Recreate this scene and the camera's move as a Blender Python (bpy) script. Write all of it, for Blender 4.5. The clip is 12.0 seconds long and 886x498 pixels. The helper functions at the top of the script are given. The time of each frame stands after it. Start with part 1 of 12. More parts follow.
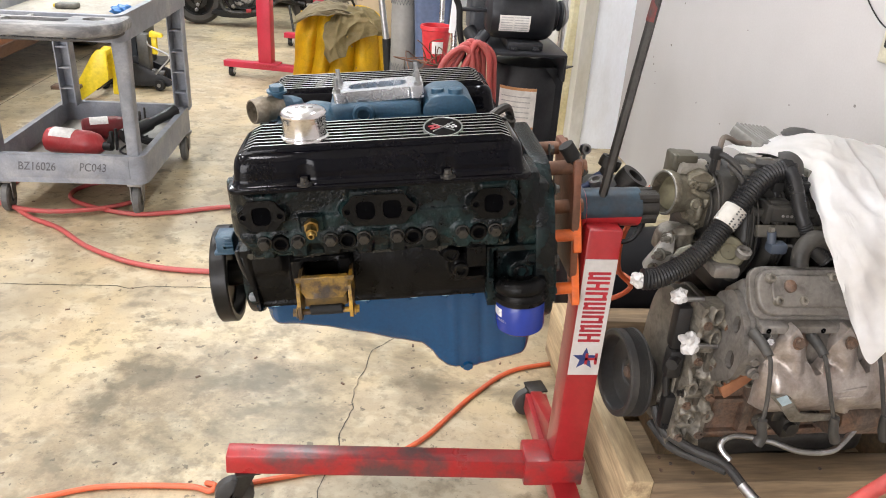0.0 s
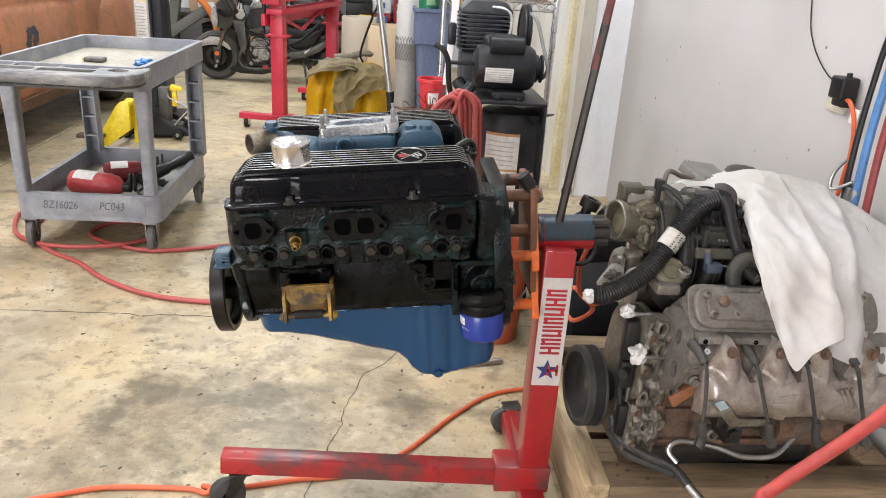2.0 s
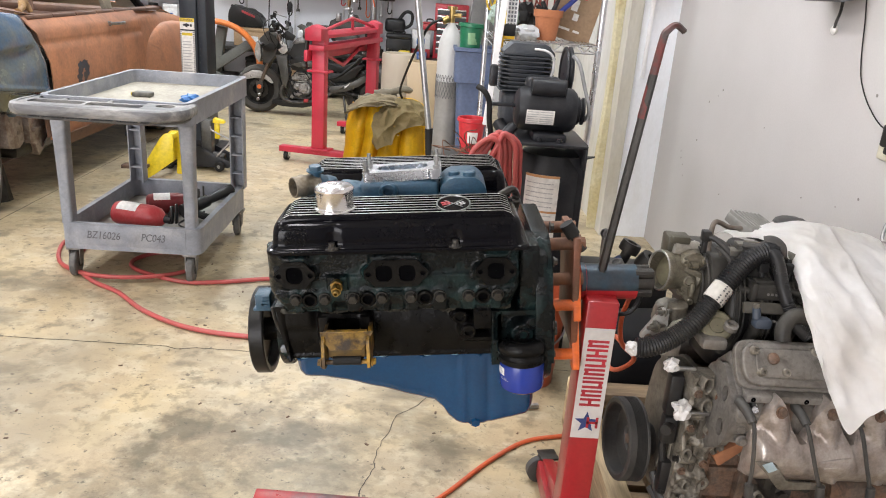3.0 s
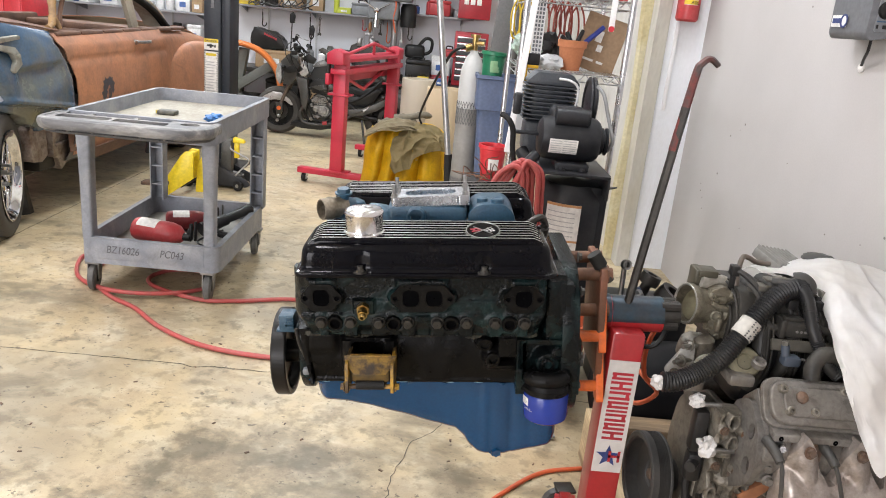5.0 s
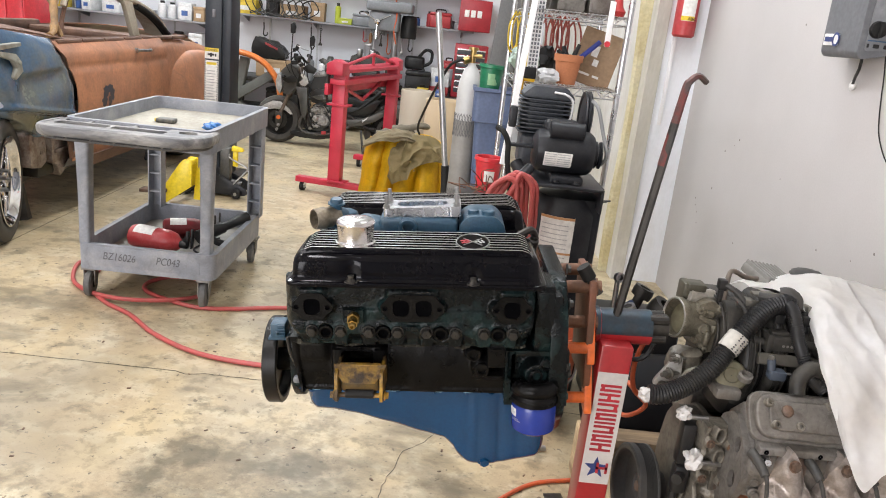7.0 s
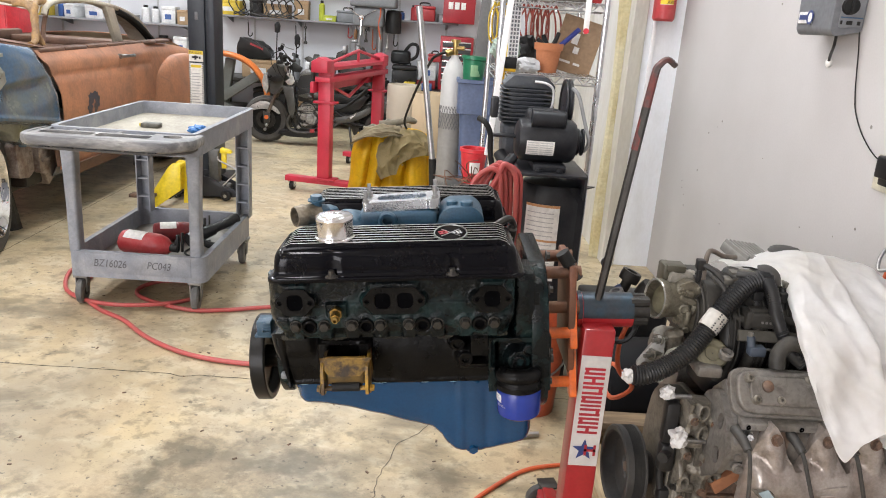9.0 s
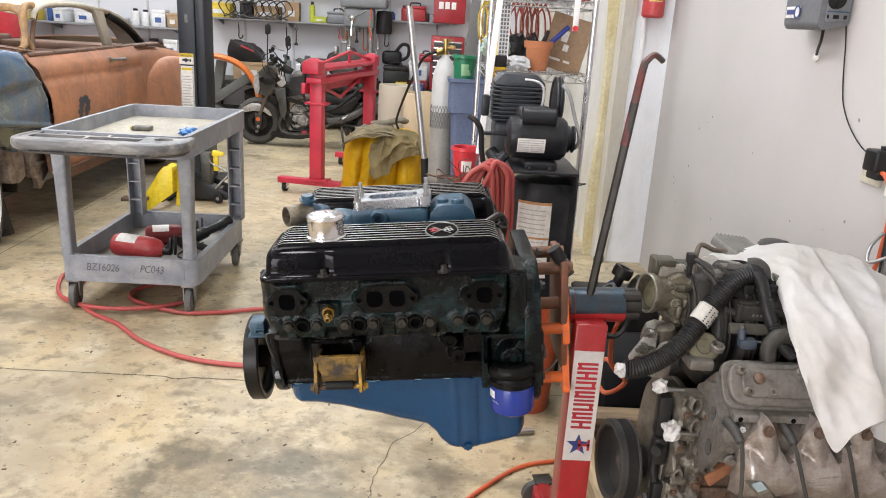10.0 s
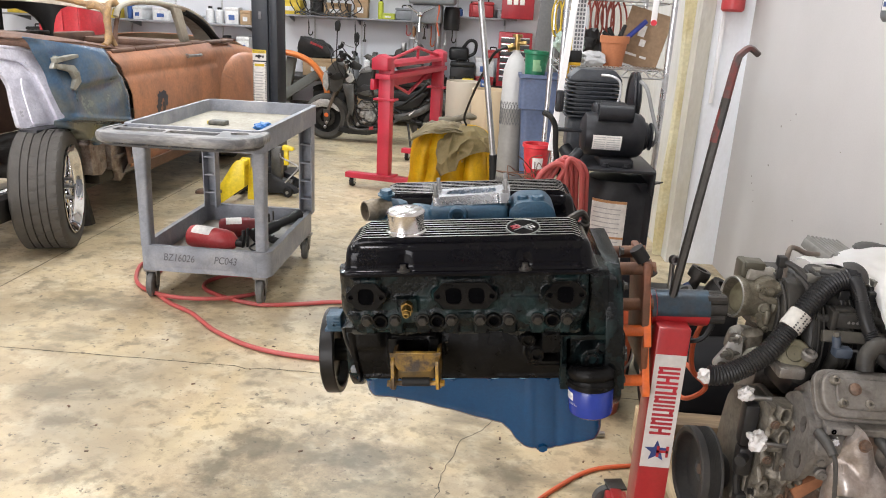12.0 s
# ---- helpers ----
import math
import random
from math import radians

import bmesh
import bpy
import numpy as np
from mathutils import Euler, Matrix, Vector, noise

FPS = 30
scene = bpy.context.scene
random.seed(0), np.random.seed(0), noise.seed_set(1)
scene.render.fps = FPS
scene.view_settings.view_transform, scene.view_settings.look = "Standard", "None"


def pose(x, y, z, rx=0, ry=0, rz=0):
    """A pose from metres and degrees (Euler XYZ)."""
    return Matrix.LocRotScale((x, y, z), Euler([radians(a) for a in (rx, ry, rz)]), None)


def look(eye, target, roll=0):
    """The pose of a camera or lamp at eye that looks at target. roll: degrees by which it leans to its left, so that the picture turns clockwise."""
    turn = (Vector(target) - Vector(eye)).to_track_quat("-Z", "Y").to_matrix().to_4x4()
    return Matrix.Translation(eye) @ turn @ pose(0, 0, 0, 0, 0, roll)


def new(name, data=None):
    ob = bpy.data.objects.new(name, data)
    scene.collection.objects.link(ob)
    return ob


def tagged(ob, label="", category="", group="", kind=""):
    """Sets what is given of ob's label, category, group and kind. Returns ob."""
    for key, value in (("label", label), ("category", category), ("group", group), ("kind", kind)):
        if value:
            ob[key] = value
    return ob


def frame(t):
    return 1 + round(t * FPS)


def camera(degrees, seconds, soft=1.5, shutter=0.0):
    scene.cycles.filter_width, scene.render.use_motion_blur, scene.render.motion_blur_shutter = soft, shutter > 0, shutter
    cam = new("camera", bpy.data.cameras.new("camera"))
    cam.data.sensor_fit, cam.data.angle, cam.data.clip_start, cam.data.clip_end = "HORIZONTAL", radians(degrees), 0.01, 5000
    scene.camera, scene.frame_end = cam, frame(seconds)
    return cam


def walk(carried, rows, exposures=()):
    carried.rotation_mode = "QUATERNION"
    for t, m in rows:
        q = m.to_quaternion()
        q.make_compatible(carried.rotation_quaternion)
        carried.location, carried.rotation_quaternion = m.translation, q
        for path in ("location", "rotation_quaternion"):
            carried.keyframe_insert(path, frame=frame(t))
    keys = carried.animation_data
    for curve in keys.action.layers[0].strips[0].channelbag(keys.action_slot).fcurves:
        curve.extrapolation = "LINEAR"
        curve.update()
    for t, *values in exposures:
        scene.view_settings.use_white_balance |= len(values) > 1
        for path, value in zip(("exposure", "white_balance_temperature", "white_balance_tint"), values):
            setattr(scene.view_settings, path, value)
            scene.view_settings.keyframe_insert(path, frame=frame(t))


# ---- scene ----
cam = camera(61.4, 12.0, 1.0)
PATH = [
    (0, (-0.014, -1.155, 1.32), (0.177, 0.639, 0.456), 3.8),
    (0.5, (0.019, -1.254, 1.314), (0.075, 0.573, 0.502), 2.8),
    (1, (0.054, -1.33, 1.325), (0.157, 0.514, 0.558), 2.8),
    (1.5, (0.047, -1.361, 1.35), (0.18, 0.502, 0.633), 2.9),
    (2, (0.062, -1.363, 1.331), (0.21, 0.493, 0.6), 3.7),
    (2.5, (0.058, -1.351, 1.328), (0.175, 0.516, 0.62), 4.1),
    (3, (0.043, -1.335, 1.355), (0.101, 0.553, 0.697), 4.1),
    (3.5, (0.022, -1.332, 1.355), (0.047, 0.565, 0.722), 4.2),
    (5.5, (0.008, -1.327, 1.351), (0.043, 0.584, 0.764), 5.9),
    (6, (0.016, -1.33, 1.358), (0.058, 0.584, 0.779), 6.0),
    (6.5, (0.02, -1.336, 1.361), (0.059, 0.58, 0.789), 6.1),
    (7, (0.024, -1.344, 1.359), (0.051, 0.574, 0.79), 6.3),
    (9, (0.059, -1.364, 1.364), (0.096, 0.548, 0.779), 4.0),
    (9.5, (0.061, -1.366, 1.36), (0.115, 0.545, 0.773), 3.4),
    (10, (0.065, -1.371, 1.361), (0.117, 0.541, 0.777), 3.3),
    (10.5, (0.055, -1.371, 1.359), (0.083, 0.543, 0.779), 3.3),
    (11, (0.037, -1.368, 1.361), (0.032, 0.546, 0.783), 3.2),
    (11.5, (0.028, -1.358, 1.357), (-0.03, 0.553, 0.769), 3.2),
    (12, (0.026, -1.351, 1.352), (-0.082, 0.553, 0.752), 3.0),
]
walk(cam, [(t, look(eye, target, roll)) for t, eye, target, roll in PATH], [(0.0, 0.09), (1.0, 0.07), (2.0, -0.08), (6.0, -0.11), (12.0, -0.13)])

# ---- light ----
world = bpy.data.worlds.new("sky")
scene.world = world
world.use_nodes = True
_nt = world.node_tree
_sky = _nt.nodes.new("ShaderNodeTexSky")
_sky.sky_type, _sky.sun_disc = "NISHITA", False
_sky.sun_elevation, _sky.sun_rotation = radians(40), radians(200)
_nt.links.new(_sky.outputs[0], _nt.nodes["Background"].inputs[0])
_nt.nodes["Background"].inputs[1].default_value = 0.12


def area_lamp(name, at, target, sx, sy, watts, colour=(1, 1, 1)):
    d = bpy.data.lights.new(name, "AREA")
    d.shape, d.size, d.size_y, d.energy, d.color = "RECTANGLE", sx, sy, watts, colour
    ob = new(name, d)
    ob.matrix_world = look(at, target)
    return ob


# ---- materials ----
MATS = {}


def mat(name, col, rough=0.5, metal=0.0, col2=None, scale=8.0, amount=0.5, bump=0.0, bscale=60.0, fine=0.15, rvar=0.1,
        coat=0.0, spec=0.5, contrast=(0.4, 0.65), rnd=0.0, grime=0.0, gcol=(0.05, 0.04, 0.03), gscale=30.0, stretch=None):
    """A painted, cast or worn surface: two tones mixed by coarse patches, fine grain, gloss that varies, fine relief."""
    if name in MATS:
        return MATS[name]
    m = bpy.data.materials.new(name)
    m.use_nodes = True
    nt = m.node_tree
    N, L = nt.nodes.new, nt.links.new
    b = nt.nodes["Principled BSDF"]
    co = N("ShaderNodeTexCoord")
    src = co.outputs["Object"]
    if stretch:
        sm = N("ShaderNodeMapping")
        sm.inputs["Scale"].default_value = stretch
        L(src, sm.inputs["Vector"])
        src = sm.outputs[0]
    n1 = N("ShaderNodeTexNoise")
    n1.inputs["Scale"].default_value, n1.inputs["Detail"].default_value, n1.inputs["Roughness"].default_value = scale, 6, 0.62
    L(src, n1.inputs["Vector"])
    ramp = N("ShaderNodeMapRange")
    ramp.inputs[1].default_value, ramp.inputs[2].default_value = contrast
    ramp.inputs[3].default_value, ramp.inputs[4].default_value = 0, amount
    L(n1.outputs["Fac"], ramp.inputs[0])
    mix = N("ShaderNodeMix")
    mix.data_type = "RGBA"
    c2 = col2 or tuple(c * 0.55 for c in col)
    mix.inputs[6].default_value, mix.inputs[7].default_value = (*col, 1), (*c2, 1)
    L(ramp.outputs[0], mix.inputs[0])
    n2 = N("ShaderNodeTexNoise")
    n2.inputs["Scale"].default_value, n2.inputs["Detail"].default_value = bscale, 4
    L(src, n2.inputs["Vector"])
    g = N("ShaderNodeMapRange")
    g.inputs[1].default_value, g.inputs[2].default_value = 0.25, 0.75
    g.inputs[3].default_value, g.inputs[4].default_value = 1 - fine, 1 + fine
    L(n2.outputs["Fac"], g.inputs[0])
    mul = N("ShaderNodeMix")
    mul.data_type, mul.blend_type = "RGBA", "MULTIPLY"
    mul.inputs[0].default_value = 1
    L(mix.outputs[2], mul.inputs[6])
    L(g.outputs[0], mul.inputs[7])
    out = mul.outputs[2]
    if grime:
        n3 = N("ShaderNodeTexNoise")
        n3.inputs["Scale"].default_value, n3.inputs["Detail"].default_value, n3.inputs["Distortion"].default_value = gscale, 7, 0.8
        n3.inputs["Roughness"].default_value = 0.7
        L(src, n3.inputs["Vector"])
        gr = N("ShaderNodeMapRange")
        gr.inputs[1].default_value, gr.inputs[2].default_value, gr.inputs[4].default_value = 0.47, 0.66, grime
        L(n3.outputs["Fac"], gr.inputs[0])
        gm = N("ShaderNodeMix")
        gm.data_type = "RGBA"
        gm.inputs[7].default_value = (*gcol, 1)
        L(gr.outputs[0], gm.inputs[0])
        L(out, gm.inputs[6])
        out = gm.outputs[2]
    if rnd:
        oi = N("ShaderNodeObjectInfo")
        h = N("ShaderNodeHueSaturation")
        r = N("ShaderNodeMapRange")
        r.inputs[3].default_value, r.inputs[4].default_value = 1 - rnd, 1 + rnd
        L(oi.outputs["Random"], r.inputs[0])
        L(r.outputs[0], h.inputs["Value"])
        L(out, h.inputs["Color"])
        out = h.outputs[0]
    L(out, b.inputs["Base Color"])
    rr = N("ShaderNodeMapRange")
    rr.inputs[3].default_value, rr.inputs[4].default_value = max(0.02, rough - rvar), min(1, rough + rvar)
    L(n1.outputs["Fac"], rr.inputs[0])
    L(rr.outputs[0], b.inputs["Roughness"])
    b.inputs["Metallic"].default_value = metal
    b.inputs["Specular IOR Level"].default_value = spec
    b.inputs["Coat Weight"].default_value = coat
    if bump:
        bp = N("ShaderNodeBump")
        bp.inputs["Strength"].default_value, bp.inputs["Distance"].default_value = bump, 0.002
        L(n2.outputs["Fac"], bp.inputs["Height"])
        L(bp.outputs[0], b.inputs["Normal"])
    MATS[name] = m
    return m


def concrete():
    """Worn, once coated slab: pale warm grey with broad oily stains, scuffs, small dark spots."""
    m = mat("concrete_slab", (0.445, 0.352, 0.22), 0.42, 0, (0.365, 0.285, 0.178), 1.7, 0.9, 0.14, 170, 0.10, 0.14)
    nt = m.node_tree
    N, L = nt.nodes.new, nt.links.new
    b = nt.nodes["Principled BSDF"]
    base = b.inputs["Base Color"].links[0].from_socket
    co = next(n for n in nt.nodes if n.type == "TEX_COORD")

    def layer(base, scale, lo, hi, colour, amount, stretch=(1, 1, 1), seed=0.0, detail=5, dist=0.0):
        mp = N("ShaderNodeMapping")
        mp.inputs["Scale"].default_value, mp.inputs["Location"].default_value = stretch, (seed, seed * 0.7, 0)
        mp.inputs["Rotation"].default_value = (0, 0, radians(25 if seed else 0))
        L(co.outputs["Object"], mp.inputs["Vector"])
        n = N("ShaderNodeTexNoise")
        n.inputs["Scale"].default_value, n.inputs["Detail"].default_value, n.inputs["Distortion"].default_value = scale, detail, dist
        n.inputs["Roughness"].default_value = 0.62
        L(mp.outputs[0], n.inputs["Vector"])
        r = N("ShaderNodeMapRange")
        r.inputs[1].default_value, r.inputs[2].default_value, r.inputs[4].default_value = lo, hi, amount
        L(n.outputs["Fac"], r.inputs[0])
        x = N("ShaderNodeMix")
        x.data_type = "RGBA"
        x.inputs[7].default_value = (*colour, 1)
        L(r.outputs[0], x.inputs[0])
        L(base, x.inputs[6])
        return x.outputs[2]

    base = layer(base, 0.55, 0.48, 0.62, (0.36, 0.325, 0.245), 0.85, (1, 1, 1), 1.7, 6, 0.0)
    base = layer(base, 2.6, 0.46, 0.62, (0.55, 0.445, 0.265), 0.75, (1, 1, 1), 3.3, 12, 0.1)
    base = layer(base, 6.5, 0.50, 0.60, (0.56, 0.49, 0.345), 0.6, (1, 1.2, 1), 9.4, 12, 0.1)
    base = layer(base, 1.0, 0.50, 0.64, (0.25, 0.205, 0.13), 0.6, (1, 1.1, 1), 7.1, 12, 0.1)
    base = layer(base, 2.0, 0.54, 0.64, (0.13, 0.108, 0.066), 0.7, (0.8, 1.4, 1), 14.2, 14, 0.15)
    base = layer(base, 17.0, 0.54, 0.62, (0.22, 0.18, 0.115), 0.5, (1, 1, 1), 17.3, 10, 0.1)
    base = layer(base, 8.0, 0.56, 0.64, (0.15, 0.125, 0.08), 0.6, (1, 1, 1), 11.0, 12, 0.1)

    def stain(base, x, y, ang, lx, ly, colour, amount, seed):
        """One soaked-in oil stain with a ragged edge, at its place on the slab."""
        mp = N("ShaderNodeMapping")
        mp.vector_type = "TEXTURE"
        mp.inputs["Location"].default_value, mp.inputs["Rotation"].default_value, mp.inputs["Scale"].default_value = (x, y, 0), (0, 0, radians(ang)), (lx, ly, 1)
        L(co.outputs["Object"], mp.inputs["Vector"])
        gr = N("ShaderNodeTexGradient")
        gr.gradient_type = "SPHERICAL"
        L(mp.outputs[0], gr.inputs["Vector"])
        n = N("ShaderNodeTexNoise")
        n.inputs["Scale"].default_value, n.inputs["Detail"].default_value, n.inputs["Roughness"].default_value = 9 + seed, 10, 0.65
        L(co.outputs["Object"], n.inputs["Vector"])
        ad = N("ShaderNodeMath")
        ad.operation = "MULTIPLY_ADD"
        ad.inputs[1].default_value = 1.9
        L(n.outputs["Fac"], ad.inputs[0])
        L(gr.outputs["Fac"], ad.inputs[2])
        r = N("ShaderNodeMapRange")
        r.inputs[1].default_value, r.inputs[2].default_value, r.inputs[4].default_value = 1.32, 1.75, amount
        L(ad.outputs[0], r.inputs[0])
        # nothing outside the stain's own round
        lim = N("ShaderNodeMapRange")
        lim.inputs[1].default_value, lim.inputs[2].default_value = 0.0, 0.12
        L(gr.outputs["Fac"], lim.inputs[0])
        k = N("ShaderNodeMath")
        k.operation = "MULTIPLY"
        L(r.outputs[0], k.inputs[0])
        L(lim.outputs[0], k.inputs[1])
        x_ = N("ShaderNodeMix")
        x_.data_type = "RGBA"
        x_.inputs[7].default_value = (*colour, 1)
        L(k.outputs[0], x_.inputs[0])
        L(base, x_.inputs[6])
        return x_.outputs[2]

    # Last two entries: broad, faint darkening of the floor at the front left.
    for i, (x, y, ang, lx, ly, amount) in enumerate(((-0.70, 0.66, 62, 0.42, 0.16, 0.8), (-0.31, 0.69, 20, 0.22, 0.15, 0.7), (-1.33, 0.76, 10, 0.16, 0.10, 0.6), (-1.16, 0.46, 40, 0.2, 0.1, 0.65), (-0.80, 1.10, 0, 0.09, 0.05, 0.6), (0.15, 0.62, 70, 0.25, 0.12, 0.6), (-0.25, 0.10, 45, 0.30, 0.12, 0.6), (-1.9, 1.7, 15, 0.35, 0.18, 0.5), (-0.55, 3.2, 10, 0.5, 0.2, 0.5), (-0.50, 0.66, 48, 0.62, 0.34, 0.5), (-0.30, 0.50, 20, 0.40, 0.22, 0.45), (-0.81, 0.33, 35, 0.75, 0.34, 0.42), (-0.51, 0.37, 15, 0.55, 0.25, 0.38))):
        base = stain(base, x, y, ang, lx, ly, (0.10, 0.083, 0.052), amount, i * 0.7)
    base = layer(base, 30, 0.64, 0.68, (0.08, 0.066, 0.045), 0.75, (1, 1, 1), 5.0, 3)
    base = layer(base, 75, 0.64, 0.71, (0.14, 0.115, 0.075), 0.55, (1, 1, 1), 2.0, 2)
    base = layer(base, 9, 0.70, 0.72, (0.12, 0.10, 0.07), 0.5, (1, 7, 1), 21.0, 2)
    L(base, b.inputs["Base Color"])
    return m


CONCRETE = concrete()
WALLPAINT = mat("grey_drywall_paint", (0.51, 0.49, 0.48), 0.75, 0, (0.455, 0.437, 0.425), 1.2, 0.6, 0.15, 140, 0.03)
WHITEPAINT = mat("white_gloss_paint", (0.88, 0.88, 0.89), 0.35, 0, (0.80, 0.79, 0.76), 2.0, 0.5, 0.05, 90, 0.03)
RETURNWALL = mat("smeared_white_gloss_paint", (0.86, 0.89, 0.94), 0.3, 0, (0.78, 0.79, 0.80), 2.0, 0.5, 0.05, 90, 0.03, stretch=(1, 1, 0.4), grime=0.25, gcol=(0.55, 0.54, 0.50), gscale=3.5)
# Yellow stains are its own; the base is darkened for the compressor's shade.
STAINSHADEWALL = mat("yellowed_shaded_plaster", (0.60, 0.59, 0.56), 0.55, 0, (0.46, 0.42, 0.31), 2.2, 0.7, 0.1, 70, 0.06, grime=0.6, gcol=(0.30, 0.28, 0.23), gscale=3.0, stretch=(1, 1, 0.3))
BACKWALL = mat("pale_wall_paint", (0.70, 0.71, 0.75), 0.7, 0, (0.60, 0.61, 0.64), 1.0, 0.5, 0.1, 90, 0.03)
CEILING = mat("white_ceiling_panel", (0.75, 0.75, 0.73), 0.8, 0, (0.66, 0.66, 0.64), 1.0, 0.5, 0.1, 50, 0.03)
RED = mat("red_enamel", (0.34, 0.018, 0.022), 0.34, 0, (0.22, 0.012, 0.014), 9, 0.6, 0.08, 130, 0.08, coat=0.15)
REDWORN = mat("red_enamel_greasy", (0.36, 0.020, 0.022), 0.3, 0, (0.075, 0.05, 0.05), 7, 0.9, 0.1, 130, 0.1, contrast=(0.48, 0.62), grime=0.45, gcol=(0.10, 0.045, 0.045), gscale=16)
BRAKERED = mat("crimson_machine_paint", (0.52, 0.03, 0.06), 0.4, 0, (0.36, 0.02, 0.04), 5, 0.6, 0.06, 120, 0.06)
ORANGE = mat("orange_enamel", (0.80, 0.16, 0.025), 0.4, 0, (0.42, 0.09, 0.03), 14, 0.7, 0.1, 150, 0.1)
RUSTYSTEEL = mat("rusty_brown_steel", (0.20, 0.10, 0.06), 0.6, 0.5, (0.10, 0.06, 0.045), 20, 0.8, 0.25, 160, 0.2)
STEEL = mat("bare_worn_steel", (0.42, 0.42, 0.42), 0.35, 1.0, (0.22, 0.22, 0.22), 12, 0.7, 0.06, 160, 0.12)
DARKSTEEL = mat("dark_oiled_steel", (0.055, 0.052, 0.048), 0.42, 0.7, (0.03, 0.027, 0.024), 14, 0.7, 0.15, 150, 0.15)
CHROME = mat("chrome_plate", (0.88, 0.88, 0.90), 0.06, 1.0, (0.8, 0.8, 0.82), 8, 0.4, 0.0, 60, 0.02, 0.03)
ZINC = mat("zinc_plated_wire", (0.66, 0.67, 0.69), 0.28, 1.0, (0.5, 0.5, 0.52), 10, 0.5)
ALU = mat("machined_aluminium", (0.72, 0.73, 0.75), 0.27, 1.0, (0.58, 0.58, 0.6), 22, 0.6, 0.04, 220, 0.06)
CASTALU = mat("dirty_cast_aluminium", (0.215, 0.202, 0.185), 0.48, 0.4, (0.135, 0.12, 0.10), 7, 0.85, 0.35, 120, 0.14, grime=0.55, gcol=(0.05, 0.042, 0.034), gscale=26)
CASTLIGHT = mat("grimy_pale_aluminium", (0.23, 0.21, 0.175), 0.5, 0.3, (0.115, 0.10, 0.075), 16, 0.9, 0.4, 120, 0.14, grime=0.7, gcol=(0.035, 0.028, 0.02), gscale=34)
IRON = mat("rusty_cast_iron", (0.125, 0.095, 0.075), 0.65, 0.3, (0.20, 0.10, 0.055), 16, 0.7, 0.6, 150, 0.25, grime=0.7, gcol=(0.035, 0.028, 0.022), gscale=24)
PORTIRON = mat("heat_browned_port", (0.17, 0.115, 0.085), 0.62, 0.2, (0.10, 0.07, 0.055), 20, 0.8, 0.4, 170, 0.2)
TBALU = mat("sooty_olive_aluminium", (0.17, 0.155, 0.115), 0.5, 0.35, (0.12, 0.10, 0.07), 18, 0.85, 0.45, 180, 0.2, grime=0.8, gcol=(0.05, 0.042, 0.028), gscale=40)
HEATIRON = mat("heat_stained_manifold", (0.40, 0.36, 0.33), 0.36, 0.6, (0.20, 0.155, 0.125), 9, 0.75, 0.4, 150, 0.15, grime=0.5, gcol=(0.16, 0.115, 0.09), gscale=14)
BLACKGLOSS = mat("black_gloss_enamel", (0.0025, 0.0025, 0.004), 0.10, 0, (0.005, 0.0045, 0.005), 9, 0.6, 0.0, 240, 0.2, 0.03, spec=0.14)
BLACKCAST = mat("black_painted_casting", (0.0022, 0.0022, 0.0025), 0.28, 0.0, (0.006, 0.0055, 0.005), 13, 0.85, 0.5, 210, 0.25, 0.08, spec=0.15)
TEALCAST = mat("teal_black_engine_paint", (0.004, 0.0055, 0.006), 0.26, 0.0, (0.011, 0.032, 0.032), 16, 0.8, 0.7, 200, 0.25, 0.08, spec=0.20, contrast=(0.47, 0.66), grime=0.5, gcol=(0.003, 0.003, 0.003), gscale=34)
ENGBLUE = mat("engine_blue_enamel", (0.004, 0.052, 0.140), 0.24, 0, (0.004, 0.038, 0.098), 9, 0.6, 0.12, 160, 0.1, 0.06, coat=0.1)
MANIBLUE = mat("blue_overspray_manifold", (0.014, 0.055, 0.10), 0.4, 0, (0.035, 0.085, 0.125), 18, 0.7, 0.5, 200, 0.2, grime=0.35, gcol=(0.012, 0.025, 0.035), gscale=30)
FILTERBLUE = mat("oil_filter_blue", (0.012, 0.035, 0.26), 0.25, 0, (0.01, 0.025, 0.19), 8, 0.4, 0.0, 100, 0.04)
GASKET = mat("blue_gasket_sealer", (0.16, 0.36, 0.50), 0.5, 0, (0.3, 0.45, 0.55), 40, 0.7, 0.3, 160, 0.2)
HEADGASKET = mat("composite_gasket_edge", (0.13, 0.12, 0.09), 0.7, 0.2, (0.09, 0.08, 0.06), 60, 0.9, 0.5, 200, 0.3)
YELLOWWORN = mat("worn_yellow_paint", (0.42, 0.24, 0.03), 0.42, 0, (0.055, 0.034, 0.018), 26, 0.95, 0.3, 150, 0.2, contrast=(0.40, 0.56), grime=0.6, gcol=(0.025, 0.018, 0.012), gscale=45)
BRASS = mat("dull_brass", (0.45, 0.32, 0.12), 0.35, 1.0, (0.22, 0.14, 0.06), 30, 0.7)
BLACKRUBBER = mat("black_rubber", (0.010, 0.010, 0.010), 0.6, 0, (0.022, 0.021, 0.019), 12, 0.7, 0.2, 160, 0.15, spec=0.25)
DUSTYRUBBER = mat("dusty_black_rubber", (0.024, 0.023, 0.022), 0.6, 0, (0.055, 0.051, 0.045), 14, 0.7, 0.15, 160, 0.15)
TYRE = mat("tyre_rubber", (0.050, 0.045, 0.039), 0.7, 0, (0.075, 0.07, 0.062), 9, 0.7, 0.2, 150, 0.1)
BLACKPLASTIC = mat("black_plastic", (0.010, 0.010, 0.011), 0.42, 0, (0.028, 0.026, 0.023), 10, 0.6, 0.1, 150, 0.1, spec=0.3)
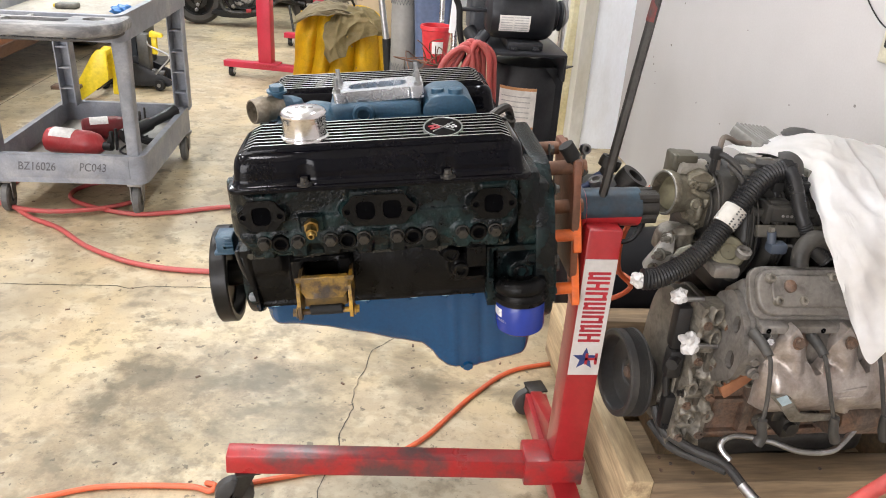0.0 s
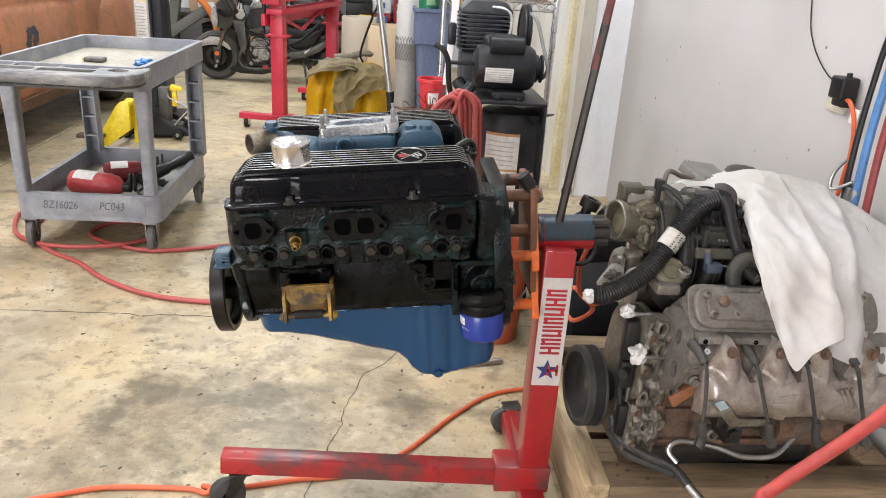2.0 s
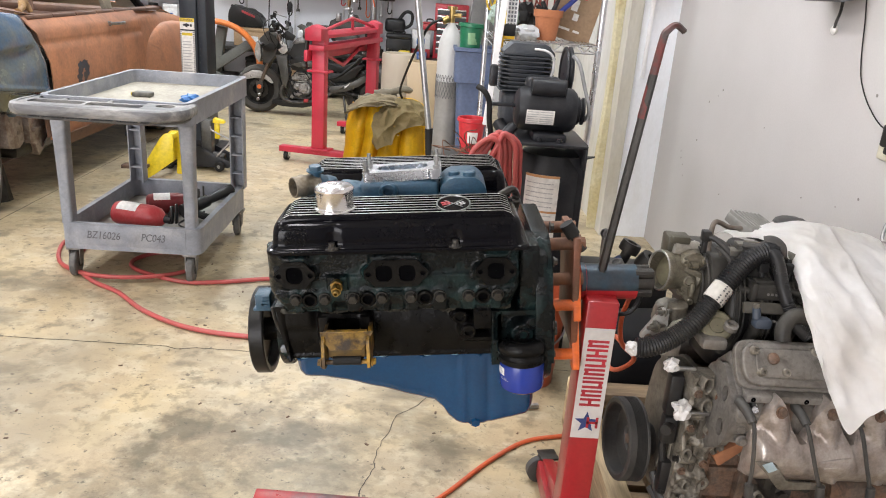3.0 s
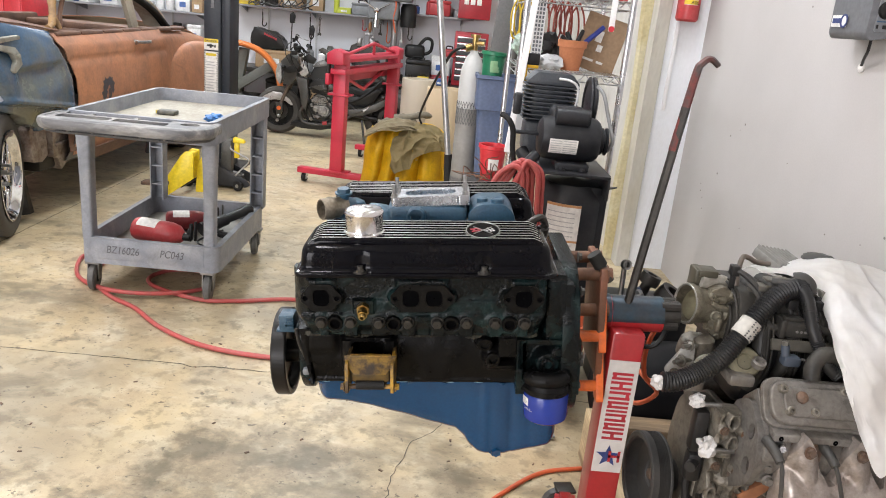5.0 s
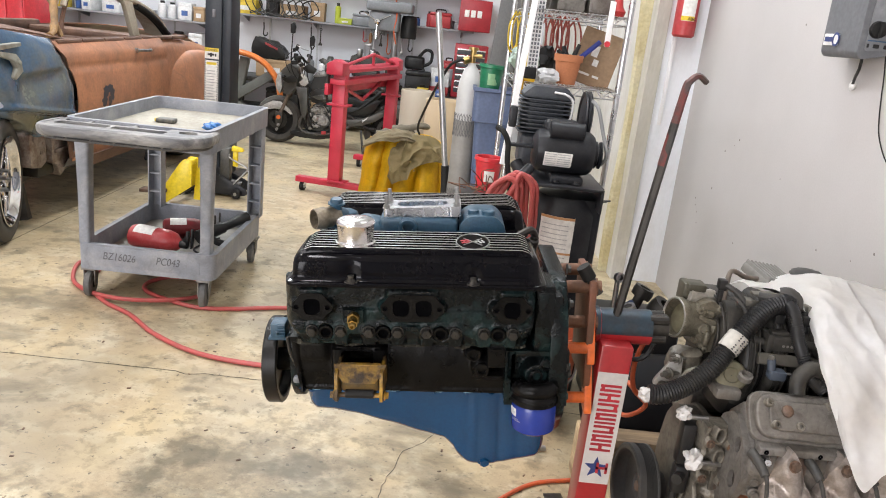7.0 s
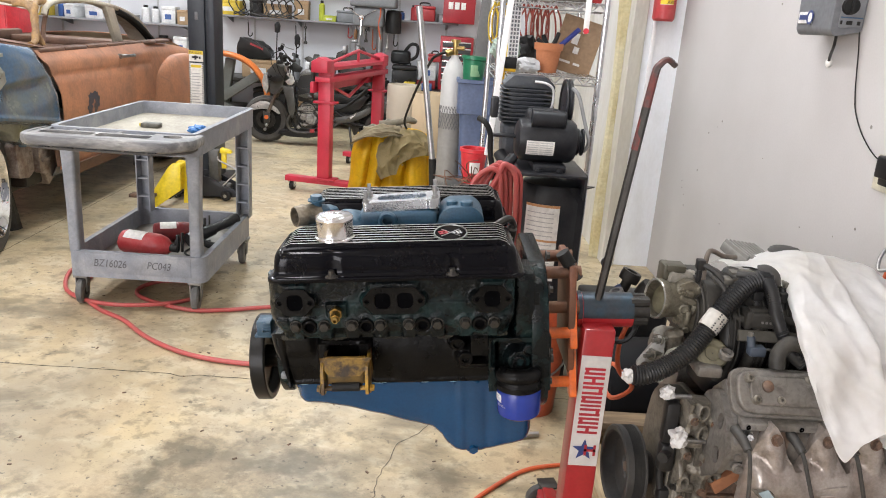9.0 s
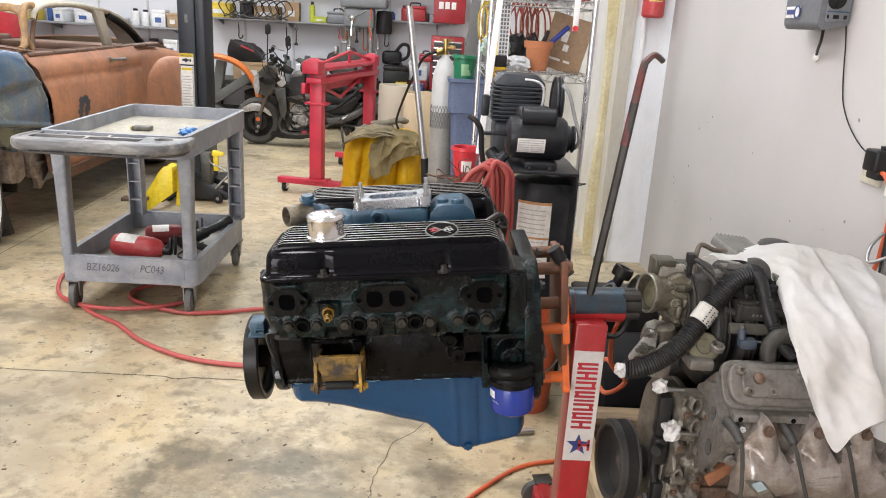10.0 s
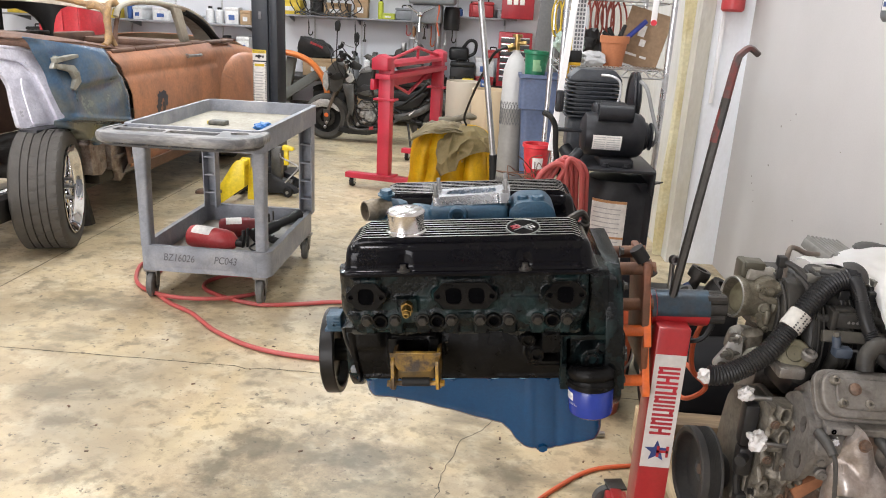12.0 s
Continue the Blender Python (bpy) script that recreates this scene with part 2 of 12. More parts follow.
GREYPLASTIC = mat("grey_cart_plastic", (0.225, 0.24, 0.275), 0.5, 0, (0.36, 0.36, 0.37), 7, 0.8, 0.2, 130, 0.08, contrast=(0.45, 0.68), grime=0.5, gcol=(0.13, 0.135, 0.145), gscale=9)
GREYWORN = mat("scuffed_cart_rim_plastic", (0.13, 0.13, 0.135), 0.5, 0, (0.34, 0.33, 0.31), 16, 0.85, 0.3, 130, 0.15, contrast=(0.46, 0.66), stretch=(0.25, 1, 1), grime=0.6, gcol=(0.06, 0.06, 0.062), gscale=22)
CREAMPLASTIC = mat("dusty_cream_tray", (0.40, 0.375, 0.305), 0.65, 0, (0.24, 0.22, 0.18), 7, 0.85, 0.1, 120, 0.12, grime=0.35, gcol=(0.17, 0.145, 0.11), gscale=16, stretch=(1, 0.4, 1))
LOWERTRAY = mat("dusty_grey_tray", (0.30, 0.285, 0.25), 0.65, 0, (0.20, 0.19, 0.17), 6, 0.8, 0.1, 120, 0.1)
REDHOSE = mat("red_air_hose", (0.40, 0.065, 0.06), 0.5, 0, (0.28, 0.075, 0.065), 20, 0.6, 0.05, 120, 0.08)
ORANGECORD = mat("orange_extension_cord", (0.608, 0.112, 0.035), 0.5, 0, (0.440, 0.096, 0.050), 20, 0.6, 0.05, 120, 0.08)
SHEETVINYL = mat("white_vinyl_sheet", (0.88, 0.87, 0.86), 0.42, 0, (0.76, 0.72, 0.66), 5, 0.7, 0.06, 60, 0.03)
WOOD = mat("weathered_pallet_wood", (0.27, 0.19, 0.11), 0.75, 0, (0.12, 0.085, 0.052), 22, 0.8, 0.5, 120, 0.25, rnd=0.2, stretch=(0.10, 1, 1), grime=0.4, gcol=(0.07, 0.05, 0.035), gscale=9)
PALEWOOD = mat("split_pale_wood", (0.52, 0.40, 0.235), 0.75, 0, (0.22, 0.15, 0.085), 26, 0.8, 0.6, 130, 0.25, stretch=(1, 0.10, 1), grime=0.35, gcol=(0.10, 0.07, 0.045), gscale=8)
DECAL = mat("white_decal_vinyl", (0.56, 0.54, 0.52), 0.4, 0, (0.42, 0.39, 0.37), 14, 0.6, 0.0, 90, 0.05)
DECALRED = mat("decal_red", (0.40, 0.02, 0.035), 0.4)
DECALBLUE = mat("decal_blue", (0.03, 0.05, 0.18), 0.4)
INK = mat("black_ink", (0.03, 0.03, 0.035), 0.6)
PAPER = mat("white_label_paper", (0.78, 0.77, 0.74), 0.55, 0, (0.66, 0.64, 0.6), 14, 0.5)
# Near-black for hole bottoms; stands in for the shade inside.
VOID = mat("hole_shade_black", (0.003, 0.003, 0.0035), 0.9, spec=0.0)


# ---- building helpers ----
def thing(name, label, category, m=None, group="", kind=""):
    ob = new(name)
    ob.empty_display_size = 0.1
    ob.matrix_world = m or Matrix()
    return tagged(ob, label, category, group, kind)


def part(name, bm, material, parent=None, label="", smooth=35):
    me = bpy.data.meshes.new(name)
    bmesh.ops.recalc_face_normals(bm, faces=bm.faces)
    bm.to_mesh(me)
    bm.free()
    me.materials.append(material)
    if smooth:
        me.shade_smooth()
        me.set_sharp_from_angle(angle=radians(smooth))
    ob = new(name, me)
    if parent:
        ob.parent = parent
    if label:
        ob["label"] = label
    return ob


def solid(name, bm, material, label, category, group="", kind="", smooth=35):
    return tagged(part(name, bm, material, smooth=smooth), label, category, group, kind)


def B():
    return bmesh.new()


def box(bm, lo, hi, bevel=0.0, seg=2, m=None):
    g = bmesh.ops.create_cube(bm, size=1)
    vs = g["verts"]
    c, s = [(a + b) / 2 for a, b in zip(lo, hi)], [abs(b - a) for a, b in zip(lo, hi)]
    for v in vs:
        v.co = Vector([c[i] + v.co[i] * s[i] for i in range(3)])
    if bevel:
        es = list({e for v in vs for e in v.link_edges})
        r = bmesh.ops.bevel(bm, geom=es, offset=min(bevel, min(s) * 0.45), segments=seg, affect="EDGES", profile=0.5)
        vs = list({v for f in r["faces"] for v in f.verts} | {v for v in vs if v.is_valid})
    if m:
        bmesh.ops.transform(bm, matrix=m, verts=vs)
    return vs


def frame_to(d):
    return Vector(d).normalized().to_track_quat("Z", "Y").to_matrix().to_4x4()


def rod(bm, a, b, r, r2=None, seg=16, cap=True):
    a, b = Vector(a), Vector(b)
    m = Matrix.Translation((a + b) / 2) @ frame_to(b - a)
    g = bmesh.ops.create_cone(bm, cap_ends=cap, segments=seg, radius1=r, radius2=r if r2 is None else r2, depth=(b - a).length, matrix=m)
    return g["verts"]


def lathe(bm, prof, a=(0, 0, 0), d=(0, 0, 1), seg=32, closed=False):
    """prof: (radius, distance along d) rows, turned about the axis through a."""
    m = Matrix.Translation(a) @ frame_to(d)
    rings = []
    for r, h in prof:
        rings.append([bm.verts.new(m @ Vector((max(r, 1e-5) * math.cos(2 * math.pi * k / seg), max(r, 1e-5) * math.sin(2 * math.pi * k / seg), h))) for k in range(seg)])
    pairs = list(zip(rings, rings[1:])) + ([(rings[-1], rings[0])] if closed else [])
    for p, q in pairs:
        for k in range(seg):
            bm.faces.new((p[k], p[(k + 1) % seg], q[(k + 1) % seg], q[k]))
    return [v for r in rings for v in r]


def prism(bm, pts, lo, hi, axis="x", bevel=0.0, seg=2):
    """A closed outline of (u, v) pushed from lo to hi along an axis: x: (y, z); y: (x, z); z: (x, y)."""
    def at(u, v, w):
        return {"x": (w, u, v), "y": (u, w, v), "z": (u, v, w)}[axis]
    p = [bm.verts.new(at(u, v, lo)) for u, v in pts]
    q = [bm.verts.new(at(u, v, hi)) for u, v in pts]
    n = len(pts)
    fs = [bm.faces.new(p), bm.faces.new(q[::-1])]
    fs += [bm.faces.new((p[i], q[i], q[(i + 1) % n], p[(i + 1) % n])) for i in range(n)]
    bmesh.ops.recalc_face_normals(bm, faces=fs)
    if bevel:
        es = list({e for f in fs for e in f.edges})
        bmesh.ops.bevel(bm, geom=es, offset=bevel, segments=seg, affect="EDGES", profile=0.5, clamp_overlap=True)


def spline(pts, n=8):
    pts = [Vector(p) for p in pts]
    if len(pts) < 3:
        return pts
    out = []
    for i in range(len(pts) - 1):
        p0, p1, p2, p3 = pts[max(i - 1, 0)], pts[i], pts[i + 1], pts[min(i + 2, len(pts) - 1)]
        for k in range(n):
            t = k / n
            out.append(0.5 * (2 * p1 + (p2 - p0) * t + (2 * p0 - 5 * p1 + 4 * p2 - p3) * t * t + (3 * p1 - p0 - 3 * p2 + p3) * t ** 3))
    return out + [pts[-1]]


def hose(bm, pts, r, seg=10, n=8, ribs=0.0, every=2, taper=None):
    """A round section swept along a smooth line; ribs makes it corrugated."""
    path = spline(pts, n)
    if ribs:
        L = sum((b - a).length for a, b in zip(path, path[1:]))
        cnt = max(8, int(L / (every * r)))
        fine, acc = [], 0
        step, need = L / (cnt * 2), 0.0
        for a, b in zip(path, path[1:]):
            d = (b - a).length
            while need <= acc + d + 1e-9:
                fine.append(a.lerp(b, (need - acc) / d if d else 0))
                need += step
            acc += d
        path = fine
    up, rings = None, []
    for i, p in enumerate(path):
        d = (path[min(i + 1, len(path) - 1)] - path[max(i - 1, 0)]).normalized()
        if up is None:
            up = d.orthogonal().normalized()
        up = (up - d * up.dot(d)).normalized()
        side = d.cross(up)
        rad = r * (1 + (ribs if i % 2 else -ribs)) * (1 if not taper else 1 + (taper - 1) * i / max(1, len(path) - 1))
        rings.append([bm.verts.new(p + rad * (math.cos(2 * math.pi * k / seg) * up + math.sin(2 * math.pi * k / seg) * side)) for k in range(seg)])
    for p, q in zip(rings, rings[1:]):
        for k in range(seg):
            bm.faces.new((p[k], p[(k + 1) % seg], q[(k + 1) % seg], q[k]))
    bm.faces.new(rings[0][::-1])
    bm.faces.new(rings[-1])


def bolt(bm, at, d, r=0.008, h=0.007, washer=True):
    at, d = Vector(at), Vector(d).normalized()
    if washer:
        rod(bm, at, at + d * h * 0.25, r * 1.35, seg=12)
    rod(bm, at, at + d * h, r, r * 0.94, seg=6)


def letters(text, size, m, depth=0.0006):
    """Built-in font turned to a mesh, lying in the x-y plane of m."""
    cu = bpy.data.curves.new("text", "FONT")
    cu.body, cu.size, cu.extrude = text, size, depth
    ob = bpy.data.objects.new("text", cu)
    me = bpy.data.meshes.new_from_object(ob)
    bm = B()
    bm.from_mesh(me)
    bmesh.ops.transform(bm, matrix=m, verts=bm.verts)
    bpy.data.objects.remove(ob)
    return bm


def rounded(pts, r, n=4):
    """An outline with its corners rounded."""
    out, k = [], len(pts)
    for i, p in enumerate(pts):
        p, a, b = Vector(p), Vector(pts[i - 1]), Vector(pts[(i + 1) % k])
        da, db = (a - p), (b - p)
        rr = min(r, da.length * 0.45, db.length * 0.45)
        s, e = p + da.normalized() * rr, p + db.normalized() * rr
        for j in range(n + 1):
            t = j / n
            out.append(tuple((1 - t) ** 2 * s + 2 * t * (1 - t) * p + t * t * e))
    return out



def world_of(ob):
    m = ob.matrix_basis.copy()
    while ob.parent:
        ob = ob.parent
        m = ob.matrix_basis @ m
    return m


def wpart(name, bm, material, parent, label="", smooth=35):
    """A part whose mesh was laid out in the world."""
    bmesh.ops.transform(bm, matrix=world_of(parent).inverted(), verts=bm.verts)
    return part(name, bm, material, parent, label, smooth)


def bits(name, bm, material, parent, label="", smooth=35, gap=0.0008):
    """One part for each group of touching pieces in bm."""
    todo, groups = set(bm.verts), []
    while todo:
        stack, isl = [todo.pop()], set()
        while stack:
            v = stack.pop()
            isl.add(v)
            for e in v.link_edges:
                w = e.other_vert(v)
                if w in todo:
                    todo.discard(w)
                    stack.append(w)
        lo = [min(v.co[i] for v in isl) - gap for i in range(3)]
        hi = [max(v.co[i] for v in isl) + gap for i in range(3)]
        groups.append([isl, lo, hi])
    merged = True
    while merged:
        merged = False
        for i in range(len(groups)):
            for j in range(i + 1, len(groups)):
                a, b = groups[i], groups[j]
                if all(a[1][k] <= b[2][k] and b[1][k] <= a[2][k] for k in range(3)):
                    a[0] |= b[0]
                    a[1] = [min(p, q) for p, q in zip(a[1], b[1])]
                    a[2] = [max(p, q) for p, q in zip(a[2], b[2])]
                    groups.pop(j)
                    merged = True
                    break
            if merged:
                break
    groups.sort(key=lambda g: (round(g[1][0], 3), round(g[1][1], 3), round(g[1][2], 3)))
    for isl, _, _ in groups:
        nb, mp = B(), {}
        for v in sorted(isl, key=lambda v: tuple(v.co)):
            mp[v] = nb.verts.new(v.co)
        for f in {f for v in isl for f in v.link_faces}:
            nb.faces.new([mp[v] for v in f.verts])
        part(name, nb, material, parent, label, smooth)
    bm.free()


# ---- the hall ----
bm = B()
box(bm, (-8, -7, -0.3), (3, 9, 0))
solid("floor", bm, CONCRETE, "worn pale concrete workshop floor with oil stains and cracks", "floor", kind="structure", smooth=0)

bm = B()
box(bm, (1.4, -7, 0), (1.6, 3.0, 4.2))
solid("wall_east", bm, WALLPAINT, "plain grey painted drywall with small scuffs", "wall", kind="structure", smooth=0)
bm = B()
box(bm, (1.12, 3.0, 0), (1.6, 3.12, 4.2))
solid("wall_return", bm, RETURNWALL, "white gloss painted end of the wall", "wall", kind="structure", smooth=0)
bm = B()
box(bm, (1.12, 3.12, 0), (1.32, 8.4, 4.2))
# Strip of the same darkened plaster, in front of the white wall.
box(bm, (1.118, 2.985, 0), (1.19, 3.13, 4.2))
solid("wall_east_far", bm, STAINSHADEWALL, "yellowed stained plaster wall, toned down for shade", "wall", kind="structure", smooth=0)
bm = B()
box(bm, (-8, 8.4, 0), (1.4, 8.6, 4.2))
solid("wall_north", bm, BACKWALL, "pale blue-white painted back wall", "wall", kind="structure", smooth=0)
bm = B()
box(bm, (-8.2, -7, 0), (-8, 8.6, 4.2))
solid("wall_west", bm, BACKWALL, "pale painted side wall", "wall", kind="structure", smooth=0)
bm = B()
box(bm, (-8.2, -7.2, 0), (-6.6, -7, 4.2))
box(bm, (-2.0, -7.2, 0), (1.6, -7, 4.2))
box(bm, (-6.6, -7.2, 3.2), (-2.0, -7, 4.2))
solid("wall_south", bm, BACKWALL, "pale painted wall with an open garage doorway", "wall", kind="structure", smooth=0)
bm = B()
box(bm, (-8.2, -7.2, 4.2), (1.6, 8.6, 4.4))
solid("ceiling", bm, CEILING, "white panelled workshop ceiling", "ceiling", kind="structure", smooth=0)
bm = B()
box(bm, (-60, -90, -0.4), (60, -7.2, -0.02))
solid("ground", bm, mat("yard_asphalt", (0.16, 0.155, 0.15), 0.85, bump=0.3), "grey asphalt yard outside", "ground", kind="structure", smooth=0)

area_lamp("doorway_daylight", (-4.3, -6.95, 1.65), (0.3, 2.0, 1.0), 4.4, 3.0, 475, (0.985, 0.962, 1.0))
# Unseen fixtures; (0.55, 1.5) and (-2.7, 0.4) are added fill for wall and car.
for k, (x, y, w) in enumerate(((-1.2, -1.6, 44), (-1.2, 1.6, 58), (-1.2, 5.0, 118), (-4.4, -1.6, 60), (-4.4, 1.6, 95), (-4.4, 5.0, 105), (0.55, 1.5, 52), (-3.0, 7.2, 105), (-2.7, 0.4, 70))):
    lamp = thing("assumed_ceiling_light", "white strip light assumed under the ceiling, out of view", "ceiling light", pose(x, y, 4.14), "strip lights")
    bm = B()
    box(bm, (-0.12, -0.65, 0.0), (0.12, 0.65, 0.06), 0.01)
    part("housing", bm, WHITEPAINT, lamp)
    area_lamp("strip_lamp", (x, y, 4.13), (x, y, 0), 0.2, 1.25, w, (0.985, 0.962, 1.0) if y < 3 and x < 0 else (0.90, 0.955, 1.0))

# ---- the black V8 on the stand ----
ENG = pose(0, 0.235, 0.608, 0, -5.2, 0)
CX = 0.018
engine = thing("car_engine", "black V8 engine with blue oil pan, bolted to a stand", "engine", ENG)


def holed(bm, outer, holes, y0, y1):
    """A plate in the x-z plane with holes right through it, from y0 (front) to y1."""
    loops = []
    for pts in (outer, *holes):
        vs = [bm.verts.new((x, y0, z)) for x, z in pts]
        loops.append([bm.edges.new((vs[i], vs[(i + 1) % len(vs)])) for i in range(len(vs))])
    es = [e for l in loops for e in l]
    r = bmesh.ops.triangle_fill(bm, use_beauty=True, use_dissolve=False, edges=es)
    fs = [g for g in r["geom"] if isinstance(g, bmesh.types.BMFace)]
    ex = bmesh.ops.extrude_face_region(bm, geom=fs)
    bmesh.ops.translate(bm, vec=(0, y1 - y0, 0), verts=[g for g in ex["geom"] if isinstance(g, bmesh.types.BMVert)])


def ring_pts(x, z, rx, rz, n=16, sq=0.0):
    out = []
    for k in range(n):
        a = 2 * math.pi * k / n
        c, s = math.cos(a), math.sin(a)
        f = 1 + sq * abs(math.sin(2 * a)) ** 2
        out.append((x + rx * c * f, z + rz * s * f))
    return out


# block and rear flange
def relief(bm, x0, x1, z0, z1, nx, nz, fn, yb, trim=None):
    """A casting whose near face follows fn(x, z) -> y, closed behind at yb; trim(x, z) -> x, z shapes its outline."""
    f, b = [], []
    for i in range(nx + 1):
        fr, br = [], []
        for j in range(nz + 1):
            x, z = x0 + (x1 - x0) * i / nx, z0 + (z1 - z0) * j / nz
            y = fn(x, z)
            if trim:
                x, z = trim(x, z)
            fr.append(bm.verts.new((x, y, z)))
            br.append(bm.verts.new((x, yb, z)) if i in (0, nx) or j in (0, nz) else None)
        f.append(fr)
        b.append(br)
    for i in range(nx):
        for j in range(nz):
            bm.faces.new((f[i][j], f[i + 1][j], f[i + 1][j + 1], f[i][j + 1]))
        for j in (0, nz):
            bm.faces.new((f[i][j], b[i][j], b[i + 1][j], f[i + 1][j]))
    for j in range(nz):
        for i in (0, nx):
            bm.faces.new((f[i][j], f[i][j + 1], b[i][j + 1], b[i][j]))
    bm.faces.new([b[i][0] for i in range(nx + 1)] + [b[nx][j] for j in range(1, nz + 1)] + [b[i][nz] for i in range(nx - 1, -1, -1)] + [b[0][j] for j in range(nz - 1, 0, -1)])


def step(a, b, t):
    t = min(1.0, max(0.0, (t - a) / (b - a)))
    return t * t * (3 - 2 * t)


def slab(x, z, x0, x1, z0, z1, soft):
    """1 inside a rectangle, falling to 0 over soft outside it."""
    d = math.hypot(max(x0 - x, x - x1, 0), max(z0 - z, z - z1, 0))
    return 1 - step(0, soft, d)


def knob(x, z, cx, cz, r, soft):
    return 1 - step(r, r + soft, math.hypot(x - cx, z - cz))


def rough_cast(x, z, k=0.0006):
    return k * noise.noise(Vector((x * 95, 3.1, z * 95))) + k * 1.6 * noise.noise(Vector((x * 28, 7.7, z * 28)))


def block_face(x, z):
    y = -0.160 - 0.010 * math.sin(math.pi * min(1, max(0, (z - 0.01) / 0.12)))
    y -= 0.034 * step(0.124, 0.132, z)
    out = [(slab(x, z, -0.146, -0.128, 0.05, 0.116, 0.008), -0.190), (slab(x, z, -0.064, -0.044, 0.05, 0.116, 0.008), -0.190), (slab(x, z, -0.140, -0.05, 0.112, 0.122, 0.006), -0.186),
           (knob(x, z, 0.140, 0.112, 0.013, 0.010), -0.190), (knob(x, z, 0.157, 0.079, 0.014, 0.012), -0.188), (slab(x, z, 0.168, 0.203, 0.084, 0.126, 0.004), -0.192),
           (slab(x, z, 0.150, 0.20, 0.056, 0.070, 0.012), -0.180), (slab(x, z, -0.212, -0.170, 0.095, 0.12, 0.02), -0.176), (slab(x, z, 0.020, 0.055, 0.03, 0.055, 0.02), -0.171), (slab(x, z, -0.24, -0.222, 0, 0.14, 0.005), -0.178)]
    for w, to in out:
        if to < y:
            y += (to - y) * w
    y += 0.040 * slab(x, z, -0.124, -0.068, 0.055, 0.106, 0.004)
    y += 0.030 * slab(x, z, 0.172, 0.200, 0.064, 0.080, 0.003)
    y -= 0.004 * step(0.026, 0.018, z)
    return y + rough_cast(x, z, 0.0004)


bm = B()
relief(bm, -0.232, 0.206, 0.014, 0.144, 150, 46, block_face, -0.10, lambda x, z: (x + 0.016 * step(0.11, 0.0, z) * (x < -0.2) * (-0.2 - x) / 0.032, z))
half = [(-0.10, -0.004), (-0.10, 0.14), (-0.10, 0.225)]
prism(bm, half + [(-y, z) for y, z in half[::-1]], -0.225, 0.285, "x", 0.004)
part("block", bm, BLACKCAST, engine, "black painted cast iron block", smooth=50)
bm = B()
fl = [(-0.20, -0.02), (-0.20, 0.14), (-0.18, 0.215), (-0.12, 0.262), (0.12, 0.262), (0.18, 0.215), (0.20, 0.14), (0.20, -0.02), (0.12, -0.075), (-0.12, -0.075)]
prism(bm, rounded(fl, 0.03), 0.292, 0.328, "x", 0.004)
box(bm, (0.258, -0.192, 0.118), (0.300, -0.09, 0.262), 0.010)
box(bm, (0.262, -0.186, 0.150), (0.318, -0.12, 0.240), 0.012)
bellf = part("bell_housing_flange", bm, TEALCAST, engine, "teal and black flange")
bm = B()
for y, z in ((-0.185, 0.02), (-0.19, 0.09), (-0.175, 0.22), (-0.12, 0.275)):
    bolt(bm, (0.328, y, z), (1, 0, 0), 0.008, 0.008)
bits("flange_bolt", bm, DARKSTEEL, bellf)
bm = B()
rod(bm, (0.327, -0.185, 0.072), (0.338, -0.185, 0.072), 0.009, seg=14)
part("dowel", bm, DARKSTEEL, bellf)
# timing cover and tab
bm = B()
tc = [(-0.13, 0.0), (-0.13, 0.09), (-0.09, 0.20), (0.09, 0.20), (0.13, 0.09), (0.13, 0.0), (0.08, -0.05), (-0.08, -0.05)]
prism(bm, rounded(tc, 0.03), -0.25, -0.225, "x", 0.006)
part("timing_cover", bm, TEALCAST, engine)
bm = B()
box(bm, (-0.294, -0.105, 0.100), (-0.262, -0.06, 0.134), 0.003)
box(bm, (-0.300, -0.104, 0.096), (-0.258, -0.055, 0.103), 0.002)
for z in (0.108, 0.115, 0.122, 0.129):
    box(bm, (-0.278, -0.108, z), (-0.262, -0.104, z + 0.003), 0.0008)
lathe(bm, [(0.0055, 0), (0.0055, 0.004), (0.003, 0.005), (0.003, 0.001), (0.001, 0.001)], (-0.277, -0.104, 0.114), (0, -1, 0), 12)
part("timing_tab", bm, MANIBLUE, engine, "blue timing tab")
# balancer
bm = B()
lathe(bm, [(0.024, -0.012), (0.027, 0.044), (0.050, 0.040), (0.080, 0.044), (0.0835, 0.038), (0.085, 0.026), (0.088, 0.023), (0.097, 0.023), (0.100, 0.026), (0.100, 0.053), (0.097, 0.056), (0.090, 0.056), (0.086, 0.050), (0.040, 0.050),
           (0.038, 0.056), (0.020, 0.056), (0.018, 0.040), (0.006, 0.040)], (-0.265, 0, 0.006), (-1, 0, 0), 56)
bal = part("harmonic_balancer", bm, mat("satin_black_paint", (0.006, 0.006, 0.006), 0.32, 0, (0.016, 0.015, 0.014), 14, 0.7, 0.1, spec=0.25), engine, "black harmonic balancer")
bm = B()
for k in range(3):
    a = 2 * math.pi * k / 3 + 0.4
    rod(bm, (-0.314, 0.05 * math.cos(a), 0.006 + 0.05 * math.sin(a)), (-0.322, 0.05 * math.cos(a), 0.006 + 0.05 * math.sin(a)), 0.007)
bits("pulley_bolt", bm, DARKSTEEL, bal)
bm = B()
hose(bm, [(-0.247, -0.150, 0.125), (-0.241, -0.153, 0.092), (-0.228, -0.155, 0.060), (-0.219, -0.153, 0.032), (-0.217, -0.150, 0.008)], 0.0042, 8)
dip = part("dipstick_bracket", bm, DARKSTEEL, engine)
bm = B()
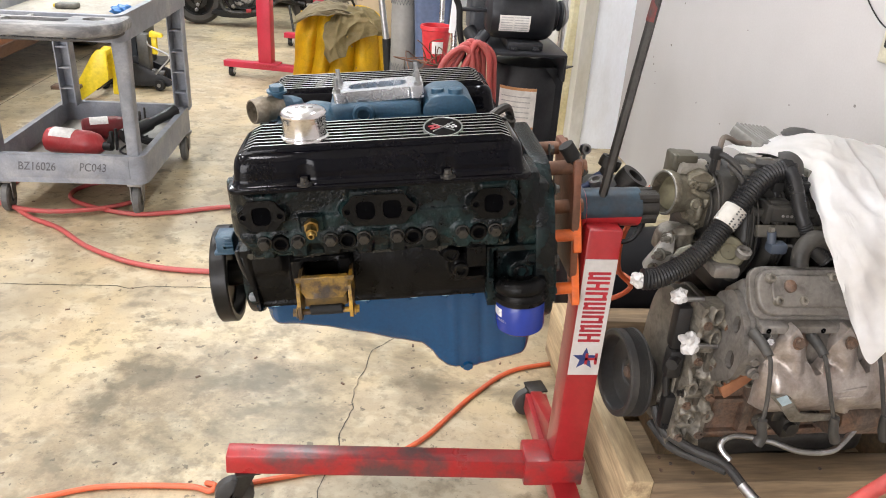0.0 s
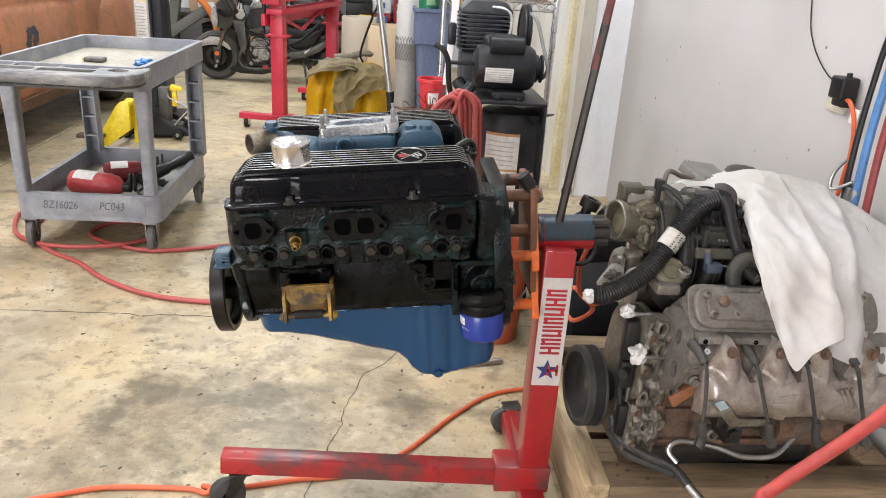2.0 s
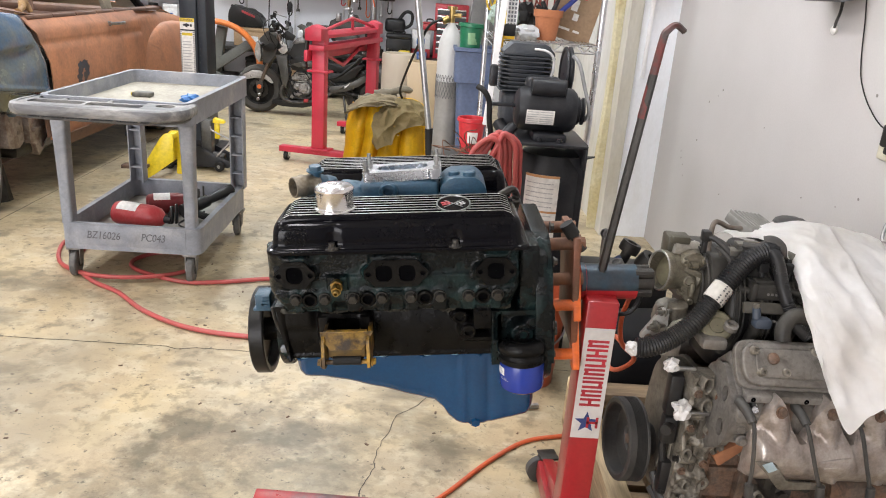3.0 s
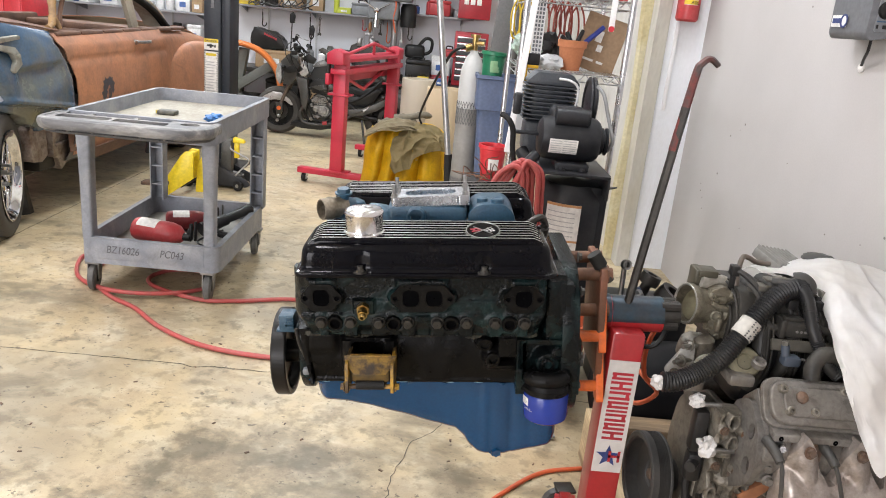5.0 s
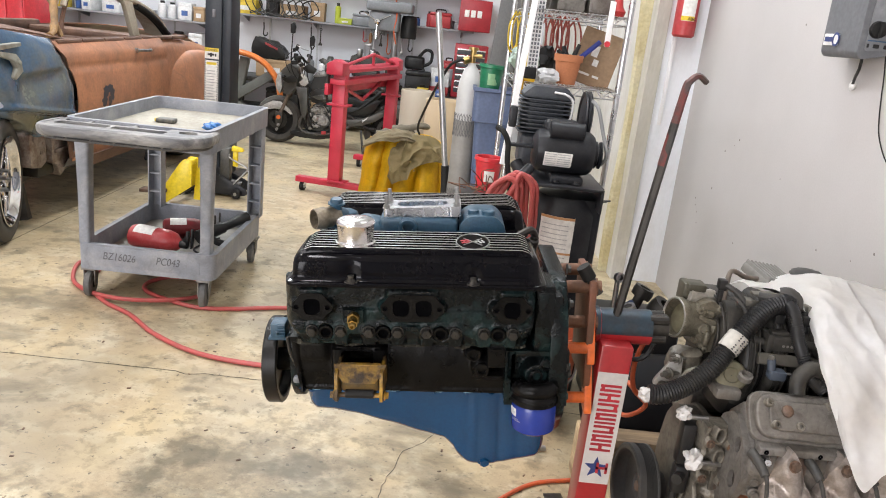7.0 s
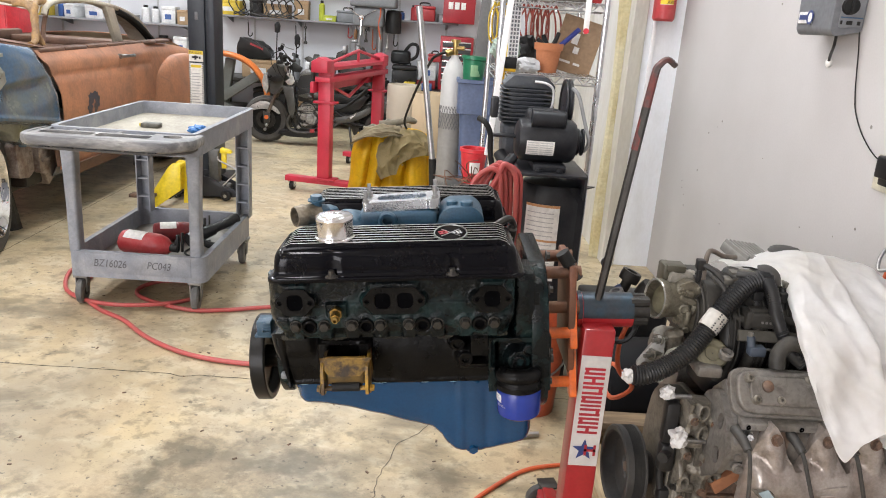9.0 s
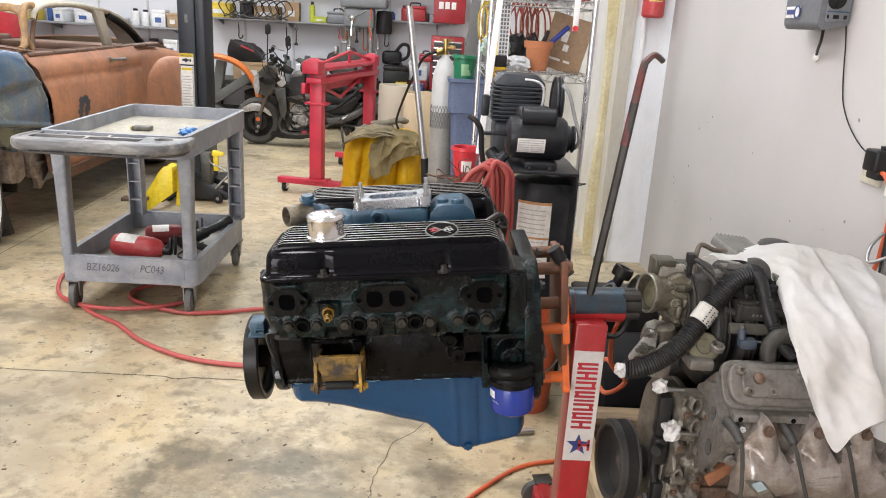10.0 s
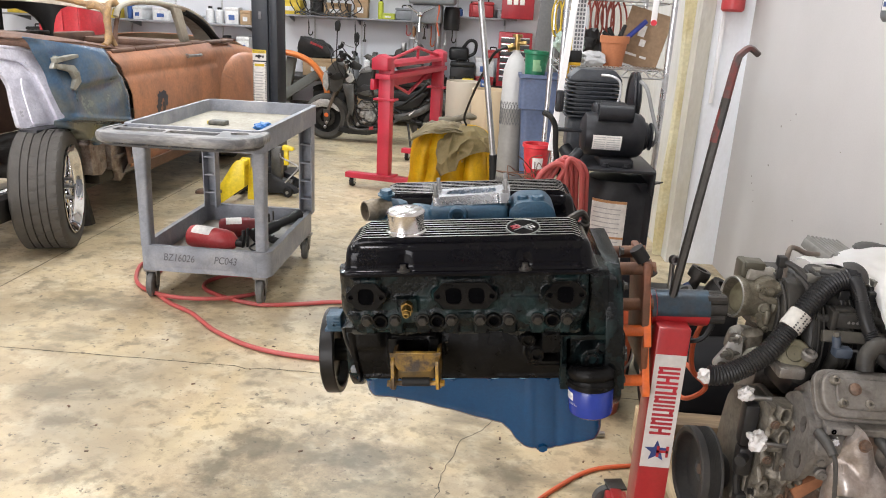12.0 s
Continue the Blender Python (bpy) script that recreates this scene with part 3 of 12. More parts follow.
box(bm, (-0.236, -0.166, 0.026), (-0.221, -0.150, 0.040), 0.004)
part("plastic_clip", bm, mat("greasy_grey_clip", (0.17, 0.18, 0.19), 0.5), dip)

# heads
BOLTX = (-0.1765, -0.1205, -0.0665, -0.0105, 0.0455, 0.1015, 0.1565, 0.2125)
PLUG = (-0.1505, -0.0385, 0.0725, 0.1845)
PORTS = ((-0.174,), (-0.004, 0.040), (0.209,))


def head_face(x, z):
    y = -0.238 + 0.014 * step(0.176, 0.150, z) + 0.004 * step(0.2225, 0.2245, z)
    y += 0.010 * step(0.268, 0.282, z) * 0.3
    for xs in PORTS:
        for p in xs:
            y = min(y, y + (-0.2465 - y) * slab(x, z, p - 0.020, p + 0.020, 0.212, 0.262, 0.016))
        for p in (xs[0] - 0.030, xs[-1] + 0.030):
            y = min(y, y + (-0.2455 - y) * knob(x, z, p, 0.2305, 0.008, 0.010))
    y += (-0.2445 - y) * slab(x, z, -0.113, -0.076, 0.198, 0.224, 0.003)
    for p in BOLTX:
        w = max(knob(x, z, p, 0.1805, 0.0145, 0.006), 0.9 * slab(x, z, p - 0.011, p + 0.011, 0.150, 0.178, 0.006))
        y = min(y, y + (-0.2410 - y) * w)
    for p in PLUG:
        y += (-0.2415 - y) * knob(x, z, p, 0.1755, 0.021, 0.005) * 0.8
        y += 0.020 * knob(x, z, p, 0.1765, 0.0125, 0.003)
    for p in (-0.205, 0.0175, 0.241):
        y = min(y, y + (-0.2440 - y) * slab(x, z, p - 0.012, p + 0.012, 0.1815, 0.1915, 0.003))
    e = max(0.0, (-0.206 - x) / 0.024, (x - 0.230) / 0.026)
    y += 0.022 * min(1, e) ** 2.2
    return y + rough_cast(x, z)


def head_trim(x, z):
    k = step(0.20, 0.146, z)
    return x + (0.020 * k * max(0, (-0.16 - x) / 0.07) - 0.012 * k * max(0, (x - 0.19) / 0.066)), z


bm = B()
relief(bm, -0.230, 0.256, 0.146, 0.281, 190, 54, head_face, -0.19, head_trim)
hd = part("cylinder_head", bm, TEALCAST, engine, "grimy teal and black cylinder head", smooth=55)
for s in (1, -1):
    bm = B()
    sec = [(-0.2 if s > 0 else -0.238, 0.279), (-0.2 if s > 0 else -0.238, 0.160), (-0.150, 0.146), (-0.075, 0.232), (-0.085, 0.279)]
    prism(bm, [(y * s, z) for y, z in sec], -0.222, 0.250, "x", 0.004)
    part("head_casting", bm, TEALCAST, hd) if s > 0 else part("cylinder_head", bm, TEALCAST, engine, "grimy teal and black cylinder head")
for grp in PORTS:
    bm = B()
    z, a, b = 0.2315, grp[0], grp[-1]
    out = [(a - 0.038, z - 0.009), (a - 0.039, z + 0.006), (a - 0.030, z + 0.013), (a - 0.021, z + 0.027), (b + 0.021, z + 0.027), (b + 0.030, z + 0.013), (b + 0.039, z + 0.006),
           (b + 0.038, z - 0.009), (b + 0.030, z - 0.013), (b + 0.019, z - 0.027), (a - 0.019, z - 0.027), (a - 0.030, z - 0.013)]
    holes = [ring_pts(x, z, 0.0155, 0.0162, 20, 0.16) for x in grp] + [ring_pts(a - 0.030, z - 0.001, 0.0052, 0.0052, 10), ring_pts(b + 0.030, z - 0.001, 0.0052, 0.0052, 10)]
    holed(bm, rounded(out, 0.007, 4), holes, -0.2505, -0.236)
    bmesh.ops.remove_doubles(bm, verts=bm.verts, dist=1e-6)
    flange = part("exhaust_port", bm, BLACKCAST, engine, "square exhaust port with its flange, bore painted dark", smooth=30)
    # Flat black discs in place of the dark depth of the holes.
    bm = B()
    for x in grp:
        lathe(bm, [(0.0185, 0.0), (0.0185, -0.0015), (0.001, -0.002)], (x, -0.2490, z), (0, -1, 0), 20)
    for x in (a - 0.030, b + 0.030):
        lathe(bm, [(0.0053, -0.001), (0.0053, -0.002), (0.0005, -0.0025)], (x, -0.2490, z), (0, -1, 0), 10)
    part("bore", bm, VOID, flange)
# head bolts, plug holes
bm, bb, vv = B(), B(), B()
for x in PLUG:
    lathe(bm, [(0.0150, -0.008), (0.0150, 0.002), (0.0135, 0.004), (0.0105, 0.004), (0.0095, -0.006), (0.001, -0.0065)], (x, -0.2385, 0.1755), (0, -1, -0.15), 20)
    # Black disc paints the bottom of the plug hole dark.
    lathe(vv, [(0.0094, 0.0), (0.001, 0.0001)], (x, -0.2350, 0.1755), (0, -1, -0.15), 14)
for x in BOLTX:
    p, d = Vector((x, -0.2405, 0.1800)), Vector((0, -1, -0.12)).normalized()
    lathe(bb, [(0.0125, 0.0), (0.0125, 0.0025), (0.0115, 0.0035), (0.0100, 0.0036)], p, d, 18)
    lathe(bb, [(0.0102, 0.003), (0.0102, 0.0105), (0.0088, 0.0125), (0.004, 0.0130), (0.001, 0.0128)], p, d, 6)
bits("plug_boss", bm, BLACKCAST, hd)
bits("head_bolt", bb, DARKSTEEL, hd)
bits("plug_hole", vv, VOID, hd)
# edges of the head gasket squeezed out in ragged tongues
bm = B()
for x0, x1, d in ((-0.214, -0.178, 0.006), (-0.134, -0.078, 0.007), (-0.022, 0.054, 0.0065), (0.098, 0.132, 0.010), (0.205, 0.240, 0.005)):
    n = int((x1 - x0) / 0.002)
    top, low = [], []
    for i in range(n + 1):
        x, t = x0 + (x1 - x0) * i / n, i / n
        dd = d * (math.sin(math.pi * t) ** 0.5 + 0.05) * (0.65 + 0.7 * abs(noise.noise(Vector((x * 160, 1.3, 0)))))
        top.append(bm.verts.new((x, -0.212, 0.1475)))
        low.append(bm.verts.new((x, -0.2245 - 0.002 * noise.noise(Vector((x * 220, 0, 2))), 0.1465 - dd)))
    for i in range(n):
        bm.faces.new((top[i], low[i], low[i + 1], top[i + 1]))
bmesh.ops.solidify(bm, geom=bm.faces[:], thickness=0.0012)
bits("head_gasket", bm, HEADGASKET, engine, "speckled head gasket edge", smooth=0)
# brass fitting
bm = B()
p = Vector((-0.0945, -0.243, 0.211))
rod(bm, p, p + Vector((0, -0.012, 0)), 0.0105, seg=16)
rod(bm, p + Vector((0, -0.006, 0)), p + Vector((0, -0.017, -0.001)), 0.0128, seg=6)
rod(bm, p + Vector((0, -0.017, 0)), p + Vector((0.001, -0.026, -0.003)), 0.0085, seg=14)
rod(bm, p + Vector((0.001, -0.024, -0.003)), p + Vector((0.001, -0.031, -0.005)), 0.0100, seg=6)
lathe(bm, [(0.0075, 0), (0.0070, 0.006), (0.0055, 0.009), (0.0035, 0.009), (0.003, 0.003)], p + Vector((0.001, -0.030, -0.005)), (0, -1, -0.25), 14)
part("brass_fitting", bm, BRASS, engine, "dull brass sensor fitting")

# block side: threaded bosses and the yellow mount
bm = B()
for x, z in ((0.140, 0.112), (0.157, 0.079)):
    lathe(bm, [(0.0150, -0.02), (0.0150, 0.004), (0.0130, 0.006), (0.0090, 0.006), (0.0082, -0.004), (0.001, -0.004)], (x, -0.1895, z), (0, -1, -0.1), 20)
for x, r in ((0.062, 0.008), (-0.145, 0.007)):
    lathe(bm, [(r, -0.01), (r, 0.003), (r * 0.7, 0.004), (r * 0.6, -0.002), (0.001, -0.002)], (x, -0.166, 0.044), (0, -1, 0), 14)
bits("block_boss", bm, BLACKCAST, engine)
bm = B()
tr = [(-0.150, 0.066), (-0.046, 0.066), (-0.050, 0.054), (-0.066, 0.030), (-0.128, 0.030), (-0.146, 0.054)]
g = []
for (x, z), y in zip(tr, (-0.236, -0.236, -0.249, -0.264, -0.264, -0.249)):
    g.append(bm.verts.new((x, y, z)))
bm.faces.new(g)
bmesh.ops.solidify(bm, geom=bm.faces[:], thickness=0.004)
box(bm, (-0.138, -0.238, 0.060), (-0.058, -0.226, 0.066), 0.002)
MM = Matrix.Translation((0.0125, 0, 0.0570)) @ Matrix.Diagonal((1, 1, 0.75, 1))
bmesh.ops.transform(bm, matrix=MM, verts=bm.verts)
mount = part("engine_mount", bm, YELLOWWORN, engine, "chipped yellow steel engine mount", smooth=25)
bm = B()
for x in (-0.142, -0.054):
    prism(bm, rounded([(-0.262, 0.058), (-0.17, 0.06), (-0.17, -0.012), (-0.235, -0.030), (-0.272, -0.022)], 0.012), x - 0.003, x + 0.003, "x")
for x in (-0.1475, -0.049):
    bolt(bm, (x, -0.252, -0.012), (-1 if x < -0.1 else 1, 0, 0), 0.0095, 0.008)
rod(bm, (-0.150, -0.252, -0.012), (-0.046, -0.252, -0.012), 0.006)
bmesh.ops.transform(bm, matrix=MM, verts=bm.verts)
bits("side_plate", bm, YELLOWWORN, mount)
bm = B()
box(bm, (-0.134, -0.252, 0.000), (-0.060, -0.243, 0.036), 0.004)
bmesh.ops.transform(bm, matrix=MM, verts=bm.verts)
part("cross_plate", bm, mat("grease_browned_yellow", (0.14, 0.085, 0.02), 0.5, 0, (0.03, 0.02, 0.012), 24, 0.9, 0.3), mount)
bm = B()
rod(bm, (-0.125, -0.247, -0.008), (-0.070, -0.247, -0.008), 0.014, seg=20)
box(bm, (-0.13, -0.24, -0.018), (-0.066, -0.18, 0.022), 0.005)
bmesh.ops.transform(bm, matrix=MM, verts=bm.verts)
part("rubber_bush", bm, BLACKRUBBER, mount)

# oil filter corner
def filter_face(x, z):
    y = -0.196 + 0.040 * slab(x, z, 0.222, 0.298, 0.040, 0.108, 0.005)
    y = min(y, y + (-0.188 - y) * knob(x, z, 0.268, 0.066, 0.022, 0.010))
    y = min(y, y + (-0.190 - y) * knob(x, z, 0.288, 0.092, 0.013, 0.006))
    y += 0.010 * slab(x, z, 0.20, 0.222, 0.06, 0.118, 0.004) * step(0.206, 0.216, x)
    return y + rough_cast(x, z)


bm = B()
relief(bm, 0.204, 0.332, 0.004, 0.124, 56, 52, filter_face, -0.10)
part("filter_housing", bm, TEALCAST, engine, "teal filter mount casting", smooth=50)
bm = B()
for x, y, z, r in ((0.268, -0.188, 0.066, 0.0095), (0.288, -0.190, 0.092, 0.008)):
    lathe(bm, [(r * 1.5, -0.01), (r * 1.45, 0.003), (r, 0.004), (r * 0.9, -0.002), (0.001, -0.002)], (x, y, z), (0, -1, 0), 18)
bits("sensor_boss", bm, BLACKCAST, engine)
bm = B()
for k in range(13):
    a = radians(196 + k * 12)
    if k == 0:
        path = []
    path.append((0.2665 + 0.036 * math.cos(a), -0.190 + 0.030 * math.sin(a), 0.046))
hose(bm, path, 0.0165, 14, 3)
lathe(bm, [(0.001, 0.058), (0.030, 0.055), (0.038, 0.045), (0.044, 0.032), (0.046, 0.028), (0.049, 0.026), (0.0495, 0.016), (0.046, 0.014), (0.03, 0.013)], (0.2665, -0.190, 0.0), (0, 0, 1), 40)
part("filter_adapter", bm, BLACKCAST, engine, smooth=50)
bm = B()
lathe(bm, [(0.02, 0.0), (0.044, -0.001), (0.0462, -0.005), (0.0462, -0.050), (0.0445, -0.058), (0.038, -0.064), (0.026, -0.0665), (0.001, -0.067)], (0.2665, -0.190, 0.014), (0, 0, 1), 40)
filt = part("oil_filter", bm, FILTERBLUE, engine, "glossy blue spin-on oil filter")
bm = B()
for k in range(6):
    a0, a1 = radians(184 + k * 5), radians(189 + k * 5)
    bm.faces.new([bm.verts.new((0.2665 + 0.0465 * math.cos(a), -0.190 + 0.0465 * math.sin(a), z)) for a, z in ((a0, 0.005), (a1, 0.005), (a1, -0.012), (a0, -0.012))])
part("filter_label", bm, PAPER, filt, "white printed label")
bm = B()
for z, k0, k1 in ((0.001, 0, 3), (-0.003, 0, 4), (-0.007, 0, 3), (-0.016, 2, 6), (-0.019, 2, 7)):
    for k in range(k0, k1):
        a0, a1 = radians(188 + k * 6), radians(192 + k * 6)
        bm.faces.new([bm.verts.new((0.2665 + 0.0468 * math.cos(a), -0.190 + 0.0468 * math.sin(a), zz)) for a, zz in ((a0, z), (a1, z), (a1, z - 0.0018), (a0, z - 0.0018))])
part("printed_bars", bm, mat("label_print_grey", (0.30, 0.33, 0.42), 0.5), filt)

# oil pan: pressed steel, deep at the sump end, with soft vertical swages
PANZ = [(-0.222, -0.040), (-0.212, -0.058), (-0.198, -0.064), (-0.163, -0.066), (-0.114, -0.075), (-0.039, -0.095), (0.036, -0.118), (0.080, -0.130), (0.100, -0.148), (0.113, -0.170), (0.134, -0.188), (0.162, -0.1925), (0.188, -0.192),
        (0.239, -0.181), (0.287, -0.169), (0.300, -0.158), (0.307, -0.135)]


def pan_low(x):
    for (a, za), (b, zb) in zip(PANZ, PANZ[1:]):
        if x <= b:
            return za + (zb - za) * step(0, 1, max(0, (x - a) / (b - a))) * 0.35 + (zb - za) * 0.65 * max(0, (x - a) / (b - a))
    return PANZ[-1][1]


bm = B()
NXP, ringsP = 96, []
for i in range(NXP + 1):
    x = -0.222 + 0.529 * i / NXP
    zl = pan_low(x)
    e = min(1.0, (x + 0.222) / 0.03, (0.307 - x) / 0.028)
    wx = 0.55 + 0.45 * math.sqrt(max(0.0, 1 - (1 - max(0, e)) ** 2))
    deep = step(0.085, 0.125, x)
    sw = 0.0045 * math.exp(-((x - 0.146) / 0.008) ** 2) - 0.0040 * math.exp(-((x - 0.202) / 0.006) ** 2) + 0.0030 * math.exp(-((x - 0.175) / 0.016) ** 2) - 0.003 * math.exp(-((x - 0.245) / 0.012) ** 2)
    half = []
    for k in range(15):
        t = k / 14
        if t < 0.6:
            u = t / 0.6
            z = 0.010 + (zl + 0.030 - 0.010) * u
            y = 0.140 - 0.016 * u + (0.004 * deep + sw) * step(0, 0.25, u)
        else:
            a = (t - 0.6) / 0.4 * math.pi / 2
            z = zl + 0.030 - 0.030 * math.sin(a)
            y = 0.124 + 0.004 * deep + sw * math.cos(a) - 0.034 * (1 - math.cos(a))
        half.append((y * wx, z))
    ringsP.append([bm.verts.new((x, -y, z)) for y, z in half] + [bm.verts.new((x, y, z)) for y, z in half[::-1]])
for p, q in zip(ringsP, ringsP[1:]):
    for k in range(len(p)):
        bm.faces.new((p[k], q[k], q[(k + 1) % len(p)], p[(k + 1) % len(p)]))
bm.faces.new(ringsP[0])
bm.faces.new(ringsP[-1][::-1])
pan = part("oil_pan", bm, ENGBLUE, engine, "bright blue painted oil pan", smooth=60)
bm = B()
nr = 90
for s in (-1, 1):
    low, up = [], []
    for i in range(nr + 1):
        x = -0.226 + 0.425 * i / nr
        w = 0.0025 * math.sin(x * 55) + 0.002 * noise.noise(Vector((x * 40, 0, 5)))
        low.append(bm.verts.new((x, s * (0.154 + w * 0.6), 0.008 + w * 0.3)))
        up.append(bm.verts.new((x, s * 0.134, 0.0095)))
    for i in range(nr):
        bm.faces.new((low[i], up[i], up[i + 1], low[i + 1]))
bmesh.ops.solidify(bm, geom=bm.faces[:], thickness=0.0045)
part("pan_rail", bm, ENGBLUE, pan)
bm = B()
for x in (-0.2, -0.13, -0.02, 0.06, 0.13, 0.18):
    bolt(bm, (x, -0.145, 0.006), (0, 0, -1), 0.0065, 0.006)
bits("pan_bolt", bm, ENGBLUE, engine)
bm = B()
bolt(bm, (0.171, -0.122, -0.172), (0.1, -1, -0.25), 0.0115, 0.013)
part("drain_plug", bm, ENGBLUE, engine)
bm = B()
for x0, x1 in ((-0.205, -0.155), (-0.05, 0.02), (0.055, 0.10), (0.115, 0.16)):
    hose(bm, [(x0, -0.157, 0.013), ((2 * x0 + x1) / 3, -0.159, 0.0115), ((x0 + 2 * x1) / 3, -0.158, 0.0135), (x1, -0.157, 0.013)], 0.0020, 6)
bits("sealer_bead", bm, GASKET, engine, "smeared light blue gasket sealer")


# valve covers
FIN = mat("fin_crest_rubbed_bare", (0.62, 0.60, 0.57), 0.32, 0.85, (0.34, 0.33, 0.31), 40, 0.7, 0.05, 200, 0.2)


def cover(side):
    s = side
    c, hb, ht = 0.0250, 0.236, 0.226
    bm = B()
    prism(bm, rounded([(c - 0.2455, s * -0.274), (c + 0.2455, s * -0.274), (c + 0.2455, s * -0.092), (c - 0.2455, s * -0.092)], 0.025, 6), 0.279, 0.2885, "z", 0.003, 3)
    root = part("valve_cover", bm, BLACKGLOSS, engine, "gloss black finned valve cover", smooth=50)
    bm = B()
    rows = [(0.2875, 0.268, 0.094, -0.003), (0.290, 0.2635, 0.098, 0.0), (0.300, 0.2625, 0.099, 0.002), (0.318, 0.2615, 0.101, 0.004), (0.328, 0.2590, 0.103, 0.006), (0.335, 0.2545, 0.107, 0.010), (0.3395, 0.2480, 0.112, 0.016), (0.3405, 0.240, 0.118, 0.024)]
    rings = []
    for z, yo, yi, inset in rows:
        pts = rounded([(c - hb + inset, -yo), (c + hb - inset, -yo), (c + hb - inset, -yi), (c - hb + inset, -yi)], 0.022, 6)
        # shallow hollows in the wall over the two bolts
        ring = []
        n = len(pts)
        dense = []
        for k in range(n):
            a, b = pts[k], pts[(k + 1) % n]
            m = 60 if math.hypot(a[0] - b[0], a[1] - b[1]) > 0.3 else 1
            dense += [(a[0] + (b[0] - a[0]) * q / m, a[1] + (b[1] - a[1]) * q / m) for q in range(m)]
        for x, y in dense:
            if y < -0.2:
                for bx in (-0.0955, 0.1325):
                    y += 0.0035 * math.exp(-((x - bx) / 0.010) ** 2) * step(0.333, 0.318, z)
            ring.append(bm.verts.new((x, s * y, z)))
        rings.append(ring)
    for p, q in zip(rings, rings[1:]):
        for k in range(len(p)):
            bm.faces.new((p[k], p[(k + 1) % len(p)], q[(k + 1) % len(p)], q[k]))
    bm.faces.new(rings[-1])
    part("cover_body", bm, BLACKGLOSS, root, smooth=60)
    for k in range(8):
        y = s * -(0.2445 - k * 0.0168)
        bm = B()
        w, hh, L = 0.0048, 0.0105, ht - 0.002
        sec = [(-w, 0), (-w * 0.7, hh * 0.85), (-w * 0.4, hh), (w * 0.4, hh), (w * 0.7, hh * 0.85), (w, 0)]
        rr = []
        for x, f, dz in ((-L, 0.3, -0.020), (-L + 0.004, 0.6, -0.011), (-L + 0.012, 0.85, -0.004), (-L + 0.026, 1, 0), (L - 0.026, 1, 0), (L - 0.012, 0.85, -0.004), (L - 0.004, 0.6, -0.011), (L, 0.3, -0.020)):
            rr.append([bm.verts.new((c + x, y + u, 0.3395 + v * f + dz)) for u, v in sec])
        for p, q in zip(rr, rr[1:]):
            for j in range(5):
                f = bm.faces.new((p[j], p[j + 1], q[j + 1], q[j]))
                f.material_index = 1 if j == 2 else 0
        part("fin", bm, BLACKGLOSS, root).data.materials.append(FIN)
    bm = B()
    for x in (-0.0955, 0.1325):
        bolt(bm, (x, s * -0.2675, 0.2885), (0, 0, 1), 0.0085, 0.007)
        box(bm, (x - 0.012, min(s * -0.273, s * -0.260), 0.2882), (x + 0.012, max(s * -0.273, s * -0.260), 0.2910), 0.001)
        rod(bm, (x, s * -0.2675, 0.293), (x, s * -0.2675, 0.302), 0.0060, seg=8)
    bits("cover_bolt", bm, DARKSTEEL, root)
    return root


vc = cover(1)
cover(-1)
# emblem on the near cover
EM = Matrix.Translation((0.131, -0.208, 0.3515)) @ pose(0, 0, 0, 12, 0, 0)
EMS = EM @ Matrix.Diagonal((1.06, 1.06, 1, 1))
bm = B()
lathe(bm, [(0.001, 0.0035), (0.0275, 0.0035), (0.029, 0.0015), (0.029, -0.012)], (0, 0, 0), (0, 0, 1), 36)
lathe(bm, [(0.010, -0.012), (0.009, 0.002), (0.001, 0.003)], (0.0, -0.040, -0.006), (0, -0.5, 1), 20)
bmesh.ops.transform(bm, matrix=EMS, verts=bm.verts)
em = part("emblem", bm, BLACKGLOSS, vc, "round black emblem with crossed flags")
bm = B()
lathe(bm, [(0.0285, 0.0030), (0.0290, 0.0046), (0.0305, 0.0046), (0.031, 0.0020), (0.031, -0.012)], (0, 0, 0), (0, 0, 1), 36)
for a in (38, 142):
    box(bm, (-0.021, -0.0007, 0.0036), (0.021, 0.0007, 0.005), m=pose(0, -0.002, 0, 0, 0, a))
bmesh.ops.transform(bm, matrix=EMS, verts=bm.verts)
part("rim", bm, STEEL, em, "worn silver rim")
for col, x0, name in ((mat("emblem_red", (0.32, 0.02, 0.03), 0.35), -0.021, "flag"), (mat("emblem_silver", (0.5, 0.5, 0.5), 0.4, 0.6), 0.005, "flag")):
    bm = B()
    for i in range(4):
        for j in range(3):
            if (i + j) % 2 == 0 or (x0 < 0 and j != 1):
                box(bm, (x0 + i * 0.004, -0.002 + j * 0.004, 0.0036), (x0 + i * 0.004 + 0.0038, 0.0018 + j * 0.004, 0.0046), m=pose(0, 0, 0, 0, 0, -18 if x0 > 0 else 18))
    bmesh.ops.transform(bm, matrix=EMS, verts=bm.verts)
    part(name, bm, col, em)
# breather cap
SATINCHROME = mat("satin_chrome", (0.72, 0.70, 0.71), 0.2, 1.0, (0.5, 0.49, 0.49), 40, 0.7, 0.15, 150, 0.06)
bm = B()
lathe(bm, [(0.026, -0.006), (0.0365, -0.006), (0.0388, -0.003), (0.0384, 0.0), (0.0352, 0.002), (0.0346, 0.004), (0.0352, 0.0310), (0.0366, 0.0335), (0.0370, 0.0365), (0.0356, 0.0400), (0.0322, 0.0428), (0.0304, 0.0436), (0.026, 0.0446), (0.014, 0.0458), (0.001, 0.0462)],
      (-0.0925, -0.213, 0.354), (0.02, 0, 1), 56)
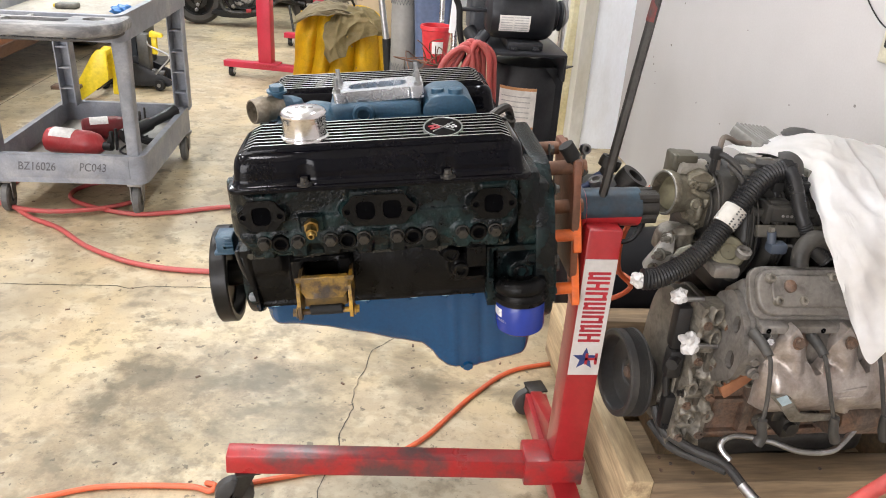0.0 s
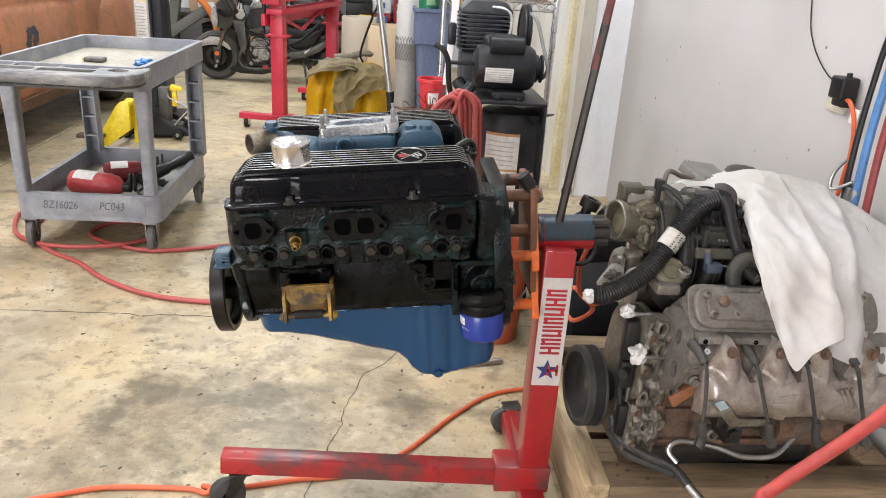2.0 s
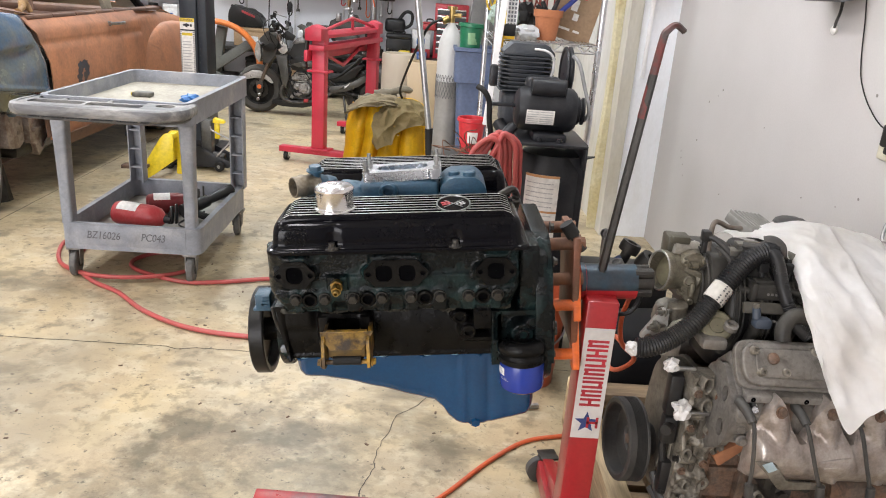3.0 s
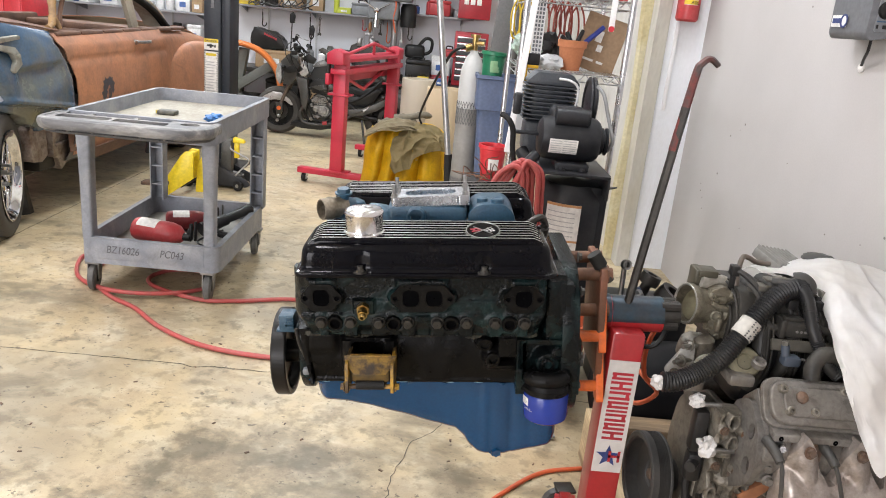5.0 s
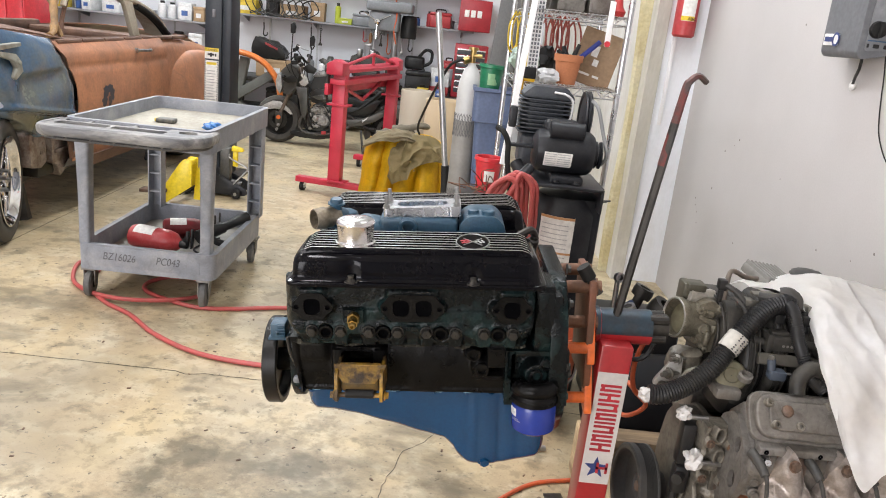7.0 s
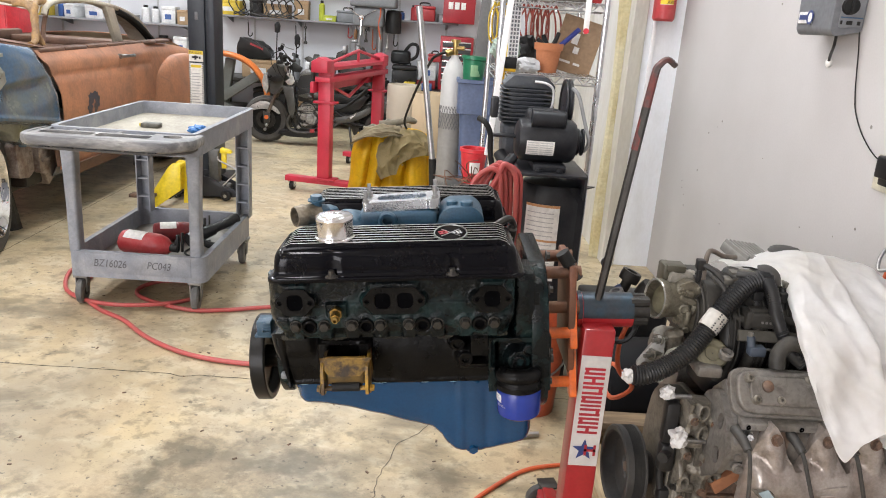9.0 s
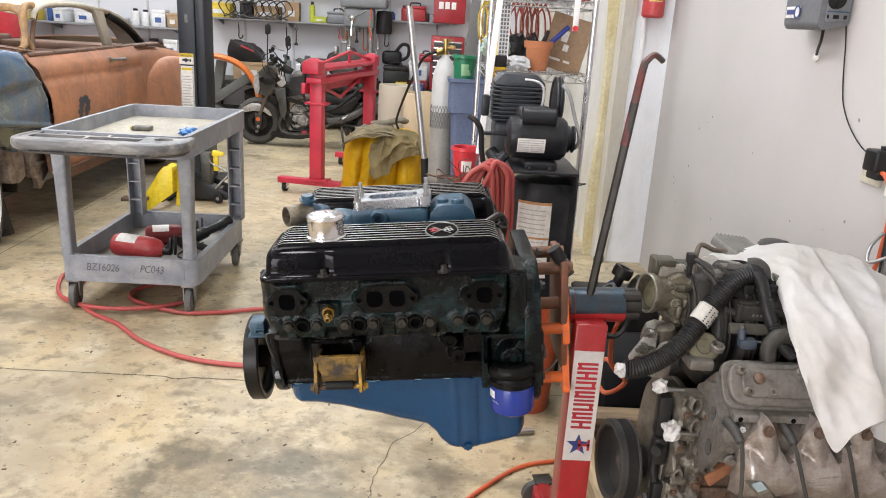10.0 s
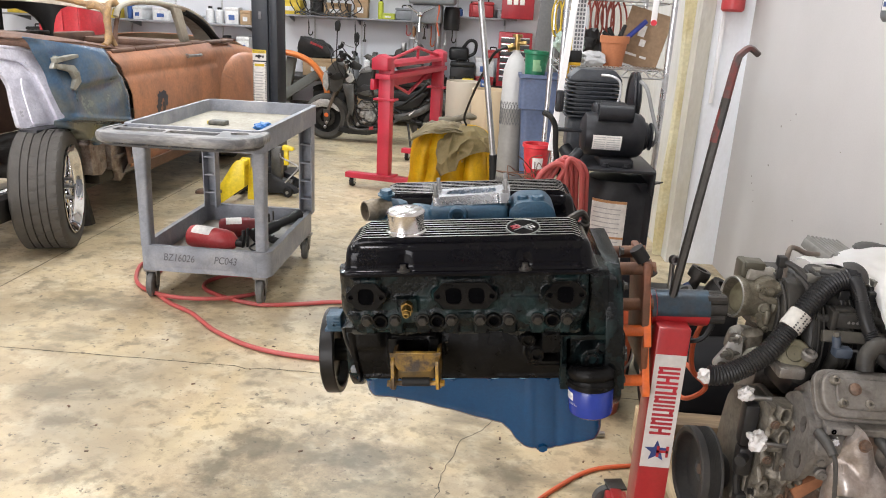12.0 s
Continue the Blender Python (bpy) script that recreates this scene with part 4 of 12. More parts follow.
cap = part("breather_cap", bm, SATINCHROME, engine, "polished chrome push-in breather cap", smooth=40)
bm = B()
for x0, x1, y0, y1 in ((-0.017, -0.004, -0.002, 0.002), (0.004, 0.017, -0.002, 0.002), (-0.006, 0.006, -0.006, -0.003), (-0.006, 0.006, 0.003, 0.006)):
    box(bm, (-0.0925 + x0, -0.213 + y0, 0.3992), (-0.0925 + x1, -0.213 + y1, 0.4012), 0.0008)
part("stamped_mark", bm, SATINCHROME, cap)

# intake manifold
bm = B()
prism(bm, [(-0.13, 0.215), (-0.115, 0.25), (-0.085, 0.285), (-0.05, 0.30), (0.05, 0.30), (0.085, 0.285), (0.115, 0.25), (0.13, 0.215)], CX - 0.225, CX + 0.235, "x", 0.006)
for x in (-0.165, -0.065, 0.055, 0.155):
    for s in (-1, 1):
        hose(bm, [(CX + x, s * 0.125, 0.262), (CX + x * 0.85, s * 0.085, 0.298), (CX + x * 0.4, s * 0.03, 0.312)], 0.024, 16)
box(bm, (CX - 0.082, -0.060, 0.29), (CX + 0.085, 0.080, 0.360), 0.012, 3)
prism(bm, rounded([(CX + 0.088, 0.29), (CX + 0.088, 0.350), (CX + 0.110, 0.366), (CX + 0.165, 0.366), (CX + 0.185, 0.345), (CX + 0.190, 0.29)], 0.012, 4), -0.055, 0.06, "y", 0.010, 3)
lathe(bm, [(0.014, -0.02), (0.014, 0.008), (0.011, 0.010), (0.006, 0.009), (0.001, 0.009)], (CX + 0.150, -0.035, 0.366), (0, 0, 1), 20)
lathe(bm, [(0.012, -0.02), (0.012, 0.006), (0.009, 0.008), (0.001, 0.008)], (CX + 0.118, -0.020, 0.366), (0, 0, 1), 18)
lathe(bm, [(0.020, 0), (0.020, 0.010), (0.0165, 0.016), (0.0110, 0.016), (0.0105, 0.004), (0.001, 0.004)], (CX - 0.020, -0.058, 0.342), (0, -1, 0.05), 24)
g = bmesh.ops.create_icosphere(bm, subdivisions=3, radius=1)
for v in g["verts"]:
    v.co = Vector((CX - 0.105 + v.co.x * 0.052, -0.025 + v.co.y * 0.05, 0.325 + v.co.z * 0.034)) + 0.005 * noise.noise_vector(v.co * 2.3)
mani = part("intake_manifold", bm, MANIBLUE, engine, "blue intake manifold with overspray", smooth=45)
bm = B()
for x in (-0.2, -0.1, 0.1, 0.205):
    bolt(bm, (CX + x, -0.118, 0.262), (0, -0.7, 0.7), 0.008, 0.01)
bits("manifold_bolt", bm, DARKSTEEL, mani)
# thermostat outlet
bm = B()
lathe(bm, [(0.034, 0), (0.034, 0.012), (0.028, 0.016), (0.027, 0.045), (0.022, 0.058), (0.010, 0.064), (0.001, 0.065)], (-0.140, 0.010, 0.298), (0, 0, 1), 24)
hose(bm, [(-0.140, 0.008, 0.335), (-0.155, -0.005, 0.346), (-0.172, -0.022, 0.350)], 0.024, 18)
rod(bm, (-0.156, -0.015, 0.350), (-0.158, -0.020, 0.386), 0.010, seg=12)
bolt(bm, (-0.158, -0.020, 0.380), (0.05, -0.1, 1), 0.014, 0.012)
part("thermostat_housing", bm, MANIBLUE, engine)
OD = (-0.80, -0.60, 0.02)
bm = B()
lathe(bm, [(0.0205, -0.03), (0.0225, -0.020), (0.0225, 0.0), (0.0245, 0.004), (0.0245, 0.010), (0.0225, 0.014), (0.0225, 0.026), (0.0215, 0.028), (0.0190, 0.028), (0.0190, 0.0)], (-0.180, -0.030, 0.351), OD, 28)
part("coolant_outlet", bm, mat("corroded_bronze_outlet", (0.17, 0.14, 0.10), 0.5, 0.6, (0.28, 0.25, 0.20), 30, 0.8, 0.5, 160, 0.25), engine, "corroded bronze coolant outlet")
# Black disc closes the pipe and stands for its dark inside.
bm = B()
lathe(bm, [(0.0192, 0.004), (0.001, 0.0035)], (-0.180, -0.030, 0.351), OD, 20)
part("outlet_bore", bm, VOID, engine)
# aluminium adapter plate, studs
bm = B()
PL = pose(0.027, 0.000, 0.3585, -2.0, -2.6, 0)
ox = rounded([(-0.083, -0.050), (-0.060, -0.050), (-0.056, -0.046), (0.056, -0.046), (0.060, -0.050), (0.083, -0.050), (0.083, 0.050), (-0.083, 0.050)], 0.010, 4)
hole = rounded([(-0.054, -0.026), (0.054, -0.026), (0.054, 0.026), (-0.054, 0.026)], 0.024, 5)
holed(bm, ox, [hole], 0, 0.021)
bmesh.ops.remove_doubles(bm, verts=bm.verts, dist=1e-6)
bmesh.ops.transform(bm, matrix=PL @ pose(0, 0, 0.021, -90, 0, 0), verts=bm.verts)
ad = part("carburettor_adapter", bm, ALU, engine, "machined aluminium carburettor adapter plate", smooth=30)
bm = B()
for x in (-0.074, 0.074):
    for y in (-0.041, 0.041):
        rod(bm, PL @ Vector((x, y, 0.018)), PL @ Vector((x, y, 0.048)), 0.0042, seg=10)
        rod(bm, PL @ Vector((x, y, 0.021)), PL @ Vector((x, y, 0.028)), 0.0075, seg=6)
bits("stud", bm, STEEL, ad)
bm = B()
for k, (x, y, z, r) in enumerate(((0.215, -0.11, 0.325, 0.016), (0.24, -0.09, 0.32, 0.012), (0.20, -0.085, 0.32, 0.013))):
    lathe(bm, [(r, -0.05), (r, 0.008), (r * 0.7, 0.011), (r * 0.5, 0.004), (0.001, 0.004)], (CX + x, y, z), (0.2, -0.3, 1), 16)
hose(bm, [(CX + 0.20, -0.10, 0.332), (CX + 0.235, -0.085, 0.347), (CX + 0.25, -0.05, 0.32)], 0.008, 8)
part("lifting_bracket", bm, DARKSTEEL, engine)

# ---- red engine stand ----
stand = thing("engine_stand", "red steel engine stand on casters with a white decal", "engine stand")
bm = B()
box(bm, (0.412, 0.158, 0.150), (0.484, 0.232, 0.735), 0.006)
post = part("post", bm, RED, stand, "red square steel post")
bm = B()
box(bm, (0.350, 0.154, 0.078), (0.490, 0.234, 0.152), 0.005)
part("leg_socket", bm, REDWORN, stand)
bm = B()
box(bm, (-0.340, -0.0235, -0.025), (0.345, 0.0235, 0.025), 0.004, 2, pose(0.012, 0.187, 0.1275, 0, 2.05, 0))
part("leg", bm, REDWORN, stand, "red leg tube, scuffed and greasy")
bm = B()
box(bm, (0.416, -0.22, 0.034), (0.476, 0.50, 0.088), 0.005)
prism(bm, [(0.24, 0.088), (0.50, 0.088), (0.50, 0.094), (0.24, 0.165)], 0.430, 0.462, "x", 0.003)
part("cross_bar", bm, RED, stand)


def caster(at, ang, r=0.04, mount_z=0.09, off=0.022):
    x, y = at
    m = pose(x, y, 0, 0, 0, ang)
    bm = B()
    lathe(bm, [(0.012, -0.016), (r - 0.006, -0.014), (r, -0.010), (r, 0.010), (r - 0.006, 0.014), (0.012, 0.016)], (off, 0, r), (0, 1, 0), 32)
    bmesh.ops.transform(bm, matrix=m, verts=bm.verts)
    w = part("caster_wheel", bm, mat("worn_caster_rubber", (0.03, 0.029, 0.028), 0.55, 0, (0.065, 0.062, 0.058), 14, 0.7, 0.1), stand, "worn black caster wheel")
    bm = B()
    lathe(bm, [(0.001, -0.019), (0.008, -0.019), (0.010, -0.017), (r * 0.68, -0.0165), (r * 0.7, -0.0145)], (off, 0, r), (0, 1, 0), 24)
    for k in range(6):
        a = k * math.pi / 3
        rod(bm, (off + r * 0.42 * math.cos(a), -0.0175, r + r * 0.42 * math.sin(a)), (off + r * 0.42 * math.cos(a), -0.0168, r + r * 0.42 * math.sin(a)), 0.004, seg=10)
    bmesh.ops.transform(bm, matrix=m, verts=bm.verts)
    part("hub", bm, DARKSTEEL, w)
    bm = B()
    for s in (-1, 1):
        prism(bm, [(-0.016, mount_z - 0.004), (0.022, mount_z - 0.004), (off + 0.010, r - 0.010), (off - 0.010, r - 0.010)], s * 0.020 - 0.0015, s * 0.020 + 0.0015, "y")
    box(bm, (-0.026, -0.026, mount_z - 0.007), (0.028, 0.026, mount_z - 0.001), 0.002)
    rod(bm, (off, -0.024, r), (off, 0.024, r), 0.006, seg=10)
    bmesh.ops.transform(bm, matrix=m, verts=bm.verts)
    part("caster_fork", bm, DARKSTEEL, stand)


caster((-0.283, 0.187), 192, 0.044, 0.114, 0.034)
caster((0.452, 0.53), 190)
caster((0.446, -0.22), 200)
# rotating head: collar, tube, handle socket
bm = B()
rod(bm, (0.392, 0.232, 0.752), (0.528, 0.232, 0.759), 0.040, seg=36)
lathe(bm, [(0.040, 0), (0.0425, 0.002), (0.0425, 0.012), (0.040, 0.014)], (0.40, 0.232, 0.7524), (1, 0, 0.05), 36)
tube = part("collar_tube", bm, RED, stand, "red collar tube scraped to dark bare steel on top")
tube.data.materials.append(mat("scraped_blue_black_steel", (0.055, 0.06, 0.07), 0.38, 0.7, (0.03, 0.075, 0.11), 14, 0.7, 0.1, 120, 0.15))
for f in tube.data.polygons:
    f.material_index = 1 if f.normal.z > -0.15 and abs(f.normal.x) < 0.5 else 0
bm = B()
rod(bm, (0.52, 0.232, 0.761), (0.566, 0.232, 0.7632), 0.030, seg=28)
for a in (40, 130, 220, 310):
    c, s = math.cos(radians(a)), math.sin(radians(a))
    rod(bm, (0.522, 0.232 + 0.030 * c, 0.761 + 0.030 * s), (0.562, 0.232 + 0.030 * c, 0.763 + 0.030 * s), 0.011, seg=10)
part("inner_tube", bm, DARKSTEEL, stand)
PLT = pose(0.382, 0.235, 0.745, 0, -5.2, 0)
bm = B()
box(bm, (-0.008, -0.085, -0.115), (0.008, 0.085, 0.135), 0.004)
bmesh.ops.transform(bm, matrix=PLT, verts=bm.verts)
part("mounting_plate", bm, mat("rusty_orange_plate", (0.20, 0.075, 0.04), 0.5, 0.1, (0.10, 0.055, 0.035), 12, 0.8, 0.2, 130, 0.15), stand, "orange painted mounting plate with rust")
for dy, dz, up in ((-0.078, -0.02, 0.10), (-0.085, -0.135, 0.09)):
    bm = B()
    rod(bm, (-0.062, dy, dz), (-0.004, dy, dz), 0.0125, seg=16)
    prism(bm, rounded([(dy - 0.020, dz - 0.035), (dy + 0.020, dz - 0.035), (dy * 0.55 + 0.022, dz + up), (dy * 0.55 - 0.018, dz + up)], 0.012), -0.004, 0.012, "x", 0.003)
    bmesh.ops.transform(bm, matrix=PLT, verts=bm.verts)
    part("mounting_arm", bm, ORANGE, stand, "orange adjustable mounting arm")
bm = B()
for dy, dz in ((-0.06, 0.115), (0.06, 0.115), (-0.05, 0.03)):
    rod(bm, (-0.062, dy, dz), (0.02, dy, dz), 0.014, seg=12)
    bolt(bm, (0.008, dy, dz), (1, 0, 0), 0.015, 0.012)
bmesh.ops.transform(bm, matrix=PLT, verts=bm.verts)
bits("spacer_bolt", bm, RUSTYSTEEL, stand)
bm = B()
rod(bm, (0.356, 0.17, 0.890), (0.388, 0.17, 0.848), 0.0105, seg=16)
handle = part("turning_handle", bm, DARKSTEEL, stand)
bm = B()
rod(bm, (0.345, 0.17, 0.904), (0.364, 0.17, 0.879), 0.015, seg=16)
part("grip", bm, BLACKRUBBER, handle)
# decal
bm = B()
box(bm, (0.4145, 0.1562, 0.392), (0.4815, 0.158, 0.672), 0.0004, 1)
dec = part("decal", bm, DECAL, stand, "white decal with red block lettering bars and a blue star")
bm = B()
w = [0.024, 0.021, 0.023, 0.009, 0.021, 0.024, 0.024, 0.021]
z = 0.477
for k, h in enumerate(w):
    z0, z1 = z, z + h - 0.004
    if h < 0.012:
        box(bm, (0.425, 0.1552, z0), (0.472, 0.1563, z1))
    else:
        box(bm, (0.425, 0.1552, z0), (0.472, 0.1563, z0 + 0.006))
        box(bm, (0.425, 0.1552, z1 - 0.006), (0.472, 0.1563, z1))
        c = (0.444, 0.427, 0.462)[k % 3]
        box(bm, (c, 0.1552, z0 + 0.006), (c + 0.008, 0.1563, z1 - 0.006))
    z += h + 0.0005
bits("red_bar", bm, DECALRED, dec)
bm = B()
st = []
for k in range(10):
    r = 0.030 if k % 2 == 0 else 0.0125
    a = math.pi / 2 + k * math.pi / 5
    st.append((0.447 + r * math.sin(a - math.pi / 2) * 0.95, 0.434 + r * math.cos(a - math.pi / 2) * 0.95))
prism(bm, st, 0.1554, 0.1563, "y")
part("star", bm, DECALBLUE, dec)
bm = B()
for x0, x1, z0, z1 in ((0.447, 0.453, 0.42, 0.448), (0.468, 0.474, 0.42, 0.448), (0.447, 0.474, 0.431, 0.437)):
    box(bm, (x0, 0.1546, z0), (x1, 0.1555, z1))
part("star_mark", bm, DECALRED, dec)
# pry bar standing in the tube
bar = thing("pry_bar", "long dark pry bar with flaking red paint in the stand", "pry bar")
bm = B()
rod(bm, (0.447, 0.215, 0.785), (0.490, 0.203, 1.22), 0.0092, 0.0090, seg=6)
part("shank", bm, DARKSTEEL, bar)
bm = B()
hose(bm, [(0.4805, 0.2057, 1.13), (0.490, 0.203, 1.22), (0.498, 0.2, 1.292), (0.503, 0.198, 1.306), (0.517, 0.196, 1.318), (0.536, 0.196, 1.306)], 0.0094, 6, 5, taper=0.6)
for v in bm.verts:
    if v.co.z > 1.27:
        v.co.y = 0.198 + (v.co.y - 0.198) * (1 + 14 * (v.co.z - 1.27))
part("hooked_end", bm, mat("flaking_red_on_steel", (0.13, 0.022, 0.018), 0.5, 0.1, (0.05, 0.04, 0.038), 14, 0.95, 0.2, 120, 0.15, contrast=(0.48, 0.6)), bar, "hooked end with flaking red paint")

# ---- the second engine, on a timber crate ----
LSM = pose(0.535, 0.205, 0.372, 0, 2.0, 5.0)
ls = thing("used_engine", "dirty grey aluminium V8 engine resting in a timber crate", "engine", LSM)
# crank pulley
bm = B()
prof = [(0.012, 0.052), (0.03, 0.050), (0.034, 0.044), (0.070, 0.046), (0.082, 0.040), (0.086, 0.006), (0.090, 0.001), (0.099, 0.0), (0.1035, 0.004), (0.1035, 0.012)]
for k in range(7):
    prof += [(0.1035, 0.022 + k * 0.0046), (0.0965, 0.0240 + k * 0.0046), (0.1035, 0.0260 + k * 0.0046)]
prof += [(0.1045, 0.055), (0.1045, 0.061), (0.100, 0.064), (0.06, 0.070), (0.04, 0.088)]
lathe(bm, [(q * 0.955, w * (0.8 if w < 0.08 else 1)) for q, w in prof], (0, 0, -0.006), (1, 0, 0), 64)
pl = part("crank_pulley", bm, DUSTYRUBBER, ls, "dusty black ribbed crank pulley", smooth=30)
bm = B()
bolt(bm, (0.042, 0, -0.006), (-1, 0, 0), 0.014, 0.012)
part("crank_bolt", bm, IRON, pl)
# front cover
bm = B()
fc = [(-0.105, -0.10), (-0.122, -0.03), (-0.128, 0.10), (-0.118, 0.17), (-0.085, 0.215), (0.02, 0.215), (0.06, 0.17), (0.07, 0.10), (0.07, -0.03), (0.06, -0.10)]
prism(bm, rounded(fc, 0.025), 0.088, 0.130, "x", 0.006)
prism(bm, rounded([(y * 1.06, z * 1.02) for y, z in fc], 0.02), 0.128, 0.142, "x", 0.003)
front = part("front_cover", bm, mat("oily_front_cover", (0.15, 0.135, 0.11), 0.5, 0.3, (0.08, 0.07, 0.055), 14, 0.85, 0.35, 120, 0.15, grime=0.6, gcol=(0.025, 0.02, 0.016), gscale=30), ls, "oily grey front cover")
bm = B()
for y, z in ((-0.124, 0.14), (-0.13, 0.03), (-0.118, -0.06), (-0.09, 0.215)):
    lathe(bm, [(0.012, 0), (0.012, 0.036), (0.009, 0.04), (0.001, 0.04)], (0.135, y, z), (-1, 0, 0), 14)
bits("cover_boss", bm, CASTLIGHT, front)
bm = B()
for y, z in ((-0.124, 0.14), (-0.13, 0.03), (-0.118, -0.06)):
    bolt(bm, (0.096, y, z), (-1, 0, 0), 0.008, 0.009)
bits("cover_bolt", bm, DARKSTEEL, front)
bm = B()
for y0, z0, y1, z1 in ((-0.112, -0.09, -0.095, 0.20), (-0.06, -0.09, -0.085, 0.21), (-0.115, 0.06, -0.05, 0.075), (-0.118, -0.02, -0.06, -0.03)):
    rod(bm, (0.090, y0, z0), (0.090, y1, z1), 0.006, seg=8)
bits("cover_web", bm, CASTLIGHT, front)
# Flat dark ovals painted like shaded hollows; nothing is cut in.
bm = B()
for y, z, ry_, rz_ in ((-0.075, 0.14, 0.012, 0.02), (-0.078, 0.02, 0.010, 0.016), (-0.09, -0.06, 0.008, 0.012), (-0.10, 0.105, 0.007, 0.009)):
    prism(bm, [(y + ry_ * math.cos(a * math.pi / 8), z + rz_ * math.sin(a * math.pi / 8)) for a in range(16)], 0.0855, 0.0884, "x")
bits("cover_recess", bm, mat("recess_shade_brown", (0.03, 0.025, 0.02), 0.6), front)
COVERHOLES = ((0.122, 0.222, 0.008, 0.014), (0.130, 0.170, 0.008, 0.013), (0.112, 0.045, 0.007, 0.012), (0.128, -0.035, 0.006, 0.008))
COVERBOLTS = ((0.100, 0.205), (0.148, 0.200), (0.101, 0.120), (0.149, 0.110), (0.103, 0.010), (0.150, 0.030), (0.104, -0.075), (0.150, -0.070))


def cover_side(x, z):
    y = -0.126 - 0.012 * step(0.104, 0.096, x) - 0.014 * step(0.140, 0.150, x) - 0.012 * math.exp(-((z - 0.075) / 0.014) ** 2) - 0.010 * math.exp(-((z + 0.02 - 0.4 * (x - 0.12)) / 0.009) ** 2)
    y += 0.012 * noise.noise(Vector((x * 38, 1.0, z * 30))) + 0.004 * noise.noise(Vector((x * 95, 5.0, z * 95)))
    for cx, cz in COVERBOLTS:
        y = min(y, y + (-0.148 - y) * knob(x, z, cx, cz, 0.009, 0.006))
    for cx, cz, rx_, rz_ in COVERHOLES:
        k = math.hypot((x - cx) / rx_, (z - cz) / rz_)
        y = min(y, y + (-0.142 - y) * (1 - step(1.5, 2.1, k)))
        y += 0.026 * (1 - step(0.85, 1.1, k))
    return y


bm = B()
relief(bm, 0.088, 0.162, -0.105, 0.240, 50, 180, cover_side, -0.09)
part("cover_side", bm, CASTLIGHT, front, "lumpy greasy side of the front cover", smooth=55)
bm = B()
for x, z in COVERBOLTS:
    bolt(bm, (x, -0.147, z), (0, -1, 0), 0.0072, 0.008)
bits("side_bolt", bm, IRON, front)
# block
bm = B()
sec = [(-0.118, -0.105), (-0.122, -0.085), (-0.115, -0.07), (-0.112, 0.065), (-0.145, 0.095), (-0.10, 0.16), (0.10, 0.16), (0.145, 0.095), (0.112, 0.065), (0.115, -0.07), (0.122, -0.085), (0.118, -0.105)]
prism(bm, sec, 0.14, 0.63, "x", 0.005)
block2 = part("engine_block", bm, IRON, ls, "rusty brown cast block")
bm = B()
for x, w in ((0.165, 0.016), (0.262, 0.020), (0.36, 0.016), (0.46, 0.02), (0.56, 0.016)):
    prism(bm, rounded([(-0.135, -0.09), (-0.135, 0.04), (-0.118, 0.085), (-0.10, 0.085), (-0.10, -0.09)], 0.008), x - w / 2, x + w / 2, "x", 0.003)
for z in (0.042, 0.0, -0.082):
    box(bm, (0.15, -0.131 if z < -0.05 else -0.124, z - 0.006), (0.62, -0.10, z + 0.006), 0.003)
bits("casting_rib", bm, IRON, block2, gap=-0.004)
bm = B()
for x, z in ((0.18, 0.062), (0.245, 0.06), (0.165, -0.03), (0.31, -0.06)):
    lathe(bm, [(0.017, 0), (0.017, 0.022), (0.012, 0.025), (0.008, 0.024), (0.007, 0.008), (0.001, 0.008)], (x, -0.115, z), (0, -1, 0), 16)
bits("side_boss", bm, CASTLIGHT, block2)
bm = B()
prism(bm, rounded([(0.172, 0.048), (0.225, 0.082), (0.245, 0.074), (0.235, 0.060), (0.19, 0.02)], 0.006), -0.142, -0.125, "y", 0.003)
part("lifting_tab", bm, mat("rust_orange_bracket", (0.36, 0.15, 0.07), 0.65, 0.1, (0.2, 0.09, 0.05), 18, 0.7, 0.3), ls)
bm = B()
box(bm, (0.15, -0.11, -0.18), (0.62, 0.11, -0.10), 0.03, 3)
part("sump", bm, DARKSTEEL, ls)
# head with its end face
bm = B()
hs = [(-0.145, 0.10), (-0.215, 0.155), (-0.222, 0.20), (-0.190, 0.245), (-0.13, 0.305), (-0.085, 0.26), (-0.085, 0.16)]
prism(bm, hs, 0.155, 0.625, "x", 0.006)
head2 = part("aluminium_head", bm, CASTALU, ls, "dirty cast aluminium cylinder head")
bm = B()
prism(bm, [(-y, z) for y, z in hs], 0.155, 0.625, "x", 0.006)
part("aluminium_head", bm, CASTALU, ls)
bm = B()
OVALS = ((-0.175, 0.225, 0.012, 0.018), (-0.185, 0.15, 0.014, 0.02))
holed(bm, rounded([(-0.125, 0.055), (-0.205, 0.115), (-0.220, 0.165), (-0.200, 0.235), (-0.140, 0.285), (-0.085, 0.25), (-0.085, 0.08)], 0.02), [ring_pts(y, z, a, b, 20) for y, z, a, b in OVALS], -0.158, -0.142)
bmesh.ops.transform(bm, matrix=pose(0, 0, 0, 0, 0, 90), verts=bm.verts)
endf = part("head_end_plate", bm, CASTALU, head2)
# Dark discs behind the ovals put the depth's shade into the colour.
bm = B()
for y, z, a, b in OVALS:
    prism(bm, ring_pts(y, z, a * 1.1, b * 1.1, 20), 0.1535, 0.1560, "x")
bits("oval_hole", bm, mat("dark_coolant_hole", (0.035, 0.026, 0.02), 0.7), head2)
# lower head lobes round the plugs
bm = B()
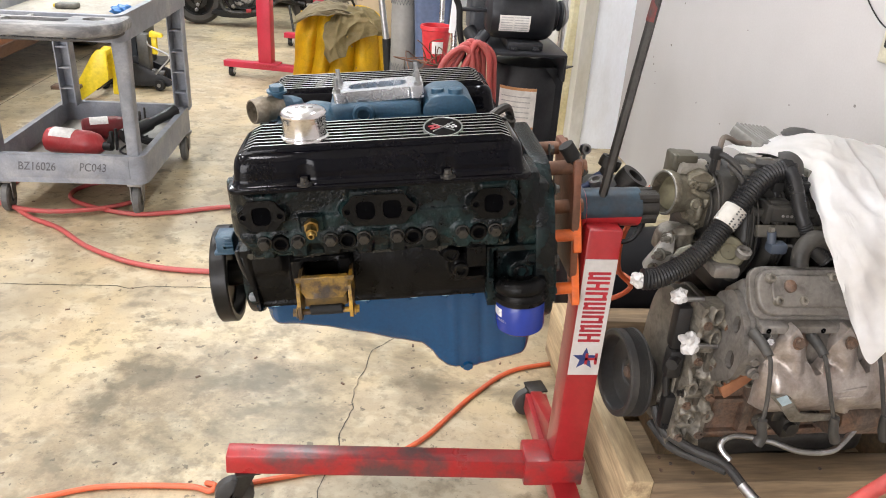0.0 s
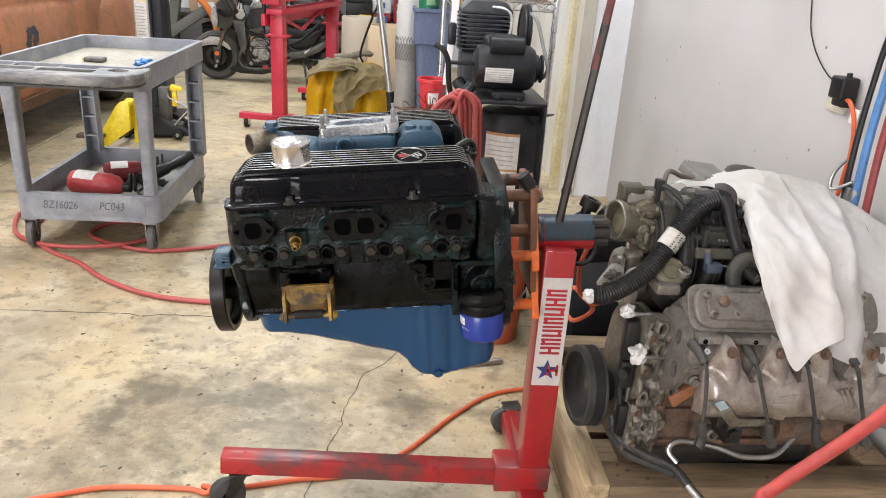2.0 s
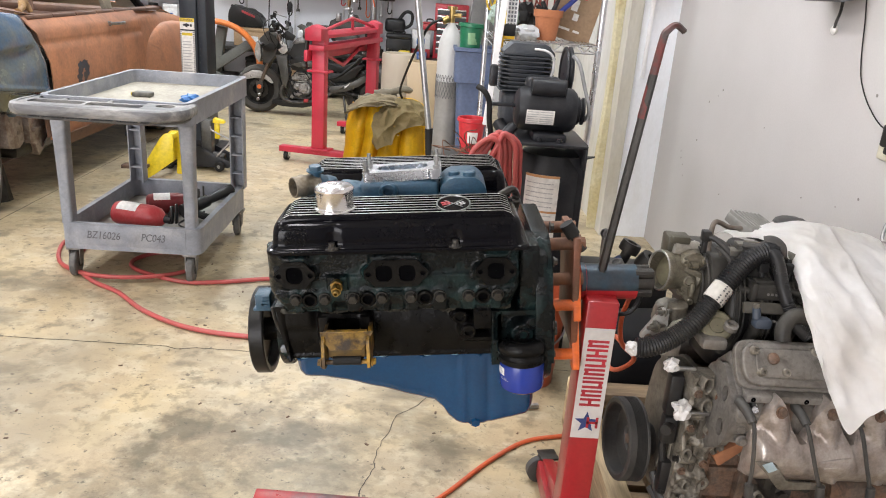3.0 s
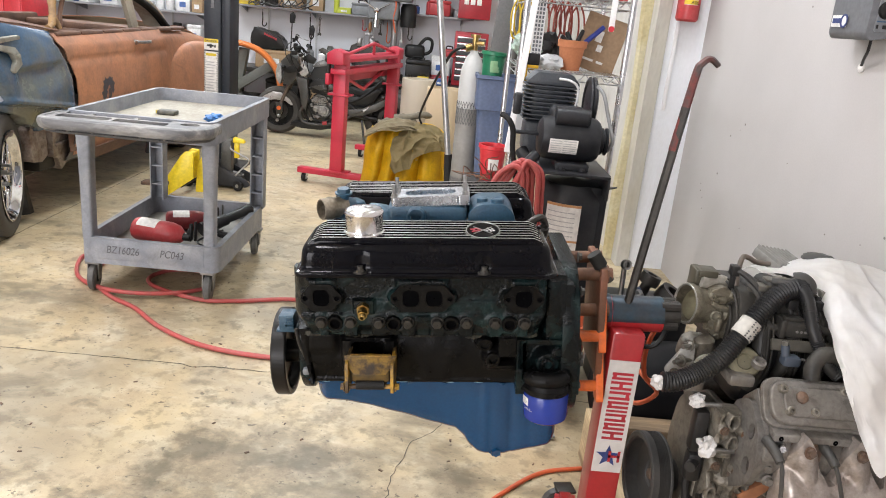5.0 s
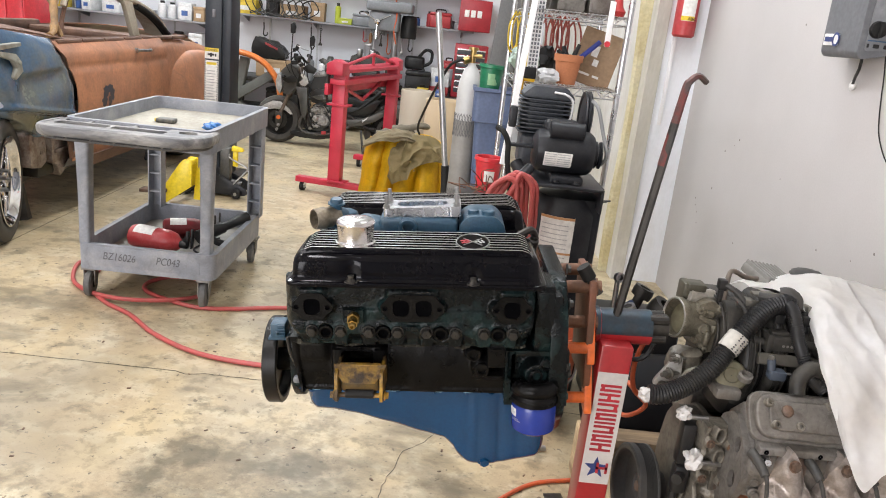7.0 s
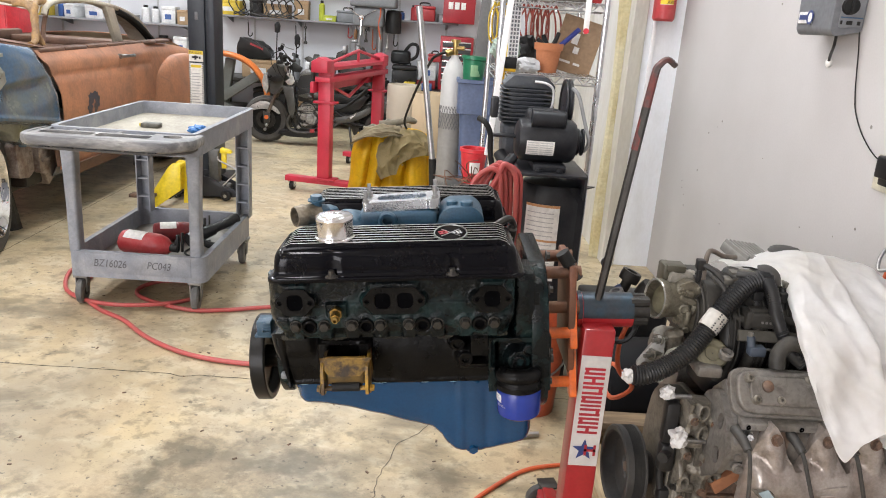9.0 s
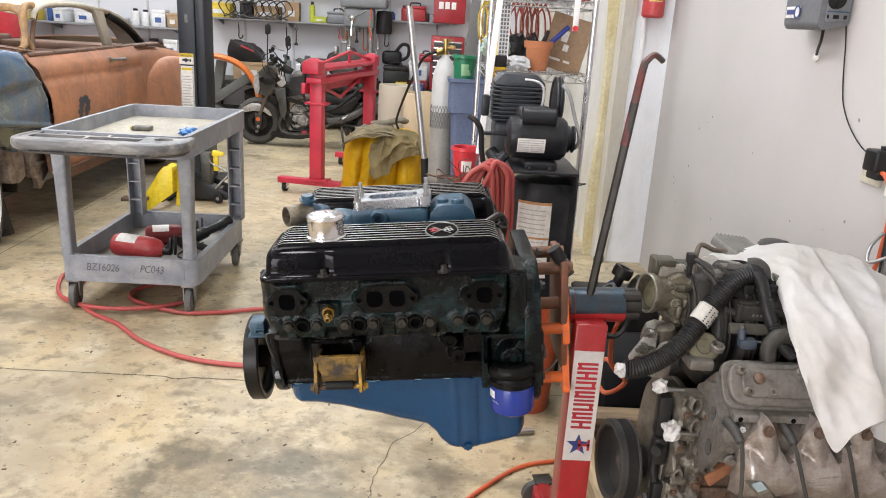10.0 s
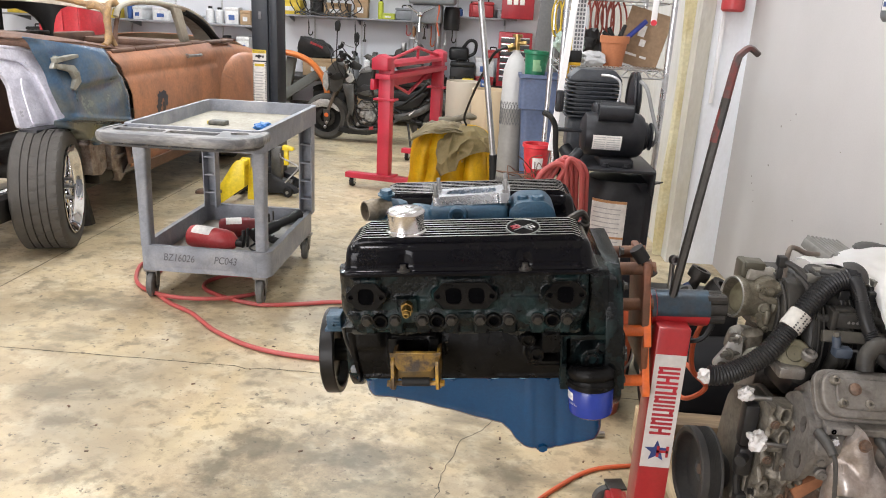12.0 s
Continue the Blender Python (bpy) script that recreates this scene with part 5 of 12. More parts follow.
for k in range(4):
    x = 0.170 + 0.116 * k
    lathe(bm, [(0.026, -0.02), (0.026, 0.006), (0.020, 0.010), (0.014, 0.010), (0.012, 0.0), (0.001, 0.0)], (x, -0.200, 0.180), (0, -1, -0.3), 20)
bits("plug_well", bm, CASTALU, head2)
# rocker cover on the near bank
VC = Matrix.Translation((0.353, -0.168, 0.291)) @ pose(0, 0, 0, 55, 0, 0)


def pad(bm, x0, x1, y0, y1, z0, z1, r, b, m):
    nb = B()
    prism(nb, rounded([(x0, y0), (x1, y0), (x1, y1), (x0, y1)], r, 5), z0, z1, "z", b, 3)
    bmesh.ops.transform(nb, matrix=m, verts=nb.verts)
    me = bpy.data.meshes.new("tmp")
    nb.to_mesh(me)
    nb.free()
    bm.from_mesh(me)
    bpy.data.meshes.remove(me)


bm = B()
pad(bm, -0.205, 0.25, -0.052, 0.052, -0.004, 0.010, 0.035, 0.003, VC)
rc = part("rocker_cover", bm, CASTALU, ls, "dirty grey aluminium rocker cover", smooth=40)
bm = B()
pad(bm, -0.197, 0.24, -0.046, 0.046, 0.008, 0.026, 0.040, 0.006, VC)
part("cover_dome", bm, CASTALU, rc, smooth=40)
bm = B()
pad(bm, -0.172, 0.22, -0.030, 0.032, 0.024, 0.033, 0.026, 0.004, VC)
part("cover_crown", bm, CASTALU, rc, smooth=40)
bm = B()
for x, y in ((-0.172, 0.026), (-0.160, -0.018), (-0.108, -0.018), (-0.04, 0.028), (0.02, -0.018), (0.09, 0.028), (0.15, -0.018), (0.20, 0.026)):
    p = VC @ Vector((x, y, 0.022))
    n = (VC.to_3x3() @ Vector((0, 0, 1)))
    lathe(bm, [(0.0105, 0), (0.009, 0.014), (0.007, 0.016), (0.004, 0.016), (0.0035, 0.010), (0.001, 0.010)], p, n, 14)
bits("cover_stud", bm, CASTLIGHT, rc)
bm = B()
p, n = VC @ Vector((-0.135, 0.010, 0.030)), VC.to_3x3() @ Vector((0, 0, 1))
lathe(bm, [(0.013, 0), (0.012, 0.008), (0.008, 0.011), (0.001, 0.012)], p, n, 18)
part("filler_plug", bm, IRON, rc)
# heat-browned port lumps on the head
PEAK = (0.222, 0.334, 0.440, 0.552)
bm = B()
for x in PEAK:
    g = bmesh.ops.create_icosphere(bm, subdivisions=3, radius=1)
    for v in g["verts"]:
        v.co = Vector((x + 0.026 + v.co.x * 0.046, -0.196 + v.co.y * 0.030, 0.196 + v.co.z * 0.048)) + 0.003 * noise.noise_vector(v.co * 2.5)
bits("exhaust_port", bm, PORTIRON, head2, gap=-0.02)
# ledge, drillings and studs along the head
bm = B()
prism(bm, rounded([(-0.205, 0.226), (-0.222, 0.232), (-0.220, 0.246), (-0.190, 0.256)], 0.003), 0.165, 0.622, "x", 0.002)
part("head_ledge", bm, CASTALU, head2)
# Plain black discs painted like dark holes; nothing is drilled.
bm = B()
for x in (0.178, 0.295, 0.385, 0.505):
    lathe(bm, [(0.0055, 0), (0.001, 0.0004)], (x, -0.2228, 0.239), (0, -1, 0.1), 10)
bits("drilling", bm, VOID, head2)
bm = B()
lathe(bm, [(0.012, 0), (0.012, 0.010), (0.009, 0.012), (0.009, 0.030), (0.007, 0.033), (0.001, 0.033)], (0.190, -0.205, 0.212), (-0.35, -1, 0.35), 6)
part("temperature_plug", bm, ALU, head2, "bright steel plug")
bm = B()
prism(bm, rounded([(0.152, 0.125), (0.215, 0.120), (0.232, 0.170), (0.205, 0.200), (0.160, 0.205)], 0.015), -0.205, -0.150, "y", 0.008)
for x, z in ((0.172, 0.165), (0.182, 0.135)):
    lathe(bm, [(0.013, 0), (0.013, 0.008), (0.009, 0.010), (0.008, 0.018), (0.001, 0.018)], (x, -0.204, z), (0, -1, 0), 12)
bits("accessory_pad", bm, CASTALU, head2)


# exhaust manifold: a log with a pointed tooth up to each port
def man_top(x):
    t = 0.162 + 0.006 * math.sin(x * 60)
    for p in PEAK:
        d = abs(x - p - 0.004) / (0.058 if x > p else 0.034)
        t = max(t, 0.162 + 0.092 * (1 - min(1, d) ** 1.25)) if d < 1 else t
    return t


def man_at(x, v, nx):
    zt = man_top(x)
    zb = 0.064 - 0.035 * max(0, x - 0.48) / 0.2
    z = zb + (zt - zb) * v
    c = (z - (zb + 0.05)) / 0.058
    log = math.sqrt(max(0.0, 1 - c * c)) if abs(c) < 1 else 0.0
    tooth = 0.0
    for p in PEAK:
        d = abs(x - p - 0.004 - (0.254 - z) * 0.22)
        tooth = max(tooth, max(0.0, 1 - (d / 0.034) ** 2))
    up = max(0.0, (z - 0.15) / 0.10)
    y = -0.222 - max(0.042 * log, (0.034 - 0.018 * up) * tooth, 0.008)
    end = max(0.0, 1 - nx / 0.06)
    return Vector((x, y + 0.03 * end * end, z)) + 0.0022 * noise.noise_vector(Vector((x, 0, z)) * 45)


bm = B()
NU, NV = 120, 30
front, back = [], []
for i in range(NU + 1):
    x = 0.190 + 0.50 * i / NU
    front.append([bm.verts.new(man_at(x, j / NV, i / NU)) for j in range(NV + 1)])
    back.append([bm.verts.new((v.co.x, -0.212, v.co.z)) for v in front[-1]])
for i in range(NU):
    for j in range(NV):
        bm.faces.new((front[i][j], front[i + 1][j], front[i + 1][j + 1], front[i][j + 1]))
        bm.faces.new((back[i][j], back[i][j + 1], back[i + 1][j + 1], back[i + 1][j]))
    for j in (0, NV):
        bm.faces.new((front[i][j], back[i][j], back[i + 1][j], front[i + 1][j]))
for i in (0, NU):
    for j in range(NV):
        bm.faces.new((front[i][j], front[i][j + 1], back[i][j + 1], back[i][j]))
mf = part("exhaust_manifold", bm, HEATIRON, ls, "heat-stained cast exhaust manifold", smooth=50)
bm = B()
for x in PEAK:
    bolt(bm, (x + 0.008, -0.246, 0.226), (0.1, -1, 0.35), 0.0095, 0.010)
bits("manifold_bolt", bm, IRON, mf)
bm = B()
for x0, z0, x1, z1 in ((0.335, 0.122, 0.40, 0.132), (0.345, 0.108, 0.395, 0.112), (0.500, 0.148, 0.53, 0.098), (0.512, 0.150, 0.542, 0.100), (0.524, 0.152, 0.554, 0.102)):
    rod(bm, (x0, -0.262, z0), (x1, -0.262, z1), 0.0035, seg=8)
bits("raised_rib", bm, HEATIRON, mf)
bm = B()
prism(bm, rounded([(0.188, 0.122), (0.215, 0.098), (0.255, 0.056), (0.36, 0.058), (0.36, 0.070), (0.27, 0.076), (0.235, 0.118)], 0.006), -0.268, -0.262, "y", 0.002)
part("heat_shield", bm, CASTLIGHT, mf, "thin pale heat shield")
bm = B()
prism(bm, [(0.204, 0.116), (0.222, 0.098), (0.240, 0.106), (0.224, 0.124)], -0.2705, -0.269, "y")
part("shield_sticker", bm, mat("pale_blue_sticker", (0.36, 0.46, 0.5), 0.4), mf)
# plug leads
LEAD = mat("grey_silicone_lead", (0.032, 0.031, 0.029), 0.55, 0, (0.07, 0.064, 0.055), 16, 0.7, 0.1, 120, 0.12)
for k, (x, xe) in enumerate(((0.165, 0.188), (0.282, 0.345), (0.400, 0.458), (0.518, 0.575))):
    bm = B()
    hose(bm, [(x, -0.240, 0.214), (x + 0.003, -0.266, 0.198), (0.5 * x + 0.5 * xe, -0.280, 0.12), (xe - 0.01, -0.284, 0.070)], 0.0042, 8)
    lead = part("plug_lead", bm, LEAD, ls, "grey spark plug lead with fat boots")
    bm = B()
    hose(bm, [(x - 0.006, -0.205, 0.226), (x - 0.002, -0.235, 0.219), (x + 0.002, -0.258, 0.206)], 0.0115, 14, 4, taper=0.8)
    part("plug_boot", bm, LEAD, lead)
    bm = B()
    e = Vector((xe - 0.008, -0.286, 0.080))
    hose(bm, [e + Vector((-0.004, 0, 0)), e + Vector((0.0, 0, -0.022)), e + Vector((0.006, 0, -0.04)), e + Vector((0.016 if k else 0.002, 0, -0.058))], 0.0085, 12, 4, taper=1.3)
    part("coil_boot", bm, LEAD, lead)
# starter, bracket and sump clutter under the manifold
bm = B()
rod(bm, (0.40, -0.195, 0.02), (0.56, -0.195, 0.015), 0.045, seg=24)
part("starter", bm, IRON, ls, "rusty starter body")
bm = B()
box(bm, (0.27, -0.20, 0.0), (0.38, -0.13, 0.04), 0.008)
box(bm, (0.29, -0.215, -0.03), (0.33, -0.15, 0.02), 0.006)
rod(bm, (0.305, -0.21, 0.0), (0.305, -0.225, 0.0), 0.014, seg=14)
rod(bm, (0.36, -0.195, 0.02), (0.36, -0.215, 0.02), 0.011, seg=6)
part("starter_bracket", bm, DARKSTEEL, ls)
bm = B()
rod(bm, (0.60, -0.21, -0.005), (0.60, -0.26, -0.005), 0.028, seg=20)
rod(bm, (0.60, -0.255, -0.005), (0.60, -0.265, -0.005), 0.014, seg=6)
part("side_flange", bm, IRON, ls)
# throttle body
TD = Vector((-0.965, -0.235, 0.075)).normalized()
TC = Vector((0.600, 0.252, 0.784))
TF = Matrix.Translation(TC) @ frame_to(TD)
bm = B()
lathe(bm, [(0.047, -0.075), (0.049, -0.062), (0.043, -0.056), (0.041, -0.020), (0.0435, -0.004), (0.0465, 0.002), (0.0475, 0.012), (0.0465, 0.0155), (0.0425, 0.0155), (0.0400, 0.008), (0.0395, -0.03), (0.001, -0.034)], TC, TD, 44)
tb = wpart("throttle_body", bm, TBALU, ls, "dirty aluminium throttle body", smooth=40)
# Bore edge gets a ring of much brighter metal than the body.
bm = B()
lathe(bm, [(0.0415, 0.0140), (0.0428, 0.0172), (0.0458, 0.0172), (0.0468, 0.0145)], TC, TD, 44)
wpart("bore_rim", bm, mat("bright_bore_rim", (0.62, 0.61, 0.58), 0.3, 0.8, (0.2, 0.19, 0.17), 30, 0.7), tb)
# Plate colour is toned dark for the shaded inside of the bore.
bm = B()
lathe(bm, [(0.0392, -0.001), (0.0392, 0.001), (0.001, 0.0018)], TC - TD * 0.014, TD + Vector((0.0, -0.25, 0.35)), 30)
wpart("butterfly", bm, mat("dark_olive_plate", (0.20, 0.18, 0.11), 0.45, 0.4, (0.08, 0.07, 0.04), 20, 0.8), tb)
# drive motor on top, gear housing beside it, lugs and screws
bm = B()
rod(bm, (0.612, 0.268, 0.836), (0.668, 0.280, 0.828), 0.0195, seg=24)
lathe(bm, [(0.0205, 0), (0.0215, 0.003), (0.0205, 0.010), (0.012, 0.014), (0.001, 0.015)], (0.664, 0.279, 0.8285), (1, 0.2, -0.14), 24)
wpart("drive_motor", bm, mat("chalky_grey_motor_can", (0.33, 0.31, 0.27), 0.5, 0.3, (0.20, 0.18, 0.14), 24, 0.8, 0.3, 150, 0.12), tb, "pale grey motor can", smooth=40)
bm = B()
box(bm, (0.600, 0.262, 0.812), (0.622, 0.312, 0.862), 0.006, 2)
box(bm, (0.606, 0.255, 0.846), (0.650, 0.300, 0.864), 0.005, 2)
wpart("top_plate", bm, mat("sooty_olive_plate", (0.085, 0.078, 0.058), 0.5, 0.3, (0.05, 0.045, 0.03), 30, 0.8, 0.4), tb)
gh = [(0.628, 0.826), (0.650, 0.838), (0.672, 0.834), (0.684, 0.815), (0.690, 0.775), (0.698, 0.735), (0.680, 0.716), (0.655, 0.716), (0.640, 0.735), (0.632, 0.775)]
bm = B()
prism(bm, rounded(gh, 0.010, 4), 0.226, 0.285, "y", 0.008, 3)
box(bm, (0.632, 0.216, 0.788), (0.676, 0.232, 0.802), 0.004, 2, Matrix.Translation((0.65, 0.22, 0.795)) @ pose(0, 0, 0, 0, 18, 0) @ Matrix.Translation((-0.65, -0.22, -0.795)))
box(bm, (0.650, 0.212, 0.735), (0.664, 0.232, 0.770), 0.005, 2)
bmesh.ops.subdivide_edges(bm, edges=[e for e in bm.edges if e.calc_length() > 0.02], cuts=3, use_grid_fill=True)
for v in bm.verts:
    v.co += 0.0016 * noise.noise_vector(v.co * 70)
gear = wpart("actuator_housing", bm, TBALU, tb, smooth=50)
bm = B()
lathe(bm, [(0.0135, -0.010), (0.0130, 0.006), (0.0095, 0.0085), (0.0085, 0.003), (0.001, 0.003)], (0.648, 0.222, 0.772), (-0.15, -1, 0.1), 20)
for x, z in ((0.634, 0.815), (0.678, 0.822), (0.690, 0.745), (0.660, 0.722)):
    lathe(bm, [(0.0085, -0.010), (0.0085, 0.004), (0.006, 0.006), (0.003, 0.006), (0.003, 0.002), (0.001, 0.002)], (x, 0.226, z), (0, -1, 0), 12)
bmesh.ops.transform(bm, matrix=world_of(tb).inverted(), verts=bm.verts)
bits("housing_screw", bm, TBALU, tb)
bm = B()
for a in (35, 125, 215, 305):
    c = TF @ Vector((0.050 * math.cos(radians(a)), 0.050 * math.sin(radians(a)), -0.050))
    rod(bm, c, c + TD * 0.016, 0.0090, seg=12)
    rod(bm, c + TD * 0.016, c + TD * 0.022, 0.0065, seg=6)
bmesh.ops.transform(bm, matrix=world_of(tb).inverted(), verts=bm.verts)
bits("flange_bolt", bm, TBALU, tb)
# intake: black plastic body with runners
bm = B()
prism(bm, rounded([(-0.030, 0.21), (-0.055, 0.30), (-0.045, 0.39), (-0.01, 0.440), (0.10, 0.455), (0.19, 0.44), (0.24, 0.36), (0.22, 0.21)], 0.03), 0.175, 0.66, "x", 0.01)
ik = part("intake_manifold", bm, BLACKPLASTIC, ls, "dusty black plastic intake manifold")
DUSTPLASTIC = mat("dust_covered_black_plastic", (0.020, 0.019, 0.017), 0.5, 0, (0.060, 0.055, 0.047), 14, 0.8, 0.2, 150, 0.15, spec=0.3)
for k in range(7):
    x = 0.180 + k * 0.062
    bm = B()
    hose(bm, [(x, -0.050, 0.27), (x, -0.072, 0.34), (x, -0.040, 0.425), (x, 0.04, 0.468), (x, 0.11, 0.462)], 0.021, 12, 6)
    for q in (-0.011, 0.0, 0.011):
        hose(bm, [(x + q, -0.074, 0.285), (x + q, -0.095, 0.345), (x + q, -0.060, 0.437), (x + q, 0.035, 0.488)], 0.0022, 6, 5)
    part("runner", bm, DUSTPLASTIC, ik, smooth=50)
bm = B()
prism(bm, rounded([(-0.035, 0.32), (-0.045, 0.42), (-0.01, 0.475), (0.14, 0.475), (0.18, 0.42), (0.18, 0.32)], 0.02), 0.130, 0.180, "x", 0.006)
fr = part("front_flange", bm, DUSTPLASTIC, ik)
# arched ribs on its front, fanned round the throttle neck
bm = B()
for k in range(6):
    a0 = radians(58 + 14 * k)
    hose(bm, [(0.128, 0.045 + 0.030 * math.cos(a0), 0.385 + 0.030 * math.sin(a0)), (0.122, 0.045 + 0.062 * math.cos(a0), 0.385 + 0.062 * math.sin(a0)), (0.132, 0.045 + 0.098 * math.cos(a0), 0.385 + 0.094 * math.sin(a0))], 0.0026, 6, 4)
for r in (0.034, 0.060, 0.088):
    hose(bm, [(0.126, 0.045 + r * math.cos(a), 0.385 + r * math.sin(a)) for a in [radians(40 + 20 * j) for j in range(9)]], 0.0030, 6, 3)
for k in range(5):
    box(bm, (0.150, -0.052 + 0.004 * k, 0.325 + 0.026 * k), (0.182, -0.034 + 0.004 * k, 0.329 + 0.026 * k), 0.001)
part("moulded_rib", bm, DUSTPLASTIC, fr)
# thin pipes over the front
bm = B()
hose(bm, [(0.684, 0.235, 0.835), (0.690, 0.255, 0.865), (0.698, 0.272, 0.889), (0.708, 0.284, 0.8965), (0.724, 0.292, 0.892), (0.747, 0.302, 0.881), (0.785, 0.322, 0.874)], 0.0058, 10)
wpart("vent_pipe", bm, mat("faded_brown_pipe", (0.11, 0.085, 0.066), 0.55, 0, (0.17, 0.14, 0.115), 20, 0.7), ls)
bm = B()
hose(bm, [(0.668, 0.226, 0.880), (0.680, 0.218, 0.879), (0.698, 0.208, 0.869), (0.720, 0.198, 0.846), (0.734, 0.190, 0.815), (0.738, 0.188, 0.780)], 0.0065, 10)
wpart("breather_hose", bm, DUSTYRUBBER, ls)
bm = B()
hose(bm, [(0.690, 0.205, 0.862), (0.712, 0.185, 0.842), (0.722, 0.178, 0.812), (0.724, 0.176, 0.78)], 0.0045, 8)
wpart("breather_hose", bm, DUSTYRUBBER, ls)
bm = B()
hose(bm, [(0.742, 0.200, 0.872), (0.770, 0.188, 0.874), (0.792, 0.196, 0.879), (0.815, 0.205, 0.868)], 0.0075, 10)
wpart("breather_hose", bm, DUSTYRUBBER, ls)
bm = B()
box(bm, (0.660, 0.216, 0.868), (0.678, 0.238, 0.892), 0.003)
box(bm, (0.664, 0.220, 0.840), (0.674, 0.234, 0.870), 0.002)
wpart("pressure_sensor", bm, BLACKPLASTIC, ls)
# finned aluminium box and the dark lump behind it
MBX = Matrix.Translation((0.842, 0.385, 0.862)) @ pose(0, 0, 0, 14, 10, 24)
bm = B()
box(bm, (-0.052, -0.045, -0.014), (0.052, 0.045, 0.010), 0.004, 2, MBX)
module = wpart("control_module", bm, mat("dusty_grey_aluminium_fins", (0.22, 0.215, 0.20), 0.5, 0.3, (0.15, 0.14, 0.125), 20, 0.7, 0.2), ls, "finned grey aluminium control box")
for k in range(8):
    bm = B()
    box(bm, (-0.050 + k * 0.0135, -0.043, 0.008), (-0.0452 + k * 0.0135, 0.043, 0.018), 0.001, 1, MBX)
    wpart("fin", bm, MATS["dusty_grey_aluminium_fins"], module)
bm = B()
g = bmesh.ops.create_icosphere(bm, subdivisions=3, radius=1)
for v in g["verts"]:
    v.co = Vector((0.930 + v.co.x * 0.040, 0.385 + v.co.y * 0.035, 0.878 + v.co.z * 0.014)) + 0.004 * noise.noise_vector(v.co * 2.5)
wpart("rubber_cap", bm, DUSTYRUBBER, ls)
# fuel rail and clips over the runners
RAILM = mat("dull_zinc_rail", (0.20, 0.19, 0.165), 0.42, 0.6, (0.12, 0.11, 0.09), 24, 0.8, 0.15)
bm = B()
rod(bm, (0.700, 0.205, 0.850), (0.990, 0.232, 0.842), 0.0085, seg=14)
for x in (0.725, 0.800, 0.862):
    box(bm, (x - 0.010, 0.192, 0.846), (x + 0.010, 0.222, 0.860), 0.002)
wpart("fuel_rail", bm, RAILM, ls)
bm = B()
box(bm, (0.735, 0.208, 0.866), (0.800, 0.232, 0.872), 0.002)
box(bm, (0.748, 0.200, 0.872), (0.778, 0.214, 0.880), 0.002)
wpart("bracket_strip", bm, RAILM, ls)
for x in (0.735, 0.790, 0.850):
    bm = B()
    rod(bm, (x, 0.200, 0.845), (x + 0.002, 0.182, 0.800), 0.0085, seg=12)
    box(bm, (x - 0.011, 0.176, 0.818), (x + 0.011, 0.192, 0.840), 0.003)
    wpart("injector", bm, BLACKPLASTIC, ls)
# water pump casting, its studs and bracket
bm = B()
lathe(bm, [(0.019, 0), (0.021, 0.004), (0.019, 0.010), (0.0185, 0.040), (0.022, 0.046), (0.022, 0.054), (0.012, 0.058), (0.001, 0.058)], (0.640, 0.212, 0.668), (-0.25, -0.1, 1), 24)
prism(bm, rounded([(0.600, 0.640), (0.665, 0.636), (0.672, 0.690), (0.640, 0.702), (0.605, 0.690)], 0.012), 0.205, 0.300, "y", 0.006)
bmesh.ops.subdivide_edges(bm, edges=[e for e in bm.edges if e.calc_length() > 0.012], cuts=3, use_grid_fill=True)
for v in bm.verts:
    v.co += 0.0035 * noise.noise_vector(v.co * 55)
wo = wpart("water_outlet", bm, CASTLIGHT, ls, "grimy pale water pump casting", smooth=45)
bm = B()
prism(bm, rounded([(0.572, 0.612), (0.588, 0.640), (0.612, 0.690), (0.640, 0.700), (0.650, 0.672), (0.628, 0.640), (0.606, 0.606)], 0.006), 0.176, 0.182, "y", 0.001)
wpart("gasket_face", bm, mat("scraped_gasket_face", (0.42, 0.42, 0.36), 0.55, 0.2, (0.22, 0.21, 0.16), 40, 0.85, 0.3), wo, "pale scraped gasket face")
bm = B()
prism(bm, rounded([(0.545, 0.650), (0.588, 0.722), (0.602, 0.715), (0.606, 0.655), (0.588, 0.612), (0.560, 0.618)], 0.008), 0.182, 0.192, "y", 0.002)
wpart("bracket_plate", bm, mat("chalky_grey_bracket", (0.42, 0.41, 0.38), 0.6, 0.2, (0.2, 0.19, 0.17), 30, 0.8, 0.3), wo, "chalky grey bracket plate")
for (x, y, z), L_ in (((0.590, 0.190, 0.708), 0.030), ((0.575, 0.178, 0.676), 0.034), ((0.566, 0.172, 0.645), 0.030)):
    bm = B()
    rod(bm, (x + 0.03, y + 0.012, z), (x - L_ * 0.6, y - L_ * 0.5, z + 0.002), 0.0052, seg=10)
    bolt(bm, (x, y, z), (-0.77, -0.64, 0), 0.0105, 0.010)
    wpart("pump_stud", bm, RAILM, wo)
# boss and cap in the valley
bm = B()
lathe(bm, [(0.034, -0.02), (0.034, 0.008), (0.030, 0.012), (0.018, 0.013), (0.015, 0.008), (0.001, 0.008)], (0.690, 0.130, 0.706), (-0.1, -0.80, 0.60), 28)
wpart("valley_cap", bm, mat("olive_dusty_cap", (0.17, 0.155, 0.10), 0.6, 0.2, (0.10, 0.09, 0.06), 14, 0.7, 0.3), ls, "round olive cast cap")
bm = B()
box(bm, (0.650, 0.085, 0.668), (0.705, 0.165, 0.694), 0.008)
lathe(bm, [(0.015, 0), (0.015, 0.012), (0.010, 0.014), (0.009, 0.006), (0.001, 0.006)], (0.712, 0.110, 0.712), (0, -0.4, 1), 16)
wpart("valley_boss", bm, CASTALU, ls)
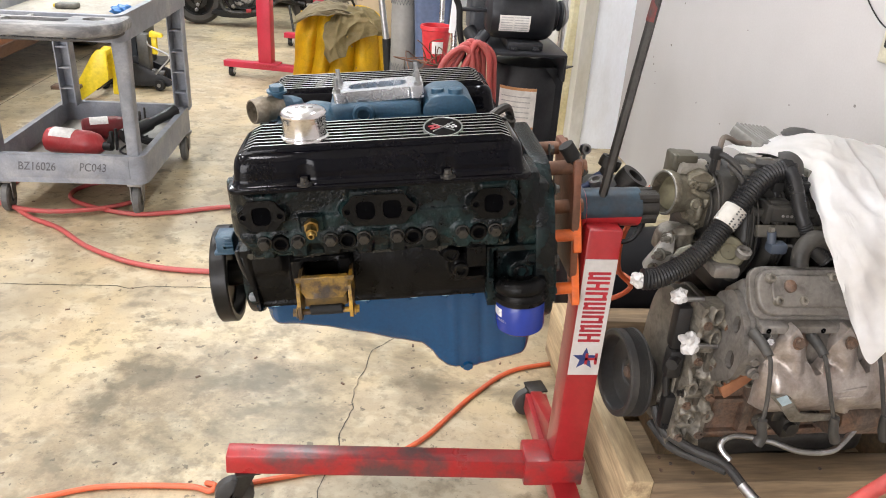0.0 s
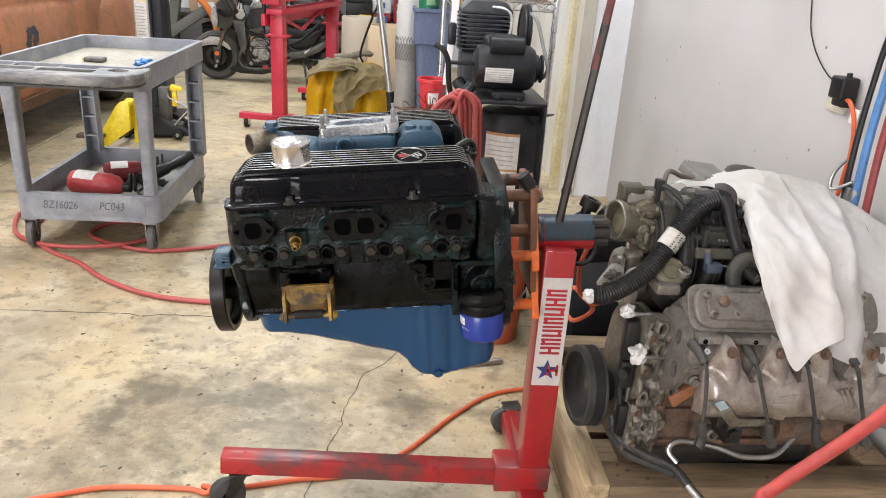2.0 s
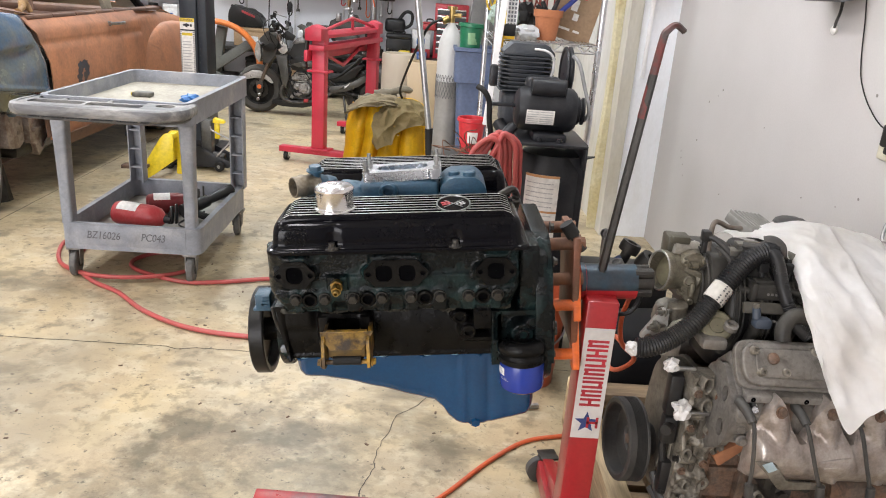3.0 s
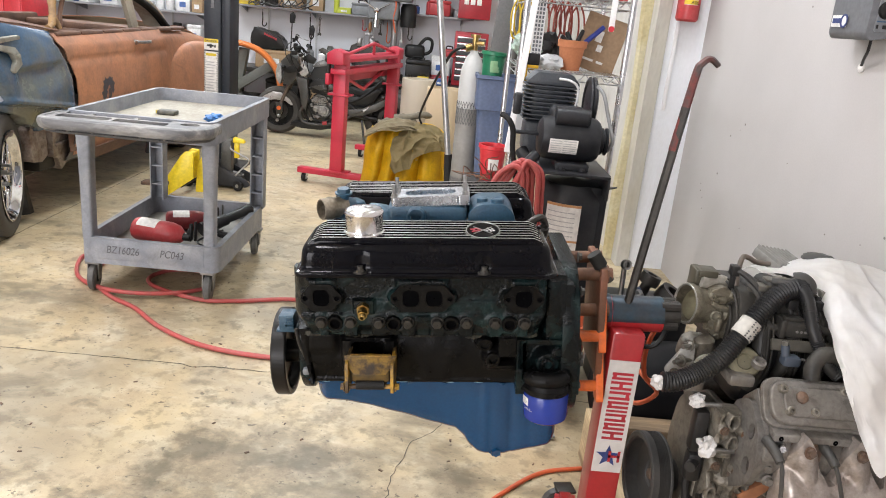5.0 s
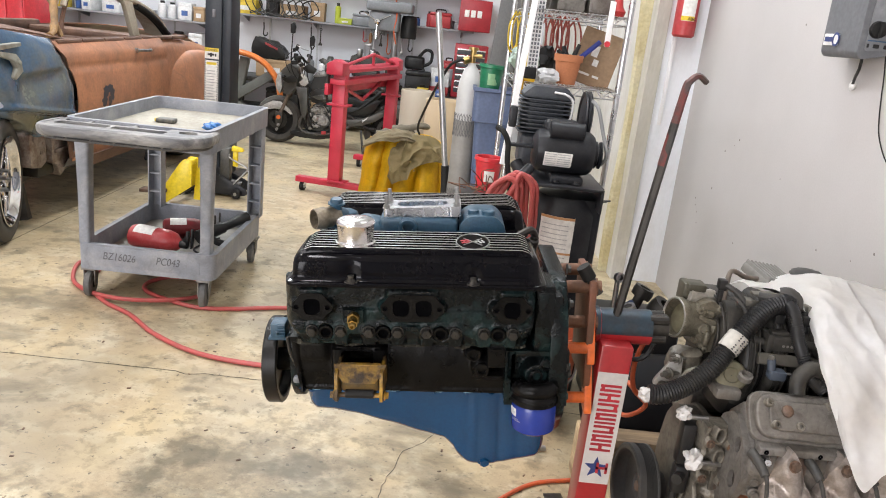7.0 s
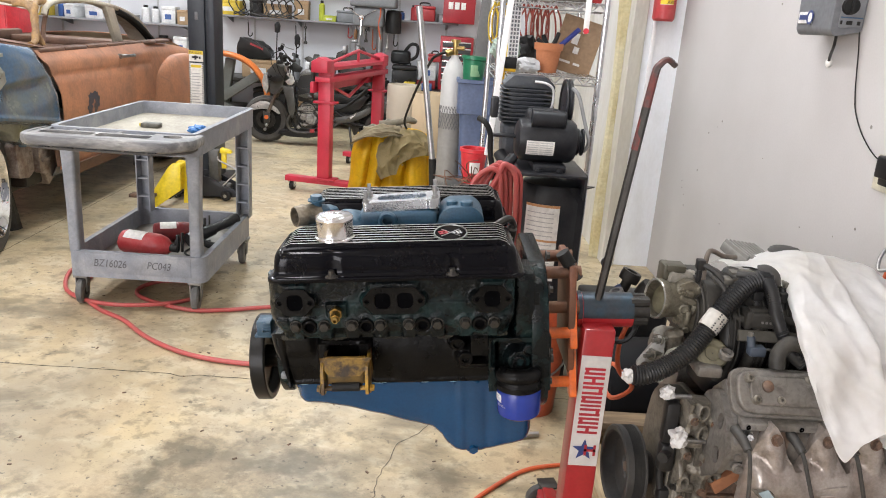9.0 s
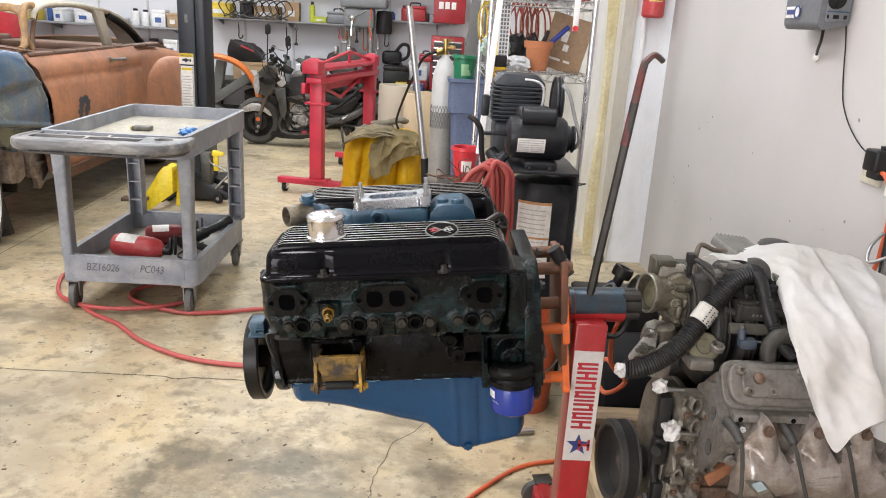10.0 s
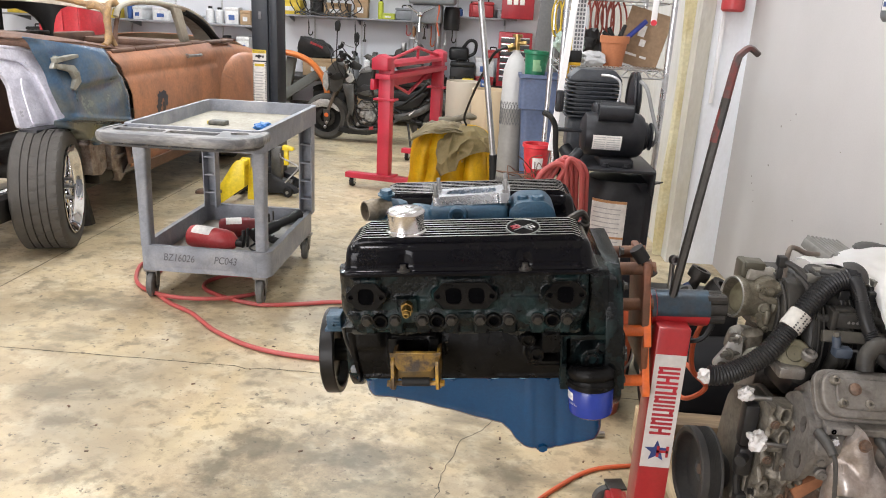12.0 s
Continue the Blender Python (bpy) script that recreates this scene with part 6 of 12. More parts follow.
# coils on their bracket
bm = B()
box(bm, (0.742, 0.128, 0.742), (1.02, 0.142, 0.767), 0.003, 2, Matrix.Translation((0.742, 0.13, 0.75)) @ pose(0, 0, 0, -28, 1.5, 4) @ Matrix.Translation((-0.742, -0.13, -0.75)))
wpart("coil_bracket", bm, mat("olive_grey_bracket", (0.085, 0.078, 0.064), 0.5, 0.2, (0.05, 0.046, 0.038), 16, 0.8, 0.2), ls)
for x in (0.796, 0.905):
    bm = B()
    box(bm, (x - 0.034, 0.140, 0.768), (x + 0.036, 0.178, 0.802), 0.006, 3)
    box(bm, (x - 0.030, 0.150, 0.800), (x + 0.010, 0.172, 0.810), 0.003)
    box(bm, (x - 0.040, 0.138, 0.764), (x - 0.026, 0.182, 0.806), 0.004)
    rod(bm, (x - 0.040, 0.158, 0.782), (x - 0.060, 0.160, 0.784), 0.0095, seg=12)
    rod(bm, (x - 0.058, 0.160, 0.784), (x - 0.066, 0.160, 0.785), 0.0115, seg=12)
    coil = wpart("ignition_coil", bm, DUSTPLASTIC, ls, "black ignition coil")
    bm = B()
    for k in range(3):
        rod(bm, (x - 0.004 + k * 0.009, 0.1405, 0.783), (x - 0.004 + k * 0.009, 0.1385, 0.783), 0.0030, seg=8)
    wpart("moulded_dots", bm, mat("pale_dust_dot", (0.16, 0.15, 0.14), 0.6), coil)
# small plugs and hoses in front of the coils
bm = B()
box(bm, (0.754, 0.088, 0.722), (0.790, 0.116, 0.744), 0.006)
rod(bm, (0.760, 0.102, 0.742), (0.757, 0.106, 0.764), 0.0085, seg=14)
cn = wpart("connector", bm, mat("grey_blue_connector", (0.045, 0.058, 0.080), 0.5), ls)
bm = B()
rod(bm, (0.757, 0.106, 0.760), (0.756, 0.108, 0.772), 0.0065, seg=6)
wpart("hex_fitting", bm, RAILM, cn)
bm = B()
hose(bm, [(0.788, 0.100, 0.735), (0.800, 0.098, 0.738), (0.812, 0.090, 0.725), (0.822, 0.082, 0.706)], 0.0030, 8)
wpart("sensor_wire", bm, DUSTYRUBBER, ls)
bm = B()
hose(bm, [(0.806, 0.066, 0.712), (0.806, 0.072, 0.738), (0.822, 0.080, 0.758), (0.848, 0.090, 0.758), (0.885, 0.098, 0.740), (0.93, 0.10, 0.72)], 0.0165, 14)
wpart("vacuum_hose", bm, DUSTPLASTIC, ls)
# wiring loom
bm = B()
hose(bm, [(0.514, 0.100, 0.659), (0.543, 0.100, 0.662), (0.590, 0.110, 0.680), (0.634, 0.120, 0.713), (0.673, 0.140, 0.756), (0.712, 0.160, 0.806), (0.744, 0.175, 0.839), (0.772, 0.185, 0.857), (0.797, 0.190, 0.864), (0.812, 0.192, 0.862)], 0.0212, 16, 8, 0.055, 0.30)
loom = wpart("wiring_loom", bm, BLACKPLASTIC, ls, "thick black corrugated wiring loom", smooth=60)
bm = B()
hose(bm, [(0.799, 0.180, 0.868), (0.806, 0.155, 0.850), (0.813, 0.122, 0.802), (0.828, 0.105, 0.765), (0.840, 0.090, 0.738), (0.868, 0.080, 0.716)], 0.0138, 12, 8, 0.055, 0.36)
wpart("loom_branch", bm, BLACKPLASTIC, loom, smooth=60)
bm = B()
hose(bm, [(0.790, 0.205, 0.880), (0.806, 0.198, 0.884), (0.820, 0.190, 0.874), (0.824, 0.186, 0.856)], 0.013, 12)
wpart("loom_clip", bm, DUSTYRUBBER, loom)
TG0, TG1 = Vector((0.676, 0.142, 0.760)), Vector((0.700, 0.1545, 0.791))
bm = B()
hose(bm, [TG0, TG0.lerp(TG1, 0.5), TG1], 0.0238, 16, 3)
wpart("loom_tag", bm, mat("soiled_paper", (0.46, 0.44, 0.40), 0.6, 0, (0.36, 0.34, 0.30), 40, 0.6), loom, "white printed paper tag")
bm = B()
d = (TG1 - TG0).normalized()
u = d.cross(Vector((0, 0, 1))).normalized()
w = u.cross(d)
for k in range(7):
    for j in range(4):
        if (k * 3 + j * 5) % 4:
            a = radians(-34 + j * 24)
            q = TG0.lerp(TG1, (k + 0.5) / 7) + 0.0239 * (math.cos(a) * u + math.sin(a) * w)
            rod(bm, q - d * 0.0012, q + d * 0.0012, 0.0020, seg=6)
wpart("printed_bars", bm, INK, loom)


def crumple(bm, at, r, seed):
    g = bmesh.ops.create_icosphere(bm, subdivisions=3, radius=r)
    for v in g["verts"]:
        v.co *= 0.95 + 0.45 * noise.noise(v.co * (1.6 / r) + Vector((seed, 0, 0))) + 0.25 * noise.noise(v.co * (4 / r))
        v.co += Vector(at)


TAPE = mat("white_masking_tape", (0.66, 0.65, 0.64), 0.6, 0, (0.42, 0.40, 0.37), 60, 0.7, 0.4)
for k, (at, r) in enumerate((((0.509, 0.100, 0.658), 0.0155), ((0.628, 0.074, 0.528), 0.0215), ((0.598, 0.10, 0.622), 0.017), ((0.605, 0.16, 0.66), 0.013))):
    bm = B()
    crumple(bm, at, r, k * 3.1)
    wpart("tape_wad", bm, TAPE, ls, "crumpled white tape over an open port", smooth=20)
bm = B()
rod(bm, (0.635, 0.075, 0.522), (0.69, 0.078, 0.520), 0.0055, seg=10)
rod(bm, (0.605, 0.105, 0.612), (0.655, 0.11, 0.610), 0.0055, seg=10)
rod(bm, (0.60, 0.17, 0.665), (0.65, 0.18, 0.67), 0.010, seg=10)
bmesh.ops.transform(bm, matrix=world_of(ls).inverted(), verts=bm.verts)
bits("coolant_stub", bm, STEEL, ls)
bm = B()
hose(bm, [(0.724, -0.020, 0.308), (0.709, -0.005, 0.322), (0.709, 0.002, 0.334), (0.724, 0.008, 0.343), (0.750, 0.008, 0.347), (0.81, -0.002, 0.341), (0.869, -0.02, 0.329), (0.933, -0.02, 0.329), (0.973, 0.0, 0.337), (1.009, 0.02, 0.365)], 0.0065, 10)
wpart("steel_oil_line", bm, STEEL, ls, "bent bare steel line")
bm = B()
hose(bm, [(0.612, 0.13, 0.33), (0.625, 0.10, 0.292), (0.645, 0.08, 0.282), (0.681, 0.04, 0.280), (0.726, 0.0, 0.281), (0.752, -0.05, 0.262)], 0.0105, 10)
hose(bm, [(0.615, 0.14, 0.278), (0.642, 0.08, 0.259), (0.693, 0.03, 0.262), (0.73, -0.01, 0.268)], 0.009, 10)
bmesh.ops.transform(bm, matrix=world_of(ls).inverted(), verts=bm.verts)
bits("coolant_hose", bm, DUSTYRUBBER, ls, gap=-0.01)
bm = B()
rod(bm, (0.748, -0.045, 0.264), (0.792, -0.13, 0.235), 0.0115, seg=14)
wpart("hose_fitting", bm, STEEL, ls)
bm = B()
box(bm, (0.612, 0.085, 0.30), (0.648, 0.115, 0.385), 0.006)
for k in range(3):
    box(bm, (0.616 + k * 0.009, 0.083, 0.303), (0.621 + k * 0.009, 0.086, 0.315))
wpart("hanging_plug", bm, BLACKPLASTIC, ls, "black wiring plug hanging on its lead")
bm = B()
box(bm, (0.60, 0.09, 0.50), (0.632, 0.125, 0.60), 0.008)
box(bm, (0.60, 0.085, 0.43), (0.635, 0.12, 0.50), 0.01)
rod(bm, (0.618, 0.095, 0.478), (0.60, 0.07, 0.478), 0.012, seg=12)
wpart("cam_sensor", bm, BLACKPLASTIC, ls)
bm = B()
hose(bm, [(0.618, 0.10, 0.38), (0.612, 0.105, 0.42), (0.615, 0.105, 0.46)], 0.008, 8)
hose(bm, [(0.56, 0.26, 0.74), (0.545, 0.24, 0.70), (0.52, 0.24, 0.675), (0.47, 0.26, 0.672)], 0.006, 8)
bmesh.ops.transform(bm, matrix=world_of(ls).inverted(), verts=bm.verts)
bits("sensor_lead", bm, BLACKPLASTIC, ls)

# crate: each timber a part
crate = thing("timber_crate", "weathered open timber crate holding the used engine", "crate", pose(0.93, 0.42, 0))
PL_ = [((0.540, 0.03, 0.03), (0.600, 0.80, 0.205), PALEWOOD), ((0.60, 0.030, 0.105), (1.36, 0.125, 0.200), WOOD), ((0.60, 0.022, 0.01), (1.36, 0.060, 0.100), PALEWOOD),
       ((0.60, 0.70, 0.03), (1.36, 0.78, 0.200), WOOD), ((1.28, 0.127, 0.03), (1.36, 0.698, 0.200), WOOD), ((0.60, 0.13, 0.03), (1.28, 0.26, 0.055), WOOD),
       ((0.60, 0.29, 0.03), (1.28, 0.42, 0.055), WOOD), ((0.60, 0.45, 0.03), (1.28, 0.58, 0.055), WOOD), ((0.56, 0.10, 0.0), (0.65, 0.78, 0.03), WOOD), ((1.2, 0.10, 0.0), (1.34, 0.78, 0.03), WOOD),
       ((0.72, 0.20, 0.055), (0.80, 0.62, 0.19), WOOD), ((1.08, 0.20, 0.055), (1.16, 0.62, 0.19), WOOD)]
for lo, hi, mm in PL_:
    bm = B()
    box(bm, lo, hi, 0.004)
    bmesh.ops.subdivide_edges(bm, edges=[e for e in bm.edges if e.calc_length() > 0.2], cuts=7)
    for v in bm.verts:
        v.co += Vector((noise.noise(v.co * 7), noise.noise(v.co * 7 + Vector((9, 0, 0))), noise.noise(v.co * 7 + Vector((0, 9, 0))))) * 0.004
    wpart("timber", bm, mm, crate)
bm = B()
for x, y in ((0.63, 0.07), (0.66, 0.09), (0.64, 0.11), (0.70, 0.06), (1.0, 0.07)):
    rod(bm, (x, y, 0.198), (x, y, 0.2025), 0.004, seg=8)
bmesh.ops.transform(bm, matrix=world_of(crate).inverted(), verts=bm.verts)
bits("nail", bm, IRON, crate)

# white vinyl sheet over the back of the engine: a pointed tongue, a bright front flap, and a second layer folded behind it
ROWSV = [[(0.775, 0.330, 0.851), (0.773, 0.325, 0.850)], [(0.829, 0.320, 0.873), (0.814, 0.270, 0.866)], [(0.884, 0.310, 0.889), (0.861, 0.240, 0.880), (0.852, 0.200, 0.845)],
         [(0.918, 0.300, 0.898), (0.880, 0.205, 0.884), (0.849, 0.120, 0.828), (0.842, 0.080, 0.782)], [(0.945, 0.300, 0.899), (0.905, 0.190, 0.878), (0.867, 0.090, 0.822), (0.853, 0.020, 0.747), (0.850, -0.020, 0.696)],
         [(0.966, 0.300, 0.898), (0.932, 0.180, 0.868), (0.897, 0.070, 0.812), (0.882, -0.010, 0.737), (0.886, -0.050, 0.656), (0.904, -0.071, 0.583)],
         [(0.974, 0.300, 0.898), (0.962, 0.168, 0.860), (0.942, 0.060, 0.815), (0.938, -0.005, 0.736), (0.936, -0.052, 0.679), (0.935, -0.075, 0.624)],
         [(0.979, 0.300, 0.897), (0.978, 0.165, 0.853), (0.977, 0.060, 0.818), (0.986, -0.002, 0.759), (0.991, -0.045, 0.708), (0.997, -0.064, 0.653)],
         [(1.005, 0.318, 0.889), (1.005, 0.215, 0.846), (1.012, 0.135, 0.800), (1.020, 0.075, 0.735), (1.025, 0.042, 0.665), (1.030, 0.022, 0.575)],
         [(1.091, 0.340, 0.870), (1.085, 0.235, 0.838), (1.075, 0.140, 0.800), (1.080, 0.075, 0.730), (1.080, 0.025, 0.657), (1.081, 0.000, 0.555)],
         [(1.183, 0.360, 0.831), (1.165, 0.255, 0.800), (1.154, 0.170, 0.745), (1.159, 0.115, 0.690), (1.161, 0.065, 0.622), (1.160, 0.030, 0.526)],
         [(1.345, 0.380, 0.752), (1.342, 0.260, 0.723), (1.340, 0.170, 0.675), (1.340, 0.100, 0.610), (1.345, 0.060, 0.532), (1.345, 0.030, 0.463)]]


def along(pts, n):
    """n + 1 points evenly spread along a smooth line through pts."""
    fine = spline(pts, 12)
    acc = [0.0]
    for a, b in zip(fine, fine[1:]):
        acc.append(acc[-1] + (b - a).length)
    out, k = [], 0
    for i in range(n + 1):
        s = acc[-1] * i / n
        while k < len(fine) - 2 and acc[k + 1] < s:
            k += 1
        d = acc[k + 1] - acc[k]
        out.append(fine[k].lerp(fine[k + 1], (s - acc[k]) / d if d > 1e-9 else 0))
    return out


NS = 44
cols = [along(r, NS) for r in ROWSV]
# the sheet falls away behind the ridge
for c in cols:
    back = c[0] + Vector((0.015, 0.16, -0.05))
    c[:0] = [back, c[0].lerp(back, 0.6) + Vector((0, 0, 0.012)), c[0].lerp(back, 0.25) + Vector((0, 0, 0.008))]
bm = B()
grid = []
for i in range(len(cols[0])):
    row = []
    line = spline([c[i] for c in cols], 9)
    for j, p in enumerate(line):
        u, v = i / NS, j / (len(line) - 1)
        q = Vector((p.x * 9 + p.z * 3, p.y * 7, p.z * 7))
        crease = abs(noise.noise(q * 1.1 + Vector((4.2, 0, 1.7))))
        small = abs(noise.noise(q * 2.6 + Vector((9.2, 3.0, 0.4))))
        fold = 0.020 * (0.25 - crease ** 0.75) + 0.009 * (0.25 - small ** 0.8) + 0.0015 * noise.noise(q * 9)
        # one long diagonal crease down the flap, one across the second layer
        d1 = (p.x - 0.925) * 0.83 + (p.z - 0.84) * 0.56
        fold -= 0.008 * math.exp(-(d1 / 0.012) ** 2) * step(0.70, 0.78, p.z) * step(0.875, 0.85, p.z)
        d2 = (p.x - 1.085) * 0.92 - (p.z - 0.76) * 0.38
        fold += 0.016 * math.exp(-(d2 / 0.020) ** 2)
        row.append(bm.verts.new(p + Vector((-0.15, -0.85, 0.5)).normalized() * fold * min(1, 0.15 + v * 4)))
    grid.append(row)
for a, b in zip(grid, grid[1:]):
    for j in range(len(a) - 1):
        bm.faces.new((a[j], a[j + 1], b[j + 1], b[j]))
bmesh.ops.solidify(bm, geom=bm.faces[:], thickness=0.0015)
solid("vinyl_sheet", bm, SHEETVINYL, "creased white vinyl sheet draped over the used engine", "sheet", smooth=50)

# ---- grey utility cart and what lies on it ----
cart = thing("utility_cart", "grey plastic two-shelf utility cart with scuffed rims", "cart", pose(-1.24, 2.2, 0))


def tray(name, x0, x1, y0, y1, z0, zf, z1, t, material, inner):
    bm = B()
    o = rounded([(x0, y0), (x1, y0), (x1, y1), (x0, y1)], 0.05, 5)
    i = rounded([(x0 + t, y0 + t), (x1 - t, y0 + t), (x1 - t, y1 - t), (x0 + t, y1 - t)], 0.04, 5)
    rings = [[bm.verts.new((x, y, z)) for x, y in pts] for pts, z in ((o, z0), (o, z1 - 0.006), ([(x * 0.999, y) for x, y in o], z1), (i, z1), (i, zf))]
    for p, q in zip(rings, rings[1:]):
        for k in range(len(p)):
            bm.faces.new((p[k], p[(k + 1) % len(p)], q[(k + 1) % len(p)], q[k]))
    bm.faces.new(rings[0])
    ob = wpart(name, bm, material, cart)
    bm = B()
    prism(bm, [(x * 0.9995, y) for x, y in i], z0 + 0.005, zf + 0.002, "z")
    wpart("tray_floor", bm, inner, ob)
    return ob


tray("lower_tray", -1.572, -0.952, 1.850, 2.690, 0.140, 0.165, 0.262, 0.026, GREYPLASTIC, LOWERTRAY)
up = tray("upper_tray", -1.530, -0.925, 1.690, 2.690, 0.752, 0.785, 0.848, 0.022, GREYPLASTIC, CREAMPLASTIC)
# handle shelf: a thick rounded nose with slots sunk into it
SLOTS = ((-1.505, -1.415, 1.650, 1.702), (-1.400, -1.235, 1.650, 1.702), (-1.220, -1.085, 1.650, 1.702), (-1.505, -1.300, 1.562, 1.628), (-1.285, -1.075, 1.562, 1.628))
bm = B()
outl = rounded([(-1.548, 1.535), (-1.46, 1.50), (-1.02, 1.50), (-0.912, 1.575), (-0.912, 1.72), (-1.538, 1.72)], 0.05, 5)
holed(bm, outl, [rounded([(x0, y0), (x1, y0), (x1, y1), (x0, y1)], 0.014, 4) for x0, x1, y0, y1 in SLOTS] + [ring_pts(-1.00, 1.640, 0.038, 0.034, 20)], 0, 0.024)
bmesh.ops.remove_doubles(bm, verts=bm.verts, dist=1e-6)
bmesh.ops.transform(bm, matrix=Matrix.Translation((0, 0, 0.842)) @ pose(0, 0, 0, -90, 0, 0), verts=bm.verts)
hs = wpart("handle_shelf", bm, GREYWORN, cart, "scuffed handle shelf with tool slots", smooth=30)
bm = B()
prism(bm, outl, 0.786, 0.8205, "z", 0.008, 3)
wpart("shelf_floor", bm, mat("slot_dark_plastic", (0.06, 0.06, 0.062), 0.7, 0, (0.12, 0.115, 0.105), 14, 0.7), hs)
bm = B()
nose = spline([Vector(p) for p in ((-1.538, 1.70, 0.822), (-1.546, 1.56, 0.822), (-1.515, 1.512, 0.822), (-1.46, 1.498, 0.822), (-1.24, 1.496, 0.822), (-1.03, 1.498, 0.822), (-0.965, 1.532, 0.822), (-0.912, 1.585, 0.824), (-0.908, 1.70, 0.826))], 8)
rings = []
for i, p in enumerate(nose):
    d = nose[min(i + 1, len(nose) - 1)] - nose[max(i - 1, 0)]
    out = Vector((d.y, -d.x, 0)).normalized()
    rings.append([bm.verts.new(p + out * a + Vector((0, 0, b)) + 0.0012 * noise.noise_vector(p * 30)) for a, b in ((-0.012, 0.0225), (0.004, 0.0225), (0.012, 0.018), (0.016, 0.008), (0.016, -0.006), (0.012, -0.018), (0.002, -0.024), (-0.012, -0.024))])
for p, q in zip(rings, rings[1:]):
    for k in range(8):
        bm.faces.new((p[k], p[(k + 1) % 8], q[(k + 1) % 8], q[k]))
for e in (rings[0], rings[-1]):
    bm.faces.new(e)
bmesh.ops.recalc_face_normals(bm, faces=bm.faces[:])
wpart("handle_lip", bm, GREYWORN, hs)
bm = B()
for k in range(44):
    if k % 9 != 4:
        x = -1.46 + k * 0.0102
        box(bm, (x, 1.479, 0.7985), (x + 0.007, 1.4985, 0.8020))
wpart("gripped_edge", bm, mat("black_grip_moulding", (0.02, 0.02, 0.021), 0.6), hs)
for x, y, sx, sy in ((-1.540, 1.885, 1, 1), (-1.000, 1.895, -1, 1), (-1.510, 2.63, 1, -1), (-0.972, 2.63, -1, -1)):
    bm = B()
    o0 = rounded([(x - 0.034, y - 0.034), (x + 0.034, y - 0.034), (x + 0.034, y + 0.034), (x - 0.034, y + 0.034)], 0.016, 4)
    o1 = rounded([(x - 0.025, y - 0.030), (x + 0.025, y - 0.030), (x + 0.025, y + 0.030), (x - 0.025, y + 0.030)], 0.014, 4)
    rr = [[bm.verts.new((a, b, z)) for a, b in o] for o, z in ((o1, 0.255), (o1, 0.45), ([(x + (p[0] - x) * 1.15, p[1]) for p in o1], 0.62), (o0, 0.755))]
    for p, q in zip(rr, rr[1:]):
        for k in range(len(p)):
            bm.faces.new((p[k], p[(k + 1) % len(p)], q[(k + 1) % len(p)], q[k]))
    if sy < 0:
        # the far legs are open channels with cross webs
        bm.free()
        bm = B()
        prism(bm, [(x - 0.036, y - 0.034), (x - 0.029, y - 0.034), (x - 0.026, y + 0.022), (x + 0.026, y + 0.022), (x + 0.029, y - 0.034), (x + 0.036, y - 0.034), (x + 0.036, y + 0.034), (x - 0.036, y + 0.034)], 0.255, 0.755, "z", 0.002)
    leg = wpart("leg", bm, GREYPLASTIC, cart)
    if sy < 0:
        bm = B()
        for z in (0.34, 0.44, 0.54, 0.64):
            box(bm, (x - 0.029, y - 0.028, z - 0.003), (x + 0.029, y + 0.024, z + 0.003), 0.001)
        bmesh.ops.transform(bm, matrix=world_of(leg).inverted(), verts=bm.verts)
        bits("leg_web", bm, GREYPLASTIC, leg)
for x, y in ((-1.531, 1.885), (-1.005, 1.878), (-1.50, 2.60), (-0.974, 2.59)):
    bm = B()
    lathe(bm, [(0.02, -0.017), (0.052, -0.016), (0.060, -0.010), (0.060, 0.010), (0.052, 0.016), (0.02, 0.017)], (x, y, 0.060), (1, 0.12, 0), 32)
    w = wpart("caster_wheel", bm, mat("grey_caster_rubber", (0.085, 0.083, 0.08), 0.6, 0, (0.15, 0.145, 0.135), 14, 0.7), cart, "worn grey caster wheel")
    bm = B()
    lathe(bm, [(0.001, -0.021), (0.012, -0.021), (0.014, -0.018), (0.034, -0.0175), (0.036, -0.0165)], (x, y, 0.060), (1, 0.12, 0), 20)
    wpart("hub", bm, STEEL, w)
    bm = B()
    for s in (-1, 1):
        prism(bm, [(y - 0.012, 0.055), (y + 0.012, 0.055), (y + 0.034, 0.128), (y - 0.01, 0.128)], x + s * 0.024 - 0.002, x + s * 0.024 + 0.002, "x")
    box(bm, (x - 0.032, y - 0.02, 0.126), (x + 0.032, y + 0.05, 0.141), 0.002)
    wpart("caster_fork", bm, mat("dull_zinc_fork", (0.28, 0.27, 0.26), 0.5, 0.6, (0.16, 0.15, 0.14), 20, 0.7), cart)
bm = B()
box(bm, (-1.495, 1.8475, 0.165), (-1.015, 1.8505, 0.252), 0.012, 3)
wpart("front_panel", bm, GREYPLASTIC, cart)
for word, x in (("BZ16026", -1.455), ("PC043", -1.215)):
    bm = letters(word, 0.050, pose(x, 1.8465, 0.196, 90, 0.8, 0) @ Matrix(((0.80, 0.16, 0, 0), (0, 1, 0, 0), (0, 0, 1, 0), (0, 0, 0, 1))))
    wpart("pen_writing", bm, mat("faded_marker", (0.075, 0.075, 0.085), 0.5, 0, (0.14, 0.14, 0.155), 30, 0.7), cart, "hand-written black marker code", smooth=0)

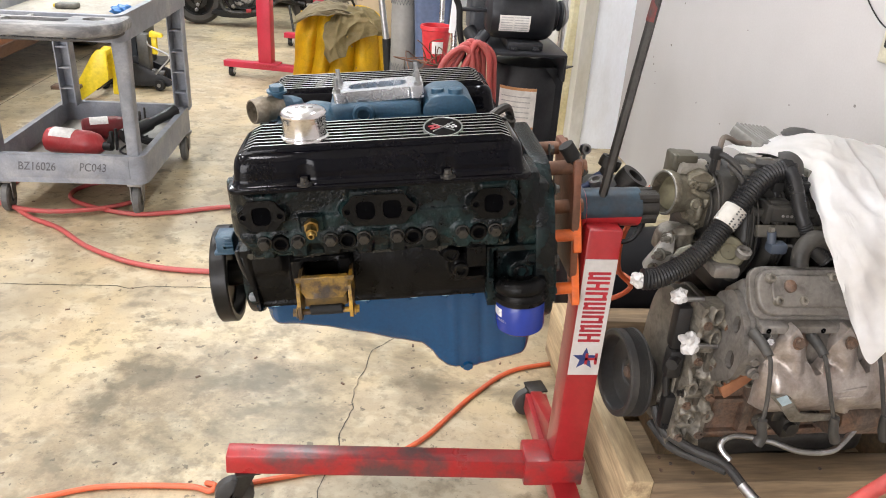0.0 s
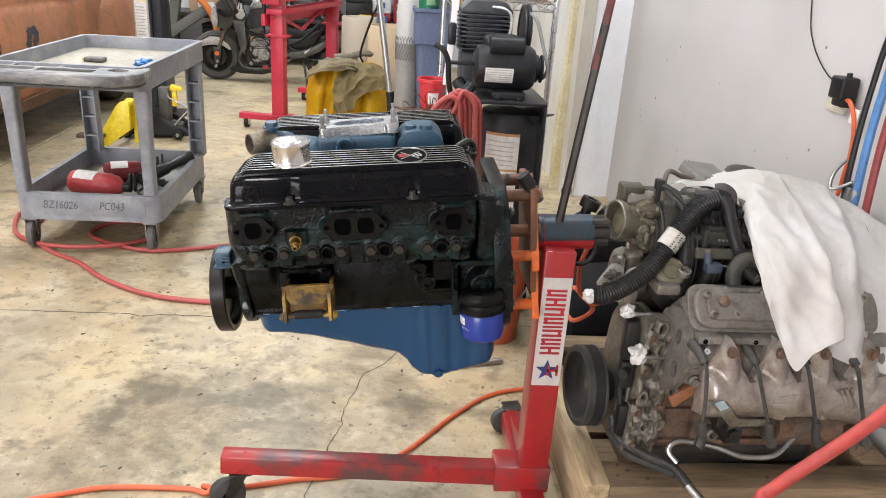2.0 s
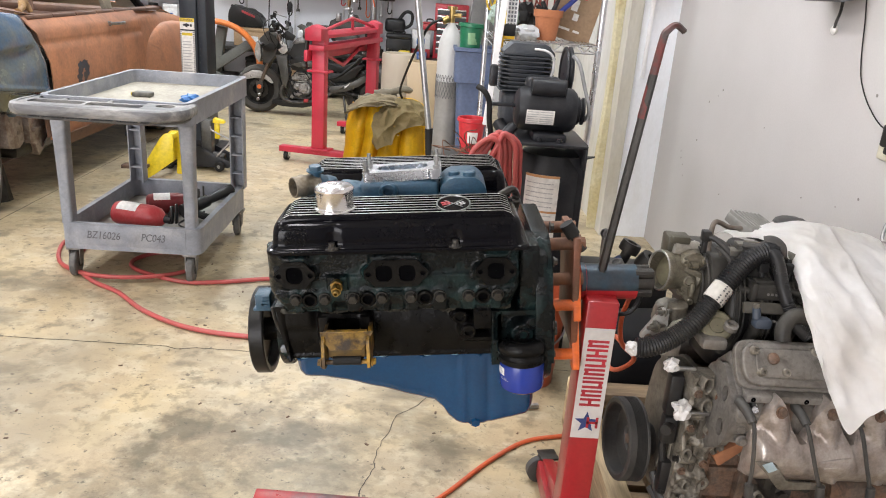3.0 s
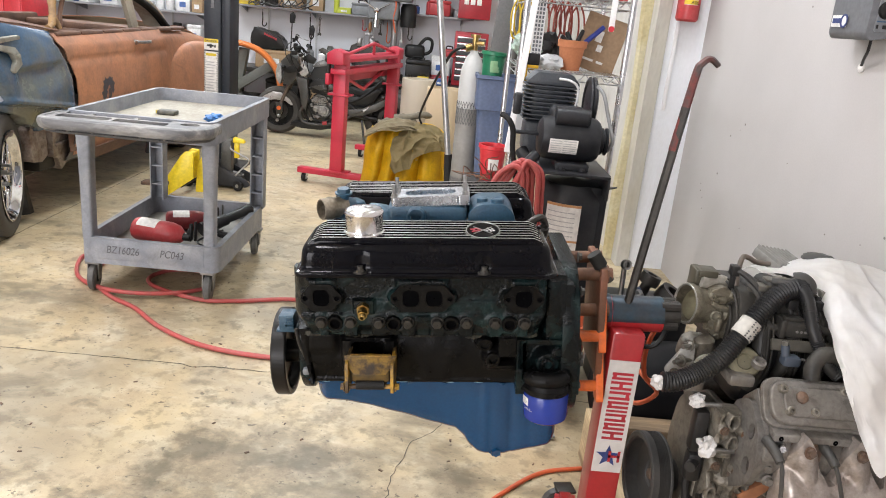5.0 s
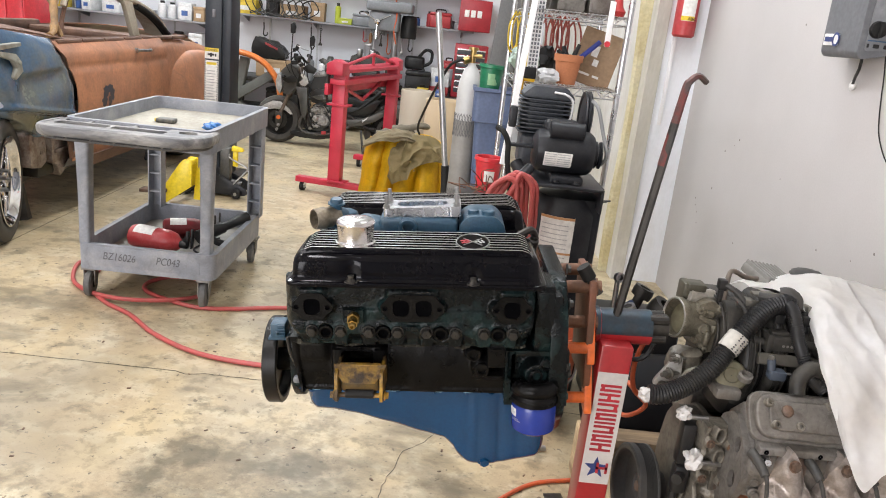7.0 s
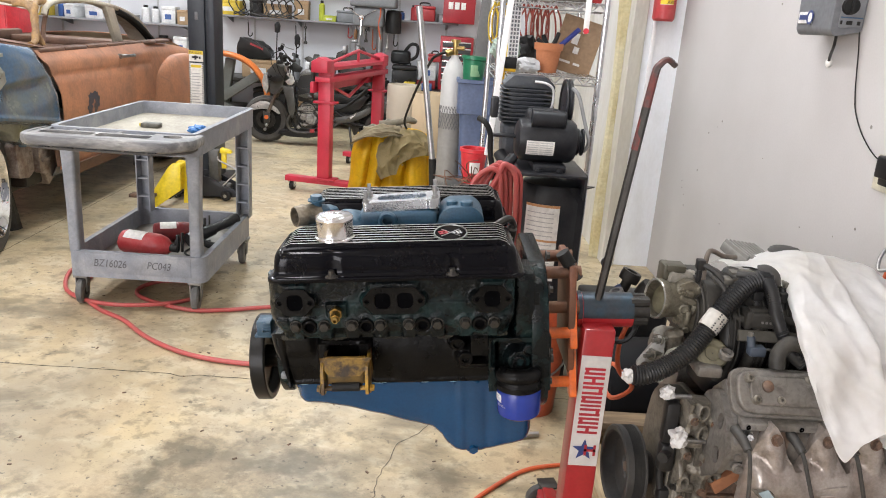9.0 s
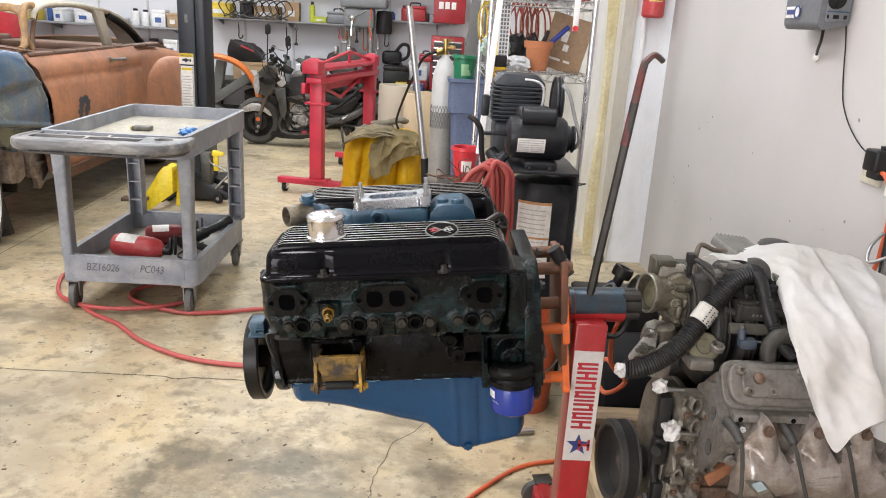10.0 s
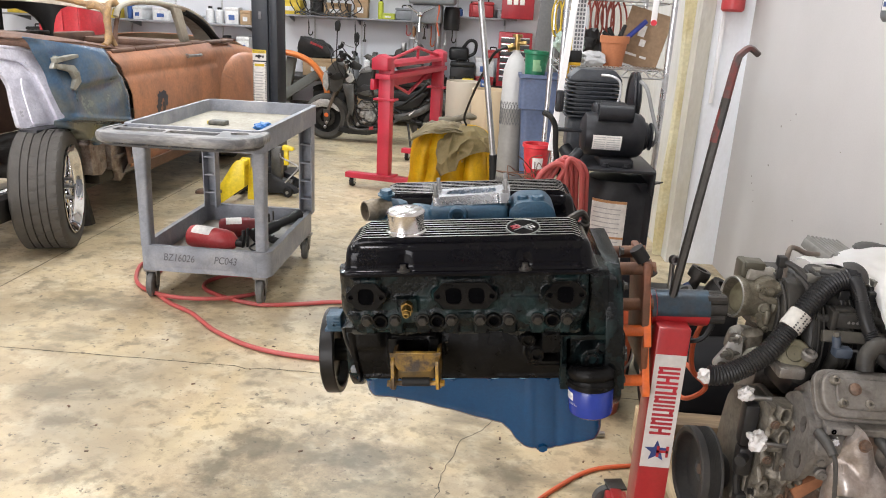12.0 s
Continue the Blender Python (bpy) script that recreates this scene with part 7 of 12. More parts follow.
# fire extinguishers and drill in the lower tray
def bottle(name, a, b, r, label, body, m_head):
    t = thing(name, label, "fire extinguisher", Matrix.Translation(a))
    a, b = Vector(a), Vector(b)
    d = (b - a).normalized()
    L = (b - a).length
    bm = B()
    lathe(bm, [(0.001, 0.006), (r * 0.6, 0.0), (r * 0.9, 0.008), (r, 0.03), (r, L - 0.07), (r * 0.85, L - 0.035), (r * 0.45, L - 0.008), (r * 0.35, L)], a, d, 32)
    wpart("cylinder", bm, body, t)
    bm = B()
    side = d.cross(Vector((0, 0, 1))).normalized()
    for k in range(11):
        a0, a1 = radians(35 + 10 * k), radians(45 + 10 * k)
        u, w = side, side.cross(d)
        q = []
        for ang, h in ((a0, 0.035), (a1, 0.035), (a1, L * 0.52), (a0, L * 0.52)):
            q.append(bm.verts.new(a + d * h + (r + 0.0008) * (math.cos(ang) * u + math.sin(ang) * (w if w.z > 0 else -w))))
        bm.faces.new(q)
    bmesh.ops.remove_doubles(bm, verts=bm.verts, dist=1e-5)
    wpart("label", bm, PAPER, t, "white paper label")
    bm = B()
    rod(bm, b - d * 0.004, b + d * 0.035, r * 0.33, seg=16)
    rod(bm, b + d * 0.015, b + d * 0.03 + Vector((0, 0, r * 0.7)), r * 0.16, seg=10)
    box(bm, (-0.010, -0.012, 0.03), (0.010, 0.07, 0.042), 0.003, 2, Matrix.Translation(b) @ frame_to(d))
    box(bm, (-0.010, -0.012, 0.055), (0.010, 0.085, 0.064), 0.003, 2, Matrix.Translation(b) @ frame_to(d))
    wpart("valve_head", bm, m_head, t)
    return t


EXRED = mat("extinguisher_red", (0.46, 0.045, 0.05), 0.35, 0, (0.36, 0.03, 0.035), 8, 0.5, fine=0.1, grime=0.3, gcol=(0.5, 0.16, 0.15), gscale=20)
EXDARK = mat("old_extinguisher_red", (0.22, 0.02, 0.025), 0.35, 0, (0.12, 0.018, 0.02), 10, 0.6)
bottle("fire_extinguisher", (-1.45, 2.16, 0.226), (-1.19, 2.10, 0.222), 0.058, "red fire extinguisher lying in the cart's lower tray", EXRED, BLACKPLASTIC)
bottle("fire_extinguisher", (-1.365, 2.33, 0.222), (-1.16, 2.41, 0.222), 0.052, "second, darker red extinguisher lying behind the first in the tray", EXDARK, DARKSTEEL)
drill = thing("heat_gun", "black power tool with its cord lying in the tray", "power tool", pose(-1.08, 2.3, 0.17))
bm = B()
rod(bm, (-1.16, 2.26, 0.215), (-1.07, 2.38, 0.245), 0.036, 0.030, seg=18)
rod(bm, (-1.07, 2.38, 0.245), (-0.985, 2.52, 0.275), 0.022, 0.028, seg=16)
wpart("body", bm, BLACKPLASTIC, drill)
bm = B()
hose(bm, [(-1.12, 2.30, 0.21), (-1.06, 2.26, 0.20), (-1.02, 2.28, 0.185)], 0.018, 10)
wpart("grip", bm, BLACKRUBBER, drill)
bm = B()
hose(bm, [(-1.02, 2.28, 0.182), (-1.0, 2.2, 0.172), (-1.06, 2.12, 0.172), (-1.16, 2.2, 0.172), (-1.1, 2.42, 0.172)], 0.005, 8)
wpart("cord", bm, BLACKPLASTIC, drill)
bm = B()
g = bmesh.ops.create_icosphere(bm, subdivisions=3, radius=0.034)
for v in g["verts"]:
    v.co = Vector((v.co.x * 1.25, v.co.y, v.co.z * 0.6)) * (1 + 0.5 * noise.noise(v.co * 60)) + Vector((-1.045, 2.10, 0.806))
solid("nitrile_glove", bm, mat("blue_nitrile", (0.04, 0.16, 0.42), 0.45), "crumpled blue nitrile glove on the cart's top tray", "glove", smooth=30)
pb = thing("tape_measure", "small grey and yellow battery pack on the cart's top tray", "battery pack", pose(-1.29, 2.19, 0.787))
bm = B()
box(bm, (-0.045, -0.03, 0), (0.04, 0.03, 0.022), 0.007, 3)
part("body", bm, mat("worn_grey_case", (0.07, 0.068, 0.06), 0.5, 0, (0.16, 0.15, 0.12), 30, 0.6), pb)
bm = B()
box(bm, (-0.055, -0.016, 0.003), (-0.043, 0.016, 0.018), 0.003)
part("clip", bm, mat("tool_yellow", (0.55, 0.42, 0.03), 0.45), pb)
pb.name = "battery_pack"

# ---- hoses, cords and joints on the floor ----
bm = B()
hose(bm, [(-0.30, 1.97, 0.012), (-0.64, 1.945, 0.012), (-0.86, 1.87, 0.012), (-1.04, 1.845, 0.012), (-1.285, 1.955, 0.012), (-1.345, 2.08, 0.012), (-1.26, 2.20, 0.012), (-1.10, 2.18, 0.012),
          (-1.05, 1.985, 0.016), (-1.20, 1.842, 0.026), (-1.43, 1.825, 0.026), (-1.65, 1.98, 0.014), (-1.765, 2.24, 0.012), (-1.73, 2.33, 0.012), (-1.64, 2.22, 0.012), (-1.60, 2.0, 0.014),
          (-1.43, 1.80, 0.012), (-1.264, 1.683, 0.012), (-1.088, 1.511, 0.012), (-0.857, 1.375, 0.012), (-0.578, 1.330, 0.012), (-0.25, 1.36, 0.012), (0.1, 1.50, 0.012), (0.3, 1.62, 0.012)], 0.0100, 10)
solid("air_hose", bm, REDHOSE, "red rubber air hose looped on the concrete floor", "hose")
bm = B()
hose(bm, [(-1.3, -0.1, 0.007), (-0.95, 0.13, 0.007), (-0.716, 0.222, 0.007), (-0.608, 0.243, 0.007), (-0.439, 0.240, 0.007), (-0.385, 0.222, 0.009), (-0.372, 0.232, 0.016), (-0.395, 0.245, 0.012), (-0.365, 0.238, 0.007),
          (-0.308, 0.246, 0.007), (-0.163, 0.281, 0.007), (-0.025, 0.305, 0.007), (0.123, 0.398, 0.007), (0.282, 0.590, 0.007), (0.419, 0.718, 0.007), (0.59, 0.775, 0.007), (0.66, 0.85, 0.007)], 0.0068, 8)
solid("extension_cord", bm, ORANGECORD, "orange extension cord with a loop, lying on the floor", "cord")
bm = B()
hose(bm, [(0.66, 0.86, 0.01), (0.62, 0.80, 0.3), (0.575, 0.45, 0.42), (0.60, 0.36, 0.50), (0.545, 0.31, 0.57), (0.535, 0.30, 0.65), (0.565, 0.31, 0.73), (0.60, 0.34, 0.77), (0.66, 0.40, 0.80)], 0.0062, 8)
hose(bm, [(0.64, 0.84, 0.01), (0.60, 0.62, 0.42), (0.585, 0.40, 0.515), (0.60, 0.33, 0.53), (0.63, 0.36, 0.56)], 0.0062, 8)
solid("looped_extension_cord", bm, ORANGECORD, "orange extension cord looped up behind the used engine", "cord")

SAW = mat("dark_joint_filler", (0.04, 0.036, 0.03), 0.85, 0, (0.09, 0.08, 0.06), 30, 0.6)


def crack(pts, w, wob, seed, name, label):
    bm = B()
    path = []
    for a, b in zip(pts, pts[1:]):
        a, b = Vector((*a, 0)), Vector((*b, 0))
        n = max(2, int((b - a).length / 0.012))
        for k in range(n):
            p = a.lerp(b, k / n)
            q = (b - a).normalized().cross(Vector((0, 0, 1)))
            path.append(p + q * wob * (noise.noise(p * 9 + Vector((seed, 0, 0))) + 0.6 * noise.noise(p * 32 + Vector((seed, 4, 0)))))
    path.append(Vector((*pts[-1], 0)))
    L, R = [], []
    for i, p in enumerate(path):
        d = (path[min(i + 1, len(path) - 1)] - path[max(0, i - 1)]).normalized()
        q = d.cross(Vector((0, 0, 1)))
        ww = w * (0.55 + 0.9 * abs(noise.noise(p * 40 + Vector((seed, 0, 2)))))
        L.append(bm.verts.new(p + q * ww + Vector((0, 0, 0.0012))))
        R.append(bm.verts.new(p - q * ww + Vector((0, 0, 0.0012))))
    for i in range(len(L) - 1):
        bm.faces.new((L[i], L[i + 1], R[i + 1], R[i]))
    solid(name, bm, SAW, label, "floor crack", kind="structure", smooth=0)


crack([(-7, 1.25), (-1.535, 1.237), (-0.90, 1.232)], 0.0024, 0.003, 1, "floor_joint", "narrow dark control joint in the concrete")
crack([(-0.90, 1.232), (-0.86, 1.215), (-0.80, 1.232), (0.5, 1.22), (1.1, 1.21)], 0.0026, 0.007, 5, "floor_joint_worn", "chipped dark control joint in the concrete")
crack([(-2.27, -3), (-2.27, 1.885), (-2.265, 2.6), (-2.22, 8.3)], 0.003, 0.002, 2, "floor_joint_cross", "dark control joint across the slab")
crack([(0.17, 1.22), (0.105, 0.974), (0.0, 0.838), (-0.04, 0.69), (-0.06, 0.57), (-0.085, 0.43), (-0.131, 0.21), (-0.25, -0.3), (-0.4, -1.2)], 0.0016, 0.012, 3, "floor_crack", "thin wandering crack in the concrete")
random.seed(4)
for name, n, r0, mm, lab in (("floor_crumbs", 80, 0.006, IRON, "scattered dark crumbs and flecks on the floor"), ("floor_chips", 22, 0.004, PALEWOOD, "scattered pale chips on the floor")):
    bm = B()
    for _ in range(n):
        x, y = random.uniform(-1.5, 0.6), random.uniform(-0.2, 2.4)
        r = random.uniform(0.4, 1.2) * r0
        box(bm, (x - r, y - r * 0.5, 0.0), (x + r, y + r * 0.5, r * 0.4), 0.0005, 1, Matrix.Translation((x, y, 0)) @ pose(0, 0, 0, 0, 0, random.uniform(0, 180)) @ Matrix.Translation((-x, -y, 0)))
    solid(name, bm, mm, lab, "debris", kind="stuff", smooth=0)

# ---- on the near wall ----
ot = thing("wall_outlet", "cream wall outlet with a black adapter plugged in", "outlet", pose(1.398, 0.76, 1.03))
bm = B()
box(bm, (1.390, 0.765, 0.962), (1.3999, 0.868, 1.068), 0.004)
wpart("cover_plate", bm, mat("cream_outlet_plastic", (0.62, 0.58, 0.46), 0.45), ot)
bm = B()
box(bm, (1.338, 0.718, 1.012), (1.391, 0.785, 1.076), 0.007, 3)
box(bm, (1.345, 0.712, 0.992), (1.388, 0.770, 1.016), 0.006, 2)
rod(bm, (1.365, 0.74, 1.07), (1.365, 0.74, 1.088), 0.008, seg=12)
wpart("adapter", bm, BLACKPLASTIC, ot)
bm = B()
box(bm, (1.366, 0.655, 0.955), (1.369, 0.695, 0.998), 0.001, 1)
wpart("cord_tag", bm, PAPER, ot)
bm = B()
hose(bm, [(1.362, 0.735, 1.005), (1.36, 0.701, 1.013), (1.36, 0.658, 0.968), (1.36, 0.636, 0.892), (1.36, 0.639, 0.809), (1.36, 0.647, 0.747), (1.355, 0.70, 0.5), (1.375, 0.7, 0.02)], 0.0065, 8)
solid("hanging_power_cord", bm, ORANGECORD, "orange cord hanging down from the outlet", "cord")
for dy, z1, mm, nm, r in ((0.0, 1.3, mat("blue_air_line", (0.06, 0.19, 0.42), 0.45), "blue_air_line", 0.011), (-0.055, 1.3, mat("dark_red_hose", (0.22, 0.03, 0.03), 0.5), "dark_red_hose", 0.010), (0.05, 1.25, BLACKPLASTIC, "black_lead", 0.008)):
    bm = B()
    hose(bm, [(1.39, 0.45 + dy, z1 + 0.12), (1.33, 0.49 + dy, z1), (1.315, 0.50 + dy, 1.05), (1.30, 0.475 + dy, 0.83), (1.31, 0.46 + dy, 0.6), (1.38, 0.45 + dy, 0.05)], r, 10)
    solid(nm, bm, mm, nm.replace("_", " ") + " hanging down the grey wall", "hose")
bm = B()
for dy in (0.02, 0.0):
    lathe(bm, [(0.012, -0.03), (0.015, -0.02), (0.015, 0.01), (0.010, 0.014), (0.010, 0.04)], (1.30, 0.478 + dy, 0.79), (0.05, 0.05, -1), 12)
hose(bm, [(1.30, 0.50, 0.83), (1.27, 0.54, 0.80), (1.28, 0.56, 0.84), (1.30, 0.55, 0.88)], 0.005, 8)
solid("hose_coupling", bm, STEEL, "steel hose couplings on the hanging air line", "coupling")
bm = B()
hose(bm, [(0.55, -0.52, 0.02), (0.66, -0.42, 0.28), (0.745, -0.315, 0.438), (0.779, -0.30, 0.471), (0.923, -0.295, 0.606), (1.10, -0.25, 0.75), (1.38, -0.1, 0.92)], 0.0125, 12)
solid("red_air_line", bm, mat("dull_red_hose", (0.40, 0.045, 0.035), 0.55, 0, (0.30, 0.05, 0.045), 14, 0.6), "dull red rubber hose running up to the wall", "hose")
# battery charger
ch = thing("battery_charger", "grey wall-mounted battery charger with a dial", "charger", pose(1.399, 1.12, 1.5))
bm = B()
prism(bm, rounded([(1.3995, 1.417), (1.312, 1.398), (1.298, 1.415), (1.295, 1.60), (1.33, 1.66), (1.3995, 1.66)], 0.014, 4), 1.13, 1.375, "y", 0.012, 3)
wpart("case", bm, mat("grey_charger_plastic", (0.13, 0.135, 0.145), 0.5, 0, (0.16, 0.165, 0.175), 6, 0.5), ch)
bm = B()
prism(bm, rounded([(1.318, 1.425), (1.392, 1.432), (1.392, 1.61), (1.318, 1.60)], 0.008), 1.124, 1.131, "y", 0.002)
face = wpart("front_plate", bm, mat("pale_grey_charger_face", (0.22, 0.23, 0.245), 0.45), ch, "pale grey control face")
bm = B()
lathe(bm, [(0.027, 0), (0.025, 0.014), (0.012, 0.018), (0.001, 0.018)], (1.342, 1.124, 1.492), (0, -1, 0), 24)
box(bm, (1.337, 1.094, 1.468), (1.347, 1.108, 1.516), 0.003)
wpart("dial", bm, BLACKRUBBER, face)
bm = B()
for x0, x1 in ((1.320, 1.326), (1.340, 1.358), (1.374, 1.384)):
    box(bm, (x0, 1.120, 1.436), (x1, 1.125, 1.448), 0.001, 1)
bmesh.ops.transform(bm, matrix=world_of(face).inverted(), verts=bm.verts)
bits("switch", bm, BLACKPLASTIC, face)
bm = B()
box(bm, (1.319, 1.1225, 1.456), (1.391, 1.1245, 1.460))
wpart("blue_line", bm, mat("charger_blue", (0.05, 0.11, 0.20), 0.45), face)
bm = B()
box(bm, (1.2925, 1.262, 1.436), (1.2965, 1.360, 1.474), 0.001, 1)
wpart("maker_plate", bm, PAPER, ch)
bm = B()
lathe(bm, [(0.016, 0), (0.016, 0.0015), (0.023, 0.0015), (0.023, 0)], (1.2925, 1.275, 1.456), (-1, 0, 0), 24, True)
box(bm, (1.2905, 1.29, 1.448), (1.2928, 1.35, 1.464))
wpart("plate_mark", bm, DECALBLUE, ch)
bm = B()
hose(bm, [(1.335, 1.16, 1.41), (1.345, 1.18, 1.37), (1.370, 1.24, 1.340), (1.392, 1.286, 1.318)], 0.005, 8)
wpart("lead", bm, BLACKPLASTIC, ch)
bm = B()
lathe(bm, [(0.001, -0.002), (0.014, 0), (0.017, 0.008), (0.010, 0.014), (0.001, 0.015)], (1.3995, 1.288, 1.313), (-1, 0, 0), 16)
wpart("lead_clip", bm, PAPER, ch)
bm = B()
hose(bm, [(1.394, 1.17, 1.57), (1.394, 1.16, 1.495), (1.394, 1.115, 1.36), (1.394, 1.098, 1.294), (1.394, 1.077, 1.224), (1.394, 1.05, 1.17), (1.394, 0.986, 1.109), (1.394, 0.894, 1.058), (1.386, 0.80, 1.046), (1.375, 0.778, 1.045)], 0.0022, 6)
solid("thin_wire", bm, BLACKPLASTIC, "thin black wire stapled down the grey wall", "wire")
bm = B()
random.seed(9)
for _ in range(16):
    y, z, r = random.uniform(0.7, 2.8), random.uniform(0.5, 1.6), random.uniform(0.002, 0.006)
    rod(bm, (1.3985, y, z), (1.401, y, z), r, seg=7)
solid("wall_scuffs", bm, mat("scuff_grey", (0.28, 0.26, 0.24), 0.8), "small grey scuffs and nail marks on the wall", "scuffs", kind="stuff")

# ---- air compressor corner ----
CBLK = mat("dusty_black_machine_paint", (0.013, 0.014, 0.017), 0.4, 0, (0.034, 0.034, 0.037), 9, 0.7, 0.12, 140, 0.12, spec=0.3)
PUMP = mat("dark_slate_casting", (0.030, 0.036, 0.046), 0.5, 0.1, (0.06, 0.064, 0.068), 14, 0.7, 0.4, 160, 0.2)
cp = thing("air_compressor", "black upright air compressor with motor and finned pump", "compressor", pose(0.51, 1.45, 0))
bm = B()
lathe(bm, [(0.001, 0.02), (0.10, 0.03), (0.135, 0.08), (0.135, 0.74), (0.11, 0.80), (0.001, 0.815)], (0.515, 1.46, 0), (0, 0, 1), 40)
tk = wpart("tank", bm, CBLK, cp, "black steel pressure tank")
bm = B()
for k in range(14):
    a0, a1 = radians(222 + k * 4), radians(226 + k * 4)
    bm.faces.new([bm.verts.new((0.515 + 0.1362 * math.cos(a), 1.46 + 0.1362 * math.sin(a), z)) for a, z in ((a0, 0.44), (a1, 0.44), (a1, 0.735), (a0, 0.735))])
bmesh.ops.remove_doubles(bm, verts=bm.verts, dist=1e-5)
wpart("warning_label", bm, PAPER, tk, "white warning label with orange heads")
FADEDORANGE = mat("faded_orange_print", (0.50, 0.24, 0.10), 0.55, 0, (0.56, 0.34, 0.18), 20, 0.6)
for z0, z1, mm in ((0.725, 0.735, FADEDORANGE), (0.592, 0.60, FADEDORANGE)):
    bm = B()
    for k in range(14):
        a0, a1 = radians(222 + k * 4), radians(226 + k * 4)
        bm.faces.new([bm.verts.new((0.515 + 0.1368 * math.cos(a), 1.46 + 0.1368 * math.sin(a), z)) for a, z in ((a0, z0), (a1, z0), (a1, z1), (a0, z1))])
    wpart("label_band", bm, mm, tk)
for top, rows in ((0.705, 6), (0.5825, 7)):
    bm = B()
    for j in range(rows):
        z = top - j * 0.0175
        for k in range(11):
            a0, a1 = radians(226 + k * 4), radians(229.6 + k * 4)
            bm.faces.new([bm.verts.new((0.515 + 0.1369 * math.cos(a), 1.46 + 0.1369 * math.sin(a), zz)) for a, zz in ((a0, z), (a1, z), (a1, z - 0.0035), (a0, z - 0.0035))])
    wpart("printed_bars", bm, mat("grey_print", (0.46, 0.46, 0.46), 0.6), tk)
bm = B()
for k in range(3):
    a = 2 * math.pi * k / 3 + 0.5
    box(bm, (0.515 + 0.12 * math.cos(a) - 0.025, 1.46 + 0.12 * math.sin(a) - 0.025, 0), (0.515 + 0.12 * math.cos(a) + 0.025, 1.46 + 0.12 * math.sin(a) + 0.025, 0.08), 0.004)
wpart("feet", bm, CBLK, cp)
bm = B()
box(bm, (0.372, 1.285, 0.848), (0.615, 1.66, 0.858), 0.002)
box(bm, (0.372, 1.285, 0.80), (0.380, 1.66, 0.850), 0.002)
box(bm, (0.607, 1.285, 0.77), (0.615, 1.66, 0.850), 0.002)
prism(bm, [(0.615, 1.40), (0.668, 1.40), (0.615, 1.34)], 0.798, 0.803, "z")
wpart("motor_deck", bm, CBLK, cp, "pressed black steel deck")
bm = B()
box(bm, (0.618, 1.36, 0.02), (0.630, 1.66, 0.85), 0.003)
box(bm, (0.560, 1.36, 0.02), (0.620, 1.372, 0.80), 0.003)
wpart("side_panel", bm, CBLK, cp, "folded black sheet steel side panel")
bm = B()
lathe(bm, [(0.001, 0.0), (0.05, 0.0), (0.073, 0.012), (0.079, 0.03), (0.081, 0.05), (0.081, 0.19), (0.078, 0.208), (0.066, 0.222), (0.02, 0.226)], (0.352, 1.42, 0.963), (1, 0, 0), 40)
mo = wpart("motor", bm, CBLK, cp, "black electric motor")
bm = B()
rod(bm, (0.402, 1.375, 1.045), (0.520, 1.375, 1.045), 0.032, seg=24)
lathe(bm, [(0.034, 0), (0.030, 0.006), (0.001, 0.006)], (0.520, 1.375, 1.045), (1, 0, 0), 24)
box(bm, (0.385, 1.40, 1.02), (0.515, 1.47, 1.078), 0.02, 3)
wpart("capacitor_cover", bm, CBLK, mo)
bm = B()
for k in range(6):
    a0, a1 = radians(244 + k * 6), radians(250 + k * 6)
    bm.faces.new([bm.verts.new((x, 1.42 + 0.0818 * math.cos(a), 0.963 + 0.0818 * math.sin(a))) for x, a in ((0.388, radians(176 + k * 6.5)), (0.490, radians(176 + k * 6.5)), (0.490, radians(182.5 + k * 6.5)), (0.388, radians(182.5 + k * 6.5)))])
wpart("rating_plate", bm, PAPER, mo, "white rating plate")
for x0, x1 in ((0.393, 0.432), (0.438, 0.484)):
    bm = B()
    for j in range(6):
        a = radians(180 + j * 6)
        bm.faces.new([bm.verts.new((x, 1.42 + 0.0822 * math.cos(b), 0.963 + 0.0822 * math.sin(b))) for x, b in ((x0, a), (x1, a), (x1, a + 0.03), (x0, a + 0.03))])
    wpart("printed_bars", bm, mat("grey_print", (0.46, 0.46, 0.46), 0.6), mo)
bm = B()
box(bm, (0.42, 1.33, 0.858), (0.54, 1.50, 0.885), 0.006)
for x in (0.44, 0.515):
    bolt(bm, (x, 1.325, 0.862), (0, 0, 1), 0.010, 0.01)
wpart("motor_foot", bm, CBLK, mo)
bm = B()
lathe(bm, [(0.05, 0), (0.05, 0.012), (0.04, 0.016), (0.04, 0.02), (0.05, 0.024), (0.05, 0.03)], (0.575, 1.42, 0.963), (1, 0, 0), 28)
wpart("motor_pulley", bm, CBLK, cp)
bm = B()
lathe(bm, [(0.004, 0.004), (0.085, 0.006), (0.092, 0.0), (0.100, 0.0), (0.103, 0.006), (0.098, 0.012), (0.103, 0.018), (0.103, 0.024), (0.09, 0.03), (0.02, 0.03)], (0.548, 1.62, 1.075), (1, 0, 0), 36)
wpart("flywheel", bm, CBLK, cp)
bm = B()
hose(bm, [(0.565, 1.52, 1.150), (0.582, 1.47, 1.125), (0.602, 1.43, 1.05), (0.620, 1.40, 0.985), (0.622, 1.40, 0.955), (0.610, 1.41, 0.930)], 0.007, 8)
wpart("drive_belt", bm, mat("grey_worn_belt", (0.22, 0.22, 0.22), 0.6), cp)
bm = B()
box(bm, (0.315, 1.55, 0.87), (0.49, 1.70, 1.0), 0.02, 3)
pump = wpart("pump", bm, PUMP, cp, "dark slate finned compressor pump")
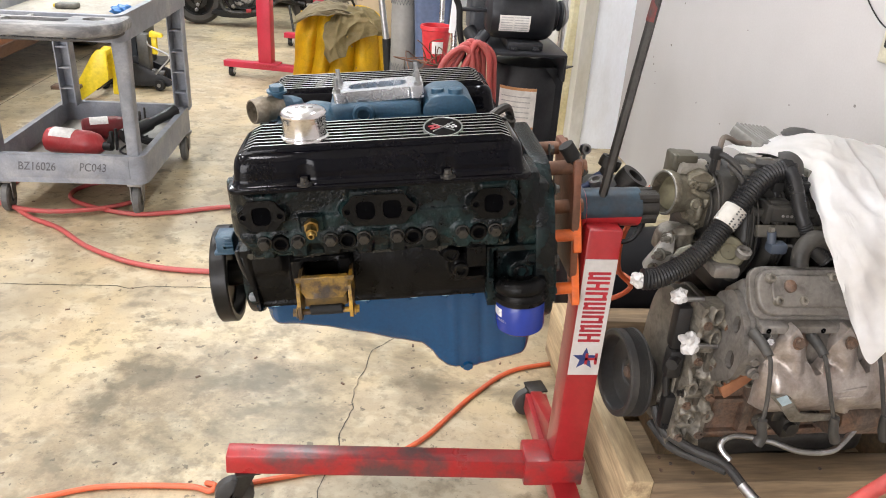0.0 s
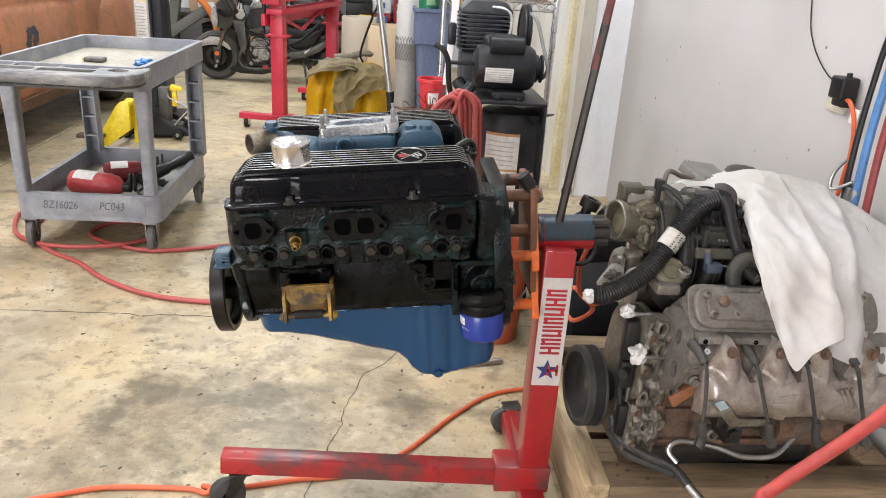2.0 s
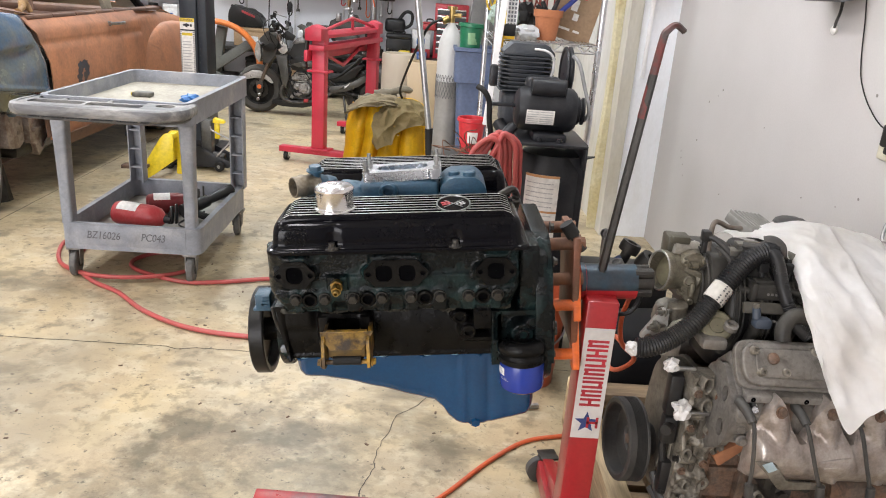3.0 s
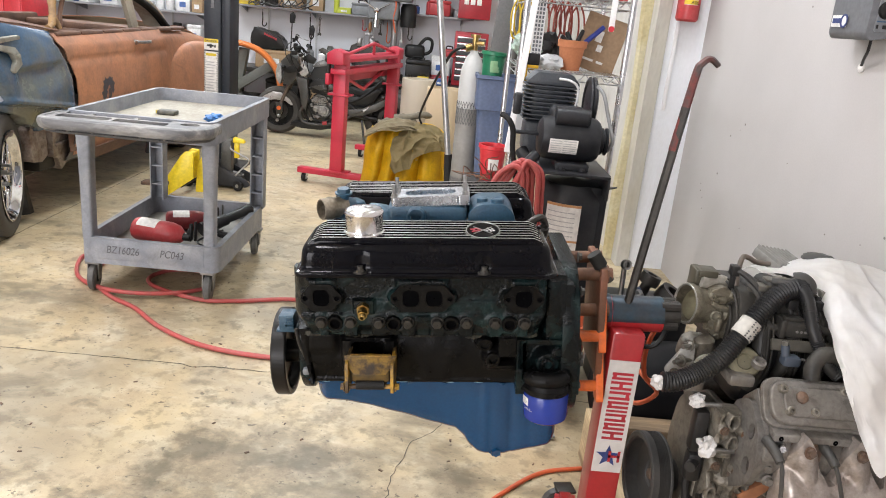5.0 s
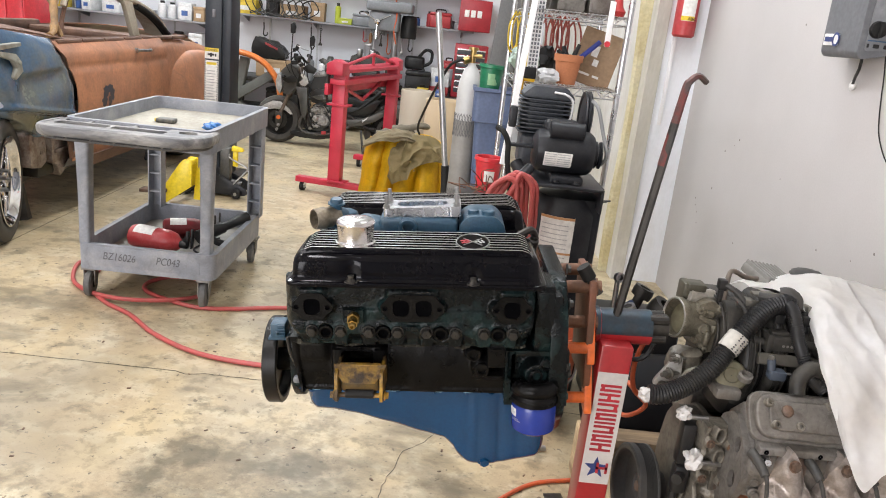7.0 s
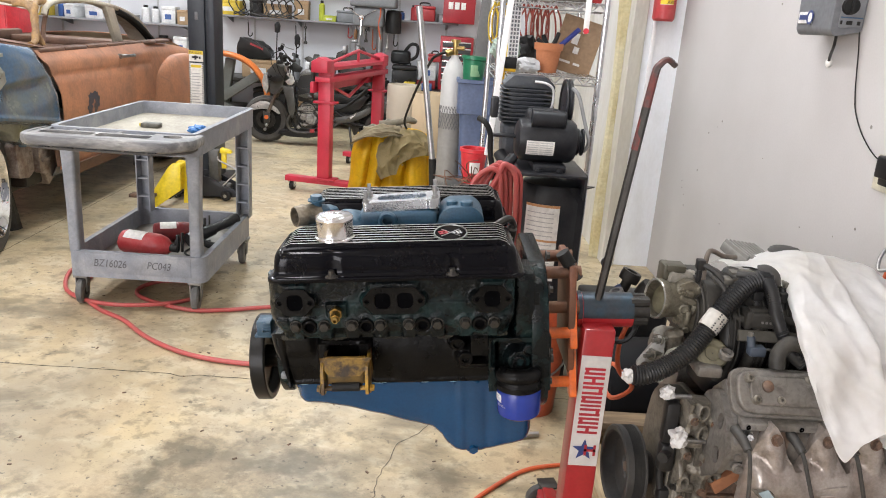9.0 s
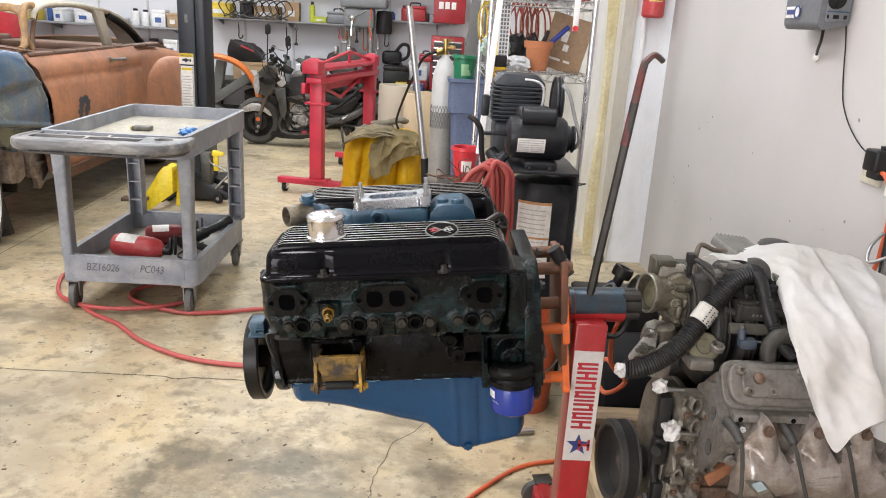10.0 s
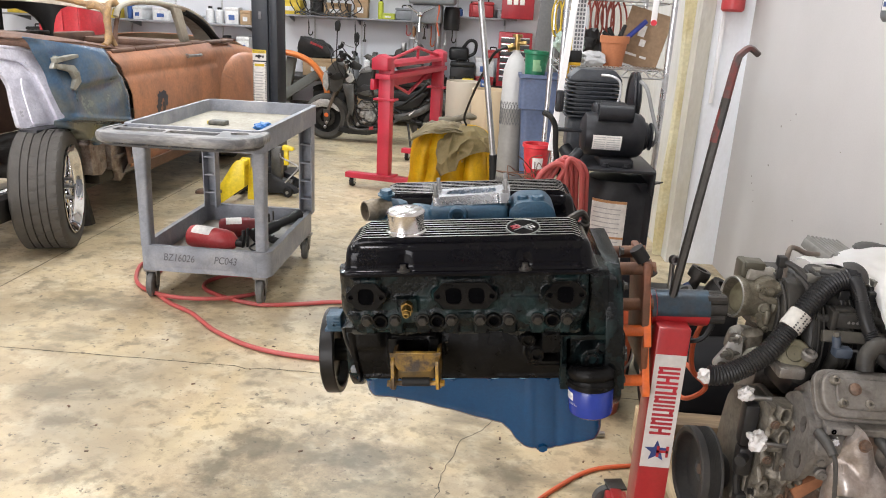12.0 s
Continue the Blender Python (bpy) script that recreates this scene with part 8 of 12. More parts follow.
for k in range(9):
    bm = B()
    z = 1.005 + k * 0.0155
    prism(bm, rounded([(0.300, 1.535), (0.505, 1.535), (0.505, 1.70), (0.300, 1.70)], 0.022, 3), z, z + 0.0055, "z", 0.001)
    wpart("cooling_fin", bm, PUMP, pump)
bm = B()
box(bm, (0.330, 1.575, 1.0), (0.475, 1.68, 1.15), 0.02)
wpart("barrel", bm, PUMP, pump)
bm = B()
prism(bm, rounded([(0.306, 1.138), (0.500, 1.138), (0.500, 1.150), (0.470, 1.182), (0.340, 1.182), (0.306, 1.150)], 0.008), 1.54, 1.68, "y", 0.004)
wpart("pump_head", bm, PUMP, pump)
bm = B()
hose(bm, [(0.42, 1.53, 1.165), (0.46, 1.51, 1.162), (0.488, 1.505, 1.14), (0.49, 1.50, 1.09), (0.48, 1.50, 1.06)], 0.0048, 10)
wpart("delivery_pipe", bm, mat("braided_silver_line", (0.62, 0.63, 0.64), 0.35, 0.6), cp)
bm = B()
box(bm, (0.26, 1.52, 1.02), (0.29, 1.56, 1.10), 0.008)
box(bm, (0.268, 1.40, 0.965), (0.355, 1.44, 0.975), 0.002)
rod(bm, (0.345, 1.36, 0.90), (0.30, 1.30, 0.86), 0.02, seg=12)
rod(bm, (0.30, 1.44, 0.90), (0.33, 1.40, 0.86), 0.025, seg=12)
bmesh.ops.transform(bm, matrix=world_of(cp).inverted(), verts=bm.verts)
bits("pressure_fitting", bm, CBLK, cp)
bm = B()
hose(bm, [(0.208, 1.36, 1.035), (0.232, 1.34, 1.022), (0.252, 1.34, 0.985), (0.258, 1.34, 0.92), (0.272, 1.34, 0.855), (0.285, 1.34, 0.80)], 0.010, 10)
wpart("handle_bar", bm, BLACKRUBBER, cp, "bent black handle")
hoseco = thing("coiled_air_hose", "faded red air hose coiled on the compressor's handle", "hose", pose(0.30, 1.36, 0.46))
for k, (xl, xt, xr, zt) in enumerate(((0.186, 0.262, 0.300, 0.868), (0.208, 0.276, 0.318, 0.878), (0.232, 0.292, 0.338, 0.886), (0.256, 0.310, 0.356, 0.888), (0.276, 0.322, 0.372, 0.880))):
    bm = B()
    y = 1.285 + 0.014 * (k % 3)
    hose(bm, [(xl - 0.012, y + 0.02, 0.56), (xl - 0.010, y + 0.005, 0.68), (xl + 0.004, y - 0.005, 0.775), (xl + 0.030, y - 0.01, 0.835), (xt, y - 0.008, zt), (xr - 0.006, y - 0.01, 0.850), (xr + 0.004, y - 0.008, 0.78), (xr + 0.010, y, 0.68), (xr + 0.006, y + 0.015, 0.56), (0.5 * (xl + xr), y + 0.03, 0.45 + 0.012 * k), (xl - 0.011, y + 0.022, 0.555)], 0.0102, 10, 6)
    wpart("hose_turn", bm, REDHOSE, hoseco)

# tool caddy and wrenches between stand and wall
cd = thing("tool_bin", "black bin with wrenches and sockets standing in it", "tool bin", pose(0.82, 1.4, 0))
bm = B()
prism(bm, rounded([(0.68, 1.25), (0.98, 1.25), (0.98, 1.55), (0.68, 1.55)], 0.03), 0, 0.36, "z", 0.006)
wpart("bin", bm, BLACKPLASTIC, cd)
for a, b, r, mm in (((0.74, 1.357, 0.34), (0.735, 1.357, 0.53), 0.010, STEEL), ((0.79, 1.36, 0.34), (0.84, 1.36, 0.47), 0.02, DARKSTEEL), ((0.71, 1.33, 0.36), (0.80, 1.33, 0.42), 0.012, mat("dark_blue_grip", (0.02, 0.035, 0.09), 0.5)), ((0.88, 1.36, 0.34), (0.92, 1.34, 0.41), 0.028, DARKSTEEL), ((0.82, 1.30, 0.34), (0.78, 1.29, 0.42), 0.014, STEEL)):
    bm = B()
    rod(bm, a, b, r, seg=12)
    d = (Vector(b) - Vector(a)).normalized()
    lathe(bm, [(r * 1.9, 0), (r * 2.0, r), (r * 1.9, r * 2), (r * 1.1, r * 2), (r, 0.2 * r), (0.001, 0.2 * r)], Vector(b) - d * r, (0.3, -1, 0.2) if r < 0.012 else d, 16)
    wpart("wrench", bm, mm, cd)
bk = thing("orange_bucket", "orange plastic bucket on the floor behind the stand", "bucket", pose(0.475, 1.15, 0))
bm = B()
lathe(bm, [(0.001, 0.0), (0.085, 0.0), (0.108, 0.34), (0.114, 0.345), (0.114, 0.365), (0.105, 0.365), (0.084, 0.012), (0.001, 0.012)], (0, 0, 0), (0, 0, 1), 36)
part("shell", bm, mat("orange_plastic", (0.42, 0.085, 0.03), 0.5, 0, (0.30, 0.07, 0.03), 8, 0.6), bk)
bm = B()
hose(bm, [(-0.112, 0, 0.33), (-0.09, -0.075, 0.22), (0.0, -0.112, 0.17), (0.09, -0.075, 0.22), (0.112, 0, 0.33)], 0.004, 6)
part("bail", bm, STEEL, bk)
wt = thing("steel_tank", "black steel tank lying on the floor behind the stand", "tank", pose(0.82, 0.98, 0.19))
bm = B()
lathe(bm, [(0.001, -0.22), (0.10, -0.215), (0.165, -0.17), (0.175, -0.12), (0.175, 0.2), (0.1, 0.26), (0.001, 0.27)], (0, 0, 0), (1, 0.15, 0), 40)
part("shell", bm, mat("matt_black_tank_paint", (0.006, 0.006, 0.007), 0.5, 0, (0.012, 0.012, 0.013), 9, 0.6, spec=0.15), wt)
bm = B()
for x in (-0.1, 0.14):
    box(bm, (x - 0.02, -0.12, -0.19), (x + 0.02, 0.12, -0.15), 0.004)
part("feet", bm, CBLK, wt)
rd = thing("floor_ratchet", "steel ratchet lying on the floor by the bucket", "ratchet", pose(0.40, 0.90, 0.012))
bm = B()
rod(bm, (-0.06, 0, 0), (0.08, 0.03, 0), 0.010, seg=12)
lathe(bm, [(0.02, -0.012), (0.022, 0), (0.02, 0.012)], (-0.07, 0, 0.002), (0, 0, 1), 16)
part("ratchet_body", bm, STEEL, rd)

# ---- wire rack ----
rk = thing("wire_rack", "chrome wire shelving rack, loaded with clutter", "rack", pose(0.52, 2.1, 0))
RX0, RX1, RY0, RY1 = 0.30, 0.735, 1.90, 2.55
for x in (RX0, RX1):
    for y in (RY0, RY1):
        bm = B()
        rod(bm, (x, y, 0), (x, y, 1.85), 0.0125, seg=14)
        for k in range(20):
            lathe(bm, [(0.0128, 0), (0.0132, 0.002), (0.0128, 0.004)], (x, y, 0.2 + k * 0.08), (0, 0, 1), 12)
        wpart("upright", bm, ZINC, rk)
for z in (0.45, 1.168, 1.47, 1.80):
    bm = B()
    for x in (RX0, RX1):
        for dz in (0, -0.032):
            rod(bm, (x, RY0, z + dz), (x, RY1, z + dz), 0.0032, seg=8)
    for y in (RY0, RY1):
        for dz in (0, -0.032):
            rod(bm, (RX0, y, z + dz), (RX1, y, z + dz), 0.0032, seg=8)
        n = 14
        for k in range(n):
            x0, x1 = RX0 + (RX1 - RX0) * k / n, RX0 + (RX1 - RX0) * (k + 1) / n
            rod(bm, (x0, y, z - (0 if k % 2 else 0.032)), (x1, y, z - (0.032 if k % 2 else 0)), 0.0026, seg=6)
    for k in range(24):
        x = RX0 + (RX1 - RX0) * (k + 0.5) / 24
        rod(bm, (x, RY0, z + 0.003), (x, RY1, z + 0.003), 0.002, seg=6)
    wpart("wire_shelf", bm, ZINC, rk)
bm = B()
lathe(bm, [(0.001, 0.0), (0.042, 0.0), (0.055, 0.095), (0.062, 0.096), (0.064, 0.125), (0.058, 0.126), (0.056, 0.10), (0.001, 0.098)], (0.525, 2.02, 1.174), (0, 0, 1), 36)
solid("terracotta_pot", bm, mat("terracotta", (0.50, 0.19, 0.085), 0.8, 0, (0.40, 0.15, 0.07), 9, 0.6, 0.2, 120, 0.08), "terracotta flower pot full of tools on the rack", "pot")
bm = B()
for a, b, r in (((0.52, 2.03, 1.28), (0.50, 2.05, 1.33), 0.014), ((0.54, 2.02, 1.28), (0.565, 2.03, 1.345), 0.012), ((0.51, 2.0, 1.28), (0.47, 2.0, 1.315), 0.012)):
    rod(bm, a, b, r, r * 0.7, seg=10)
solid("pot_tools", bm, BLACKPLASTIC, "black tool handles sticking out of the pot", "tools")
bm = B()
rod(bm, (0.555, 2.03, 1.27), (0.655, 2.05, 1.365), 0.011, seg=12)
solid("blue_handled_tool", bm, mat("deep_blue_handle", (0.03, 0.05, 0.30), 0.4), "blue handled tool leaning out of the pot", "tool")
bm = B()
box(bm, (-0.095, -0.002, 0), (0.095, 0.002, 0.25), 0.001, 1, pose(0.635, 2.12, 1.174, -14, 14, -8))
cbx = solid("cardboard_sheet", bm, mat("brown_cardboard", (0.30, 0.20, 0.12), 0.8, 0, (0.24, 0.155, 0.09), 7, 0.5), "brown printed cardboard flap leaning on the rack", "cardboard")
bm = B()
for k, (x, z, w, h) in enumerate(((-0.03, 0.13, 0.03, 0.05), (-0.01, 0.09, 0.025, 0.03), (-0.055, 0.04, 0.05, 0.01), (0.01, 0.04, 0.03, 0.01))):
    box(bm, (x, -0.0032, z), (x + w, -0.002, z + h), m=pose(0.635, 2.12, 1.174, -14, 14, -8))
o = part("print_marks", bm, PAPER, cbx)
POLY = mat("clear_poly_bag", (0.55, 0.56, 0.57), 0.25, 0, (0.35, 0.36, 0.37), 30, 0.7, 0.4, 60, 0.1)
for nm, at, sc, mm, lab in (("plastic_bag", (0.43, 1.96, 1.20), (0.06, 0.05, 0.035), POLY, "crumpled clear plastic bag on the rack"), ("green_bag", (0.36, 2.30, 1.25), (0.07, 0.06, 0.06), mat("green_poly", (0.32, 0.42, 0.36), 0.35), "pale green plastic bag on the rack"), ("black_case", (0.46, 2.35, 1.24), (0.06, 0.08, 0.08), BLACKPLASTIC, "black plastic power tool case on the rack")):
    bm = B()
    g = bmesh.ops.create_icosphere(bm, subdivisions=3, radius=1)
    for v in g["verts"]:
        v.co *= 1 + 0.35 * noise.noise(v.co * 2.5 + Vector((at[0] * 9, 0, 0)))
        v.co = Vector((v.co.x * sc[0] + at[0], v.co.y * sc[1] + at[1], max(1.173, v.co.z * sc[2] + at[2])))
    solid(nm, bm, mm, lab, "bag" if "bag" in nm else "case", smooth=25)
cl = thing("bar_clamp", "yellow and black clamp hooked on the rack", "clamp", pose(0.325, 1.88, 1.17))
bm = B()
box(bm, (-0.006, -0.01, -0.06), (0.055, 0.012, -0.035), 0.004)
box(bm, (-0.006, -0.01, 0.005), (0.05, 0.012, 0.02), 0.004)
box(bm, (-0.008, -0.01, -0.06), (0.006, 0.012, 0.02), 0.003)
part("jaw", bm, mat("safety_yellow", (0.70, 0.42, 0.02), 0.45), cl)
bm = B()
box(bm, (0.0, -0.014, 0.018), (0.052, 0.014, 0.065), 0.005)
part("clamp_body", bm, BLACKPLASTIC, cl)
bm = B()
box(bm, (0.345, 2.10, 1.171), (0.375, 2.14, 1.255), 0.01, 2)
rod(bm, (0.36, 2.12, 1.25), (0.36, 2.12, 1.285), 0.010, seg=12)
solid("yellow_bottle", bm, mat("yellow_hdpe", (0.66, 0.50, 0.02), 0.4), "yellow plastic bottle on the rack", "bottle")
for nm, x0, n, mm, lab in (("yellow_cord_coil", 0.30, 4, mat("yellow_cord", (0.60, 0.42, 0.03), 0.5), "yellow cord coil hanging under the top shelf"), ("red_cord_coil", 0.44, 9, mat("dull_red_cord", (0.32, 0.06, 0.04), 0.5, 0, (0.22, 0.05, 0.04), 10, 0.5), "dull red cord coils hanging under the top shelf")):
    coil = thing(nm, lab, "cord", pose(x0, 2.40, 1.465))
    random.seed(len(nm))
    for k in range(n):
        bm = B()
        x, w, h = x0 + k * 0.019, random.uniform(0.015, 0.04), random.uniform(0.15, 0.23)
        y = 2.40 + random.uniform(-0.03, 0.03)
        hose(bm, [(x, y, 1.465), (x - w, y - 0.01, 1.40), (x - w * 0.8, y, 1.465 - h * 0.8), (x, y + 0.01, 1.465 - h), (x + w * 0.9, y, 1.465 - h * 0.75), (x + w * 0.7, y, 1.40), (x, y, 1.462)], 0.0045, 6, 5)
        wpart("cord_loop", bm, mm, coil)
bm = B()
box(bm, (0.34, 1.93, 1.20), (0.385, 1.945, 1.80))
pf = solid("slotted_upright", bm, ZINC, "perforated white steel strip stood on the rack", "strip")
bm = B()
for i in range(3):
    for j in range(34):
        box(bm, (0.345 + i * 0.013, 1.9285, 1.21 + j * 0.0165), (0.353 + i * 0.013, 1.9302, 1.221 + j * 0.0165))
part("slots", bm, mat("slot_grey", (0.20, 0.21, 0.23), 0.7), pf)
pf.data.materials[0] = WHITEPAINT
bm = B()
box(bm, (-0.013, -0.008, 0), (0.013, 0.008, 1.05), 0.002, 1, pose(0.283, 1.84, 0.82, 0, 4.0, 0))
solid("white_angle", bm, WHITEPAINT, "white painted steel angle leaning on the rack", "steel angle")
for x, w, h in ((0.36, 0.10, 0.10), (0.50, 0.12, 0.08), (0.63, 0.11, 0.12)):
    bm = B()
    box(bm, (x - w / 2, 2.0, 1.476), (x + w / 2, 2.3, 1.476 + h), 0.01)
    solid("alloy_casting", bm, CASTALU, "grey alloy casting on the rack's top shelf", "casting", "alloy castings")
bm = B()
lathe(bm, [(0.001, 0), (0.028, 0.0), (0.034, 0.02), (0.02, 0.04), (0.012, 0.10)], (0.685, 1.93, 1.474), (0, 0, 1), 18)
solid("red_grinder", bm, mat("grinder_red", (0.42, 0.03, 0.03), 0.4), "red power tool standing on the top shelf", "power tool")
fs = thing("fly_swatter", "white handled tool with a red tip hanging from the shelf", "tool", pose(0.655, 1.89, 1.45))
bm = B()
box(bm, (-0.012, -0.003, -0.10), (0.012, 0.003, 0.08), 0.004)
part("handle", bm, WHITEPAINT, fs)
bm = B()
rod(bm, (0, -0.006, -0.09), (0, 0.006, -0.09), 0.012, seg=18)
part("tip", bm, mat("signal_red", (0.7, 0.04, 0.06), 0.4), fs)

# ---- bin, bottle, pails ----
bn = thing("waste_bin", "tall slate-blue plastic waste bin", "bin", pose(0.275, 2.87, 0))
bm = B()
def sq(w, d, z, r=0.03):
    return [(x, y, z) for x, y in rounded([(-w, -d), (w, -d), (w, d), (-w, d)], r, 4)]
rings = [sq(0.050, 0.065, 0.02), sq(0.096, 0.115, 0.88), sq(0.112, 0.135, 0.885), sq(0.115, 0.14, 1.045), sq(0.124, 0.15, 1.05), sq(0.124, 0.15, 1.068), sq(0.105, 0.13, 1.068), sq(0.070, 0.09, 0.5)]
vs = [[bm.verts.new(p) for p in r] for r in rings]
for p, q in zip(vs, vs[1:]):
    for k in range(len(p)):
        bm.faces.new((p[k], p[(k + 1) % len(p)], q[(k + 1) % len(p)], q[k]))
bm.faces.new(vs[0]), bm.faces.new(vs[-1])
part("bin_body", bm, mat("slate_blue_plastic", (0.075, 0.105, 0.19), 0.5, 0, (0.11, 0.14, 0.22), 5, 0.5, 0.1), bn)
bm = B()
box(bm, (-0.052, -0.066, 0.0), (0.052, 0.066, 0.022), 0.005)
part("base", bm, BLACKPLASTIC, bn)
gp = thing("green_pail", "dark green plastic pail with a label, resting in the bin", "pail", pose(0.235, 2.80, 1.055))
bm = B()
lathe(bm, [(0.001, 0.0), (0.052, 0.0), (0.064, 0.115), (0.072, 0.118), (0.072, 0.135), (0.06, 0.135), (0.05, 0.01), (0.001, 0.01)], (0, 0, 0), (0.05, 0, 1), 36)
part("shell", bm, mat("bottle_green_plastic", (0.012, 0.16, 0.075), 0.4, 0, (0.01, 0.11, 0.05), 6, 0.5), gp)
bm = B()
for k in range(6):
    a0, a1 = radians(255 + k * 9), radians(264 + k * 9)
    bm.faces.new([bm.verts.new((r * math.cos(a), r * math.sin(a), z)) for a, z, r in ((a0, 0.03, 0.0565), (a1, 0.03, 0.0565), (a1, 0.09, 0.0628), (a0, 0.09, 0.0628))])
part("label", bm, mat("pale_green_label", (0.25, 0.45, 0.25), 0.5), gp)
gb = thing("gas_bottle", "grey welding gas bottle with a mesh sleeve", "gas bottle", pose(0.135, 2.98, 0))
bm = B()
lathe(bm, [(0.001, 0.70), (0.068, 0.72), (0.068, 1.02), (0.062, 1.08), (0.042, 1.14), (0.022, 1.165), (0.020, 1.18)], (0, 0, 0), (0, 0, 1), 36)
part("cylinder", bm, mat("pale_grey_bottle_paint", (0.50, 0.50, 0.49), 0.42, 0, (0.40, 0.40, 0.39), 2.5, 0.6, 0.03, 60, 0.03), gb)
# Lower part takes a darker grey for the shade it stands in.
bm = B()
lathe(bm, [(0.001, 0.0), (0.062, 0.0), (0.0682, 0.01), (0.0682, 0.86), (0.067, 0.862)], (0, 0, 0), (0, 0, 1), 36)
part("lower_body", bm, mat("shaded_bottle_grey", (0.18, 0.172, 0.155), 0.5, 0, (0.27, 0.26, 0.24), 3.5, 0.7, 0.05, 60, 0.06), gb, "dull grey lower body, darkened for shade")
for z0, rows in ((0.77, 5), (0.36, 4)):
    bm = B()
    n, h = 26, 0.026
    for j in range(rows):
        for k in range(n):
            for d in (-0.5, 0.5):
                a0, a1 = 2 * math.pi * (k + 0.5 * (j % 2)) / n, 2 * math.pi * (k + 0.5 * (j % 2) + d) / n
                rod(bm, (0.0695 * math.cos(a0), 0.0695 * math.sin(a0), z0 + j * h), (0.0695 * math.cos(a1), 0.0695 * math.sin(a1), z0 + (j + 1) * h), 0.0014, seg=4)
    part("mesh_sleeve", bm, mat("dark_plastic_mesh", (0.12, 0.12, 0.12), 0.6), gb)
bm = B()
rod(bm, (0, 0, 1.17), (0, 0, 1.25), 0.016, seg=12)
rod(bm, (0, 0, 1.22), (0.05, -0.02, 1.22), 0.012, seg=10)
rod(bm, (0, 0, 1.25), (0, 0, 1.265), 0.028, seg=16)
rod(bm, (-0.02, -0.02, 1.20), (-0.05, -0.03, 1.185), 0.02, seg=14)
part("valve", bm, BRASS, gb)
bm = B()
hose(bm, [(0.10, 2.95, 1.20), (0.02, 2.95, 1.165), (-0.03, 3.1, 1.07), (-0.10, 3.4, 0.90), (-0.17, 3.9, 0.68), (-0.16, 4.05, 0.60)], 0.008, 8)
solid("gas_hose", bm, BLACKRUBBER, "black gas hose drooping from the bottle", "hose")
rp = thing("red_pail", "red plastic pail with a printed side", "pail", pose(0.235, 2.02, 0.66))
bm = B()
lathe(bm, [(0.001, 0.0), (0.045, 0.0), (0.060, 0.14), (0.066, 0.143), (0.066, 0.158), (0.056, 0.158), (0.043, 0.01), (0.001, 0.01)], (0, 0, 0), (0, 0, 1), 32)
part("shell", bm, mat("red_plastic", (0.60, 0.035, 0.045), 0.4), rp)
bm = B()
for k in range(5):
    a0, a1 = radians(250 + k * 10), radians(260 + k * 10)
    bm.faces.new([bm.verts.new((r * math.cos(a), r * math.sin(a), z)) for a, z, r in ((a0, 0.05, 0.0512), (a1, 0.05, 0.0512), (a1, 0.10, 0.0565), (a0, 0.10, 0.0565))])
part("print_marks", bm, PAPER, rp)
stl = thing("low_stand", "dark steel stand carrying the red pail and scrap rods", "stand", pose(0.20, 2.0, 0))
bm = B()
box(bm, (-0.09, -0.10, 0.645), (0.10, 0.12, 0.66), 0.002)
part("top", bm, DARKSTEEL, stl)
for x in (-0.08, 0.09):
    for y in (-0.09, 0.11):
        bm = B()
        rod(bm, (x, y, 0), (x, y, 0.646), 0.010, seg=8)
        part("leg", bm, DARKSTEEL, stl)
random.seed(3)
rods = thing("scrap_rods", "bundle of thin rusty welding rods", "rods", pose(0.20, 1.93, 0.66))
for k in range(11):
    bm = B()
    a = Vector((0.20 + random.uniform(-0.06, 0.08), 1.93, 0.665 + random.uniform(0, 0.02)))
    hose(bm, [a, a + Vector((random.uniform(-0.12, 0.02), -0.10, random.uniform(0.02, 0.10))), a + Vector((random.uniform(-0.22, 0.06), -0.18, random.uniform(-0.04, 0.13)))], 0.0022, 5, 4)
    wpart("rod", bm, RUSTYSTEEL, rods)

# ---- jack handle, drums, coats ----
fj = thing("floor_jack", "floor jack with a long steel handle standing up", "jack", pose(0.06, 3.02, 0))
bm = B()
rod(bm, (0.045, 3.0, 0.56), (-0.083, 3.0, 1.43), 0.0175, seg=20)
wpart("handle", bm, mat("brushed_steel_tube", (0.55, 0.56, 0.57), 0.33, 0.9, (0.40, 0.40, 0.41), 9, 0.6), fj)
bm = B()
rod(bm, (0.075, 3.0, 0.14), (0.044, 3.0, 0.58), 0.023, seg=20)
wpart("grip", bm, BLACKRUBBER, fj)
bm = B()
box(bm, (-0.02, 2.92, 0.03), (0.17, 3.30, 0.14), 0.02)
for x in (-0.03, 0.18):
    rod(bm, (x - 0.01, 2.96, 0.04), (x + 0.01, 2.96, 0.04), 0.04, seg=18)
wpart("chassis", bm, DARKSTEEL, fj)
for nm, x, y, r, h, c, lab in (("fibre_drum", 0.0, 5.05, 0.165, 0.77, (0.50, 0.40, 0.27), "tan fibre drum on the floor"), ("cardboard_roll", -0.25, 5.35, 0.15, 0.80, (0.48, 0.43, 0.35), "pale rolled cardboard standing on end")):
    t = thing(nm, lab, "drum", pose(x, y, 0))
    bm = B()
    lathe(bm, [(0.001, 0.0), (r, 0.0), (r, h - 0.01), (r - 0.004, h), (r - 0.02, h), (r - 0.02, h - 0.06), (0.001, h - 0.06)], (0, 0, 0), (0, 0, 1), 40)
    part("wall", bm, mat(nm + "_board", c, 0.7, 0, tuple(k * 0.90 for k in c), 2, 0.5, 0.02, 40, 0.02, stretch=(1, 1, 0.3)), t)
